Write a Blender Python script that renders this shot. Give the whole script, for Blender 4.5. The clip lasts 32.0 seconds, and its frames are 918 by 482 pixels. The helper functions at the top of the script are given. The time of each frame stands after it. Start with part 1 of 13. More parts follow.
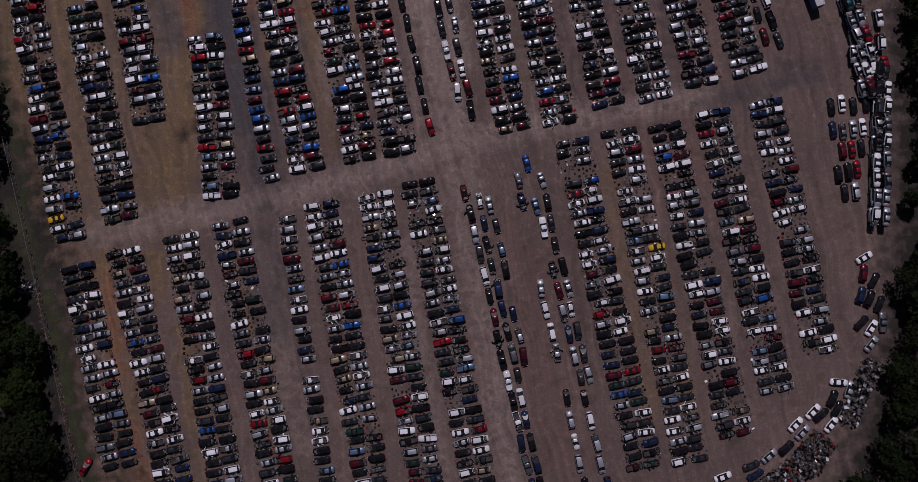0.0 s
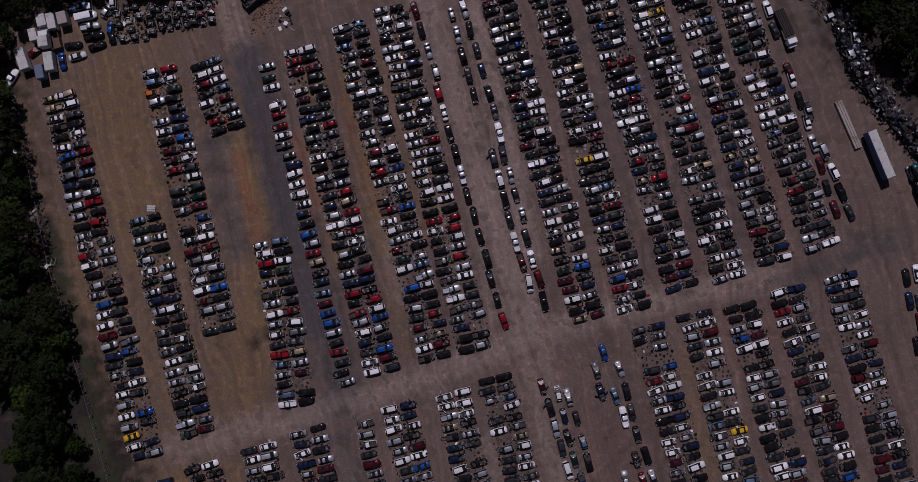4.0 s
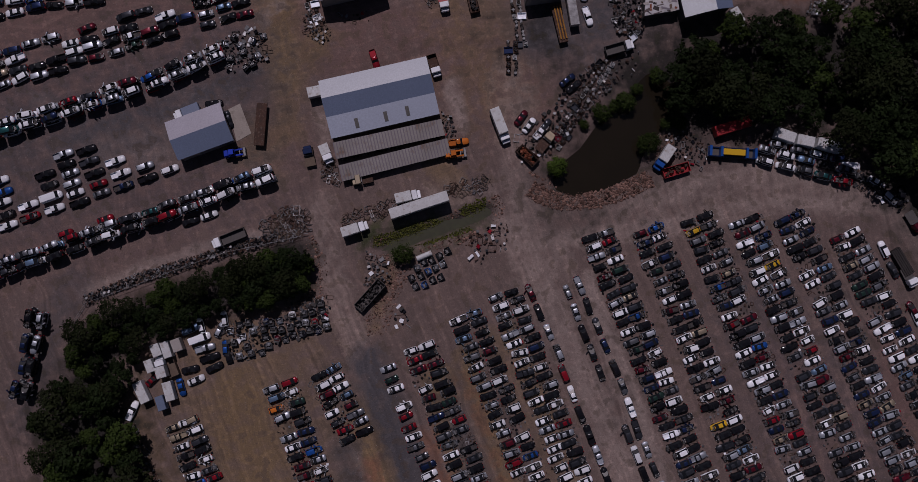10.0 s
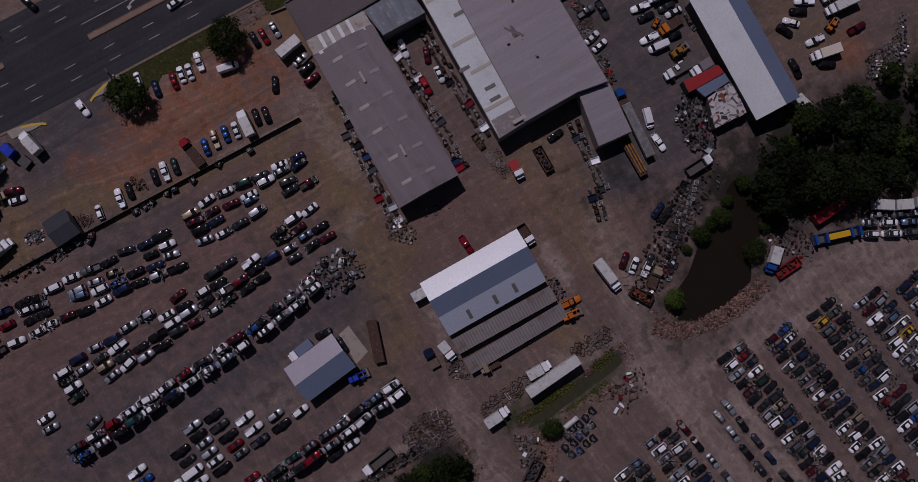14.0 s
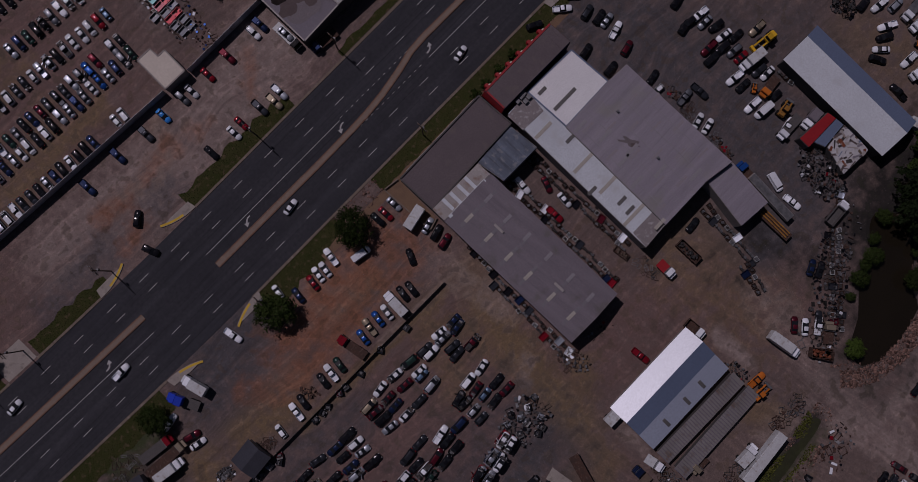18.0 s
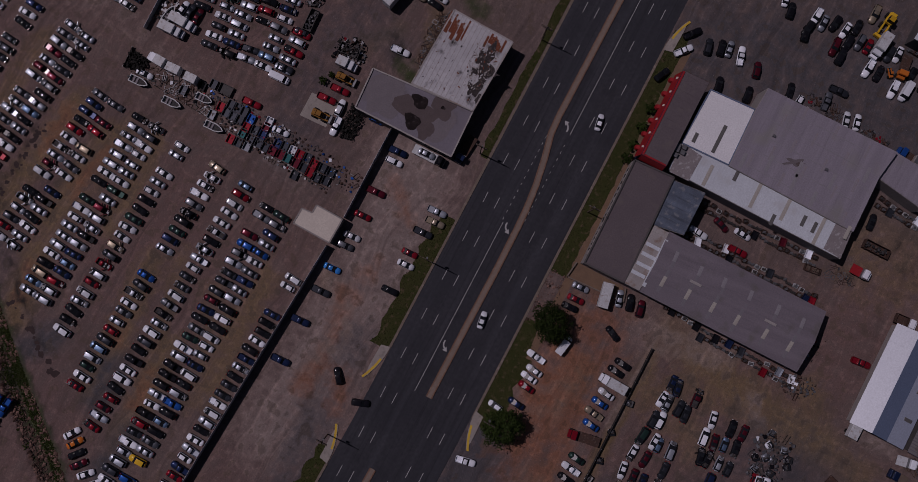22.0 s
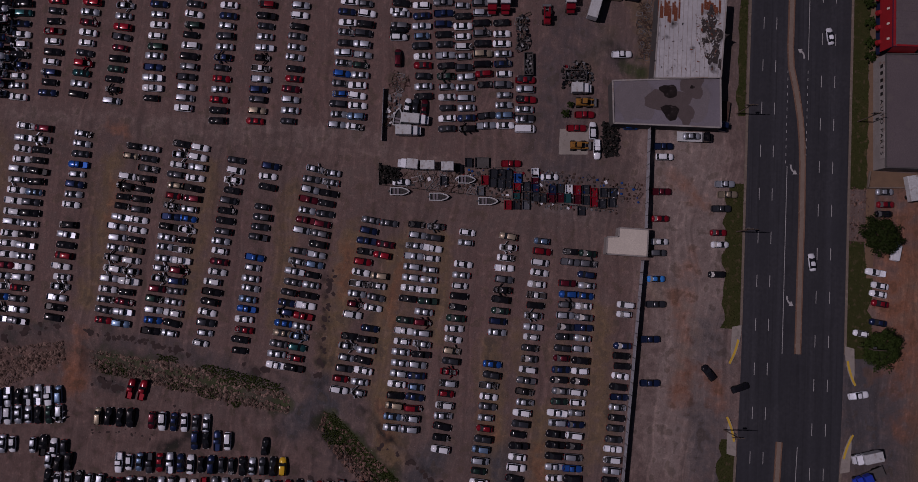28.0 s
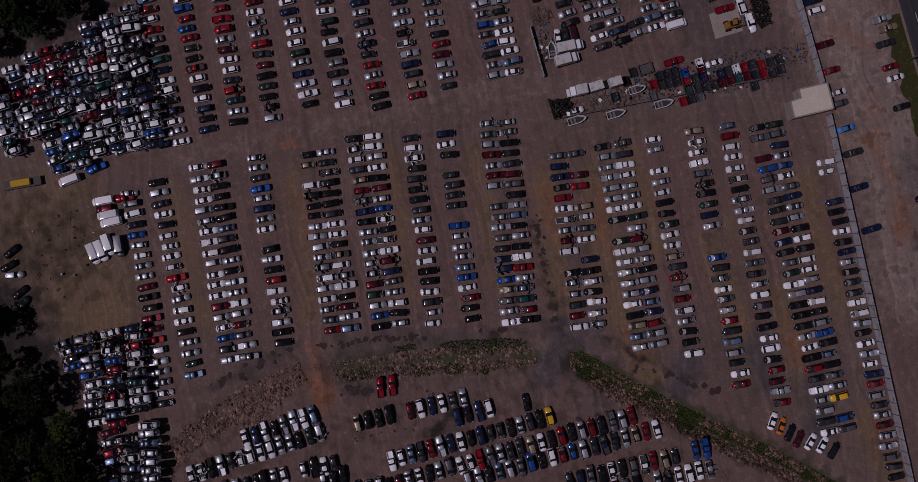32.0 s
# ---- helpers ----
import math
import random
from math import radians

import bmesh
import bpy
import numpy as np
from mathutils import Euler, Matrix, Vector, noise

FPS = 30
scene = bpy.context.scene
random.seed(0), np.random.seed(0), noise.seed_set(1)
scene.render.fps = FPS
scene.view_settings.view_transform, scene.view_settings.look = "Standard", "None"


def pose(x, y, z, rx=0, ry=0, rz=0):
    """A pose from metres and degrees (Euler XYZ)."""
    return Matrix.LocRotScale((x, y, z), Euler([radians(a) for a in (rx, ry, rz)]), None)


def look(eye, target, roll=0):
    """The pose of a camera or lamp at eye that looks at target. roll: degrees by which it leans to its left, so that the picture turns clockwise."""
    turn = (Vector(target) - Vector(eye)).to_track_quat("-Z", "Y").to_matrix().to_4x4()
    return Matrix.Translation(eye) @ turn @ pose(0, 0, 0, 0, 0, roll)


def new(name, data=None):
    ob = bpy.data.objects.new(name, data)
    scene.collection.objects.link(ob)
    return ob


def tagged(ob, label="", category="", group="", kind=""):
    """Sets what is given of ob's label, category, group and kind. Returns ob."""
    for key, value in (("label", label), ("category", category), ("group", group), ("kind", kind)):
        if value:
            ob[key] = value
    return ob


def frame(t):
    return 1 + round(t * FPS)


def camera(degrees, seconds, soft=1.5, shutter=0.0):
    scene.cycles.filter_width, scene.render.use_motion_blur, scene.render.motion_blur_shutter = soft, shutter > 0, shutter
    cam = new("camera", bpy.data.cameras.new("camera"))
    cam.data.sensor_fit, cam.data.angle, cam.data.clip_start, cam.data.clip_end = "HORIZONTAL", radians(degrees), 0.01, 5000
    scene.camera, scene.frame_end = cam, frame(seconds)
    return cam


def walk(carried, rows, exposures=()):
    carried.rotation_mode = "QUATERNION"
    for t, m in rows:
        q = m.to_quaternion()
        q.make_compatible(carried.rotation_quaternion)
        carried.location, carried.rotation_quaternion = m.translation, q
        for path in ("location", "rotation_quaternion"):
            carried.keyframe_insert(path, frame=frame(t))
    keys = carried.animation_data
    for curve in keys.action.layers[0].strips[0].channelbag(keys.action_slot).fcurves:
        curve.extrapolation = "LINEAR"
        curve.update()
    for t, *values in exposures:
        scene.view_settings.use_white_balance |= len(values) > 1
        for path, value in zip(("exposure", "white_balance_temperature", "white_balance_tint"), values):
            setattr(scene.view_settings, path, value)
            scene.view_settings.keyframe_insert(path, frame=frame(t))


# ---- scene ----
cam = camera(59.96, 32.0, soft=0.5)
PATH = [
    (0.0, pose(7.00, -18.00, 193.62, 2.824, -0.567, 1.606)),
    (0.5, pose(4.64, -12.04, 193.55, 2.815, -0.567, 1.130)),
    (1.0, pose(2.26, -6.10, 193.49, 2.828, -0.578, 0.860)),
    (1.5, pose(-0.09, -0.20, 193.55, 2.833, -0.568, 0.525)),
    (2.0, pose(-2.40, 5.70, 193.57, 2.796, -0.567, 0.194)),
    (2.5, pose(-4.70, 11.66, 193.55, 2.801, -0.548, -0.235)),
    (3.0, pose(-7.02, 17.61, 193.55, 2.790, -0.549, -0.692)),
    (3.5, pose(-9.31, 23.57, 193.57, 2.804, -0.539, -1.105)),
    (5.5, pose(-18.21, 47.39, 193.82, 2.842, -0.576, -2.924)),
    (6.0, pose(-20.42, 53.39, 193.85, 2.841, -0.598, -3.379)),
    (6.5, pose(-22.62, 59.38, 193.85, 2.852, -0.605, -3.730)),
    (7.0, pose(-24.78, 65.39, 193.90, 2.871, -0.608, -4.128)),
    (7.5, pose(-26.89, 71.39, 194.05, 2.865, -0.581, -4.554)),
    (8.0, pose(-28.83, 77.41, 194.12, 2.800, -0.576, -4.795)),
    (8.5, pose(-30.82, 83.52, 194.11, 2.790, -0.559, -5.111)),
    (9.0, pose(-32.96, 89.65, 194.13, 2.783, -0.555, -5.601)),
    (9.5, pose(-35.22, 95.77, 194.03, 2.796, -0.582, -6.412)),
    (10.0, pose(-37.54, 101.90, 194.05, 2.801, -0.591, -8.097)),
    (10.5, pose(-39.80, 108.03, 194.11, 2.811, -0.602, -10.040)),
    (11.0, pose(-42.05, 114.20, 194.13, 2.835, -0.571, -12.047)),
    (11.5, pose(-44.31, 120.37, 194.29, 2.771, -0.592, -14.067)),
    (12.0, pose(-46.56, 126.70, 194.38, 2.754, -0.601, -16.115)),
    (12.5, pose(-48.79, 133.04, 194.21, 2.770, -0.578, -18.192)),
    (13.0, pose(-50.97, 139.29, 194.21, 2.790, -0.557, -20.392)),
    (13.5, pose(-53.14, 145.45, 194.34, 2.815, -0.526, -22.435)),
    (14.0, pose(-55.27, 151.59, 194.58, 2.864, -0.502, -24.310)),
    (14.5, pose(-57.26, 157.67, 195.01, 2.840, -0.498, -26.088)),
    (16.5, pose(-65.63, 183.32, 196.49, 2.885, -0.518, -34.588)),
    (17.0, pose(-67.65, 189.84, 196.60, 2.881, -0.515, -36.802)),
    (17.5, pose(-69.58, 196.27, 196.61, 2.858, -0.538, -38.890)),
    (18.0, pose(-71.42, 202.69, 196.48, 2.823, -0.575, -41.064)),
    (18.5, pose(-73.17, 209.12, 196.35, 2.839, -0.550, -43.175)),
    (19.0, pose(-74.90, 215.47, 196.27, 2.810, -0.584, -45.087)),
    (19.5, pose(-76.66, 221.83, 196.31, 2.814, -0.582, -47.019)),
    (20.0, pose(-78.42, 228.21, 196.39, 2.807, -0.585, -49.050)),
    (20.5, pose(-80.12, 234.60, 196.28, 2.814, -0.555, -51.159)),
    (21.0, pose(-81.80, 241.08, 196.15, 2.800, -0.553, -53.254)),
    (21.5, pose(-83.47, 247.55, 196.04, 2.781, -0.562, -55.436)),
    (22.0, pose(-85.16, 253.93, 196.04, 2.804, -0.551, -57.620)),
    (22.5, pose(-86.87, 260.11, 196.02, 2.783, -0.596, -59.701)),
    (23.0, pose(-88.59, 266.32, 195.95, 2.800, -0.587, -62.087)),
    (23.5, pose(-90.31, 272.52, 195.91, 2.828, -0.558, -64.214)),
    (24.0, pose(-91.99, 278.60, 195.72, 2.830, -0.548, -65.919)),
    (24.5, pose(-93.64, 284.79, 195.54, 2.840, -0.529, -67.594)),
    (25.0, pose(-95.27, 291.04, 195.38, 2.833, -0.488, -69.587)),
    (25.5, pose(-96.88, 297.33, 195.40, 2.805, -0.564, -71.553)),
    (27.5, pose(-103.61, 323.47, 196.28, 2.856, -0.624, -80.015)),
    (28.0, pose(-105.31, 330.08, 196.21, 2.858, -0.563, -82.640)),
    (28.5, pose(-107.04, 336.62, 196.00, 2.862, -0.592, -84.654)),
    (29.0, pose(-108.79, 343.21, 195.80, 2.849, -0.595, -86.789)),
    (29.5, pose(-110.52, 349.81, 195.69, 2.838, -0.566, -89.020)),
    (30.0, pose(-112.22, 356.43, 195.50, 2.826, -0.578, -91.131)),
    (30.5, pose(-113.86, 362.97, 195.30, 2.826, -0.586, -93.177)),
    (31.0, pose(-115.46, 369.48, 195.12, 2.817, -0.555, -95.235)),
    (31.5, pose(-117.06, 375.90, 194.88, 2.831, -0.577, -97.428)),
    (32.0, pose(-118.66, 382.42, 194.73, 2.805, -0.505, -99.805)),
]
EXPOSURES = [(0.0, -1.18, 6330, 31), (6.0, -1.23, 6330, 31), (13.0, -1.36, 6250, 32), (19.0, -1.74, 6220, 34), (25.0, -1.71, 6280, 36), (32.0, -1.6, 6380, 37)]
walk(cam, PATH, EXPOSURES)


# ---- daylight: a high sun, and an open sky ----
SUN_TURN, SUN_HEIGHT = radians(96.0), radians(57.0)
sun = new("sun", bpy.data.lights.new("sun", "SUN"))
sun.data.energy, sun.data.angle, sun.data.color = 4.4, radians(0.6), (1.0, 0.95, 0.9)
SUN_WAY = Vector((math.cos(SUN_TURN) * math.cos(SUN_HEIGHT), math.sin(SUN_TURN) * math.cos(SUN_HEIGHT), math.sin(SUN_HEIGHT)))
sun.matrix_world = look(SUN_WAY * 300, (0, 0, 0))
world = bpy.data.worlds.new("sky")
scene.world = world
world.use_nodes = True
sky = world.node_tree.nodes.new("ShaderNodeTexSky")
sky.sky_type, sky.sun_disc = "NISHITA", False
sky.sun_elevation, sky.sun_rotation = SUN_HEIGHT, math.pi / 2 - SUN_TURN
world.node_tree.links.new(sky.outputs[0], world.node_tree.nodes["Background"].inputs[0])
world.node_tree.nodes["Background"].inputs[1].default_value = 0.03


# ---- materials ----
def node(nt, kind, **values):
    n = nt.nodes.new(kind)
    for key, value in values.items():
        if key in n.inputs:
            n.inputs[key].default_value = value
        elif key == "blend_type":
            n.blend_type = value
        elif key == "operation":
            n.operation = value
        elif key == "data_type":
            n.data_type = value
        elif key == "attribute_name":
            n.attribute_name = value
    return n


def noise_mask(nt, coords, scale, low, high, detail=4.0):
    """A soft 0..1 mask of a noise of that scale (per metre)."""
    tex = node(nt, "ShaderNodeTexNoise", Scale=scale, Detail=detail)
    nt.links.new(coords, tex.inputs["Vector"])
    ramp = nt.nodes.new("ShaderNodeMapRange")
    ramp.inputs["From Min"].default_value, ramp.inputs["From Max"].default_value = low, high
    nt.links.new(tex.outputs[0], ramp.inputs["Value"])
    return ramp.outputs[0]


def blend(nt, factor, a, b, mode="MIX"):
    m = nt.nodes.new("ShaderNodeMix")
    m.data_type, m.blend_type = "RGBA", mode
    for socket, value in ((m.inputs[0], factor), (m.inputs[6], a), (m.inputs[7], b)):
        if isinstance(value, bpy.types.NodeSocket):
            nt.links.new(value, socket)
        elif isinstance(value, (int, float)):
            socket.default_value = value
        else:
            socket.default_value = (*value, 1)
    return m.outputs[2]


def surface(name, color, second=None, rough=0.8, metal=0.0, coarse=0.25, fine=3.0, bump=0.0, spread=0.0, third=None, coords="Object", pieces=0.0):
    """A weathered surface: two tones at a coarse and a fine scale, an optional third tone in stains, bump, and a spread of value from one object to the next."""
    m = bpy.data.materials.new(name)
    m.use_nodes = True
    nt = m.node_tree
    bsdf = nt.nodes["Principled BSDF"]
    where = nt.nodes.new("ShaderNodeTexCoord").outputs[coords]
    second = second or tuple(c * 0.75 for c in color)
    col = blend(nt, noise_mask(nt, where, coarse, 0.35, 0.65), color, second)
    col = blend(nt, noise_mask(nt, where, fine, 0.3, 0.75), col, blend(nt, 0.5, color, tuple(c * 0.6 for c in second)))
    if third:
        col = blend(nt, noise_mask(nt, where, coarse * 2.3, 0.56, 0.7, 6.0), col, third)
    if spread:
        info = nt.nodes.new("ShaderNodeObjectInfo")
        hsv = nt.nodes.new("ShaderNodeHueSaturation")
        span = nt.nodes.new("ShaderNodeMapRange")
        span.inputs["To Min"].default_value, span.inputs["To Max"].default_value = 1 - spread, 1 + spread
        nt.links.new(info.outputs["Random"], span.inputs["Value"])
        nt.links.new(span.outputs[0], hsv.inputs["Value"])
        nt.links.new(col, hsv.inputs["Color"])
        col = hsv.outputs[0]
    if pieces:
        span = nt.nodes.new("ShaderNodeMapRange")
        span.inputs["To Min"].default_value, span.inputs["To Max"].default_value = 1 - pieces, 1 + pieces
        nt.links.new(nt.nodes.new("ShaderNodeNewGeometry").outputs["Random Per Island"], span.inputs["Value"])
        hsv = nt.nodes.new("ShaderNodeHueSaturation")
        nt.links.new(span.outputs[0], hsv.inputs["Value"])
        nt.links.new(col, hsv.inputs["Color"])
        col = hsv.outputs[0]
    nt.links.new(col, bsdf.inputs["Base Color"])
    bsdf.inputs["Roughness"].default_value, bsdf.inputs["Metallic"].default_value = rough, metal
    bsdf.inputs["Specular IOR Level"].default_value = 0.06 if rough >= 0.6 else 0.35
    if bump:
        tex = node(nt, "ShaderNodeTexNoise", Scale=fine * 2, Detail=6.0)
        nt.links.new(where, tex.inputs["Vector"])
        b = node(nt, "ShaderNodeBump", Strength=bump, Distance=0.05)
        nt.links.new(tex.outputs[0], b.inputs["Height"])
        nt.links.new(b.outputs[0], bsdf.inputs["Normal"])
    return m


def paint(name, color, rough=0.45, flake=0.0):
    """Car paint: faded clear coat over a plain or flaked base, with dust that differs from car to car."""
    m = bpy.data.materials.new(name)
    m.use_nodes = True
    nt = m.node_tree
    bsdf = nt.nodes["Principled BSDF"]
    where = nt.nodes.new("ShaderNodeTexCoord").outputs["Object"]
    info = nt.nodes.new("ShaderNodeObjectInfo")
    hsv = node(nt, "ShaderNodeHueSaturation", Color=(*color, 1))
    span = nt.nodes.new("ShaderNodeMapRange")
    span.inputs["To Min"].default_value, span.inputs["To Max"].default_value = 0.72, 1.12
    nt.links.new(info.outputs["Random"], span.inputs["Value"])
    nt.links.new(span.outputs[0], hsv.inputs["Value"])
    shift = nt.nodes.new("ShaderNodeVectorMath")
    shift.operation = "ADD"
    nt.links.new(where, shift.inputs[0])
    nt.links.new(info.outputs["Location"], shift.inputs[1])
    col = blend(nt, noise_mask(nt, shift.outputs[0], 0.9, 0.62, 1.1), hsv.outputs[0], (0.1, 0.09, 0.084))
    nt.links.new(col, bsdf.inputs["Base Color"])
    bsdf.inputs["Roughness"].default_value, bsdf.inputs["Metallic"].default_value = rough, flake
    bsdf.inputs["Specular IOR Level"].default_value, bsdf.inputs["Coat Weight"].default_value, bsdf.inputs["Coat Roughness"].default_value = 0.05, 0.5, 0.13
    return m


PAINT = {
    "w": paint("white_paint", (0.74, 0.78, 0.84)),
    "s": paint("silver_paint", (0.4, 0.44, 0.5), 0.42, 0.55),
    "g": paint("grey_paint", (0.13, 0.14, 0.16), 0.42, 0.55),
    "k": paint("black_paint", (0.009, 0.009, 0.012), 0.25),
    "d": paint("dark_grey_paint", (0.036, 0.04, 0.05), 0.36, 0.4),
    "n": paint("navy_paint", (0.014, 0.026, 0.075), 0.36, 0.4),
    "b": paint("blue_paint", (0.012, 0.075, 0.3), 0.38, 0.3),
    "r": paint("red_paint", (0.22, 0.009, 0.018), 0.35, 0.2),
    "m": paint("maroon_paint", (0.1, 0.01, 0.02), 0.36, 0.4),
    "t": paint("tan_paint", (0.32, 0.27, 0.2), 0.42, 0.5),
    "e": paint("green_paint", (0.018, 0.042, 0.036), 0.36, 0.4),
    "c": paint("teal_paint", (0.014, 0.075, 0.082), 0.36, 0.4),
    "y": paint("yellow_paint", (0.6, 0.36, 0.02)),
    "o": paint("orange_paint", (0.5, 0.14, 0.02)),
    "l": paint("light_blue_paint", (0.13, 0.21, 0.33), 0.4, 0.5),
    "u": paint("vivid_blue_paint", (0.02, 0.05, 0.42), 0.4),
    "a": paint("azure_paint", (0.03, 0.22, 0.62), 0.4),
    "v": paint("violet_paint", (0.06, 0.035, 0.09), 0.4, 0.4),
}
PAINT_WORDS = {"w": "white", "s": "silver", "g": "grey", "k": "black", "d": "dark grey", "n": "navy blue", "b": "blue", "r": "red", "m": "maroon",
               "t": "tan", "e": "dark green", "c": "teal", "y": "yellow", "o": "orange", "l": "light blue", "v": "violet", "u": "vivid blue", "a": "bright azure"}
GLASS = surface("car_glass", (0.012, 0.014, 0.018), (0.02, 0.023, 0.028), rough=0.25)
GLASS.node_tree.nodes["Principled BSDF"].inputs["Specular IOR Level"].default_value = 0.1
TYRE = surface("tyre_rubber", (0.015, 0.015, 0.015), (0.03, 0.028, 0.026), rough=0.9)
ENGINE = surface("greasy_engine_parts", (0.028, 0.027, 0.028), (0.085, 0.087, 0.092), rough=0.6, coarse=2.0, fine=9.0, third=(0.12, 0.07, 0.05))
STEEL = surface("dull_steel", (0.24, 0.245, 0.26), (0.1, 0.1, 0.105), rough=0.5, metal=0.6, coarse=1.0)
LAMP_LENS = surface("lamp_lens", (0.5, 0.5, 0.5), (0.4, 0.4, 0.4), rough=0.15)
TAIL_LENS = surface("tail_lens", (0.3, 0.01, 0.01), rough=0.2)
ASPHALT = surface("asphalt", (0.037, 0.0385, 0.046), (0.045, 0.0455, 0.053), rough=0.85, coarse=0.08, fine=1.2, bump=0.2, third=(0.032, 0.033, 0.039))


def drive_marks(m, degrees, stretch=60.0, light=1.26, dark=0.8):
    """Worn lanes: faint lighter and darker streaks along a road or roof of that direction."""
    nt = m.node_tree
    bsdf = nt.nodes["Principled BSDF"]
    base = bsdf.inputs["Base Color"].links[0].from_socket
    where = nt.nodes.new("ShaderNodeTexCoord").outputs["Object"]
    turn = nt.nodes.new("ShaderNodeMapping")
    turn.vector_type = "TEXTURE"
    turn.inputs["Rotation"].default_value, turn.inputs["Scale"].default_value = (0, 0, radians(degrees)), (stretch, 1.0, 1.0)
    nt.links.new(where, turn.inputs["Vector"])
    col = blend(nt, noise_mask(nt, turn.outputs[0], 0.45, 0.45, 0.65, 4), base, blend(nt, 1.0, base, (light, light, light), "MULTIPLY"))
    col = blend(nt, noise_mask(nt, turn.outputs[0], 1.6, 0.55, 0.7, 3), col, blend(nt, 1.0, col, (dark, dark, dark), "MULTIPLY"))
    nt.links.new(col, bsdf.inputs["Base Color"])


CONCRETE = surface("concrete", (0.34, 0.31, 0.28), (0.27, 0.24, 0.22), rough=0.9, coarse=0.3, bump=0.2, third=(0.2, 0.18, 0.16))
MEDIAN = surface("worn_kerb_concrete", (0.235, 0.185, 0.152), (0.2, 0.155, 0.127), rough=0.9, coarse=0.4, bump=0.2)
BROWN_KERB = surface("clay_stained_kerb", (0.2, 0.115, 0.08), (0.16, 0.1, 0.075), rough=0.9, coarse=0.6, bump=0.2, third=(0.24, 0.17, 0.13))
LINE_WHITE = surface("white_road_paint", (0.46, 0.46, 0.46), (0.3, 0.3, 0.3), rough=0.7, coarse=0.6, fine=5)
LINE_YELLOW = surface("yellow_kerb_paint", (0.62, 0.42, 0.05), (0.5, 0.33, 0.06), rough=0.7, coarse=0.6, fine=5)
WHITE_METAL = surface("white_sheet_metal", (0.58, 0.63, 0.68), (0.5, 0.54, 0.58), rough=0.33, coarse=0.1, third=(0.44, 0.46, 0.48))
OLD_SHEETS = surface("greyed_roof_sheets", (0.25, 0.225, 0.23), (0.2, 0.18, 0.185), rough=0.6, coarse=0.5, third=(0.34, 0.33, 0.34))
DARK_BLUE_WALL = surface("dark_blue_sheet_wall", (0.02, 0.028, 0.075), (0.016, 0.022, 0.06), rough=0.6, coarse=0.3)
HALL_WASH = surface("washed_hall_sheet", (0.26, 0.235, 0.255), (0.23, 0.212, 0.235), rough=0.5, coarse=0.5, third=(0.24, 0.2, 0.21))
HALL_SOOT = surface("sooty_hall_sheet", (0.17, 0.15, 0.16), (0.13, 0.115, 0.12), rough=0.6, coarse=0.9)
GARAGE_SHEETS = surface("pale_lilac_sheets", (0.33, 0.325, 0.39), (0.3, 0.295, 0.35), rough=0.5, coarse=0.2)
TORN_FELT = surface("torn_roof_felt", (0.06, 0.052, 0.052), (0.035, 0.03, 0.03), rough=0.9, coarse=0.8, third=(0.16, 0.14, 0.14))
LINK_SHEETS = surface("weathered_blue_sheets", (0.105, 0.132, 0.18), (0.07, 0.085, 0.115), rough=0.5, coarse=0.35, fine=1.5, third=(0.17, 0.18, 0.2))
drive_marks(LINK_SHEETS, 95.2, 10.0, 1.35, 0.7)
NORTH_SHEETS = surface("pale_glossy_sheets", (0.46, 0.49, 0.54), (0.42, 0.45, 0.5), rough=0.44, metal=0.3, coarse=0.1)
# workshop's south sheets: mirrored sky is put into the base colour
SOUTH_SHEETS = surface("pale_sky_tinted_sheets", (0.42, 0.475, 0.59), (0.385, 0.435, 0.54), rough=0.5, metal=0.3, coarse=0.1)
LEANTO_METAL = surface("weathered_leanto_sheets", (0.3, 0.285, 0.28), (0.22, 0.205, 0.2), rough=0.5, metal=0.3, coarse=0.2, third=(0.17, 0.12, 0.1))
KERB = surface("tan_kerb_concrete", (0.2, 0.163, 0.135), (0.16, 0.128, 0.105), rough=0.9, coarse=0.5, bump=0.2, third=(0.24, 0.2, 0.17))
# blue-grey finish, its tone deepened by the sky the workshop roof mirrors
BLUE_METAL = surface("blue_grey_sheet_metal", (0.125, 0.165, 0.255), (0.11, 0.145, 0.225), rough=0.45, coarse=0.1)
HALL_METAL = surface("pale_grey_hall_sheets", (0.25, 0.23, 0.27), (0.225, 0.207, 0.243), rough=0.45, coarse=0.06, third=(0.21, 0.2, 0.205))
GREY_METAL = surface("grey_sheet_metal", (0.175, 0.155, 0.178), (0.155, 0.137, 0.158), rough=0.55, coarse=0.1, third=(0.12, 0.11, 0.11))
PALE_METAL = surface("weathered_pale_metal", (0.36, 0.34, 0.33), (0.27, 0.25, 0.24), rough=0.55, coarse=0.2, third=(0.22, 0.16, 0.13))
BROWN_ROOF = surface("brown_roof_felt", (0.134, 0.113, 0.120), (0.109, 0.092, 0.101), rough=0.85, coarse=0.12, third=(0.13, 0.112, 0.11))
STAINED_ROOF = surface("stained_flat_roof", (0.198, 0.183, 0.215), (0.168, 0.154, 0.179), rough=0.7, coarse=0.06, third=(0.12, 0.105, 0.11))
STAINED_DARK = surface("damp_roof_stain", (0.115, 0.092, 0.092), (0.095, 0.076, 0.076), rough=0.8, coarse=0.5)
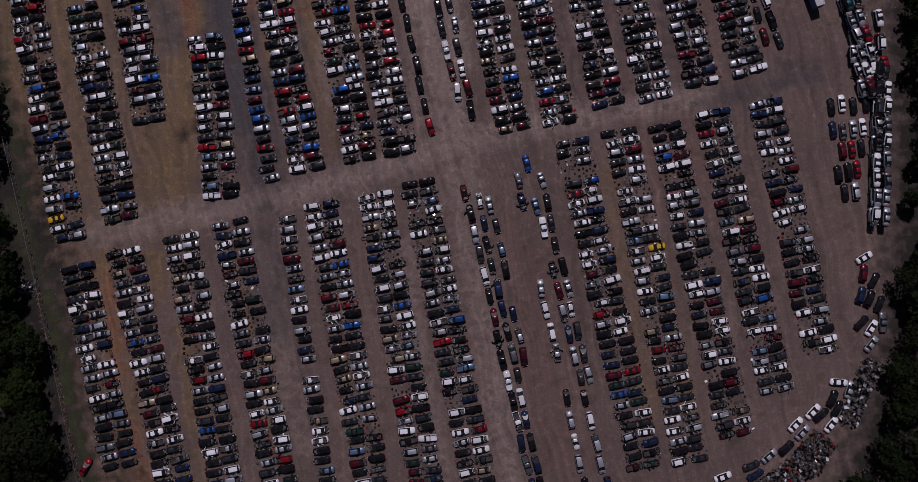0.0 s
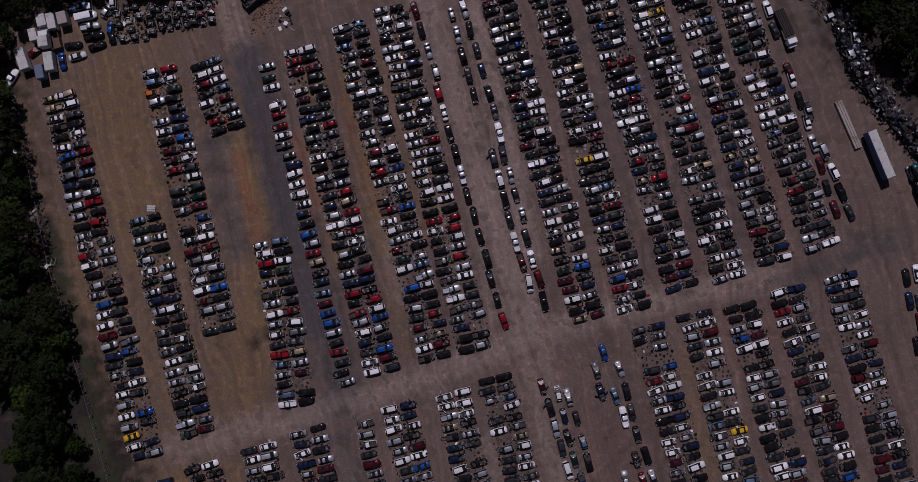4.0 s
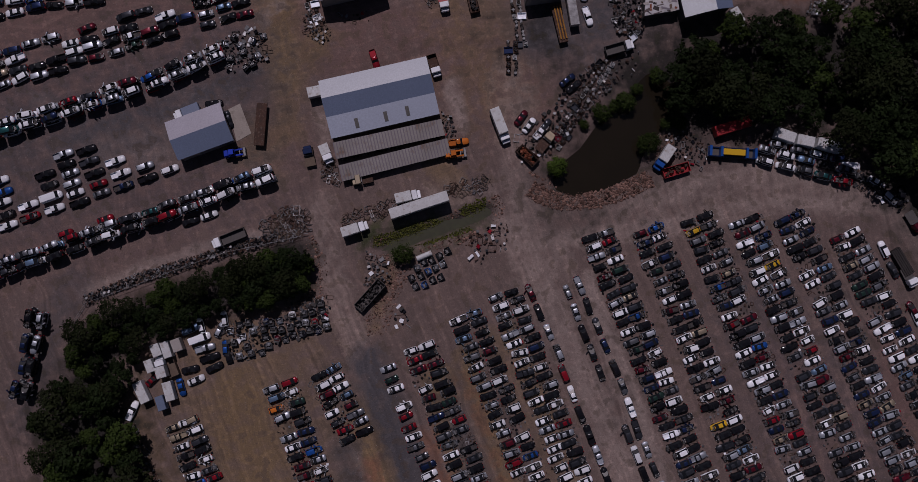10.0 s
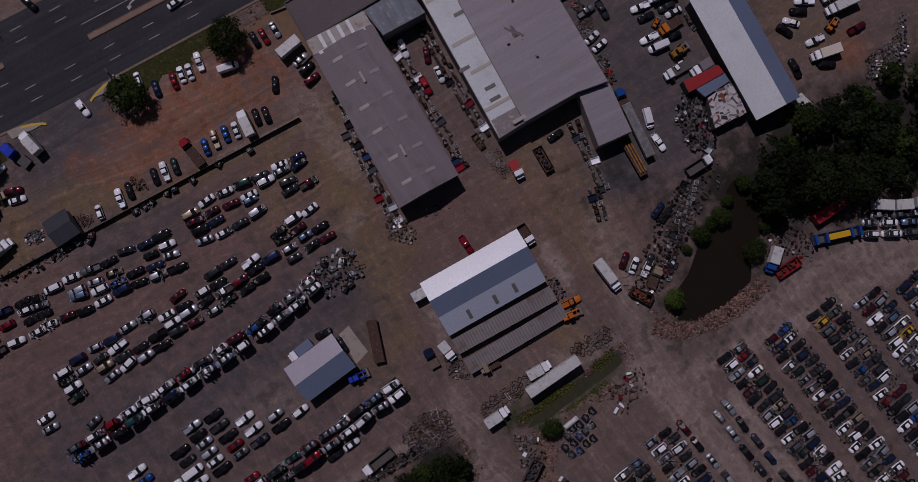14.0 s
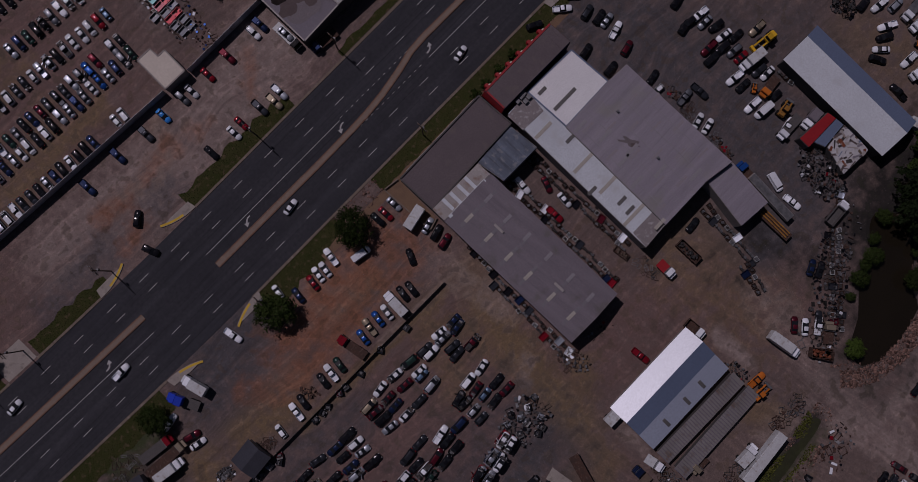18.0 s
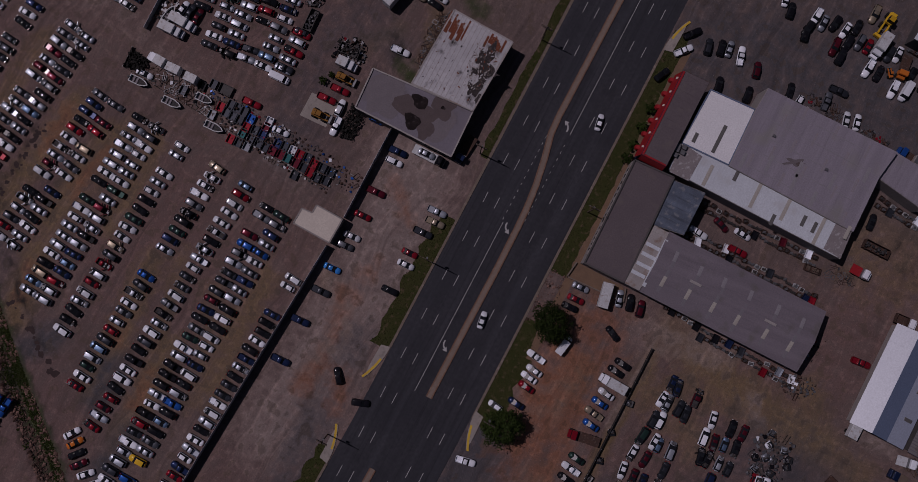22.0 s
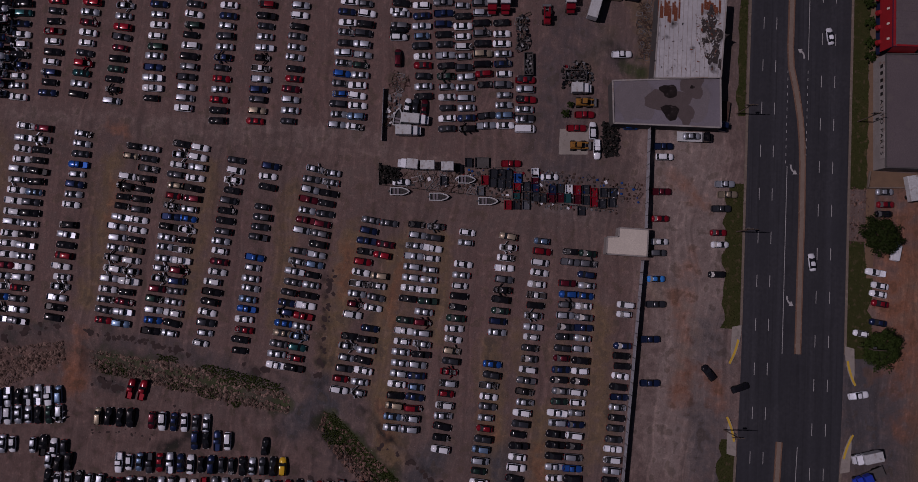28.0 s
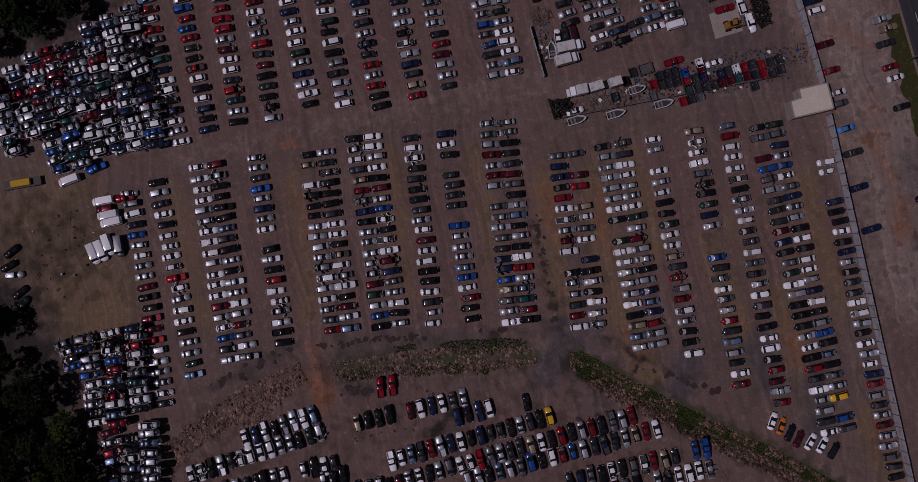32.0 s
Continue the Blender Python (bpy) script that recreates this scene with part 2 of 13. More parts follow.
STAINED_PALE = surface("dry_roof_stain", (0.185, 0.165, 0.178), (0.16, 0.143, 0.155), rough=0.7, coarse=0.5)
ROOF_TIDE = surface("black_roof_puddle", (0.012, 0.01, 0.01), (0.032, 0.025, 0.025), rough=0.95, coarse=0.5, fine=2.5, third=(0.052, 0.042, 0.043))
LOADER_YELLOW = surface("worn_machine_yellow", (0.33, 0.16, 0.032), (0.22, 0.105, 0.03), rough=0.6, coarse=0.8, third=(0.1, 0.06, 0.04))
drive_marks(HALL_METAL, 5.2, 14.0, 1.16, 0.9)
drive_marks(GREY_METAL, 5.2, 14.0, 1.14, 0.9)
ROOF_STREAK = surface("washed_roof_streak", (0.185, 0.177, 0.197), (0.168, 0.161, 0.178), rough=0.55, coarse=0.4, third=(0.16, 0.152, 0.168))
FAINT_SKYLIGHT = surface("clouded_skylight", (0.26, 0.25, 0.27), (0.23, 0.22, 0.24), rough=0.5)
CREAM_ROOF = surface("cream_roof_sheets", (0.62, 0.57, 0.5), (0.54, 0.49, 0.43), rough=0.7, coarse=0.2)
PAINT["q"] = LOADER_YELLOW
BRIGHT_WHITE = surface("fresh_white_roof_coating", (0.74, 0.75, 0.77), (0.68, 0.69, 0.71), rough=0.6, coarse=0.15)
BLACK_ROOF = surface("black_roof_felt", (0.055, 0.058, 0.072), (0.045, 0.047, 0.058), rough=0.85, coarse=0.4)
MULCH = surface("bare_verge_soil", (0.2, 0.13, 0.085), (0.15, 0.1, 0.07), rough=0.95, coarse=0.5, fine=4)
PEELING_ROOF = surface("peeling_white_roof", (0.5, 0.5, 0.52), (0.36, 0.36, 0.38), rough=0.7, coarse=0.12, fine=1.5, third=(0.035, 0.03, 0.03))
RUST = surface("rusty_sheet", (0.2, 0.065, 0.035), (0.12, 0.045, 0.03), rough=0.85, coarse=0.4, third=(0.3, 0.25, 0.23))
RED_METAL = surface("red_sheet_metal", (0.33, 0.015, 0.02), (0.24, 0.014, 0.018), rough=0.45, coarse=0.3)
SKYLIGHT = surface("translucent_skylight", (0.42, 0.4, 0.36), (0.33, 0.31, 0.28), rough=0.35)
DARK_SKYLIGHT = surface("dusty_skylight", (0.13, 0.125, 0.12), (0.1, 0.1, 0.1), rough=0.4)
WALL = surface("painted_block_wall", (0.3, 0.28, 0.27), (0.24, 0.22, 0.21), rough=0.8, coarse=0.3)
# dark steel with wall shade put into its colour; truck beds and machines share it
DARK_WALL = surface("shaded_dark_steel", (0.1, 0.095, 0.095), (0.08, 0.075, 0.075), rough=0.7, coarse=0.3)
FENCE = surface("galvanised_fence_sheet", (0.46, 0.48, 0.53), (0.36, 0.37, 0.41), rough=0.55, metal=0.2, coarse=0.3, third=(0.2, 0.15, 0.13))
DARK_FENCE = surface("dark_slatted_fence", (0.035, 0.033, 0.033), (0.05, 0.045, 0.045), rough=0.8)
WOOD = surface("weathered_wood", (0.15, 0.115, 0.09), (0.1, 0.076, 0.062), rough=0.9, coarse=0.6, fine=6)
BARK = surface("bark", (0.09, 0.065, 0.05), (0.06, 0.045, 0.035), rough=0.95, coarse=1.5, bump=0.5)
LEAF = [surface("leaves_deep", (0.011, 0.019, 0.006), (0.008, 0.014, 0.005), rough=0.7, coarse=0.3, fine=2, spread=0.35),
        surface("leaves_fresh", (0.026, 0.042, 0.009), (0.018, 0.03, 0.008), rough=0.7, coarse=0.3, fine=2, spread=0.3),
        surface("leaves_bright", (0.05, 0.085, 0.014), (0.035, 0.06, 0.011), rough=0.7, coarse=0.4, fine=2, spread=0.2),
        surface("leaves_dull", (0.014, 0.019, 0.007), (0.01, 0.014, 0.006), rough=0.75, coarse=0.3, fine=2, spread=0.35)]
GRASS = surface("rough_grass", (0.034, 0.043, 0.013), (0.052, 0.05, 0.02), rough=0.95, coarse=0.35, fine=2.5, bump=0.5, third=(0.09, 0.068, 0.04))
DRY_WEEDS = surface("yellow_green_weeds", (0.085, 0.088, 0.02), (0.05, 0.06, 0.015), rough=0.95, coarse=0.5, fine=3, pieces=0.5)
WEEDS = surface("bank_weeds", (0.022, 0.034, 0.009), (0.036, 0.046, 0.012), rough=0.95, coarse=0.5, fine=3, pieces=0.5)
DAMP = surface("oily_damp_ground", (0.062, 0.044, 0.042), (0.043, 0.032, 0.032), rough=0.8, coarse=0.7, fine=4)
WATER = surface("muddy_pond_water", (0.014, 0.0115, 0.0075), (0.018, 0.014, 0.009), rough=0.12, coarse=0.1)
POOL = surface("weedy_ditch_water", (0.03, 0.03, 0.017), (0.042, 0.048, 0.02), rough=0.4, coarse=0.35, fine=1.5)
ROCK = surface("broken_rock", (0.2, 0.122, 0.098), (0.105, 0.066, 0.055), rough=0.95, coarse=0.5, fine=5, bump=0.3, pieces=0.7)
RUBBLE = surface("pale_pink_rubble", (0.22, 0.148, 0.122), (0.115, 0.077, 0.064), rough=0.95, coarse=0.5, fine=5, bump=0.3, pieces=0.7)
TRAILER = surface("dirty_white_trailer_skin", (0.54, 0.57, 0.59), (0.42, 0.43, 0.44), rough=0.5, coarse=0.5, third=(0.3, 0.27, 0.25))
RUSTY_STEEL = surface("rusty_steel", (0.085, 0.048, 0.037), (0.05, 0.037, 0.033), rough=0.85, coarse=0.8, third=(0.13, 0.095, 0.08))
SIGN_DARK = surface("dark_sign_letters", (0.016, 0.015, 0.015), (0.024, 0.022, 0.022), rough=0.9)
TARP = surface("blue_tarp", (0.05, 0.1, 0.27), (0.042, 0.085, 0.23), rough=0.5)


def ground_material():
    """Packed gravel yard: grey-violet gravel, orange clay, pale dust on the tracks, dark damp or tarred patches,
    near-black soil that also carries the shade of the woods, and weeds, laid out by the sheet's own attributes.
    """
    m = bpy.data.materials.new("yard_ground")
    m.use_nodes = True
    nt = m.node_tree
    bsdf = nt.nodes["Principled BSDF"]
    where = nt.nodes.new("ShaderNodeTexCoord").outputs["Object"]
    col = blend(nt, noise_mask(nt, where, 0.045, 0.35, 0.65, 5), (0.131, 0.094, 0.084), (0.105, 0.076, 0.07))
    ragged = noise_mask(nt, where, 0.3, 0.32, 0.62, 9)
    # soil runs near black, as tree shade is put into its colour too
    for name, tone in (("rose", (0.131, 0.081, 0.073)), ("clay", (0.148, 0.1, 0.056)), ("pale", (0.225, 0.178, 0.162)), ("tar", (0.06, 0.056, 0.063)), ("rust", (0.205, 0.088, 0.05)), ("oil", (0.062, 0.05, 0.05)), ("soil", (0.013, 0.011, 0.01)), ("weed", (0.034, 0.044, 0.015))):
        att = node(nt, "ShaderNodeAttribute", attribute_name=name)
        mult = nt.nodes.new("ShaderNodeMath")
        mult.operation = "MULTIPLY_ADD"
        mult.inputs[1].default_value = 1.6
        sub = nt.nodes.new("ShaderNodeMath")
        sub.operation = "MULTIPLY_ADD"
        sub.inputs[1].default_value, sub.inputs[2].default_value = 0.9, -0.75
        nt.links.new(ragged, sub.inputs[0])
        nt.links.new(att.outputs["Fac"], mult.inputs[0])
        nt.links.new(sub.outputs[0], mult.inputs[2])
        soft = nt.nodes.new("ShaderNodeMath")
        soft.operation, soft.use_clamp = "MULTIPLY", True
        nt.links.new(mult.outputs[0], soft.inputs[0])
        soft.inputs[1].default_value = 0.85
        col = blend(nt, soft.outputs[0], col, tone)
    # worn wheel tracks: along the aisles of the first yard, and along those of the second
    split = nt.nodes.new("ShaderNodeSeparateXYZ")
    nt.links.new(where, split.inputs[0])
    half = nt.nodes.new("ShaderNodeMapRange")
    half.inputs["From Min"].default_value, half.inputs["From Max"].default_value = 110.0, 200.0
    nt.links.new(split.outputs[1], half.inputs["Value"])
    masks = []
    for turn, size in ((13.5, (1.0, 0.035, 1.0)), (2.0, (0.035, 1.0, 1.0))):
        wander = node(nt, "ShaderNodeTexNoise", Scale=0.05, Detail=2.0)
        nt.links.new(where, wander.inputs["Vector"])
        push = nt.nodes.new("ShaderNodeVectorMath")
        push.operation = "MULTIPLY_ADD"
        push.inputs[1].default_value = (9.0, 9.0, 0.0)
        nt.links.new(wander.outputs["Color"], push.inputs[0])
        nt.links.new(where, push.inputs[2])
        spin = nt.nodes.new("ShaderNodeMapping")
        spin.inputs["Rotation"].default_value = (0, 0, -radians(turn))
        nt.links.new(push.outputs[0], spin.inputs["Vector"])
        flat = nt.nodes.new("ShaderNodeMapping")
        flat.inputs["Scale"].default_value = size
        nt.links.new(spin.outputs[0], flat.inputs["Vector"])
        masks.append((noise_mask(nt, flat.outputs[0], 0.9, 0.5, 0.72, 6), noise_mask(nt, flat.outputs[0], 0.55, 0.52, 0.74, 4)))
    for light, tone in ((0, (1.34, 1.32, 1.3)), (1, (0.72, 0.71, 0.71))):
        worn = blend(nt, half.outputs[0], masks[0][light], masks[1][light])
        col = blend(nt, worn, col, blend(nt, 1.0, col, tone, "MULTIPLY"))
    col = blend(nt, noise_mask(nt, where, 0.11, 0.5, 0.8, 8), col, blend(nt, 0.36, col, (0.05, 0.04, 0.038)))
    col = blend(nt, noise_mask(nt, where, 0.8, 0.58, 0.78, 9), col, blend(nt, 0.42, col, (0.045, 0.036, 0.033)))
    col = blend(nt, noise_mask(nt, where, 0.62, 0.54, 0.66, 10), col, blend(nt, 1.0, col, (1.3, 1.29, 1.28), "MULTIPLY"))
    col = blend(nt, noise_mask(nt, where, 2.2, 0.54, 0.7, 6), col, blend(nt, 1.0, col, (1.32, 1.31, 1.3), "MULTIPLY"))
    col = blend(nt, noise_mask(nt, where, 3.4, 0.55, 0.68, 4), col, blend(nt, 1.0, col, (0.72, 0.71, 0.71), "MULTIPLY"))
    col = blend(nt, noise_mask(nt, where, 4.1, 0.7, 0.75, 2), col, (0.24, 0.21, 0.2))
    nt.links.new(col, bsdf.inputs["Base Color"])
    bsdf.inputs["Roughness"].default_value = 0.95
    tex = node(nt, "ShaderNodeTexNoise", Scale=2.5, Detail=8.0)
    nt.links.new(where, tex.inputs["Vector"])
    b = node(nt, "ShaderNodeBump", Strength=0.5, Distance=0.12)
    nt.links.new(tex.outputs[0], b.inputs["Height"])
    nt.links.new(b.outputs[0], bsdf.inputs["Normal"])
    return m


GROUND = ground_material()


# ---- mesh helpers ----
def mesh_of(name, bm, *materials):
    me = bpy.data.meshes.new(name)
    bm.to_mesh(me)
    bm.free()
    for m in materials:
        me.materials.append(m)
    return me


def raw(name, verts, faces, *materials, slots=None):
    me = bpy.data.meshes.new(name)
    me.from_pydata(verts, [], faces)
    for m in materials:
        me.materials.append(m)
    if slots is not None:
        me.polygons.foreach_set("material_index", slots)
    me.update()
    return me


def part(name, bm, material, parent, label=""):
    """One mesh object under a thing or under a part, in its parent's own axes."""
    me = bm if isinstance(bm, bpy.types.Mesh) else mesh_of(name, bm, material)
    ob = new(name, me)
    ob.parent = parent
    return tagged(ob, label)


def thing(name, m, label, category, group="", kind="", data=None):
    ob = new(name, data)
    ob.matrix_world = m
    return tagged(ob, label, category, group, kind)


def box(bm, x0, x1, y0, y1, z0, z1, bevel=0.0, slot=0):
    r = bmesh.ops.create_cube(bm, size=1, matrix=Matrix.LocRotScale(((x0 + x1) / 2, (y0 + y1) / 2, (z0 + z1) / 2), None, (x1 - x0, y1 - y0, z1 - z0)))
    faces = {f for v in r["verts"] for f in v.link_faces}
    if bevel:
        edges = {e for v in r["verts"] for e in v.link_edges}
        faces |= set(bmesh.ops.bevel(bm, geom=list(edges), offset=bevel, segments=1, affect="EDGES")["faces"])
    for f in faces:
        if f.is_valid:
            f.material_index = slot
    return bm


def boxed(*args, **kw):
    return box(bmesh.new(), *args, **kw)


def cylinder(bm, r, depth, m, sides=12, r2=None, slot=0):
    out = bmesh.ops.create_cone(bm, cap_ends=True, segments=sides, radius1=r, radius2=r if r2 is None else r2, depth=depth, matrix=m)
    for f in {f for v in out["verts"] for f in v.link_faces}:
        f.material_index = slot
    return bm


def prism(outline, z0, z1):
    """Vertices and faces of an upright prism over a flat outline."""
    n = len(outline)
    verts = [(x, y, z0) for x, y in outline] + [(x, y, z1) for x, y in outline]
    faces = [tuple(range(n - 1, -1, -1)), tuple(range(n, 2 * n))] + [(i, (i + 1) % n, n + (i + 1) % n, n + i) for i in range(n)]
    return verts, faces


def turned(x, y, degrees, z=0.0):
    return pose(x, y, z, 0, 0, degrees)


# ---- vehicles ----
# length, width, belt height, roof height, bonnet drop, and along the length: windscreen foot, roof front, roof rear, rear window foot, boot height
CARS = {
    "sedan": (4.70, 1.74, 0.92, 1.42, 0.16, 1.16, 0.12, -0.88, -1.72, 0.95),
    "coupe": (4.45, 1.72, 0.88, 1.32, 0.16, 0.92, -0.15, -0.78, -1.76, 0.92),
    "hatchback": (4.05, 1.66, 0.92, 1.46, 0.16, 1.12, 0.15, -1.25, -1.86, 0.95),
    "suv": (4.70, 1.80, 1.08, 1.74, 0.14, 1.05, 0.25, -1.70, -2.18, 1.08),
    "minivan": (4.85, 1.84, 1.05, 1.74, 0.30, 1.55, 0.5, -1.85, -2.28, 1.05),
    "pickup_truck": (5.40, 1.86, 1.05, 1.76, 0.12, 1.00, 0.38, -0.50, -0.78, 1.05),
    "cargo_van": (5.50, 2.02, 1.20, 2.15, 0.30, 1.95, 1.40, -2.62, -2.70, 1.20),
}


def car_pieces(kind, stripped=0, rim=12):
    """Vertices, faces and slots of each piece of a car that points along +x. Slots: 0 paint, 1 glass, 2 tyre, 3 greasy parts, 4 lamps, 5 tail lamps."""
    length, width, belt, roof, drop, ws, rf, rr, rw, boot = CARS[kind]
    h, w = length / 2, width / 2
    stations = [(-h, 0.6, boot - 0.32), (-h + 0.1, 0.82, boot - 0.13), (-h + 0.38, 0.95, boot - 0.02), (rw, 1.0, boot), (0.0, 1.0, belt), (ws, 0.99, belt),
                ((ws + h) / 2, 0.97, belt - drop * 0.35), (h - 0.5, 0.92, belt - drop * 0.8), (h - 0.16, 0.78, belt - drop - 0.08), (h, 0.5, belt - drop - 0.28)]
    if kind == "cargo_van":
        stations[0], stations[1], stations[2] = (-h, 0.93, boot - 0.1), (-h + 0.05, 0.96, boot - 0.04), (-h + 0.1, 0.98, boot)
    if stripped == 2:
        stations = stations[:6]
    out = {}
    ring = lambda x, k, top: [(x, -w * k * 0.94, 0.24), (x, -w * k, 0.55), (x, -w * k * 0.97, top - 0.15), (x, -w * k * 0.82, top - 0.03), (x, 0.0, top + 0.07), (x, w * k * 0.82, top - 0.03),
                              (x, w * k * 0.97, top - 0.15), (x, w * k, 0.55), (x, w * k * 0.94, 0.24)]
    verts = [p for s in stations for p in ring(*s)]
    faces, slots = [tuple(range(8, -1, -1)), tuple(range(9 * len(stations) - 9, 9 * len(stations)))], [0, 3 if stripped == 2 else 0]
    for i in range(len(stations) - 1):
        for j in range(9):
            a, b = 9 * i + j, 9 * i + (j + 1) % 9
            if j in (3, 4) and (stripped in (1, 3, 4) and i in (5, 6) or stripped in (3, 4) and i == 2 or stripped == 4 and i in (3, 4) or kind == "pickup_truck" and i in (1, 2)):
                continue
            faces.append((a, b, b + 9, a + 9))
            slots.append(0)
    out["body"] = (verts, faces, slots)

    def tub(x0, x1, floor, k=0.82, dip=0.02):
        v = [(x0, -w * k, floor), (x1, -w * k, floor), (x1, w * k, floor), (x0, w * k, floor), (x0, -w * k, belt - 0.02), (x1, -w * k, belt - dip), (x1, w * k, belt - dip), (x0, w * k, belt - 0.02)]
        return v, [(0, 1, 2, 3), (0, 4, 5, 1), (1, 5, 6, 2), (2, 6, 7, 3), (3, 7, 4, 0)]

    def lump(v, f, pts, z0, z1):
        ev, ef = prism(pts, z0, z1)
        return v + ev, f + [tuple(i + len(v) for i in q) for q in ef]

    if kind == "pickup_truck":
        v, f = tub(-h + 0.12, rw - 0.02, 0.62)
        out["bed"] = (v, f, [3 if stripped else 0] * len(f))
    rng = random.Random(len(kind) * 10 + stripped)

    def clutter(v, f, slots, x0, x1, half, z0, z1, count):
        """Loose hoses, brackets, boxes and wiring in an opened bay."""
        for _ in range(count):
            a, l, t = rng.uniform(0, 3.14), rng.uniform(0.15, 0.5), rng.uniform(0.05, 0.16)
            cx, cy, z = rng.uniform(x0, x1), rng.uniform(-half, half), rng.uniform(z0, z1)
            c, q = math.cos(a), math.sin(a)
            n = len(f)
            v, f = lump(v, f, [(cx + l * c * i - t * q * j, cy + l * q * i + t * c * j) for i, j in ((-0.5, -0.5), (0.5, -0.5), (0.5, 0.5), (-0.5, 0.5))], z - 0.12, z)
            slots = slots + [rng.choice((3, 3, 6, 6, 6, 4, 0))] * (len(f) - n)
        return v, f, slots

    if stripped in (1, 3, 4):
        x0 = ws - 0.02
        v, f = tub(x0, h - 0.5, 0.5, dip=0.1)
        n = len(f)
        v, f = lump(v, f, [(x0 + 0.25, -0.3), (x0 + 0.85, -0.34), (x0 + 0.9, 0.25), (x0 + 0.3, 0.32)], 0.5, belt - 0.12)
        v, f = lump(v, f, [(x0 + 0.2, 0.42), (x0 + 0.5, 0.42), (x0 + 0.5, 0.6), (x0 + 0.2, 0.6)], 0.5, belt - 0.15)
        out["engine_bay"] = clutter(v, f, [3] * n + [6] * (len(f) - n), x0 + 0.1, h - 0.45, w * 0.72, 0.66, belt - 0.02, 7)
    if stripped == 2:
        # bare rails, engine, cross member and struts in place of the front skin
        v, f, x0 = [], [], ws + 0.01
        for y0 in (-0.55, 0.43):
            v, f = lump(v, f, [(x0, y0), (h - 0.35, y0), (h - 0.35, y0 + 0.12), (x0, y0 + 0.12)], 0.4, 0.56)
        v, f = lump(v, f, [(x0 + 0.15, -0.38), (x0 + 0.8, -0.33), (x0 + 0.85, 0.2), (x0 + 0.2, 0.35)], 0.42, belt - 0.1)
        n = len(f)
        v, f = lump(v, f, [(h - 0.52, -w * 0.78), (h - 0.36, -w * 0.74), (h - 0.36, w * 0.74), (h - 0.52, w * 0.78)], 0.4, belt - 0.2)
        v, f = lump(v, f, [(x0 + 0.3, -w * 0.9), (x0 + 0.75, -w * 0.9), (x0 + 0.75, -w * 0.5), (x0 + 0.3, -w * 0.55)], 0.68, belt - 0.05)
        out["engine_bay"] = clutter(v, f, [3] * n + [6] * (len(f) - n), x0 + 0.1, h - 0.2, w * 0.86, 0.5, belt - 0.1, 10)
    if stripped in (3, 4):
        v, f = tub(-h + 0.38, rw - 0.02, 0.45, 0.8)
        out["boot"] = clutter(v, f, [3] * len(f), -h + 0.5, rw - 0.1, w * 0.7, 0.6, boot - 0.05, 4)
        v, f = lump([], [], [(ws - 0.25, w * 0.97), (ws - 0.15, w * 0.99), (ws - 0.62, w + 0.82), (ws - 0.72, w + 0.8)], 0.3, belt)
        out["door"] = (v, f, [0] * len(f))
    if stripped == 4:
        # a gutted cabin: dark floor, worn seats, and the doors of both sides swung out
        v, f = tub(rw + 0.02, ws - 0.04, 0.4, 0.8)
        n = len(f)
        for sx in (-0.75, 0.25):
            for sy in (-0.38, 0.38):
                v, f = lump(v, f, [(sx - 0.28, sy - 0.24), (sx + 0.28, sy - 0.24), (sx + 0.28, sy + 0.24), (sx - 0.28, sy + 0.24)], 0.4, 0.72)
        out["cabin_floor"] = clutter(v, f, [3] * n + [6] * (len(f) - n), rw + 0.2, ws - 0.2, w * 0.7, 0.6, belt + 0.02, 4)
        for n, (x0, side, reach) in enumerate(((ws - 0.2, 1, 0.62), (ws - 0.2, -1, 0.85), (-0.2, 1, 0.5))):
            v, f = lump([], [], [(x0 - 0.05, side * w * 0.97), (x0 + 0.05, side * w * 0.99), (x0 - 0.5, side * (w + reach)), (x0 - 0.6, side * (w + reach - 0.03))], 0.3, belt)
            out["door_%d" % n] = (v, f, [0] * len(f))
    # the glass house and the roof above it
    base, top = 0.92 * w, 0.62 * w if kind in ("sedan", "coupe", "hatchback") else 0.84 * w if kind == "cargo_van" else 0.69 * w
    z0, z1 = belt - 0.01, roof - 0.09
    q = [(rw, -base, z0), (ws, -base, z0), (ws, base, z0), (rw, base, z0), (rr, -top, z1), (rf, -top, z1), (rf, top, z1), (rr, top, z1)]
    side_slot = 0 if kind == "cargo_van" else 1
    if stripped != 4:
        out["windscreen"] = ([q[1], q[2], q[6], q[5]], [(0, 1, 2, 3)], [1])
        out["rear_window"] = ([q[3], q[0], q[4], q[7]], [(0, 1, 2, 3)], [side_slot])
    out["side_window"] = ([q[0], q[1], q[5], q[4]], [(0, 1, 2, 3)], [side_slot])
    out["side_window_far"] = ([q[2], q[3], q[7], q[6]], [(0, 1, 2, 3)], [side_slot])
    rv, rfaces = prism([(rr - 0.05, -top - 0.02), (rf - 0.02, -top - 0.02), (rf + 0.05, -top * 0.7), (rf + 0.05, top * 0.7), (rf - 0.02, top + 0.02), (rr - 0.05, top + 0.02), (rr - 0.09, top * 0.7), (rr - 0.09, -top * 0.7)], z1 - 0.02, z1 + 0.01)
    mid = (rf + rr) / 2
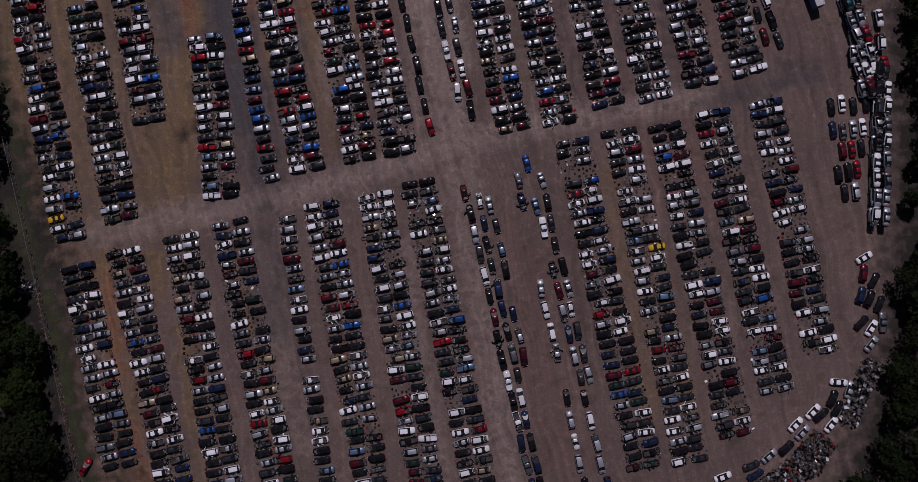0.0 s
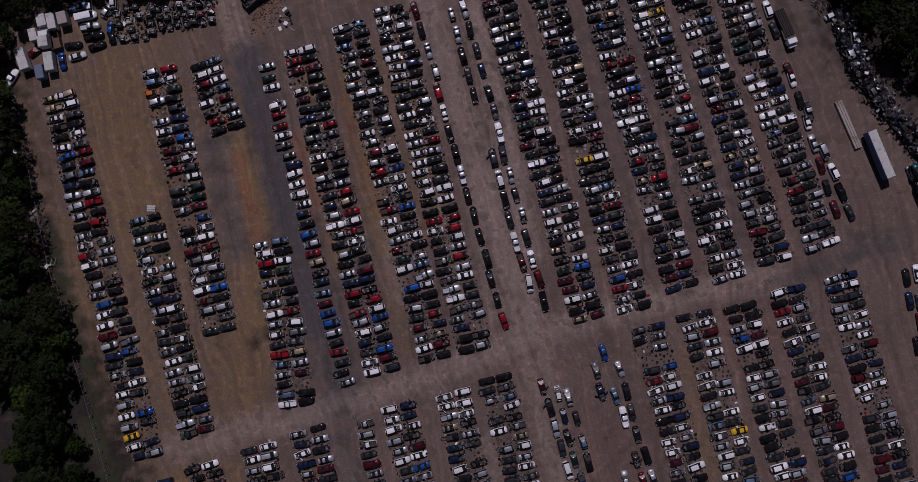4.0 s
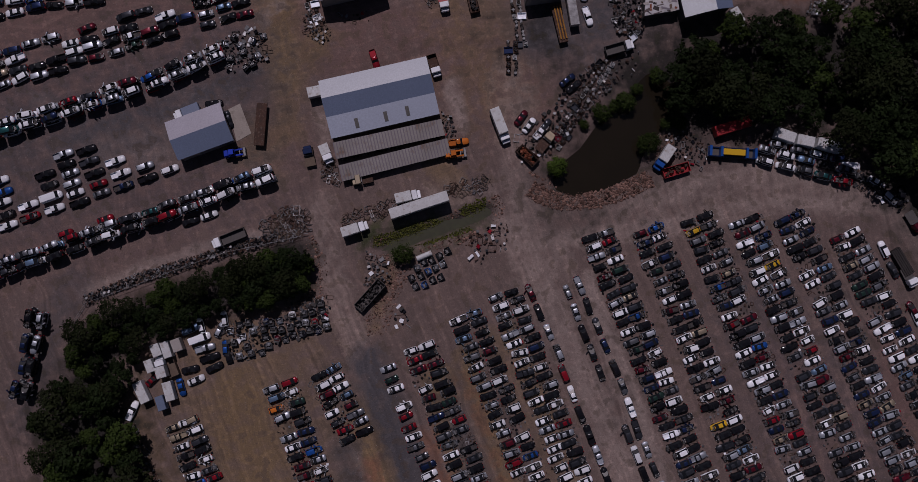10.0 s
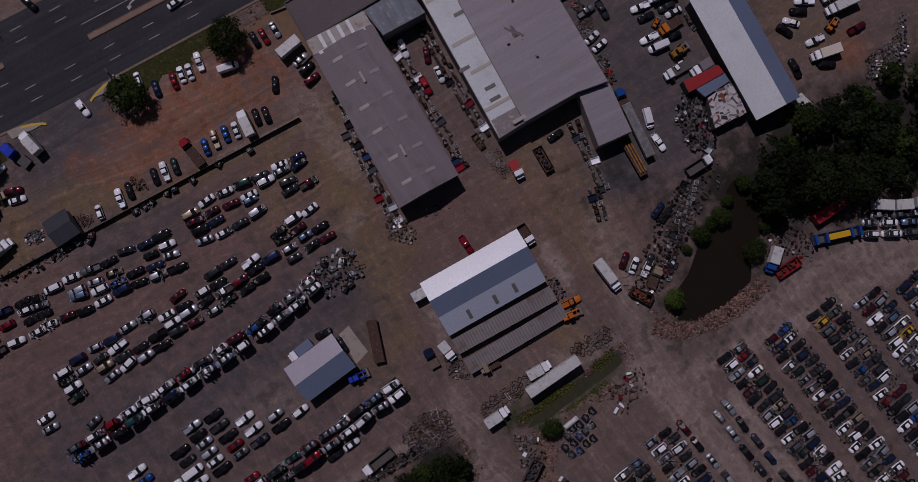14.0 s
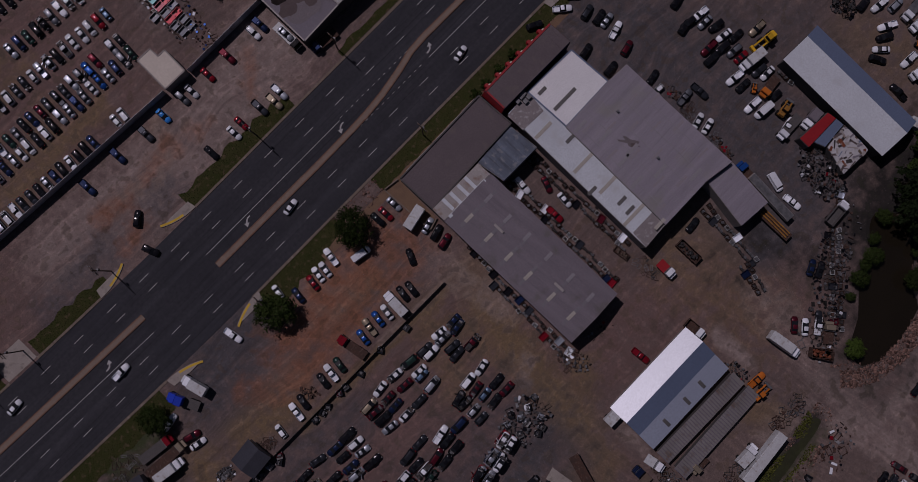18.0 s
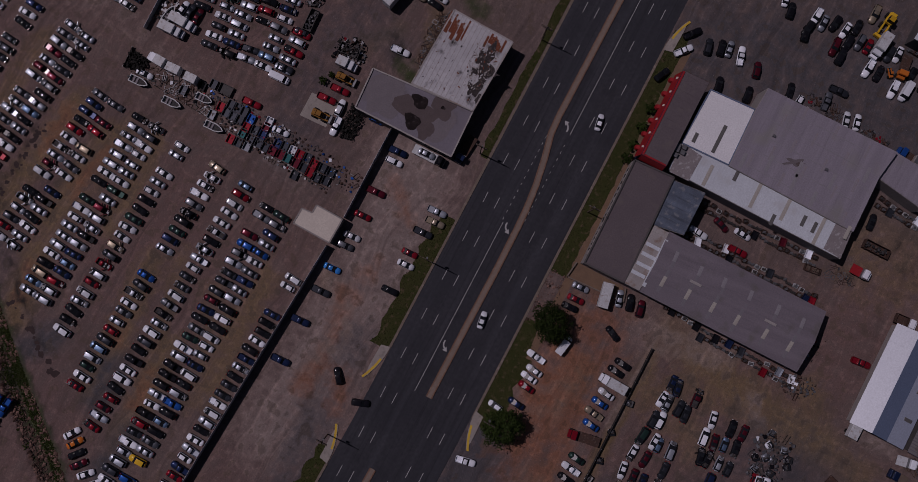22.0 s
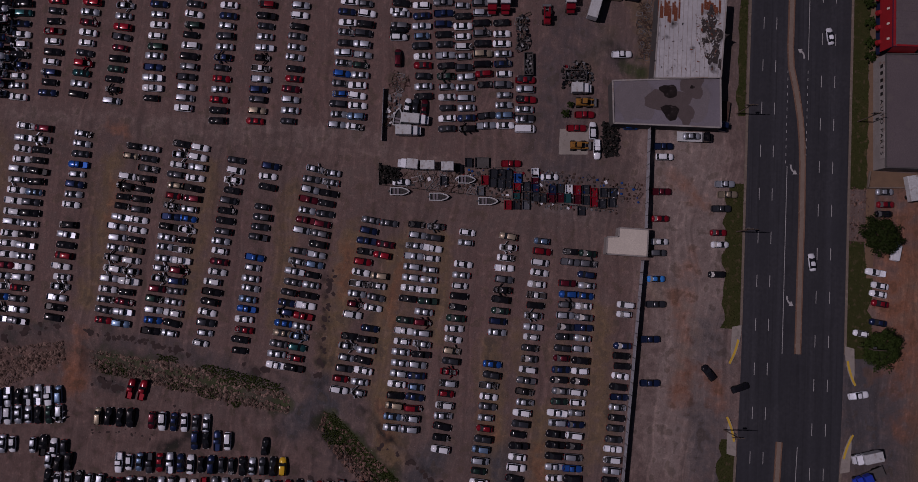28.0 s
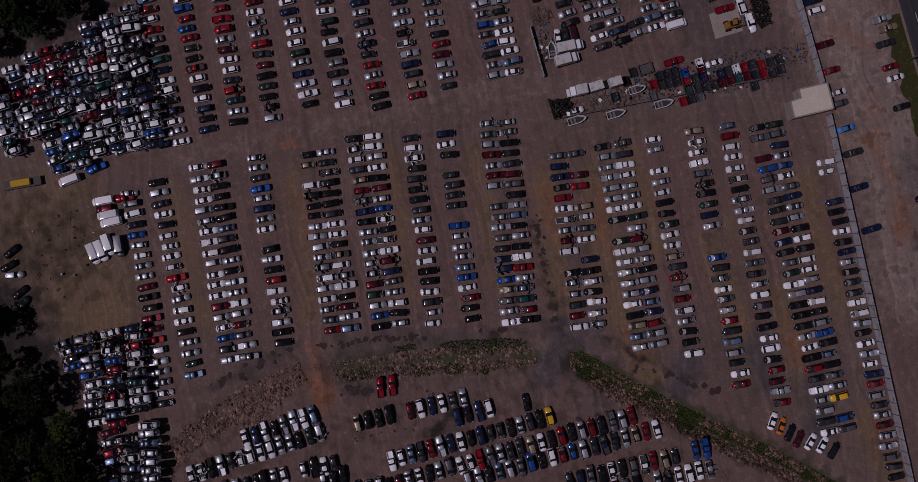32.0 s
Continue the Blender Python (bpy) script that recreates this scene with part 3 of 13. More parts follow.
    rv += [(mid + (x - mid) * 0.8, y * 0.74, roof - 0.015) for x, y, z in rv[8:16]] + [(mid, 0.0, roof + 0.03)]
    rfaces = rfaces[:1] + rfaces[2:] + [(8 + i, 8 + (i + 1) % 8, 16 + (i + 1) % 8, 16 + i) for i in range(8)] + [(16 + i, 16 + (i + 1) % 8, 24) for i in range(8)]
    out["roof"] = (rv, rfaces, [0] * len(rfaces))
    for n, (x, y) in enumerate(((h - 0.85, w - 0.1), (h - 0.85, -w + 0.1), (-h + 0.85, w - 0.1), (-h + 0.85, -w + 0.1))):
        r, sides = 0.33, rim
        wv = [(x + r * math.cos(2 * math.pi * i / sides), y + s, r + r * math.sin(2 * math.pi * i / sides)) for s in (-0.11, 0.115) for i in range(sides)]
        wf = [tuple(range(sides - 1, -1, -1)), tuple(range(sides, 2 * sides))] + [(i, (i + 1) % sides, sides + (i + 1) % sides, sides + i) for i in range(sides)]
        out["wheel_%d" % n] = (wv, wf, [2] * len(wf))
    for n, (x, y, slot) in enumerate(() if stripped == 2 else ((h - 0.14, w * 0.6, 4), (h - 0.14, -w * 0.6, 4), (-h + 0.06, w * 0.62, 5), (-h + 0.06, -w * 0.62, 5))):
        top_z = (belt - drop - 0.1) if slot == 4 else boot - 0.16
        lv, lf = prism([(x - 0.1, y - 0.18), (x + 0.1, y - 0.18), (x + 0.1, y + 0.18), (x - 0.1, y + 0.18)], top_z - 0.2, top_z - 0.1)
        out["lamp_%d" % n] = (lv, lf, [slot] * len(lf))
    return out


SLOT_MATS = (PAINT["s"], GLASS, TYRE, ENGINE, LAMP_LENS, TAIL_LENS, STEEL)


def joined(pieces):
    verts, faces, slots = [], [], []
    for v, f, s in pieces.values():
        faces += [tuple(i + len(verts) for i in q) for q in f]
        verts += v
        slots += s
    return verts, faces, slots


def smooth_sides(me):
    me.shade_smooth()
    me.set_sharp_from_angle(angle=radians(46))
    return me


ROW_CAR, FULL_CAR = {}, {}
PART_NAME = {"body": "", "engine_bay": "engine_bay", "boot": "boot", "door": "door", "cabin": "cabin_floor", "bed": "bed", "windscreen": "windscreen", "rear_window": "rear_window", "side_window": "side_window",
             "side_window_far": "side_window", "roof": "roof_panel", "wheel": "wheel", "lamp_0": "headlight", "lamp_1": "headlight", "lamp_2": "tail_light", "lamp_3": "tail_light"}
for car_kind in CARS:
    for bare in (0, 1, 2, 3, 4):
        if bare and car_kind in ("cargo_van",) or bare >= 3 and car_kind == "pickup_truck":
            continue
        pcs = car_pieces(car_kind, bare)
        v, f, s = joined(car_pieces(car_kind, bare, 6))
        ROW_CAR[car_kind, bare] = smooth_sides(raw(car_kind, v, f, *SLOT_MATS, slots=s))
        full = []
        for key, (pv, pf, ps) in pcs.items():
            if key.startswith("lamp"):
                continue
            name = PART_NAME.get(key) or PART_NAME.get(key.split("_")[0]) or "body"
            used = sorted(set(ps))
            full.append((name, key, smooth_sides(raw(name, pv, pf, *(SLOT_MATS[i] for i in used), slots=[used.index(i) for i in ps])), ps[0] == 0))
        FULL_CAR[car_kind, bare] = full

KIND_WORDS = {"sedan": "sedan", "coupe": "coupe", "hatchback": "hatchback", "suv": "SUV", "minivan": "minivan", "pickup_truck": "pickup truck", "cargo_van": "cargo van"}
CAT_WORDS = {"suv": "car", "sedan": "car", "coupe": "car", "hatchback": "car", "minivan": "van", "pickup_truck": "pickup truck", "cargo_van": "van"}
dice = random.Random(11)
QUEUE, STANDING = [], []


def set_paint(ob, color):
    ob.material_slots[0].link = "OBJECT"
    ob.material_slots[0].material = PAINT[color]


def car(x, y, degrees, kind="sedan", color="s", bare=0, z=0.0, scale=1.0, full=False, where="on the gravel lot", group="", lean=(0, 0), area="first yard"):
    """A car with its nose along the given direction. full: with its panes, wheels and lamps as parts of their own."""
    bare = min(bare, 2) if kind == "pickup_truck" else bare
    m = pose(x, y, z, lean[0], lean[1], degrees) @ Matrix.Scale(scale, 4)
    label = "%s %s%s %s" % (PAINT_WORDS[color], KIND_WORDS[kind], ("", " without bonnet", " without front skin", " with open door", " gutted with doors open")[bare], where)
    if not full:
        QUEUE.append((kind, bare, color, m, label, group, area))
        return
    if any((x - px) ** 2 + (y - py) ** 2 < 1.9 and abs(z - pz) < 0.5 for px, py, pz in STANDING):
        return
    STANDING.append((x, y, z))
    pieces = FULL_CAR[kind, bare]
    root = thing(kind, m, label, CAT_WORDS[kind], group, data=pieces[0][2])
    set_paint(root, color)
    for name, key, me, painted in pieces[1:]:
        p = part(name, me, None, root)
        if painted:
            set_paint(p, color)
    return root


STROKES = {"clay": [], "pale": [], "tar": [], "soil": [], "weed": [], "rose": [], "rust": [], "oil": [], "track": []}


def stroke(kind, width, amount, *points):
    """A track or patch on the ground: a line of places with a width."""
    for a, b in zip(points, points[1:]):
        STROKES[kind].append((*a, *b, width, amount))


MIX_A = "wwwwwwwwwwwsssssssssggkkkkkkkkkkkkkkddddddnnnnrmmmbtle"
MIX_B = "wwwwwwwwwwwwwwwwssssssssssssssgggkkkkkkkkkkkkdddddnnnrrmmblte"
MIX_HEAP = "wwwwwwwwwwwsssssssssggkkkkddnnrrrmmbblllc"
TYPES = ["sedan"] * 9 + ["coupe"] * 2 + ["hatchback"] * 3 + ["suv"] * 4 + ["minivan"] * 3 + ["pickup_truck"] * 3


def row(x0, y0, x1, y1, lanes=1, pitch=2.6, along=False, mix=MIX_A, bare=0.6, mess=1.0, scale=1.0, gap=0.03, full=False, spread=4.45, colors="", types=TYPES,
        where="in a salvage row", group="cars in salvage rows", flip=0.5, turn=0.0, area="first yard"):
    """A row of cars from one end to the other, standing across the row (or along it), one to three lanes wide."""
    way = Vector((x1 - x0, y1 - y0))
    count = max(1, round(way.length / (pitch * scale)) + 1)
    heading = math.degrees(math.atan2(way.y, way.x))
    side = Vector((-way.y, way.x)).normalized()
    stroke("oil", lanes * (spread if lanes > 1 or along else 4.6) * scale + (1.2 if along else 0.6), 0.32 if bare > 0.4 else 0.24, (x0, y0), (x1, y1))
    for lane in range(lanes):
        off = (lane - (lanes - 1) / 2) * spread * scale
        for i in range(count):
            code = colors[(lane * count + i) % len(colors)] if colors else dice.choice(mix)
            kind = dice.choice(types)
            state = dice.random() / max(bare, 0.01)
            stripped = 0 if state >= 1 or kind == "cargo_van" else 1 if state < 0.26 else 2 if state < 0.56 else 3 if state < 0.76 else 4
            skip, swap = dice.random() < gap, dice.random() < flip
            jig = [dice.gauss(0, 1) for _ in range(4)]
            if skip or code == ".":
                continue
            f = i / max(1, count - 1)
            p = Vector((x0, y0)) + way * f + side * (off + jig[0] * 0.22 * mess)
            p += way.normalized() * jig[1] * 0.1 * mess
            angle = heading + turn + (0 if along else 90) + jig[2] * 2.2 * mess + (180 if swap else 0)
            size = scale * (0.97 + 0.02 * jig[3]) * (0.95 if kind in ("pickup_truck", "minivan") and not along else 1.0)
            car(p.x, p.y, angle, kind, code, stripped, scale=size, full=full, where=where, group=group, area=area)




def half_car():
    """The cut-off front of a sedan."""
    bm = bmesh.new()
    bm.from_mesh(ROW_CAR["sedan", 1])
    bmesh.ops.bisect_plane(bm, geom=bm.verts[:] + bm.edges[:] + bm.faces[:], plane_co=(0.7, 0, 0), plane_no=(1, 0, 0), clear_inner=True)
    bmesh.ops.translate(bm, verts=bm.verts, vec=(-1.5, 0, 0))
    return smooth_sides(mesh_of("front_clip", bm, *SLOT_MATS))


FRONT_CLIP = half_car()


def front_clip(x, y, degrees, color):
    ob = thing("front_clip", turned(x, y, degrees), "cut-off %s car front on the gravel" % PAINT_WORDS[color], "car part", "cut-off car fronts", data=FRONT_CLIP)
    set_paint(ob, color)


MIDDLE = (Vector((7.0, -18.0)), Vector((-119.0, 382.0)))


def from_middle(m):
    """How far a car stands from the line down the middle of the yards."""
    way = (MIDDLE[1] - MIDDLE[0]).normalized()
    d = Vector(m.translation[:2]) - MIDDLE[0]
    return abs(d.x * way.y - d.y * way.x)


def tint(color, *places):
    """Gives the queued cars nearest to some places another colour."""
    for x, y in places:
        best = min(range(len(QUEUE)), key=lambda i: (QUEUE[i][3].translation.x - x) ** 2 + (QUEUE[i][3].translation.y - y) ** 2)
        kind, bare, old, m, label, group, area = QUEUE[best]
        QUEUE[best] = (kind, min(bare, 1), color, m, label.replace(PAINT_WORDS[old], PAINT_WORDS[color], 1), group, area)


def place_cars(most=300):
    """Sets down the queued cars: of each kind the ones nearest the middle of the yards as things, the rest joined, area by area."""
    kept, rest = {k: sum(ob.name.split(".")[0] == k for ob in bpy.data.objects) for k in CARS}, {}
    for n, item in enumerate(sorted(QUEUE, key=lambda q: from_middle(q[3]))):
        kind, bare, color, m, label, group, area = item
        if kept.get(kind, 0) < most:
            kept[kind] = kept.get(kind, 0) + 1
            ob = thing(kind, m, label, CAT_WORDS[kind], group, data=ROW_CAR[kind, bare])
            set_paint(ob, color)
        else:
            rest.setdefault(area, []).append(item)
    codes = list(PAINT)
    for area, items in rest.items():
        verts, faces, slots = [], [], []
        for kind, bare, color, m, *_ in items:
            me = ROW_CAR[kind, bare]
            co = np.array([v.co for v in me.vertices]) @ np.array(m.to_3x3()).T + np.array(m.translation)
            k = len(verts)
            verts += co.tolist()
            for p in me.polygons:
                faces.append(tuple(i + k for i in p.vertices))
                slots.append(p.material_index + len(codes) - 1 if p.material_index else codes.index(color))
        me = smooth_sides(raw("salvage_cars", verts, faces, *PAINT.values(), *SLOT_MATS[1:], slots=slots))
        thing("salvage_cars", Matrix(), "rows of wrecked and stripped cars of the %s" % area, "cars", kind="stuff", data=me)


# ---- the lie of the land: ditches and the pond are dug into the ground ----
DIGS = []


def dig(width, depth, *points):
    for a, b in zip(points, points[1:]):
        DIGS.append((*a, *b, width, depth))


def ground_z(x, y):
    """The ground's height at a place, or at many."""
    low = np.zeros_like(x, dtype=float)
    for ax, ay, bx, by, width, depth in DIGS:
        dx, dy = bx - ax, by - ay
        k = np.clip(((x - ax) * dx + (y - ay) * dy) / (dx * dx + dy * dy + 1e-6), 0, 1)
        far = np.hypot(x - ax - k * dx, y - ay - k * dy) / (width / 2)
        low = np.minimum(low, -depth * np.clip(1.25 * (1 - far), 0, 1))
    return low


# the ditches
dig(9, 1.2, (-144.1, 441.5), (-137.6, 429.6), (-135.2, 422.1))
dig(9, 1.4, (-135.2, 414.2), (-136.9, 390.9), (-138.9, 376.2), (-140.3, 367.4))
dig(8, 1.5, (-143.4, 355.9), (-151.1, 346.4), (-164.2, 328.5), (-175.7, 311.8), (-186.6, 298.0))
dig(8, 1.2, (-150.3, 456.9), (-139.2, 439.4), (-133.5, 422.7))
dig(8, 1.2, (-54.1, 112.7), (-48.9, 112.5), (-37.3, 115.0), (-26.7, 117.1))
dig(5, 0.8, (-50.9, 107.3), (-55.0, 98.3))
dig(13, 1.6, (19.7, 140.4), (10.5, 129.9), (6.4, 125.3))
dig(11, 1.6, (8.9, 133.6), (1.2, 125.7), (-4.8, 122.2))
dig(9, 1.6, (9.1, 124.3), (0.3, 121.5))
dig(8, 1.5, (20.0, 137.2), (17.1, 133.6))


# ---- trees, rocks, scrap ----
def leaf_cloud(seed, radius, height, clumps, per, leaf):
    """Vertices and faces of a crown: clumps of small leaf blades on an uneven, open dome."""
    rng = np.random.default_rng(seed)
    verts = []
    lobes = rng.normal(size=(7, 3))
    lobes /= np.linalg.norm(lobes, axis=1)[:, None]
    for _ in range(clumps):
        d = rng.normal(size=3)
        d /= np.linalg.norm(d)
        d[2] = abs(d[2]) * 1.1 - 0.25
        bulge = 0.72 + 0.34 * max(0.0, (lobes @ d).max()) ** 3 + rng.normal() * 0.06
        c = d * np.array([radius, radius, height * 0.5]) * bulge * rng.uniform(0.72, 1.0) + np.array([0, 0, height * 0.62])
        spread = radius * 0.17 * rng.uniform(0.7, 1.3)
        for _ in range(per):
            out = rng.normal(size=3)
            out /= np.linalg.norm(out)
            out[2] = abs(out[2])
            p = c + out * spread * rng.uniform(0.55, 1.25) * np.array([1, 1, 0.7])
            face = out + d * 0.3 + rng.normal(size=3) * 0.35
            face /= np.linalg.norm(face)
            a = np.cross(face, rng.normal(size=3))
            a /= np.linalg.norm(a)
            b = np.cross(face, a)
            s = leaf * rng.uniform(0.6, 1.3)
            verts += [p - a * s, p - b * s * 0.6, p + a * s, p + b * s * 0.6]
    return np.array(verts), [(4 * i, 4 * i + 1, 4 * i + 2, 4 * i + 3) for i in range(len(verts) // 4)]


def tree_kind(name, seed, radius, height, leaf_mat, clumps=84, per=15, leaf=0.37):
    bm = bmesh.new()
    cylinder(bm, 0.035 * height, height * 0.5, Matrix.Translation((0, 0, height * 0.25)), 8, 0.018 * height)
    rng = random.Random(seed)
    for i in range(6):
        a, tilt = i * 1.05 + rng.random(), rng.uniform(35, 65)
        m = Matrix.Translation((0, 0, height * (0.3 + 0.05 * i))) @ Matrix.Rotation(a, 4, "Z") @ Matrix.Rotation(radians(tilt), 4, "Y") @ Matrix.Translation((0, 0, radius * 0.4))
        cylinder(bm, 0.012 * height, radius * 0.8, m, 6, 0.004 * height)
    v, f = leaf_cloud(seed, radius, height, clumps, per, leaf)
    return mesh_of("trunk", bm, BARK), raw("crown", v.tolist(), f, leaf_mat)


TREES = [tree_kind("tree", 1, 4.2, 9.0, LEAF[0]), tree_kind("tree", 2, 3.6, 7.5, LEAF[1]), tree_kind("tree", 3, 4.8, 10.5, LEAF[3]), tree_kind("tree", 4, 3.2, 8.0, LEAF[0]),
         tree_kind("tree", 5, 5.6, 8.0, LEAF[1], 150, 26, 0.32),
         tree_kind("tree", 6, 5.6, 8.0, LEAF[2], 150, 26, 0.32)]
SHRUB = tree_kind("shrub", 7, 1.3, 1.6, LEAF[1], 26, 16, 0.24)


def tree(x, y, which, scale=1.0, label="broadleaf tree with a dense green crown", group="", category="tree", name="tree"):
    trunk, crown = SHRUB if which < 0 else TREES[which]
    root = thing(name, pose(x, y, 0, 0, 0, dice.uniform(0, 360)) @ Matrix.Scale(scale, 4), label, category, group, data=trunk)
    part("crown", crown, None, root)
    return root


def inside(x, y, outline):
    hit, n = False, len(outline)
    for i in range(n):
        (ax, ay), (bx, by) = outline[i], outline[i - 1]
        if (ay > y) != (by > y) and x < (bx - ax) * (y - ay) / (by - ay) + ax:
            hit = not hit
    return hit


def points_in(outline, spacing, rng, tries=30):
    """Uneven points over an outline, no two nearer than spacing."""
    xs, ys = [p[0] for p in outline], [p[1] for p in outline]
    cells, out = {}, []
    want = int((max(xs) - min(xs)) * (max(ys) - min(ys)) / spacing ** 2 * 2.2)
    for _ in range(want):
        x, y = rng.uniform(min(xs), max(xs)), rng.uniform(min(ys), max(ys))
        if not inside(x, y, outline):
            continue
        c = (int(x // spacing), int(y // spacing))
        if any((x - px) ** 2 + (y - py) ** 2 < spacing ** 2 for i in (-1, 0, 1) for j in (-1, 0, 1) for px, py in cells.get((c[0] + i, c[1] + j), ())):
            continue
        cells.setdefault(c, []).append((x, y))
        out.append((x, y))
    return out


def wood(outline, spacing=4.3, seed=3, kinds=(0, 0, 2, 3, 1), sizes=(0.75, 1.25), label="broadleaf tree in the dark wood round the yard", far=False):
    rng = random.Random(seed)
    spots = [(x, y, rng.choice(kinds), rng.uniform(*sizes)) for x, y in points_in(outline, spacing, rng)]
    if not far:
        for x, y, kind, size in spots:
            tree(x, y, kind, size, label, "trees of the wood")
        return
    # the far side of the wood, beyond the counted trees
    verts, faces, slots, mats = [], [], [], (BARK, *LEAF)
    for x, y, kind, size in spots:
        turn = rng.uniform(0, 6.28)
        for me in TREES[kind]:
            m = np.array(Matrix.Translation((x, y, 0)) @ Matrix.Rotation(turn, 4, "Z") @ Matrix.Scale(size, 4))
            co = np.empty(len(me.vertices) * 3)
            me.vertices.foreach_get("co", co)
            k = len(verts)
            verts += (co.reshape(-1, 3) @ m[:3, :3].T + m[:3, 3]).tolist()
            faces += [tuple(i + k for i in p.vertices) for p in me.polygons]
            slots += [mats.index(me.materials[0])] * len(me.polygons)
    thing("woodland", Matrix(), "dark broadleaf wood behind the salvage yard", "wood", kind="stuff", data=raw("woodland", verts, faces, *mats, slots=slots))


ICO = bmesh.new()
bmesh.ops.create_icosphere(ICO, subdivisions=1, radius=1.0)
ICO_V, ICO_F = np.array([v.co for v in ICO.verts]), [tuple(v.index for v in f.verts) for f in ICO.faces]
ICO.free()


STONE_V = np.array([(1, 0, 0), (-0.9, 0.2, 0), (0, 1, 0.1), (0.1, -1, 0), (0.15, 0.1, 0.9), (0, 0, -0.6)])
STONE_F = [(0, 2, 4), (2, 1, 4), (1, 3, 4), (3, 0, 4), (2, 0, 5), (1, 2, 5), (3, 1, 5), (0, 3, 5)]


def patchy(x, y, scale=0.16):
    """A slow wave over the ground that parts stony spots from green ones."""
    return noise.noise((x * scale, y * scale, 3.7)) + 0.5 * noise.noise((x * scale * 3, y * scale * 3, 9.1))


def off_line(x, y, ax, ay, bx, by):
    """How far a place lies from a stretch of line."""
    dx, dy = bx - ax, by - ay
    k = min(1, max(0, ((x - ax) * dx + (y - ay) * dy) / (dx * dx + dy * dy)))
    return math.hypot(x - ax - k * dx, y - ay - k * dy)


def rocks(outline, spacing, size, label, seed=5, height=0.0, name="rubble_bank", mat=ROCK, bare=0.34, rut=()):
    """Loose broken rock over an outline: one sheet of many separate stones."""
    rng = np.random.default_rng(seed)
    verts, faces = [], []
    spacing, size = spacing * 0.66, size * 0.72
    for x, y in points_in(outline, spacing, random.Random(seed)):
        if patchy(x, y) > bare or rng.random() < 0.1:
            continue
        if any(off_line(x, y, *p, *q) < 0.35 + 0.5 * patchy(x, y, 0.5) for p, q in zip(rut, rut[1:])):
            continue
        s = size * rng.choice((0.4, 0.6, 0.8, 1.0, 1.3, 2.0)) * np.array([1, rng.uniform(0.5, 1), rng.uniform(0.4, 0.7)])
        a = rng.uniform(0, 6.28)
        v = STONE_V * s * rng.uniform(0.75, 1.25, size=(len(STONE_V), 1))
        v = np.stack([v[:, 0] * math.cos(a) - v[:, 1] * math.sin(a) + x, v[:, 0] * math.sin(a) + v[:, 1] * math.cos(a) + y, v[:, 2] + height + s[2] * 0.4 + float(ground_z(np.array(x), np.array(y)))], 1)
        faces += [tuple(i + len(verts) for i in f) for f in STONE_F]
        verts += v.tolist()
    return thing(name, Matrix(), label, "rocks", kind="stuff", data=raw(name, verts, faces, mat))


SCRAP_MATS = (ENGINE, STEEL, RUSTY_STEEL, PAINT["w"], PAINT["k"], PAINT["r"], WOOD, PAINT["b"], TYRE)


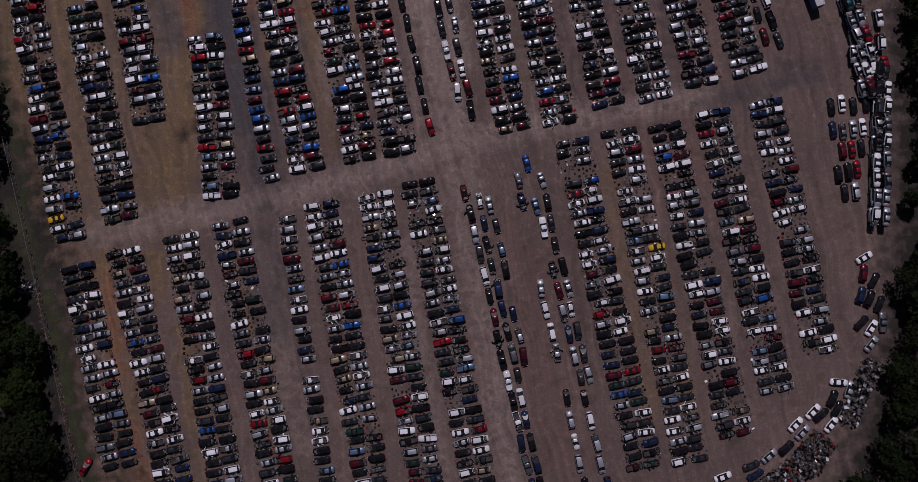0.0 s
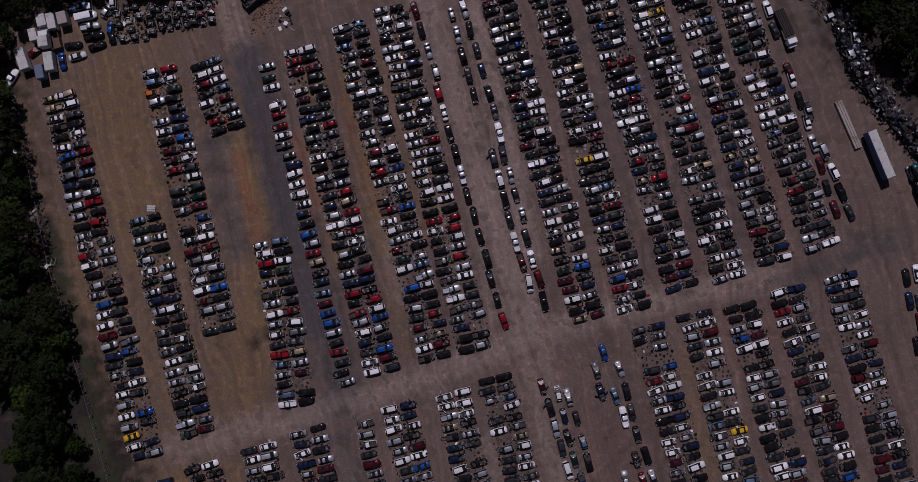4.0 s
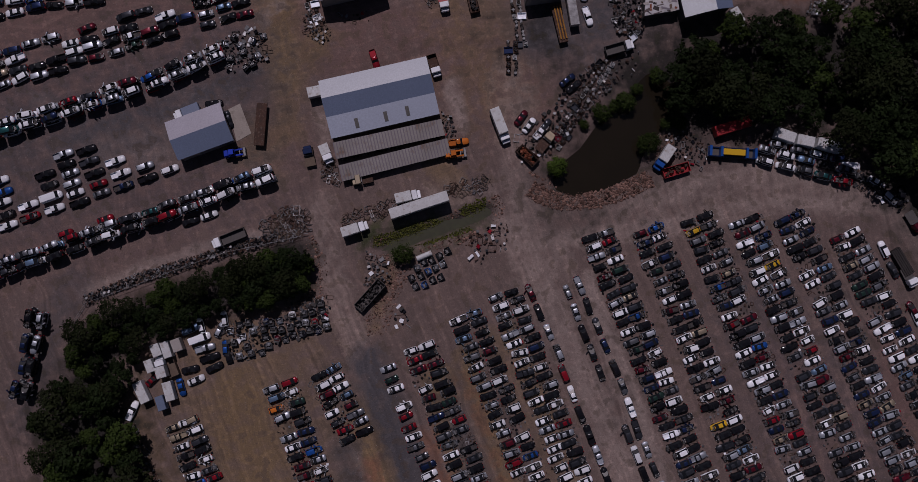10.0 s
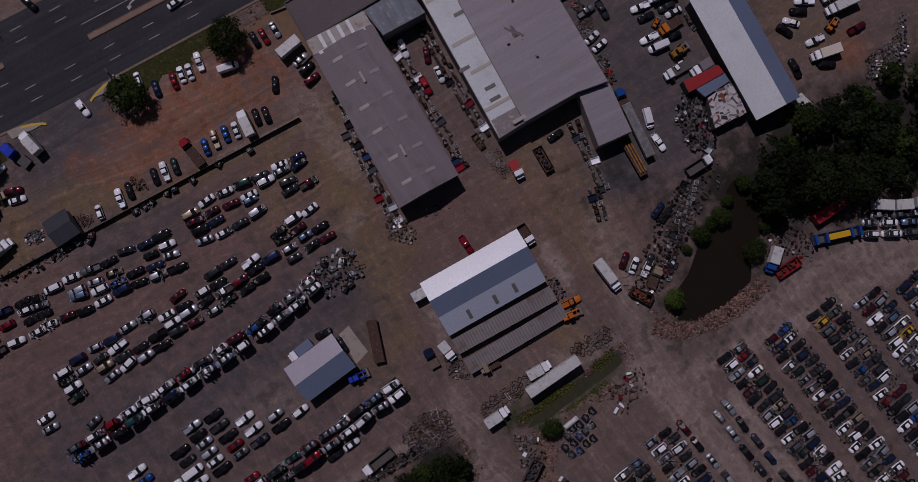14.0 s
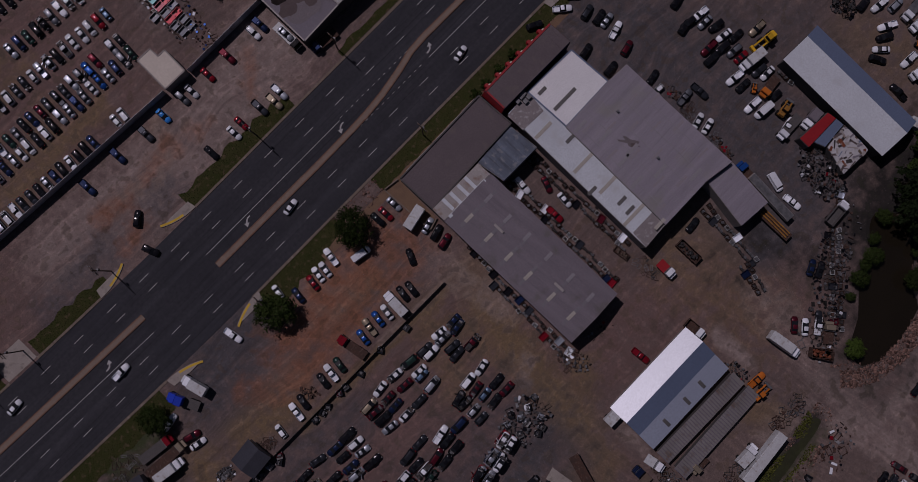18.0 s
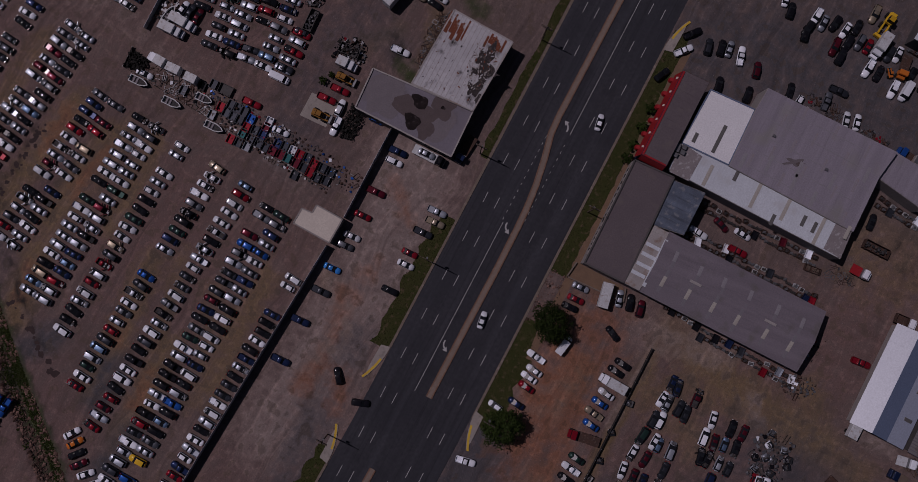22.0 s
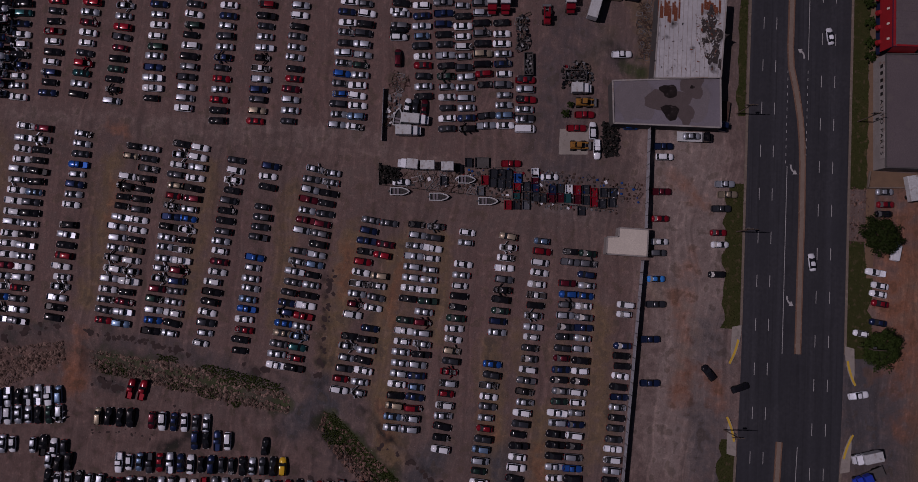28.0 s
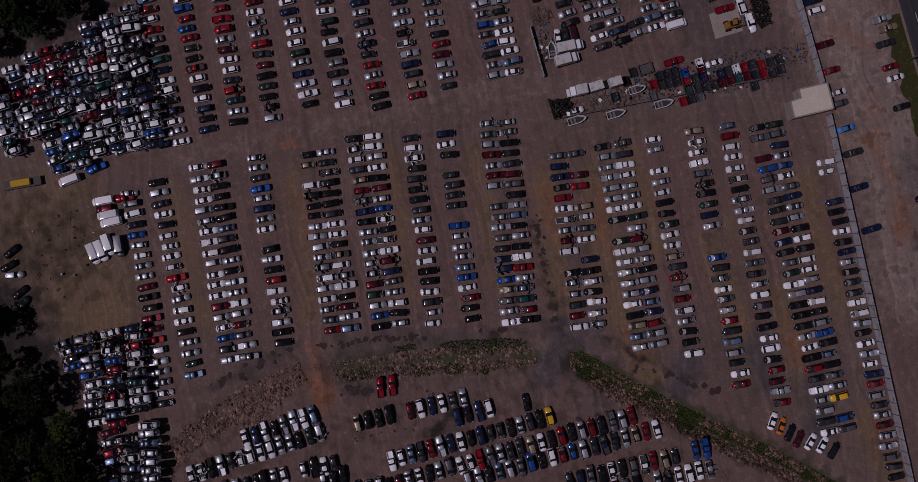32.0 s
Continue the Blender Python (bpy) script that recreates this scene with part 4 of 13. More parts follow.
def scrap(outline, spacing, size, label, seed=8, name="scrap_parts", slots=(0, 0, 0, 0, 1, 1, 1, 2, 3, 4, 4, 4, 4, 5, 8, 8), pile=0.0):
    """Loose car parts, beams, wheels and panels strewn over an outline."""
    rng = np.random.default_rng(seed)
    verts, faces, mats = [], [], []
    spacing, size = spacing * 0.56, size * 0.58
    for x, y in points_in(outline, spacing, random.Random(seed)):
        kind, a = rng.choice((2, 2, 4, 4, 4, 3, 2, 4) if slots[0] in (2, 6) else (0, 0, 1, 1, 1, 1, 2, 3, 3, 4, 5)), rng.uniform(0, 6.28)
        if kind == 0:
            ring = [(math.cos(2 * math.pi * i / 8) * 0.31, math.sin(2 * math.pi * i / 8) * 0.31) for i in range(8)]
            v, f = prism(ring, 0.0, 0.2)
        elif kind == 1:
            k = rng.uniform(0.22, 0.5) * (0.6 + 0.4 * size)
            v, f = [tuple(q * k * rng.uniform(0.7, 1.4) + (0, 0, k * 0.6)) for q in STONE_V], STONE_F
        elif kind == 4:
            l, w, t = rng.uniform(0.6, 1.5) * size, rng.uniform(0.4, 0.9) * size, 0.1
            v, f = [], []
            for bx in ((-l, l, -w, -w + t), (-l, l, w - t, w), (-l, -l + t, -w + t, w - t), (l - t, l, -w + t, w - t)):
                pv, pf = prism([(bx[0], bx[2]), (bx[1], bx[2]), (bx[1], bx[3]), (bx[0], bx[3])], 0.0, 0.14)
                f += [tuple(i + len(v) for i in q) for q in pf]
                v += pv
        else:
            l, w, h = ((1.5, 0.2, 0.16), (1.2, 0.9, 0.1), None, (0.9, 0.75, 0.55))[kind - 2]
            l, w, h = l * rng.uniform(0.6, 1.3) * size, w * rng.uniform(0.6, 1.3) * size, h * rng.uniform(0.5, 1.5)
            v, f = prism([(-l / 2, -w / 2), (l / 2, -w / 2 * rng.uniform(0.5, 1)), (l / 2 * rng.uniform(0.7, 1), w / 2), (-l / 2, w / 2)], 0.0, h)
        tilt, lift = rng.normal() * (0.12 + 0.2 * pile), abs(rng.normal()) * pile
        v = [(px * math.cos(a) - py * math.sin(a) + x, px * math.sin(a) + py * math.cos(a) + y, pz + lift + px * tilt + abs(tilt) * 0.3) for px, py, pz in v]
        faces += [tuple(i + len(verts) for i in q) for q in f]
        slot = int(rng.choice(slots))
        slot = 1 if slot == 3 and kind != 3 else slot
        mats += [int(rng.choice((2, 2, 6, 0, 1, 1))) if kind == 4 and len(slots) > 2 else 2 if slot == 5 and kind != 3 else slot] * len(f)
        verts += v
    return thing(name, Matrix(), label, "scrap", kind="stuff", data=raw(name, verts, faces, *SCRAP_MATS, slots=mats))


def band(x0, y0, x1, y1, width):
    """The outline of a strip from one point to another."""
    d = Vector((x1 - x0, y1 - y0)).normalized() * width / 2
    return [(x0 + d.y, y0 - d.x), (x1 + d.y, y1 - d.x), (x1 - d.y, y1 + d.x), (x0 - d.y, y0 + d.x)]


def blade_patch(outline, spacing, size, label, mat, seed=4, name="weeds"):
    """Tufts of weeds or long grass: crossed blades over an outline."""
    rng = np.random.default_rng(seed)
    verts, faces = [], []
    for x, y in points_in(outline, spacing * 0.6, random.Random(seed)):
        if name == "weeds" and patchy(x, y) < 0.12:
            continue
        for _ in range(5):
            a, s, lean = rng.uniform(0, 6.28), size * rng.uniform(0.5, 1.2), rng.uniform(0.4, 1.0)
            c, q = np.array([math.cos(a), math.sin(a)]), np.array([-math.sin(a), math.cos(a)])
            tip = np.array([x, y]) + c * s * lean
            n, g = len(verts), float(ground_z(np.array(x), np.array(y)))
            verts += [(*(np.array([x, y]) + q * s * 0.25), g), (*(np.array([x, y]) - q * s * 0.25), g), (*(tip - q * s * 0.2), g + s * 0.6), (*(tip + q * s * 0.2), g + s * 0.6)]
            faces.append((n, n + 1, n + 2, n + 3))
    return thing(name, Matrix(), label, "weeds", kind="stuff", data=raw(name, verts, faces, mat))


# ---- buildings ----
def walls_of(outline, height, parent, mat, name="wall", sink=0.0):
    """One wall slab, 0.2 m thick, for each side of an outline."""
    n = len(outline)
    for i in range(n):
        (ax, ay), (bx, by) = outline[i], outline[(i + 1) % n]
        v, f = prism(band(ax, ay, bx, by, 0.2), 0.0, height - sink)
        part(name, raw(name, v, f, mat), None, parent)


def shed(name, cx, cy, length, width, degrees, eave, ridge, strips, label, wall_mat=WALL, ribs=0.9, rib_mat=None, shift=0.0, overhang=0.35, skylights=(), category="building", rib=(0.05, 0.03)):
    """A sheet-metal shed. strips: across the width, (from, to, height from, height to, material), each a roof sheet with its ribs.
    skylights: (along, across, length, width, material) as parts of the length and width from the centre, in metres."""
    root = thing(name, turned(cx, cy, degrees), label, category)
    l, w = length / 2, width / 2
    for sx in (-1, 1):
        x0, x1 = sorted((sx * (l - 0.3), sx * (l - 0.1)))
        profile = sorted({(a, za) for a, b, za, zb, m in strips} | {(b, zb) for a, b, za, zb, m in strips})
        pts = [(a * width - w, z - 0.06) for a, z in profile]
        n = len(pts)
        verts = [(x0, y, z) for y, z in [(pts[0][0], 0)] + pts + [(pts[-1][0], 0)]] + [(x1, y, z) for y, z in [(pts[0][0], 0)] + pts + [(pts[-1][0], 0)]]
        k = n + 2
        faces = [tuple(range(k - 1, -1, -1)), tuple(range(k, 2 * k))] + [(i, (i + 1) % k, k + (i + 1) % k, k + i) for i in range(k)]
        part("gable_wall", raw("gable_wall", verts, faces, wall_mat), None, root)
    for y, z in ((-w + 0.1, strips[0][2]), (w - 0.1, strips[-1][3])):
        part("side_wall", boxed(-l + 0.3, l - 0.3, y - 0.1, y + 0.1, 0, z - 0.08), wall_mat, root)
    for a, b, za, zb, mat in strips:
        y0, y1 = a * width - w, b * width - w
        if a == strips[0][0]:
            y0 -= overhang
        if b == strips[-1][1]:
            y1 += overhang
        v = [(x, y, z + t) for t in (-0.05, 0.05) for x, y, z in ((-l - overhang, y0, za), (l + overhang, y0, za), (l + overhang, y1, zb), (-l - overhang, y1, zb))]
        f = [(3, 2, 1, 0), (4, 5, 6, 7), (0, 1, 5, 4), (1, 2, 6, 5), (2, 3, 7, 6), (3, 0, 4, 7)]
        sheet = part("roof_sheet", raw("roof_sheet", v, f, mat), None, root)
        if ribs:
            rv, rf = [], []
            for i in range(int((length + 2 * overhang) / ribs)):
                x = -l - overhang + 0.1 + i * ribs
                q = [(x - rib[0], y0, za + 0.05), (x + rib[0], y0, za + 0.05), (x + rib[0], y1, zb + 0.05), (x - rib[0], y1, zb + 0.05)]
                k = len(rv)
                rv += q + [(px, py, pz + rib[1]) for px, py, pz in q]
                rf += [tuple(k + j for j in g) for g in f]
            part("roof_ribs", raw("roof_ribs", rv, rf, rib_mat or mat), None, sheet)
    for along, across, sl, sw, mat in skylights:
        for a, b, za, zb, m in strips:
            y = across
            if a * width - w <= y <= b * width - w:
                k = (y + w - a * width) / ((b - a) * width)
                z = za + (zb - za) * k
                slope = math.atan2(zb - za, (b - a) * width)
                ob = part("skylight", boxed(-sl / 2, sl / 2, -sw / 2, sw / 2, -0.02, 0.14, 0.03), mat, root)
                ob.matrix_local = Matrix.Translation((along, y, z + 0.06)) @ Matrix.Rotation(slope, 4, "X")
    return root


def block(name, outline, height, label, roof_mat, wall_mat=WALL, parapet=0.0, parapet_mat=None, ribs=0.0, along=0.0, rib_mat=None, category="building", rib=(0.05, 0.035)):
    """A flat-roofed building over an outline, with walls, a roof slab, a parapet and roof seams that run at the given angle."""
    cx, cy = sum(p[0] for p in outline) / len(outline), sum(p[1] for p in outline) / len(outline)
    root = thing(name, turned(cx, cy, 0), label, category)
    local = [(x - cx, y - cy) for x, y in outline]
    walls_of(local, height, root, wall_mat, sink=0.02)
    v, f = prism(local, height - 0.02, height + 0.18)
    roof = part("roof", raw("roof", v, f, roof_mat), None, root)
    if parapet:
        n = len(local)
        for i in range(n):
            (ax, ay), (bx, by) = local[i], local[(i + 1) % n]
            pv, pf = prism(band(ax, ay, bx, by, 0.34), height + 0.19, height + 0.19 + parapet)
            part("parapet", raw("parapet", pv, pf, parapet_mat or wall_mat), None, root)
    if ribs:
        c, s = math.cos(radians(along)), math.sin(radians(along))
        us = [x * c + y * s for x, y in local]
        ws = [-x * s + y * c for x, y in local]
        rv, rf = [], []
        w = min(ws) + ribs * 0.5
        while w < max(ws):
            hits = []
            for i in range(len(local)):
                w0, w1, u0, u1 = ws[i], ws[i - 1], us[i], us[i - 1]
                if (w0 > w) != (w1 > w):
                    hits.append(u0 + (u1 - u0) * (w - w0) / (w1 - w0))
            hits.sort()
            for u0, u1 in zip(hits[::2], hits[1::2]):
                q = [(u0, w - rib[0]), (u1, w - rib[0]), (u1, w + rib[0]), (u0, w + rib[0])]
                pv, pf = prism([(u * c - k * s, u * s + k * c) for u, k in q], height + 0.18, height + 0.18 + rib[1])
                rf += [tuple(len(rv) + j for j in g) for g in pf]
                rv += pv
            w += ribs
        part("roof_seams", raw("roof_seams", rv, rf, rib_mat or roof_mat), None, roof)
    return root


def roof_patch(parent, x, y, length, width, degrees, z, mat, name="skylight", high=0.08):
    """A flat piece on a roof, at a place in the world, as a part of the building."""
    ob = part(name, boxed(-length / 2, length / 2, -width / 2, width / 2, 0, high, min(0.03, high / 3)), mat, parent)
    ob.matrix_local = parent.matrix_world.inverted() @ turned(x, y, degrees, z)
    return ob


def roof_blob(parent, x, y, rx, ry, degrees, z, mat, name="stain", seed=1, high=0.006, ragged=0.25):
    """A stain, puddle or torn patch of uneven outline on a roof."""
    rng = random.Random(seed)
    n = 22
    waves = [(rng.uniform(0, 6.28), rng.randint(2, 5)) for _ in range(3)]
    pts = []
    for i in range(n):
        a = 2 * math.pi * i / n
        k = 1 + ragged * (sum(math.sin(a * f + p) for p, f in waves) / 3 + rng.uniform(-0.35, 0.35))
        pts.append((rx * k * math.cos(a), ry * k * math.sin(a)))
    v, f = prism(pts, 0.0, high)
    ob = part(name, raw(name, v, f, mat), None, parent)
    ob.matrix_local = parent.matrix_world.inverted() @ turned(x, y, degrees, z)
    return ob


# ---- lorries and trailers ----
def wheel_pair(root, x, y, r=0.5):
    bm = bmesh.new()
    cylinder(bm, r, 0.45, Matrix.Translation((x, y, r)) @ Matrix.Rotation(math.pi / 2, 4, "X"), 14)
    part("wheel", bm, TYRE, root)


def box_trailer(x, y, degrees, length, label, width=2.55, height=3.9, mat=TRAILER, name="box_trailer", floor=1.1, roof_mat=None, group=""):
    root = thing(name, turned(x, y, degrees), label, "trailer", group)
    l, w = length / 2, width / 2
    part("body", boxed(-l, l, -w, w, floor, height, 0.06), mat, root)
    part("roof_panel", boxed(-l + 0.08, l - 0.08, -w + 0.08, w - 0.08, height, height + 0.05, 0.02), roof_mat or mat, root)
    for i in range(int(length / 1.6)):
        part("roof_bow", boxed(-l + 0.5 + i * 1.6, -l + 0.58 + i * 1.6, -w + 0.1, w - 0.1, height + 0.05, height + 0.075), roof_mat or mat, root)
    part("chassis", boxed(-l + 0.2, l - 0.2, -0.45, 0.45, 0.75, floor - 0.002), RUSTY_STEEL, root)
    for wx in (-l + 1.2, -l + 2.4) if length > 8 else (-l + 1.2,):
        for wy in (-w + 0.3, w - 0.3):
            wheel_pair(root, wx, wy)
    if length > 8:
        part("landing_leg", boxed(l - 3.0, l - 2.8, -0.8, 0.8, 0, floor - 0.3), STEEL, root)
    return root


def cab(root, x, color, width=2.3, height=2.6, length=2.0):
    """A lorry cab whose nose points along +x, from x on."""
    w = width / 2
    bm = bmesh.new()
    box(bm, x, x + length * 0.62, -w, w, 0.6, height, 0.12)
    part("cab", bm, PAINT[color], root)
    part("bonnet", boxed(x + length * 0.62 + 0.01, x + length, -w * 0.86, w * 0.86, 0.6, height * 0.62, 0.1), PAINT[color], root)
    v = [(x + length * 0.62 + 0.012, -w * 0.82, height * 0.64), (x + length * 0.62 + 0.012, w * 0.82, height * 0.64), (x + length * 0.62 - 0.1, w * 0.74, height - 0.1), (x + length * 0.62 - 0.1, -w * 0.74, height - 0.1)]
    v += [(a + 0.03, b, c) for a, b, c in v]
    part("windscreen", raw("windscreen", v, [(3, 2, 1, 0), (4, 5, 6, 7), (0, 1, 5, 4), (1, 2, 6, 5), (2, 3, 7, 6), (3, 0, 4, 7)], GLASS), None, root)
    for wy in (-w + 0.15, w - 0.15):
        wheel_pair(root, x + length * 0.6, wy)


def lorry(x, y, degrees, length, color, label, kind="box", load=None, width=2.4, name="box_truck", height=3.2):
    """A rigid lorry: a cab and a box, a flat bed or an open tipper behind it."""
    root = thing(name, turned(x, y, degrees), label, "truck")
    l, w = length / 2, width / 2
    cab_len = 2.1
    cab(root, l - cab_len, color, width - 0.15, 2.5, cab_len)
    part("chassis", boxed(-l + 0.1, l - cab_len + 0.2, -0.45, 0.45, 0.65, 0.95), RUSTY_STEEL, root)
    x1 = l - cab_len - 0.15
    mat = load or TRAILER
    if kind == "box":
        part("cargo_box", boxed(-l, x1, -w, w, 0.96, height, 0.06), mat, root)
        part("roof_panel", boxed(-l + 0.1, x1 - 0.1, -w + 0.1, w - 0.1, height, height + 0.05), mat, root)
    elif kind == "flat":
        bm = boxed(-l, x1, -w, w, 0.96, 1.14)
        part("bed", bm, mat, root)
        part("headboard", boxed(x1 - 0.12, x1, -w, w, 1.14, 1.9), STEEL, root)
    else:
        part("bed_floor", boxed(-l, x1, -w, w, 0.96, 1.1), mat, root)
        for side, b in (("side_board", (-l, x1, -w, -w + 0.1)), ("side_board", (-l, x1, w - 0.1, w)), ("headboard", (x1 - 0.1, x1, -w + 0.1, w - 0.1)), ("tailboard", (-l, -l + 0.1, -w + 0.1, w - 0.1))):
            part(side, boxed(*b, 1.1, 2.1), mat, root)
    for wx in ((-l + 1.0, -l + 2.2) if length > 7.5 else (-l + 1.3,)):
        for wy in (-w + 0.2, w - 0.2):
            wheel_pair(root, wx, wy, 0.48)
    return root


def open_box(x, y, degrees, length, width, height, label, mat, name="dumpster", category="dumpster", fill=None, z=0.0):
    """An open steel container with real sides, and what it holds."""
    root = thing(name, turned(x, y, degrees, z), label, category)
    l, w = length / 2, width / 2
    part("floor_plate", boxed(-l, l, -w, w, 0.1, 0.22), mat, root)
    for b in ((-l, l, -w, -w + 0.1), (-l, l, w - 0.1, w), (-l, -l + 0.1, -w + 0.1, w - 0.1), (l - 0.1, l, -w + 0.1, w - 0.1)):
        part("side_panel", boxed(*b, 0.22, height), mat, root)
    for i in range(int(length / 1.5)):
        part("stiffener", boxed(-l + 0.6 + i * 1.5, -l + 0.72 + i * 1.5, -w - 0.08, -w - 0.002, 0.1, height), mat, root)
    for k in (-1, 1):
        part("skid", boxed(-l, l, k * w * 0.6 - 0.08, k * w * 0.6 + 0.08, 0, 0.1), mat, root)
    if fill:
        rng = np.random.default_rng(int(abs(x) * 10))
        bm = bmesh.new()
        for _ in range(int(length * width * 1.6)):
            s = rng.uniform(0.25, 0.6, 3)
            px, py = rng.uniform(-l + 0.5, l - 0.5), rng.uniform(-w + 0.4, w - 0.4)
            bmesh.ops.create_cube(bm, size=1, matrix=Matrix.LocRotScale((px, py, height * 0.6 + rng.uniform(-0.2, 0.2)), Euler(rng.uniform(-1, 1, 3)), s))
        tagged(part("load", bm, fill, root), kind="stuff")
    return root


def pallet_stack(x, y, degrees, length, width, count, label, mat=WOOD, name="beam_stack", step=0.25):
    """A stack of long beams, pipes or planks laid side by side."""
    root = thing(name, turned(x, y, degrees), label, "stack")
    for i in range(count):
        yy = (i - (count - 1) / 2) * width / count
        part("beam", boxed(-length / 2, length / 2, yy - width / count * 0.42, yy + width / count * 0.42, 0, step + 0.03 * (i % 2)), mat, root)
    return root


def loader(x, y, degrees, color, label, name="wheel_loader", size=1.0, reach=1.8):
    """A wheeled machine with a cab, two lifting arms and a bucket."""
    root = thing(name, turned(x, y, degrees) @ Matrix.Scale(size, 4), label, "loader")
    part("body", boxed(-2.2, 0.5, -0.9, 0.9, 0.7, 1.7, 0.15), PAINT[color], root)
    part("engine_cover", boxed(-2.1, -1.1, -0.7, 0.7, 1.71, 2.1, 0.1), PAINT[color], root)
    part("cab", boxed(-0.9, 0.4, -0.7, 0.7, 1.71, 2.9, 0.1), GLASS, root)
    part("cab_roof", boxed(-0.8, 0.4, -0.62, 0.62, 2.9, 3.02, 0.03), PAINT[color], root)
    for y0 in (-0.85, 0.45):
        part("lift_arm", boxed(0.51, 0.51 + reach, y0, y0 + 0.4, 0.9, 1.3, 0.05), PAINT[color], root)
    part("cross_tube", boxed(0.4 + reach * 0.6, 0.6 + reach * 0.6, -0.44, 0.44, 0.95, 1.2), STEEL, root)
    part("bucket", boxed(0.52 + reach, 1.2 + reach, -1.1, 1.1, 0.15, 1.1, 0.1), PAINT[color] if reach > 2 else STEEL, root)
    for wx in (-1.5, 1.1):
        for wy in (-1.0, 1.0):
            wheel_pair(root, wx, wy, 0.65)
    return root


def boat(x, y, degrees, length, label):
    root = thing("boat", turned(x, y, degrees), label, "boat")
    l = length / 2
    outline = [(-l, -0.95), (l * 0.2, -1.0), (l * 0.7, -0.6), (l, 0.0), (l * 0.7, 0.6), (l * 0.2, 1.0), (-l, 0.95)]
    inner = [(px * 0.9 - 0.05, py * 0.8) for px, py in outline]
    n = len(outline)
    v = [(px * 0.85, py * 0.6, 0.3) for px, py in outline] + [(px, py, 1.15) for px, py in outline] + [(px, py, 1.15) for px, py in inner] + [(px, py, 0.6) for px, py in inner]
    f = [tuple(range(n - 1, -1, -1))] + [(k * n + i, k * n + (i + 1) % n, (k + 1) * n + (i + 1) % n, (k + 1) * n + i) for k in range(3) for i in range(n)] + [tuple(range(3 * n, 4 * n))]
    part("hull", raw("hull", v, f, TRAILER), None, root)
    for sx in (-0.2, -0.55):
        part("bench", boxed(l * sx - 0.25, l * sx + 0.25, -0.7, 0.7, 0.63, 0.85, 0.04), GREY_METAL, root)
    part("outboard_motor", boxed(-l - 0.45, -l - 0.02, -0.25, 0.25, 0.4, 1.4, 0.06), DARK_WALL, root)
    v, f = prism([(px * 0.93, py * 0.93) for px, py in inner], 0.605, 0.625)
    part("cockpit", raw("cockpit", v, f, ENGINE), None, root)
    part("cradle", boxed(-l * 0.6, l * 0.5, -0.5, 0.5, 0, 0.3), RUSTY_STEEL, root)
    return root


def utility_pole(x, y, degrees, arms=2, height=11.0):
    root = thing("utility_pole", turned(x, y, degrees), "wooden utility pole with crossarms beside the road", "utility pole", "utility poles")
    bm = bmesh.new()
    cylinder(bm, 0.17, height, Matrix.Translation((0, 0, height / 2)), 10, 0.12)
    part("pole", bm, WOOD, root)
    for i in range(arms):
        z = height - 0.6 - i * 1.0
        part("crossarm", boxed(-0.07, 0.07, -1.5, 1.5, z, z + 0.14), WOOD, root)
        for yy in (-1.35, -0.5, 0.5, 1.35):
            bm = bmesh.new()
            cylinder(bm, 0.06, 0.2, Matrix.Translation((0, yy, z + 0.24)), 8)
            part("insulator", bm, STEEL, root)
    bm = bmesh.new()
    cylinder(bm, 0.25, 0.9, Matrix.Translation((0.42, 0, height - 3.0)), 12)
    part("transformer", bm, STEEL, root)
    return root


def strip(name, outline, z, mat, label, kind="structure", thick=0.0, category="ground"):
    """A flat piece of the setting over an outline, laid on the ground; with thickness it is a real step."""
    v, f = prism(outline, 0.0 if thick else z - 0.004, z)
    return thing(name, Matrix(), label, category, kind=kind, data=raw(name, v, f, mat))


def roof_debris(parent, outline, spacing, size, z, mats, seed=1, name="debris"):
    """Torn flakes and broken boards strewn over a roof, as one part of the building."""
    rng = np.random.default_rng(seed)
    verts, faces, slots = [], [], []
    px, py = parent.matrix_world.translation[:2]
    for x, y in points_in(outline, spacing, random.Random(seed)):
        l, w, a, h = size * rng.uniform(0.4, 1.8), size * rng.uniform(0.2, 0.8), rng.uniform(0, 6.28), rng.uniform(0.02, 0.12)
        v, f = prism([(-l / 2, -w / 2), (l / 2, -w / 2 * rng.uniform(0.3, 1)), (l / 2 * rng.uniform(0.6, 1), w / 2), (-l / 2, w / 2 * rng.uniform(0.4, 1))], 0.0, h)
        faces += [tuple(i + len(verts) for i in q) for q in f]
        slots += [int(rng.integers(0, len(mats)))] * len(f)
        verts += [(q[0] * math.cos(a) - q[1] * math.sin(a) + x - px, q[0] * math.sin(a) + q[1] * math.cos(a) + y - py, z + q[2]) for q in v]
    return tagged(part(name, raw(name, verts, faces, *mats, slots=slots), None, parent), kind="stuff")


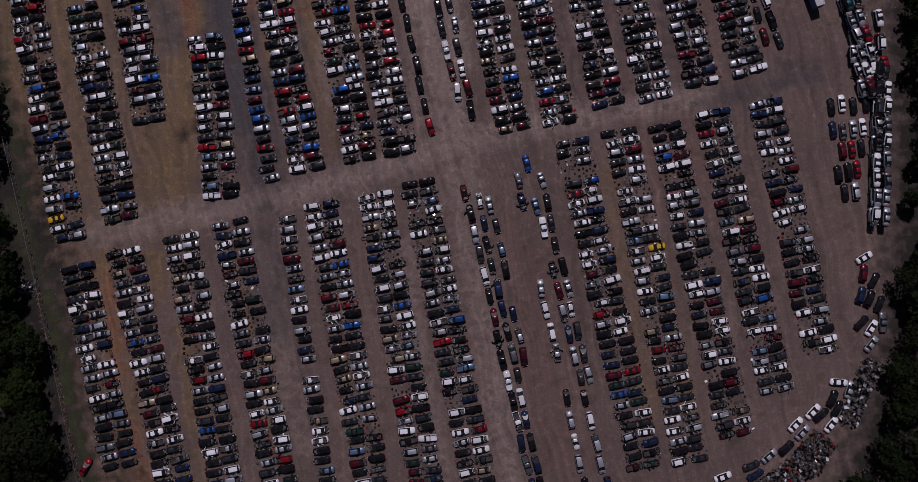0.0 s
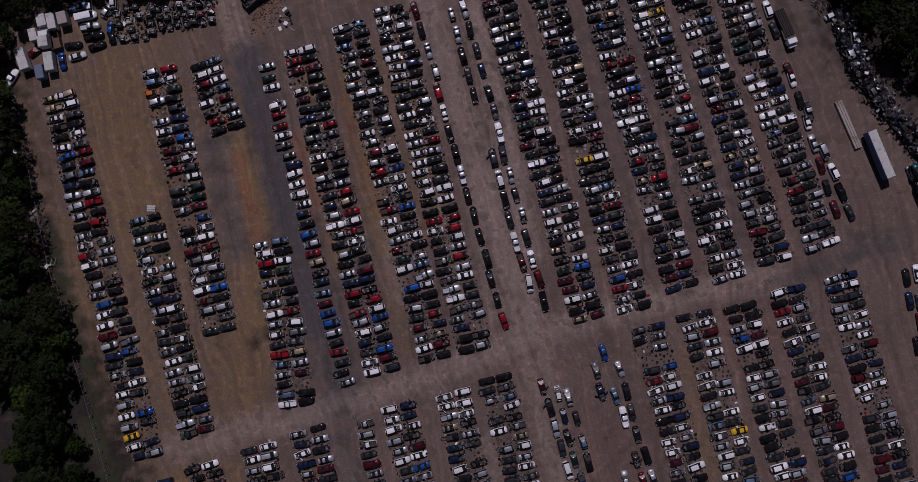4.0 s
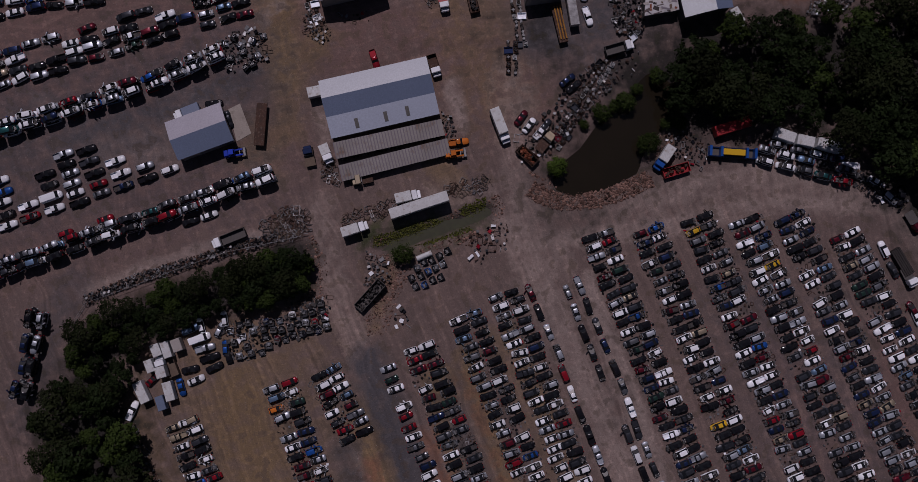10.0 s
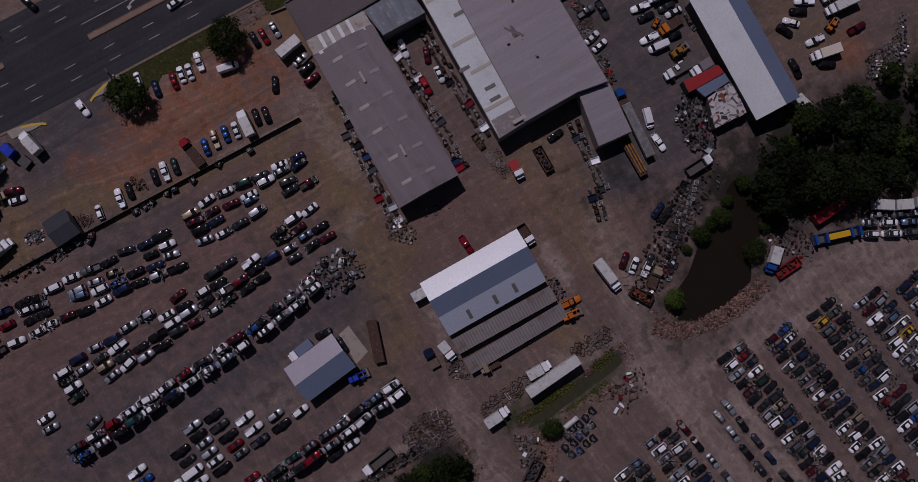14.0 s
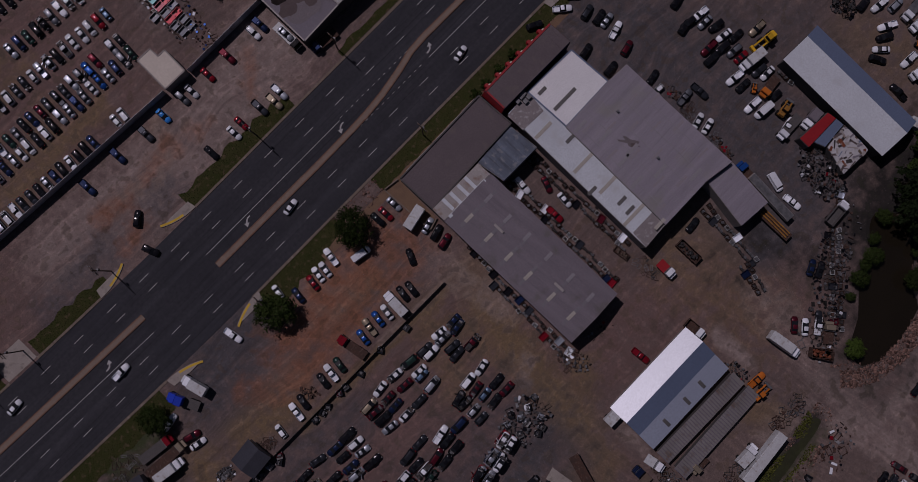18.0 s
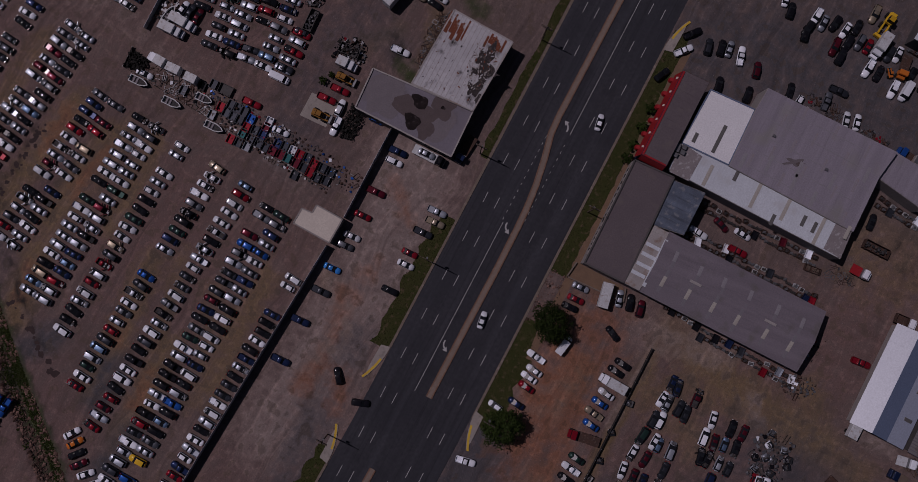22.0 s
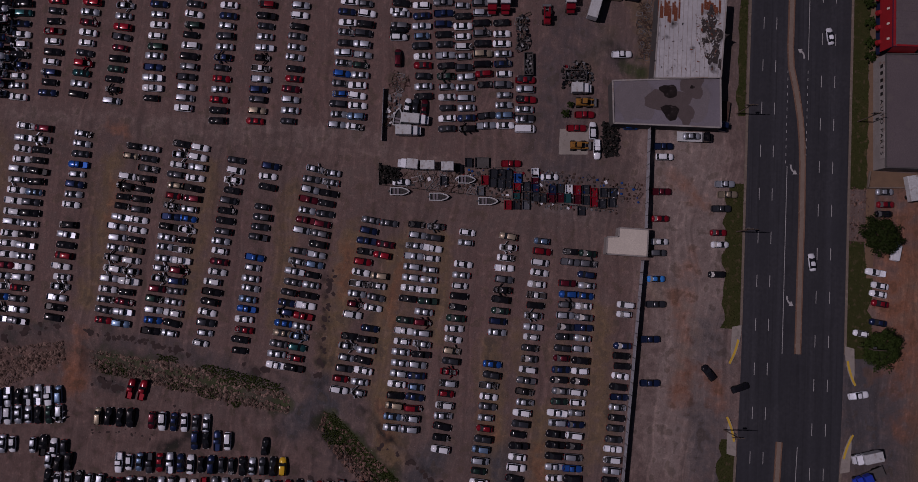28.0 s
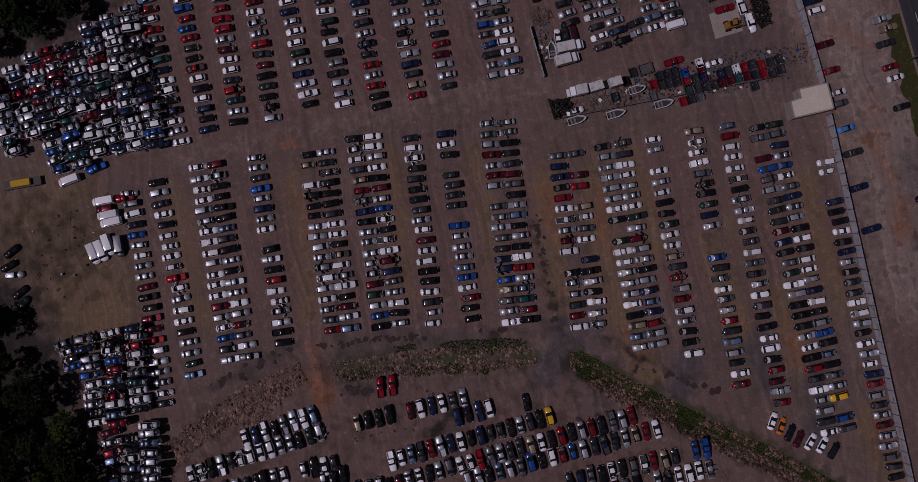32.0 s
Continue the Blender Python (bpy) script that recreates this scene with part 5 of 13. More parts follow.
def sloped_fascia(parent, x0, y0, x1, y1, ox, oy, z_top, z_low, mat):
    """A mansard band that slopes down and outwards from a roof edge."""
    px, py = parent.matrix_world.translation[:2]
    top = [(x0 - px, y0 - py, z_top), (x1 - px, y1 - py, z_top), (x1 - px + ox, y1 - py + oy, z_low), (x0 - px + ox, y0 - py + oy, z_low)]
    v = [(a, b, c - 0.15) for a, b, c in top] + top
    f = [(3, 2, 1, 0), (4, 5, 6, 7), (0, 1, 5, 4), (1, 2, 6, 5), (2, 3, 7, 6), (3, 0, 4, 7)]
    return part("fascia", raw("fascia", v, f, mat), None, parent)



# ---- the ground: one sheet, with its tracks, clay, tar, soil and painted wood shade ----

stroke('clay', 16, 0.75, (-120.1, 80.6), (-109.2, 27.6))
stroke('clay', 22, 0.75, (-94.6, 79.1), (-87.5, 45.9))
stroke('clay', 16, 0.9, (-62.3, 70.1), (-56.7, 38.5), (-62.3, 5.6))
stroke('clay', 22, 0.7, (-65.6, 15.6), (-62.6, -3.0))
stroke('clay', 10, 0.8, (-76.3, -26.1), (-69.8, -59.5))
stroke('clay', 8, 0.55, (-56.4, -31.2), (-50.5, -67.9))
stroke('clay', 8, 0.5, (44.9, 8.7), (55.9, -47.9))
stroke('clay', 8, 0.5, (-40.3, 80.3), (-24.1, 14.0))
stroke('clay', 8, 0.45, (-28.5, 86.8), (-16.8, 41.7))
stroke('tar', 9, 0.6, (-68.9, 64.7), (-62.4, 38.8))
stroke('pale', 11, 0.7, (-20.5, 114.1), (-16.3, 99.2), (-1.9, 52.2), (7.8, 14.9))
stroke('pale', 11, 0.55, (7.5, 13.4), (17.3, -34.8), (23.8, -66.0))
stroke('pale', 9, 0.65, (-80.0, -9.2), (-42.1, -0.3), (-15.3, 7.0), (4.6, 14.8), (28.8, 21.3), (67.7, 29.0))
stroke('pale', 8, 0.4, (-40.2, -12.4), (-27.1, -58.4))
stroke('pale', 7, 0.4, (-4.7, -9.9), (6.9, -66.4))
stroke('pale', 12, 0.5, (-15.7, 148.7), (-18.2, 109.5), (-17.7, 99.4))
stroke('pale', 10, 0.6, (-17.3, 118.1), (14.2, 114.4), (39.2, 117.1), (66.3, 111.5), (81.5, 92.6))
stroke('tar', 11, 0.75, (-57.7, 77.0), (-46.8, 37.9), (-38.7, 6.0))
stroke('pale', 9, 0.5, (-66.9, 124.0), (-66.0, 108.0), (-63.9, 96.1), (-58.7, 80.0))
stroke('tar', 11, 0.5, (-49.8, 46.6), (-40.9, 6.2), (-35.2, -30.6))
stroke('tar', 9, 0.5, (86.5, 34.7), (96.7, 35.0))
stroke('soil', 10, 0.5, (-67.3, -68.3), (-79.3, -51.4))
stroke('tar', 45, 0.55, (3.4, 190.0), (2.2, 162.4))
stroke('rose', 34, 0.7, (-61.6, 181.3), (-60.7, 167.1), (-24.6, 156.8), (-13.7, 145.1))
stroke('tar', 24, 0.55, (-113.6, 150.2), (-87.9, 158.8), (-137.3, 138.0))
stroke('pale', 7, 0.45, (-124.0, 142.0), (-101.8, 141.3), (-97.9, 156.4))
stroke('tar', 9, 0.55, (-152.0, 155.5), (-100.8, 165.1), (-77.7, 170.3))
stroke('clay', 9, 0.65, (-77.1, 193.2), (-74.0, 176.6), (-74.0, 159.8), (-70.7, 147.9))
stroke('rust', 22, 0.55, (-76.0, 217.7), (-94.7, 216.8), (-110.5, 214.8))
stroke('clay', 14, 0.6, (-114.7, 211.7), (-134.0, 208.1))
stroke('clay', 10, 0.6, (-80.2, 146.8), (-77.4, 133.7))
stroke('rust', 12, 0.6, (58.1, 163.6), (58.0, 162.1))
stroke('tar', 10, 1.0, (-4.0, 162.3), (-3.1, 156.6))
stroke('clay', 12, 0.7, (-87.4, 215.9), (-103.3, 218.1))
stroke('pale', 10, 0.5, (-37.8, 122.0), (-16.7, 117.2), (-11.4, 103.1))
stroke('pale', 26, 0.75, (-64.7, 276.6), (-86.0, 271.2), (-109.2, 270.1), (-137.9, 269.7))
stroke('rose', 40, 0.6, (-64.7, 274.6), (-109.2, 270.1), (-190.0, 267.7))
stroke('clay', 7, 0.75, (-101.3, 278.8), (-102.4, 274.4), (-108.7, 269.6), (-114.7, 270.4), (-124.4, 271.0))
stroke('rust', 7, 0.6, (-120.0, 270.0), (-126.4, 271.0))
stroke('rust', 7, 0.5, (-119.9, 263.5), (-125.9, 261.3))
stroke('tar', 14, 0.6, (-130.9, 263.9), (-150.3, 260.6))
stroke('clay', 56, 0.56, (-92.0, 85.0), (-84.0, -5.0))
stroke('clay', 24, 0.6, (-84.0, -12.0), (-68.0, -72.0))
stroke('tar', 10, 1.0, (-60.2, 85.1), (-44.7, 19.0))
stroke('tar', 16, 0.9, (-132.0, 225.0), (-112.0, 227.0))
stroke('tar', 20, 0.7, (-134.0, 220.0), (-110.0, 221.0))
stroke('tar', 40, 0.62, (-154.7, 150.5), (-115.7, 152.0), (-86.0, 158.2))
# wood edge: tree shade and dark grass painted together as near-black soil
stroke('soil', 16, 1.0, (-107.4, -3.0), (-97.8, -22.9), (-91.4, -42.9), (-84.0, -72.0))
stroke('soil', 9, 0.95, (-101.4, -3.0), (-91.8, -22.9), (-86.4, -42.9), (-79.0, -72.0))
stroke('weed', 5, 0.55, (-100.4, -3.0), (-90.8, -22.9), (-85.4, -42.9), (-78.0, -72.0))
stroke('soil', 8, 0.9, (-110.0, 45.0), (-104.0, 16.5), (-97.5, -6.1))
stroke('weed', 4, 0.5, (-109.0, 45.0), (-102.0, 16.5), (-95.5, -6.1))
stroke('clay', 12, 0.8, (-104.0, 45.0), (-97.0, 16.5), (-90.5, -10.1))
stroke('pale', 4, 0.7, (-125.0, 111.5), (-112.0, 115.0), (-93.0, 118.6), (-76.0, 120.0))
stroke('tar', 12, 0.5, (-108.6, 265.8), (-142.8, 263.3))
stroke('rust', 4, 0.5, (-101.2, 275.4), (-112.2, 271.2), (-120.9, 271.6))
stroke('clay', 10, 0.5, (-98.1, 341.3), (-130.1, 342.8))
stroke('clay', 8, 0.5, (-118.9, 300.9), (-143.4, 290.7))
stroke('rust', 4, 0.6, (-78.1, 418.5), (-79.0, 414.7))
stroke('rust', 5, 0.55, (-138.7, 432.3), (-135.1, 421.4), (-139.5, 416.4))
stroke('pale', 7, 0.3, (-77.6, 443.4), (-76.7, 402.6), (-74.7, 353.2), (-85.3, 299.1))
stroke('tar', 14, 0.35, (-132.6, 362.7), (-139.6, 350.2), (-157.6, 353.5))
stroke('rose', 70, 0.75, (-107.0, 432.9), (-118.9, 300.9))
stroke('rose', 70, 0.75, (-58.0, 440.6), (-50.8, 318.1))
stroke('rose', 60, 0.7, (-144.0, 468.7), (-176.3, 316.3))
stroke('weed', 6, 0.75, (-135.4, 412.7), (-136.9, 390.9), (-138.9, 376.2), (-140.3, 367.4))
stroke('oil', 9, 0.6, (-135.0, 414.4), (-134.8, 391.2), (-138.2, 367.7))
stroke('weed', 6, 1.0, (-143.0, 355.8), (-150.4, 346.3), (-163.5, 328.4), (-175.0, 311.7), (-186.0, 297.9))
stroke('soil', 8, 0.75, (-145.5, 352.5), (-150.4, 346.3), (-163.5, 328.4), (-175.0, 311.7), (-186.0, 297.9))
stroke('rust', 4, 0.55, (-150.3, 456.9), (-139.2, 439.4), (-133.5, 422.7))
stroke('oil', 8, 0.5, (-150.3, 456.9), (-139.2, 439.4), (-133.5, 422.7))
stroke('rust', 8, 0.75, (-134.8, 418.6), (-142.0, 418.0))
stroke('rust', 5, 0.55, (-129.9, 418.6), (-135.9, 417.4), (-138.4, 419.2))
stroke('soil', 6, 0.7, (-54.1, 112.7), (-48.9, 112.5), (-37.3, 115.0), (-26.7, 117.1))
stroke('weed', 9, 0.6, (-55.5, 115.0), (-47.9, 115.2), (-40.0, 116.0))
stroke('weed', 5, 0.5, (-49.6, 110.6), (-37.0, 111.9), (-27.7, 114.4))
stroke('clay', 5, 0.6, (-52.0, 106.2), (-57.6, 93.3))
stroke('soil', 5, 0.6, (-59.2, 16.2), (-51.9, 21.3))
stroke('soil', 30, 0.6, (18.5, 142.4), (8.0, 129.3), (-4.2, 121.6))
stroke('tar', 40, 0.5, (-154.7, 156.5), (-115.7, 157.0), (-86.0, 164.2))
stroke('tar', 34, 0.45, (-159.3, 134.4), (-123.6, 134.4), (-85.0, 133.5))
stroke('pale', 5, 0.5, (-131.2, 159.8), (-119.5, 146.4), (-103.6, 140.4))
stroke('pale', 4, 0.4, (-117.4, 139.6), (-104.0, 139.1), (-93.7, 142.8))
stroke('pale', 4, 0.8, (-30.4, 149.7), (-29.6, 141.7))
stroke('pale', 5, 0.35, (-72.5, 353.5), (-73.0, 385.6), (-77.1, 411.3))
stroke('pale', 4, 0.6, (-65.6, 114.3), (-67.6, 109.0))
stroke('clay', 7, 0.5, (-48.9, 303.6), (-39.2, 298.8))
stroke('tar', 22, 0.5, (-40.4, 307.5), (-54.2, 310.3), (-75.9, 306.1))
stroke('soil', 36, 0.2, (-154.4, 441.8), (-160.0, 385.5), (-169.9, 336.8))
stroke('soil', 36, 0.2, (-155.6, 431.1), (-153.4, 391.3), (-154.3, 365.4))
stroke('soil', 4, 0.8, (-155.3, 395.4), (-150.7, 387.4))
stroke('soil', 2.2, 0.6, (-103.6, 361.5), (-104.3, 361.1))
stroke('soil', 3.2, 0.6, (-107.9, 361.5), (-108.6, 361.1))
stroke('soil', 3.2, 0.6, (-112.1, 360.3), (-112.8, 359.9))
stroke('soil', 2.2, 0.6, (-116.5, 360.6), (-117.2, 360.2))
stroke('soil', 3.2, 0.6, (-120.7, 359.6), (-121.4, 359.2))
stroke('soil', 4.2, 0.6, (-125.0, 359.6), (-125.7, 359.2))
stroke('soil', 4.2, 0.6, (-129.3, 359.1), (-129.9, 358.7))
stroke('soil', 3.2, 0.6, (-134.2, 358.2), (-134.8, 357.8))
stroke('soil', 3.2, 0.6, (-131.3, 377.3), (-132.0, 376.9))
stroke('soil', 2.2, 0.6, (-134.1, 374.7), (-134.8, 374.4))
stroke('soil', 2.2, 0.6, (-132.7, 372.8), (-133.4, 372.4))
stroke('soil', 1.2, 0.6, (-139.3, 358.9), (-139.9, 358.5))
stroke('tar', 8, 0.45, (-129.4, 410.7), (-130.7, 390.4), (-135.8, 376.7))
stroke('rust', 7, 0.5, (-48.5, 65.2), (-44.7, 49.3))
stroke('pale', 4, 0.5, (-54.0, 55.1), (-49.7, 39.3))
stroke('tar', 9, 0.7, (-41.1, 69.5), (-36.9, 49.2), (-29.9, 17.6))
stroke('tar', 13, 0.9, (-3.1, 162.0), (-8.3, 157.3))
stroke('tar', 30, 0.6, (6.6, 210.4), (4.0, 186.8), (2.6, 171.4))
stroke('rust', 5, 0.45, (-72.3, 278.7), (-78.6, 270.6))
stroke('rust', 6, 0.4, (-92.0, 272.0), (-109.5, 272.2))
stroke('clay', 5, 0.7, (-121.0, 294.8), (-137.6, 289.9))
stroke('clay', 5, 0.6, (-114.7, 313.0), (-134.2, 307.7))
stroke('clay', 5, 0.6, (-95.4, 343.1), (-118.6, 342.9))
stroke('soil', 10, 0.5, (-2.3, 150.6), (-0.3, 142.4))
stroke('rust', 5, 0.35, (-22.9, -19.0), (-16.1, -49.8))
stroke('rust', 6, 0.3, (-37.6, 77.2), (-30.7, 48.2))
# wood floors: shade under the crowns put into the ground colour
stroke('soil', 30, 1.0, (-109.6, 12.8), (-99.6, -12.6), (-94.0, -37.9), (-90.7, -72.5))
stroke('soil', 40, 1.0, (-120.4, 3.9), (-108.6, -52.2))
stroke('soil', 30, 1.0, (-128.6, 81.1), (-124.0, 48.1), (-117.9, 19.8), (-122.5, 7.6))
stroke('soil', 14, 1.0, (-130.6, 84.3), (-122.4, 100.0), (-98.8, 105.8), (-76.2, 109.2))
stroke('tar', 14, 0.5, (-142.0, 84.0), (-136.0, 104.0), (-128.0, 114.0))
# shade of the other woods and the tree belt, painted near black
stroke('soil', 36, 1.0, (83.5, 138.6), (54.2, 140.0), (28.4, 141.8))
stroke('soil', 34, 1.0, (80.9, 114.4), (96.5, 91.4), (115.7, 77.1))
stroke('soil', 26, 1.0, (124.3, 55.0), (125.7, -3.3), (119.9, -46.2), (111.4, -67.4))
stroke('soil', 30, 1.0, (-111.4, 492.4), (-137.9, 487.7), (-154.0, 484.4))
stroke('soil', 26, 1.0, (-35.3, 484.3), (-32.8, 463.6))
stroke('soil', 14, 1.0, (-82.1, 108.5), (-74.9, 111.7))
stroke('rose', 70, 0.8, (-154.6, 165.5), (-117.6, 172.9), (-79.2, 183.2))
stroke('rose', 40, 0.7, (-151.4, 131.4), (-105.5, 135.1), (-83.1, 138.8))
stroke('pale', 16, 0.6, (-115.5, 144.9), (-102.1, 144.4), (-92.2, 151.3))
stroke('clay', 10, 0.7, (-61.1, 165.7), (-70.9, 155.6), (-72.2, 143.9), (-83.1, 138.8))
stroke('clay', 10, 0.6, (-37.3, 135.4), (-35.8, 127.3), (-32.7, 123.1))
stroke('clay', 34, 0.8, (-92.2, 486.7), (-91.3, 475.1), (-109.4, 470.6))
stroke('soil', 30, 0.5, (-92.2, 486.7), (-94.3, 474.1))
stroke('clay', 9, 0.9, (-134.3, 343.3), (-150.9, 339.1))
stroke('clay', 8, 0.8, (-121.2, 318.2), (-153.9, 313.5))
stroke('clay', 8, 0.8, (-135.3, 304.0), (-165.0, 299.6))
stroke('clay', 8, 0.8, (-99.1, 344.2), (-125.3, 345.3))
stroke('clay', 7, 0.7, (-95.0, 333.9), (-118.9, 331.7))
stroke('clay', 8, 0.8, (-97.2, 355.6), (-128.9, 357.6))
stroke('clay', 7, 0.6, (-88.6, 371.7), (-120.8, 371.4))
stroke('clay', 7, 0.6, (-84.9, 393.0), (-119.9, 393.1))
stroke('clay', 7, 0.7, (-86.7, 416.6), (-121.4, 417.9))
stroke('clay', 8, 0.7, (-108.0, 292.8), (-140.8, 289.0))
stroke('clay', 7, 0.6, (-86.2, 445.5), (-119.8, 443.5))
stroke('clay', 9, 0.8, (-169.7, 288.8), (-181.7, 285.4))
stroke('rust', 5, 0.5, (-137.4, 342.4), (-144.8, 340.9))
stroke('rust', 5, 0.5, (-135.9, 317.3), (-142.0, 315.6))
stroke('rust', 5, 0.5, (-100.0, 356.1), (-111.7, 356.7))
stroke('rust', 5, 0.5, (-103.8, 342.9), (-116.8, 343.8))
stroke('rust', 5, 0.5, (-170.2, 286.0), (-178.9, 285.6))
stroke('rust', 5, 0.5, (-144.2, 302.8), (-153.0, 302.3))
stroke('rust', 5, 0.5, (-91.5, 414.5), (-101.7, 414.7))
stroke('tar', 9, 0.8, (-147.0, 312.1), (-155.8, 310.9))
stroke('tar', 9, 0.8, (-148.4, 328.5), (-156.1, 334.2))
stroke('tar', 9, 0.8, (-156.4, 299.3), (-170.5, 300.6))
stroke('tar', 9, 0.8, (-134.7, 357.9), (-139.5, 355.2))
stroke('tar', 9, 0.8, (-145.1, 364.1), (-140.3, 358.9))
stroke('soil', 2.4, 0.75, (-138.7, 347.0), (-139.3, 346.3))
stroke('soil', 2.4, 0.75, (-141.3, 344.6), (-141.9, 343.8))
stroke('soil', 2.4, 0.75, (-143.1, 342.7), (-143.7, 342.0))
stroke('soil', 2.4, 0.75, (-145.2, 340.2), (-145.8, 339.5))
stroke('soil', 2.4, 0.75, (-147.2, 337.2), (-147.8, 336.5))
stroke('soil', 2.4, 0.75, (-149.6, 334.5), (-150.1, 333.7))
stroke('soil', 2.4, 0.75, (-151.6, 331.2), (-152.1, 330.4))
stroke('rust', 16, 0.7, (-79.1, 221.5), (-96.4, 220.5), (-109.4, 217.4))
stroke('rust', 10, 0.65, (-95.3, 211.3), (-114.4, 210.4))
stroke('soil', 9, 0.5, (-6.8, 162.3), (-6.7, 156.1))
stroke('clay', 30, 0.55, (-22.0, 170.0), (-19.0, 150.0))
stroke('soil', 1.6, 0.6, (-24.0, 160.0), (-21.5, 157.0), (-19.0, 158.5), (-17.0, 155.5))
stroke('soil', 1.6, 0.6, (-23.0, 166.0), (-20.5, 164.0), (-18.0, 164.8))
stroke('soil', 26, 0.55, (-161.2, 222.5), (-163.4, 204.7))
stroke('weed', 14, 0.8, (-161.5, 224.5), (-152.5, 224.8))
stroke('clay', 10, 0.8, (-146.1, 209.4), (-148.7, 200.8), (-160.8, 201.0))
stroke('rust', 8, 0.5, (-127.4, 215.8), (-117.9, 206.9))
stroke('clay', 9, 0.8, (-133.9, 209.2), (-126.3, 205.2), (-119.2, 205.2))
stroke('tar', 16, 0.6, (-130.6, 194.3), (-110.2, 193.2))
stroke('clay', 11, 0.95, (-69.4, 193.4), (-70.4, 173.8), (-70.9, 155.6))
stroke('pale', 6, 0.55, (-7.4, 60.4), (-4.1, 38.8), (-0.7, 19.7))
stroke('pale', 5, 0.4, (-16.7, 57.6), (-11.3, 28.8))
stroke('pale', 4, 0.4, (-28.3, 43.3), (-24.2, 24.7))
stroke('tar', 46, 0.75, (0.2, 223.8), (6.9, 205.1), (7.8, 184.1), (6.2, 166.7))
stroke('tar', 40, 0.6, (17.4, 203.3), (26.2, 185.7), (13.4, 169.4))
stroke('pale', 10, 0.45, (-82.6, 222.6), (-100.1, 222.2), (-110.3, 221.7))
stroke('clay', 14, 0.6, (-80.7, 200.9), (-87.6, 181.6))
stroke('pale', 6, 0.5, (-69.8, 176.7), (-73.6, 172.2))
stroke('clay', 10, 0.7, (-66.3, 200.7), (-69.5, 185.9))
stroke('soil', 9, 0.42, (-88.6, -20.8), (-84.2, -37.6), (-79.1, -54.2), (-74.8, -70.7))
stroke('clay', 7, 0.7, (-89.6, -15.2), (-86.2, -26.4))
stroke('rust', 6, 0.55, (-76.6, -20.5), (-73.2, -37.3), (-71.9, -44.3))
stroke('rust', 8, 0.5, (-68.5, -56.7), (-65.1, -70.5))
stroke('clay', 7, 0.8, (-78.3, -14.9), (-74.6, -31.7))
stroke('clay', 7, 0.8, (-56.6, -31.2), (-53.2, -53.5))
stroke('clay', 6, 0.7, (-65.7, -13.1), (-63.1, -22.9))
stroke('weed', 5, 0.9, (-46.9, 292.2), (-47.9, 290.2))
stroke('weed', 6, 0.7, (-23.1, 287.1), (-23.9, 283.6))
stroke('clay', 6, 0.7, (-30.7, 291.5), (-42.5, 288.9))
stroke('tar', 14, 0.5, (-38.0, 307.7), (-44.5, 296.8))
stroke('soil', 4, 0.6, (-42.9, 297.5), (-45.2, 294.9))
stroke('clay', 7, 0.9, (-45.4, 78.7), (-37.7, 33.0))
stroke('clay', 6, 0.85, (-36.2, 83.5), (-28.0, 37.5))
stroke('clay', 6, 0.8, (-25.1, 86.9), (-11.5, 37.2))
stroke('clay', 20, 0.85, (-91.2, 82.4), (-85.9, 36.9))
stroke('rust', 5, 0.55, (-63.0, 60.9), (-57.7, 37.2))
stroke('pale', 4, 0.5, (-66.3, 63.3), (-61.7, 40.4))
stroke('pale', 6, 0.95, (-4.9, 96.8), (1.8, 67.5), (7.8, 35.5))
stroke('pale', 7, 0.7, (-13.4, 107.6), (18.5, 107.9), (43.4, 109.5), (67.9, 106.1), (84.1, 93.8))
stroke('clay', 5, 0.8, (-36.7, 78.2), (-25.5, 37.6))
stroke('clay', 5, 0.75, (-22.3, 81.0), (-8.5, 25.9))
stroke('clay', 5, 0.7, (-45.8, -12.5), (-34.1, -58.6))
stroke('clay', 5, 0.7, (56.7, -8.2), (65.8, -47.6))
stroke('rose', 20, 0.6, (25.2, -9.1), (34.8, -56.8))
stroke('rose', 30, 0.6, (41.1, 68.7), (61.2, 13.7))
stroke('pale', 18, 0.5, (-94.4, 222.5), (-115.3, 217.9))
stroke('pale', 12, 0.5, (-70.9, 207.8), (-65.5, 189.7))
stroke('clay', 12, 0.8, (-67.3, 200.9), (-70.7, 175.2))
stroke('clay', 4, 0.95, (-71.6, 203.0), (-93.8, 201.1), (-122.3, 198.6))
stroke('pale', 3, 0.6, (-72.3, 204.0), (-94.7, 202.3))
stroke('rose', 20, 0.5, (-105.6, 209.4), (-124.5, 207.1))
stroke('rust', 7, 0.5, (-86.0, 212.5), (-116.0, 208.5))
# wood shade painted on the ground behind the scrap heap
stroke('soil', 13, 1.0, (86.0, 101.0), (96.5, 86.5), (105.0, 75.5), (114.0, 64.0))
stroke('tar', 26, 0.42, (32.8, 86.4), (43.3, 39.7))
stroke('tar', 18, 0.42, (53.0, 80.3), (59.1, 38.1))
stroke('rose', 7, 0.9, (64.8, 77.3), (68.9, 30.8))
stroke('tar', 5, 0.6, (97.9, 35.5), (83.4, 32.0), (67.4, 27.2))
stroke('pale', 3.2, 0.95, (-31.5, 148.9), (-30.7, 143.6), (-29.1, 138.8))
stroke('pale', 5, 0.6, (-63.0, 149.6), (-63.1, 140.8))
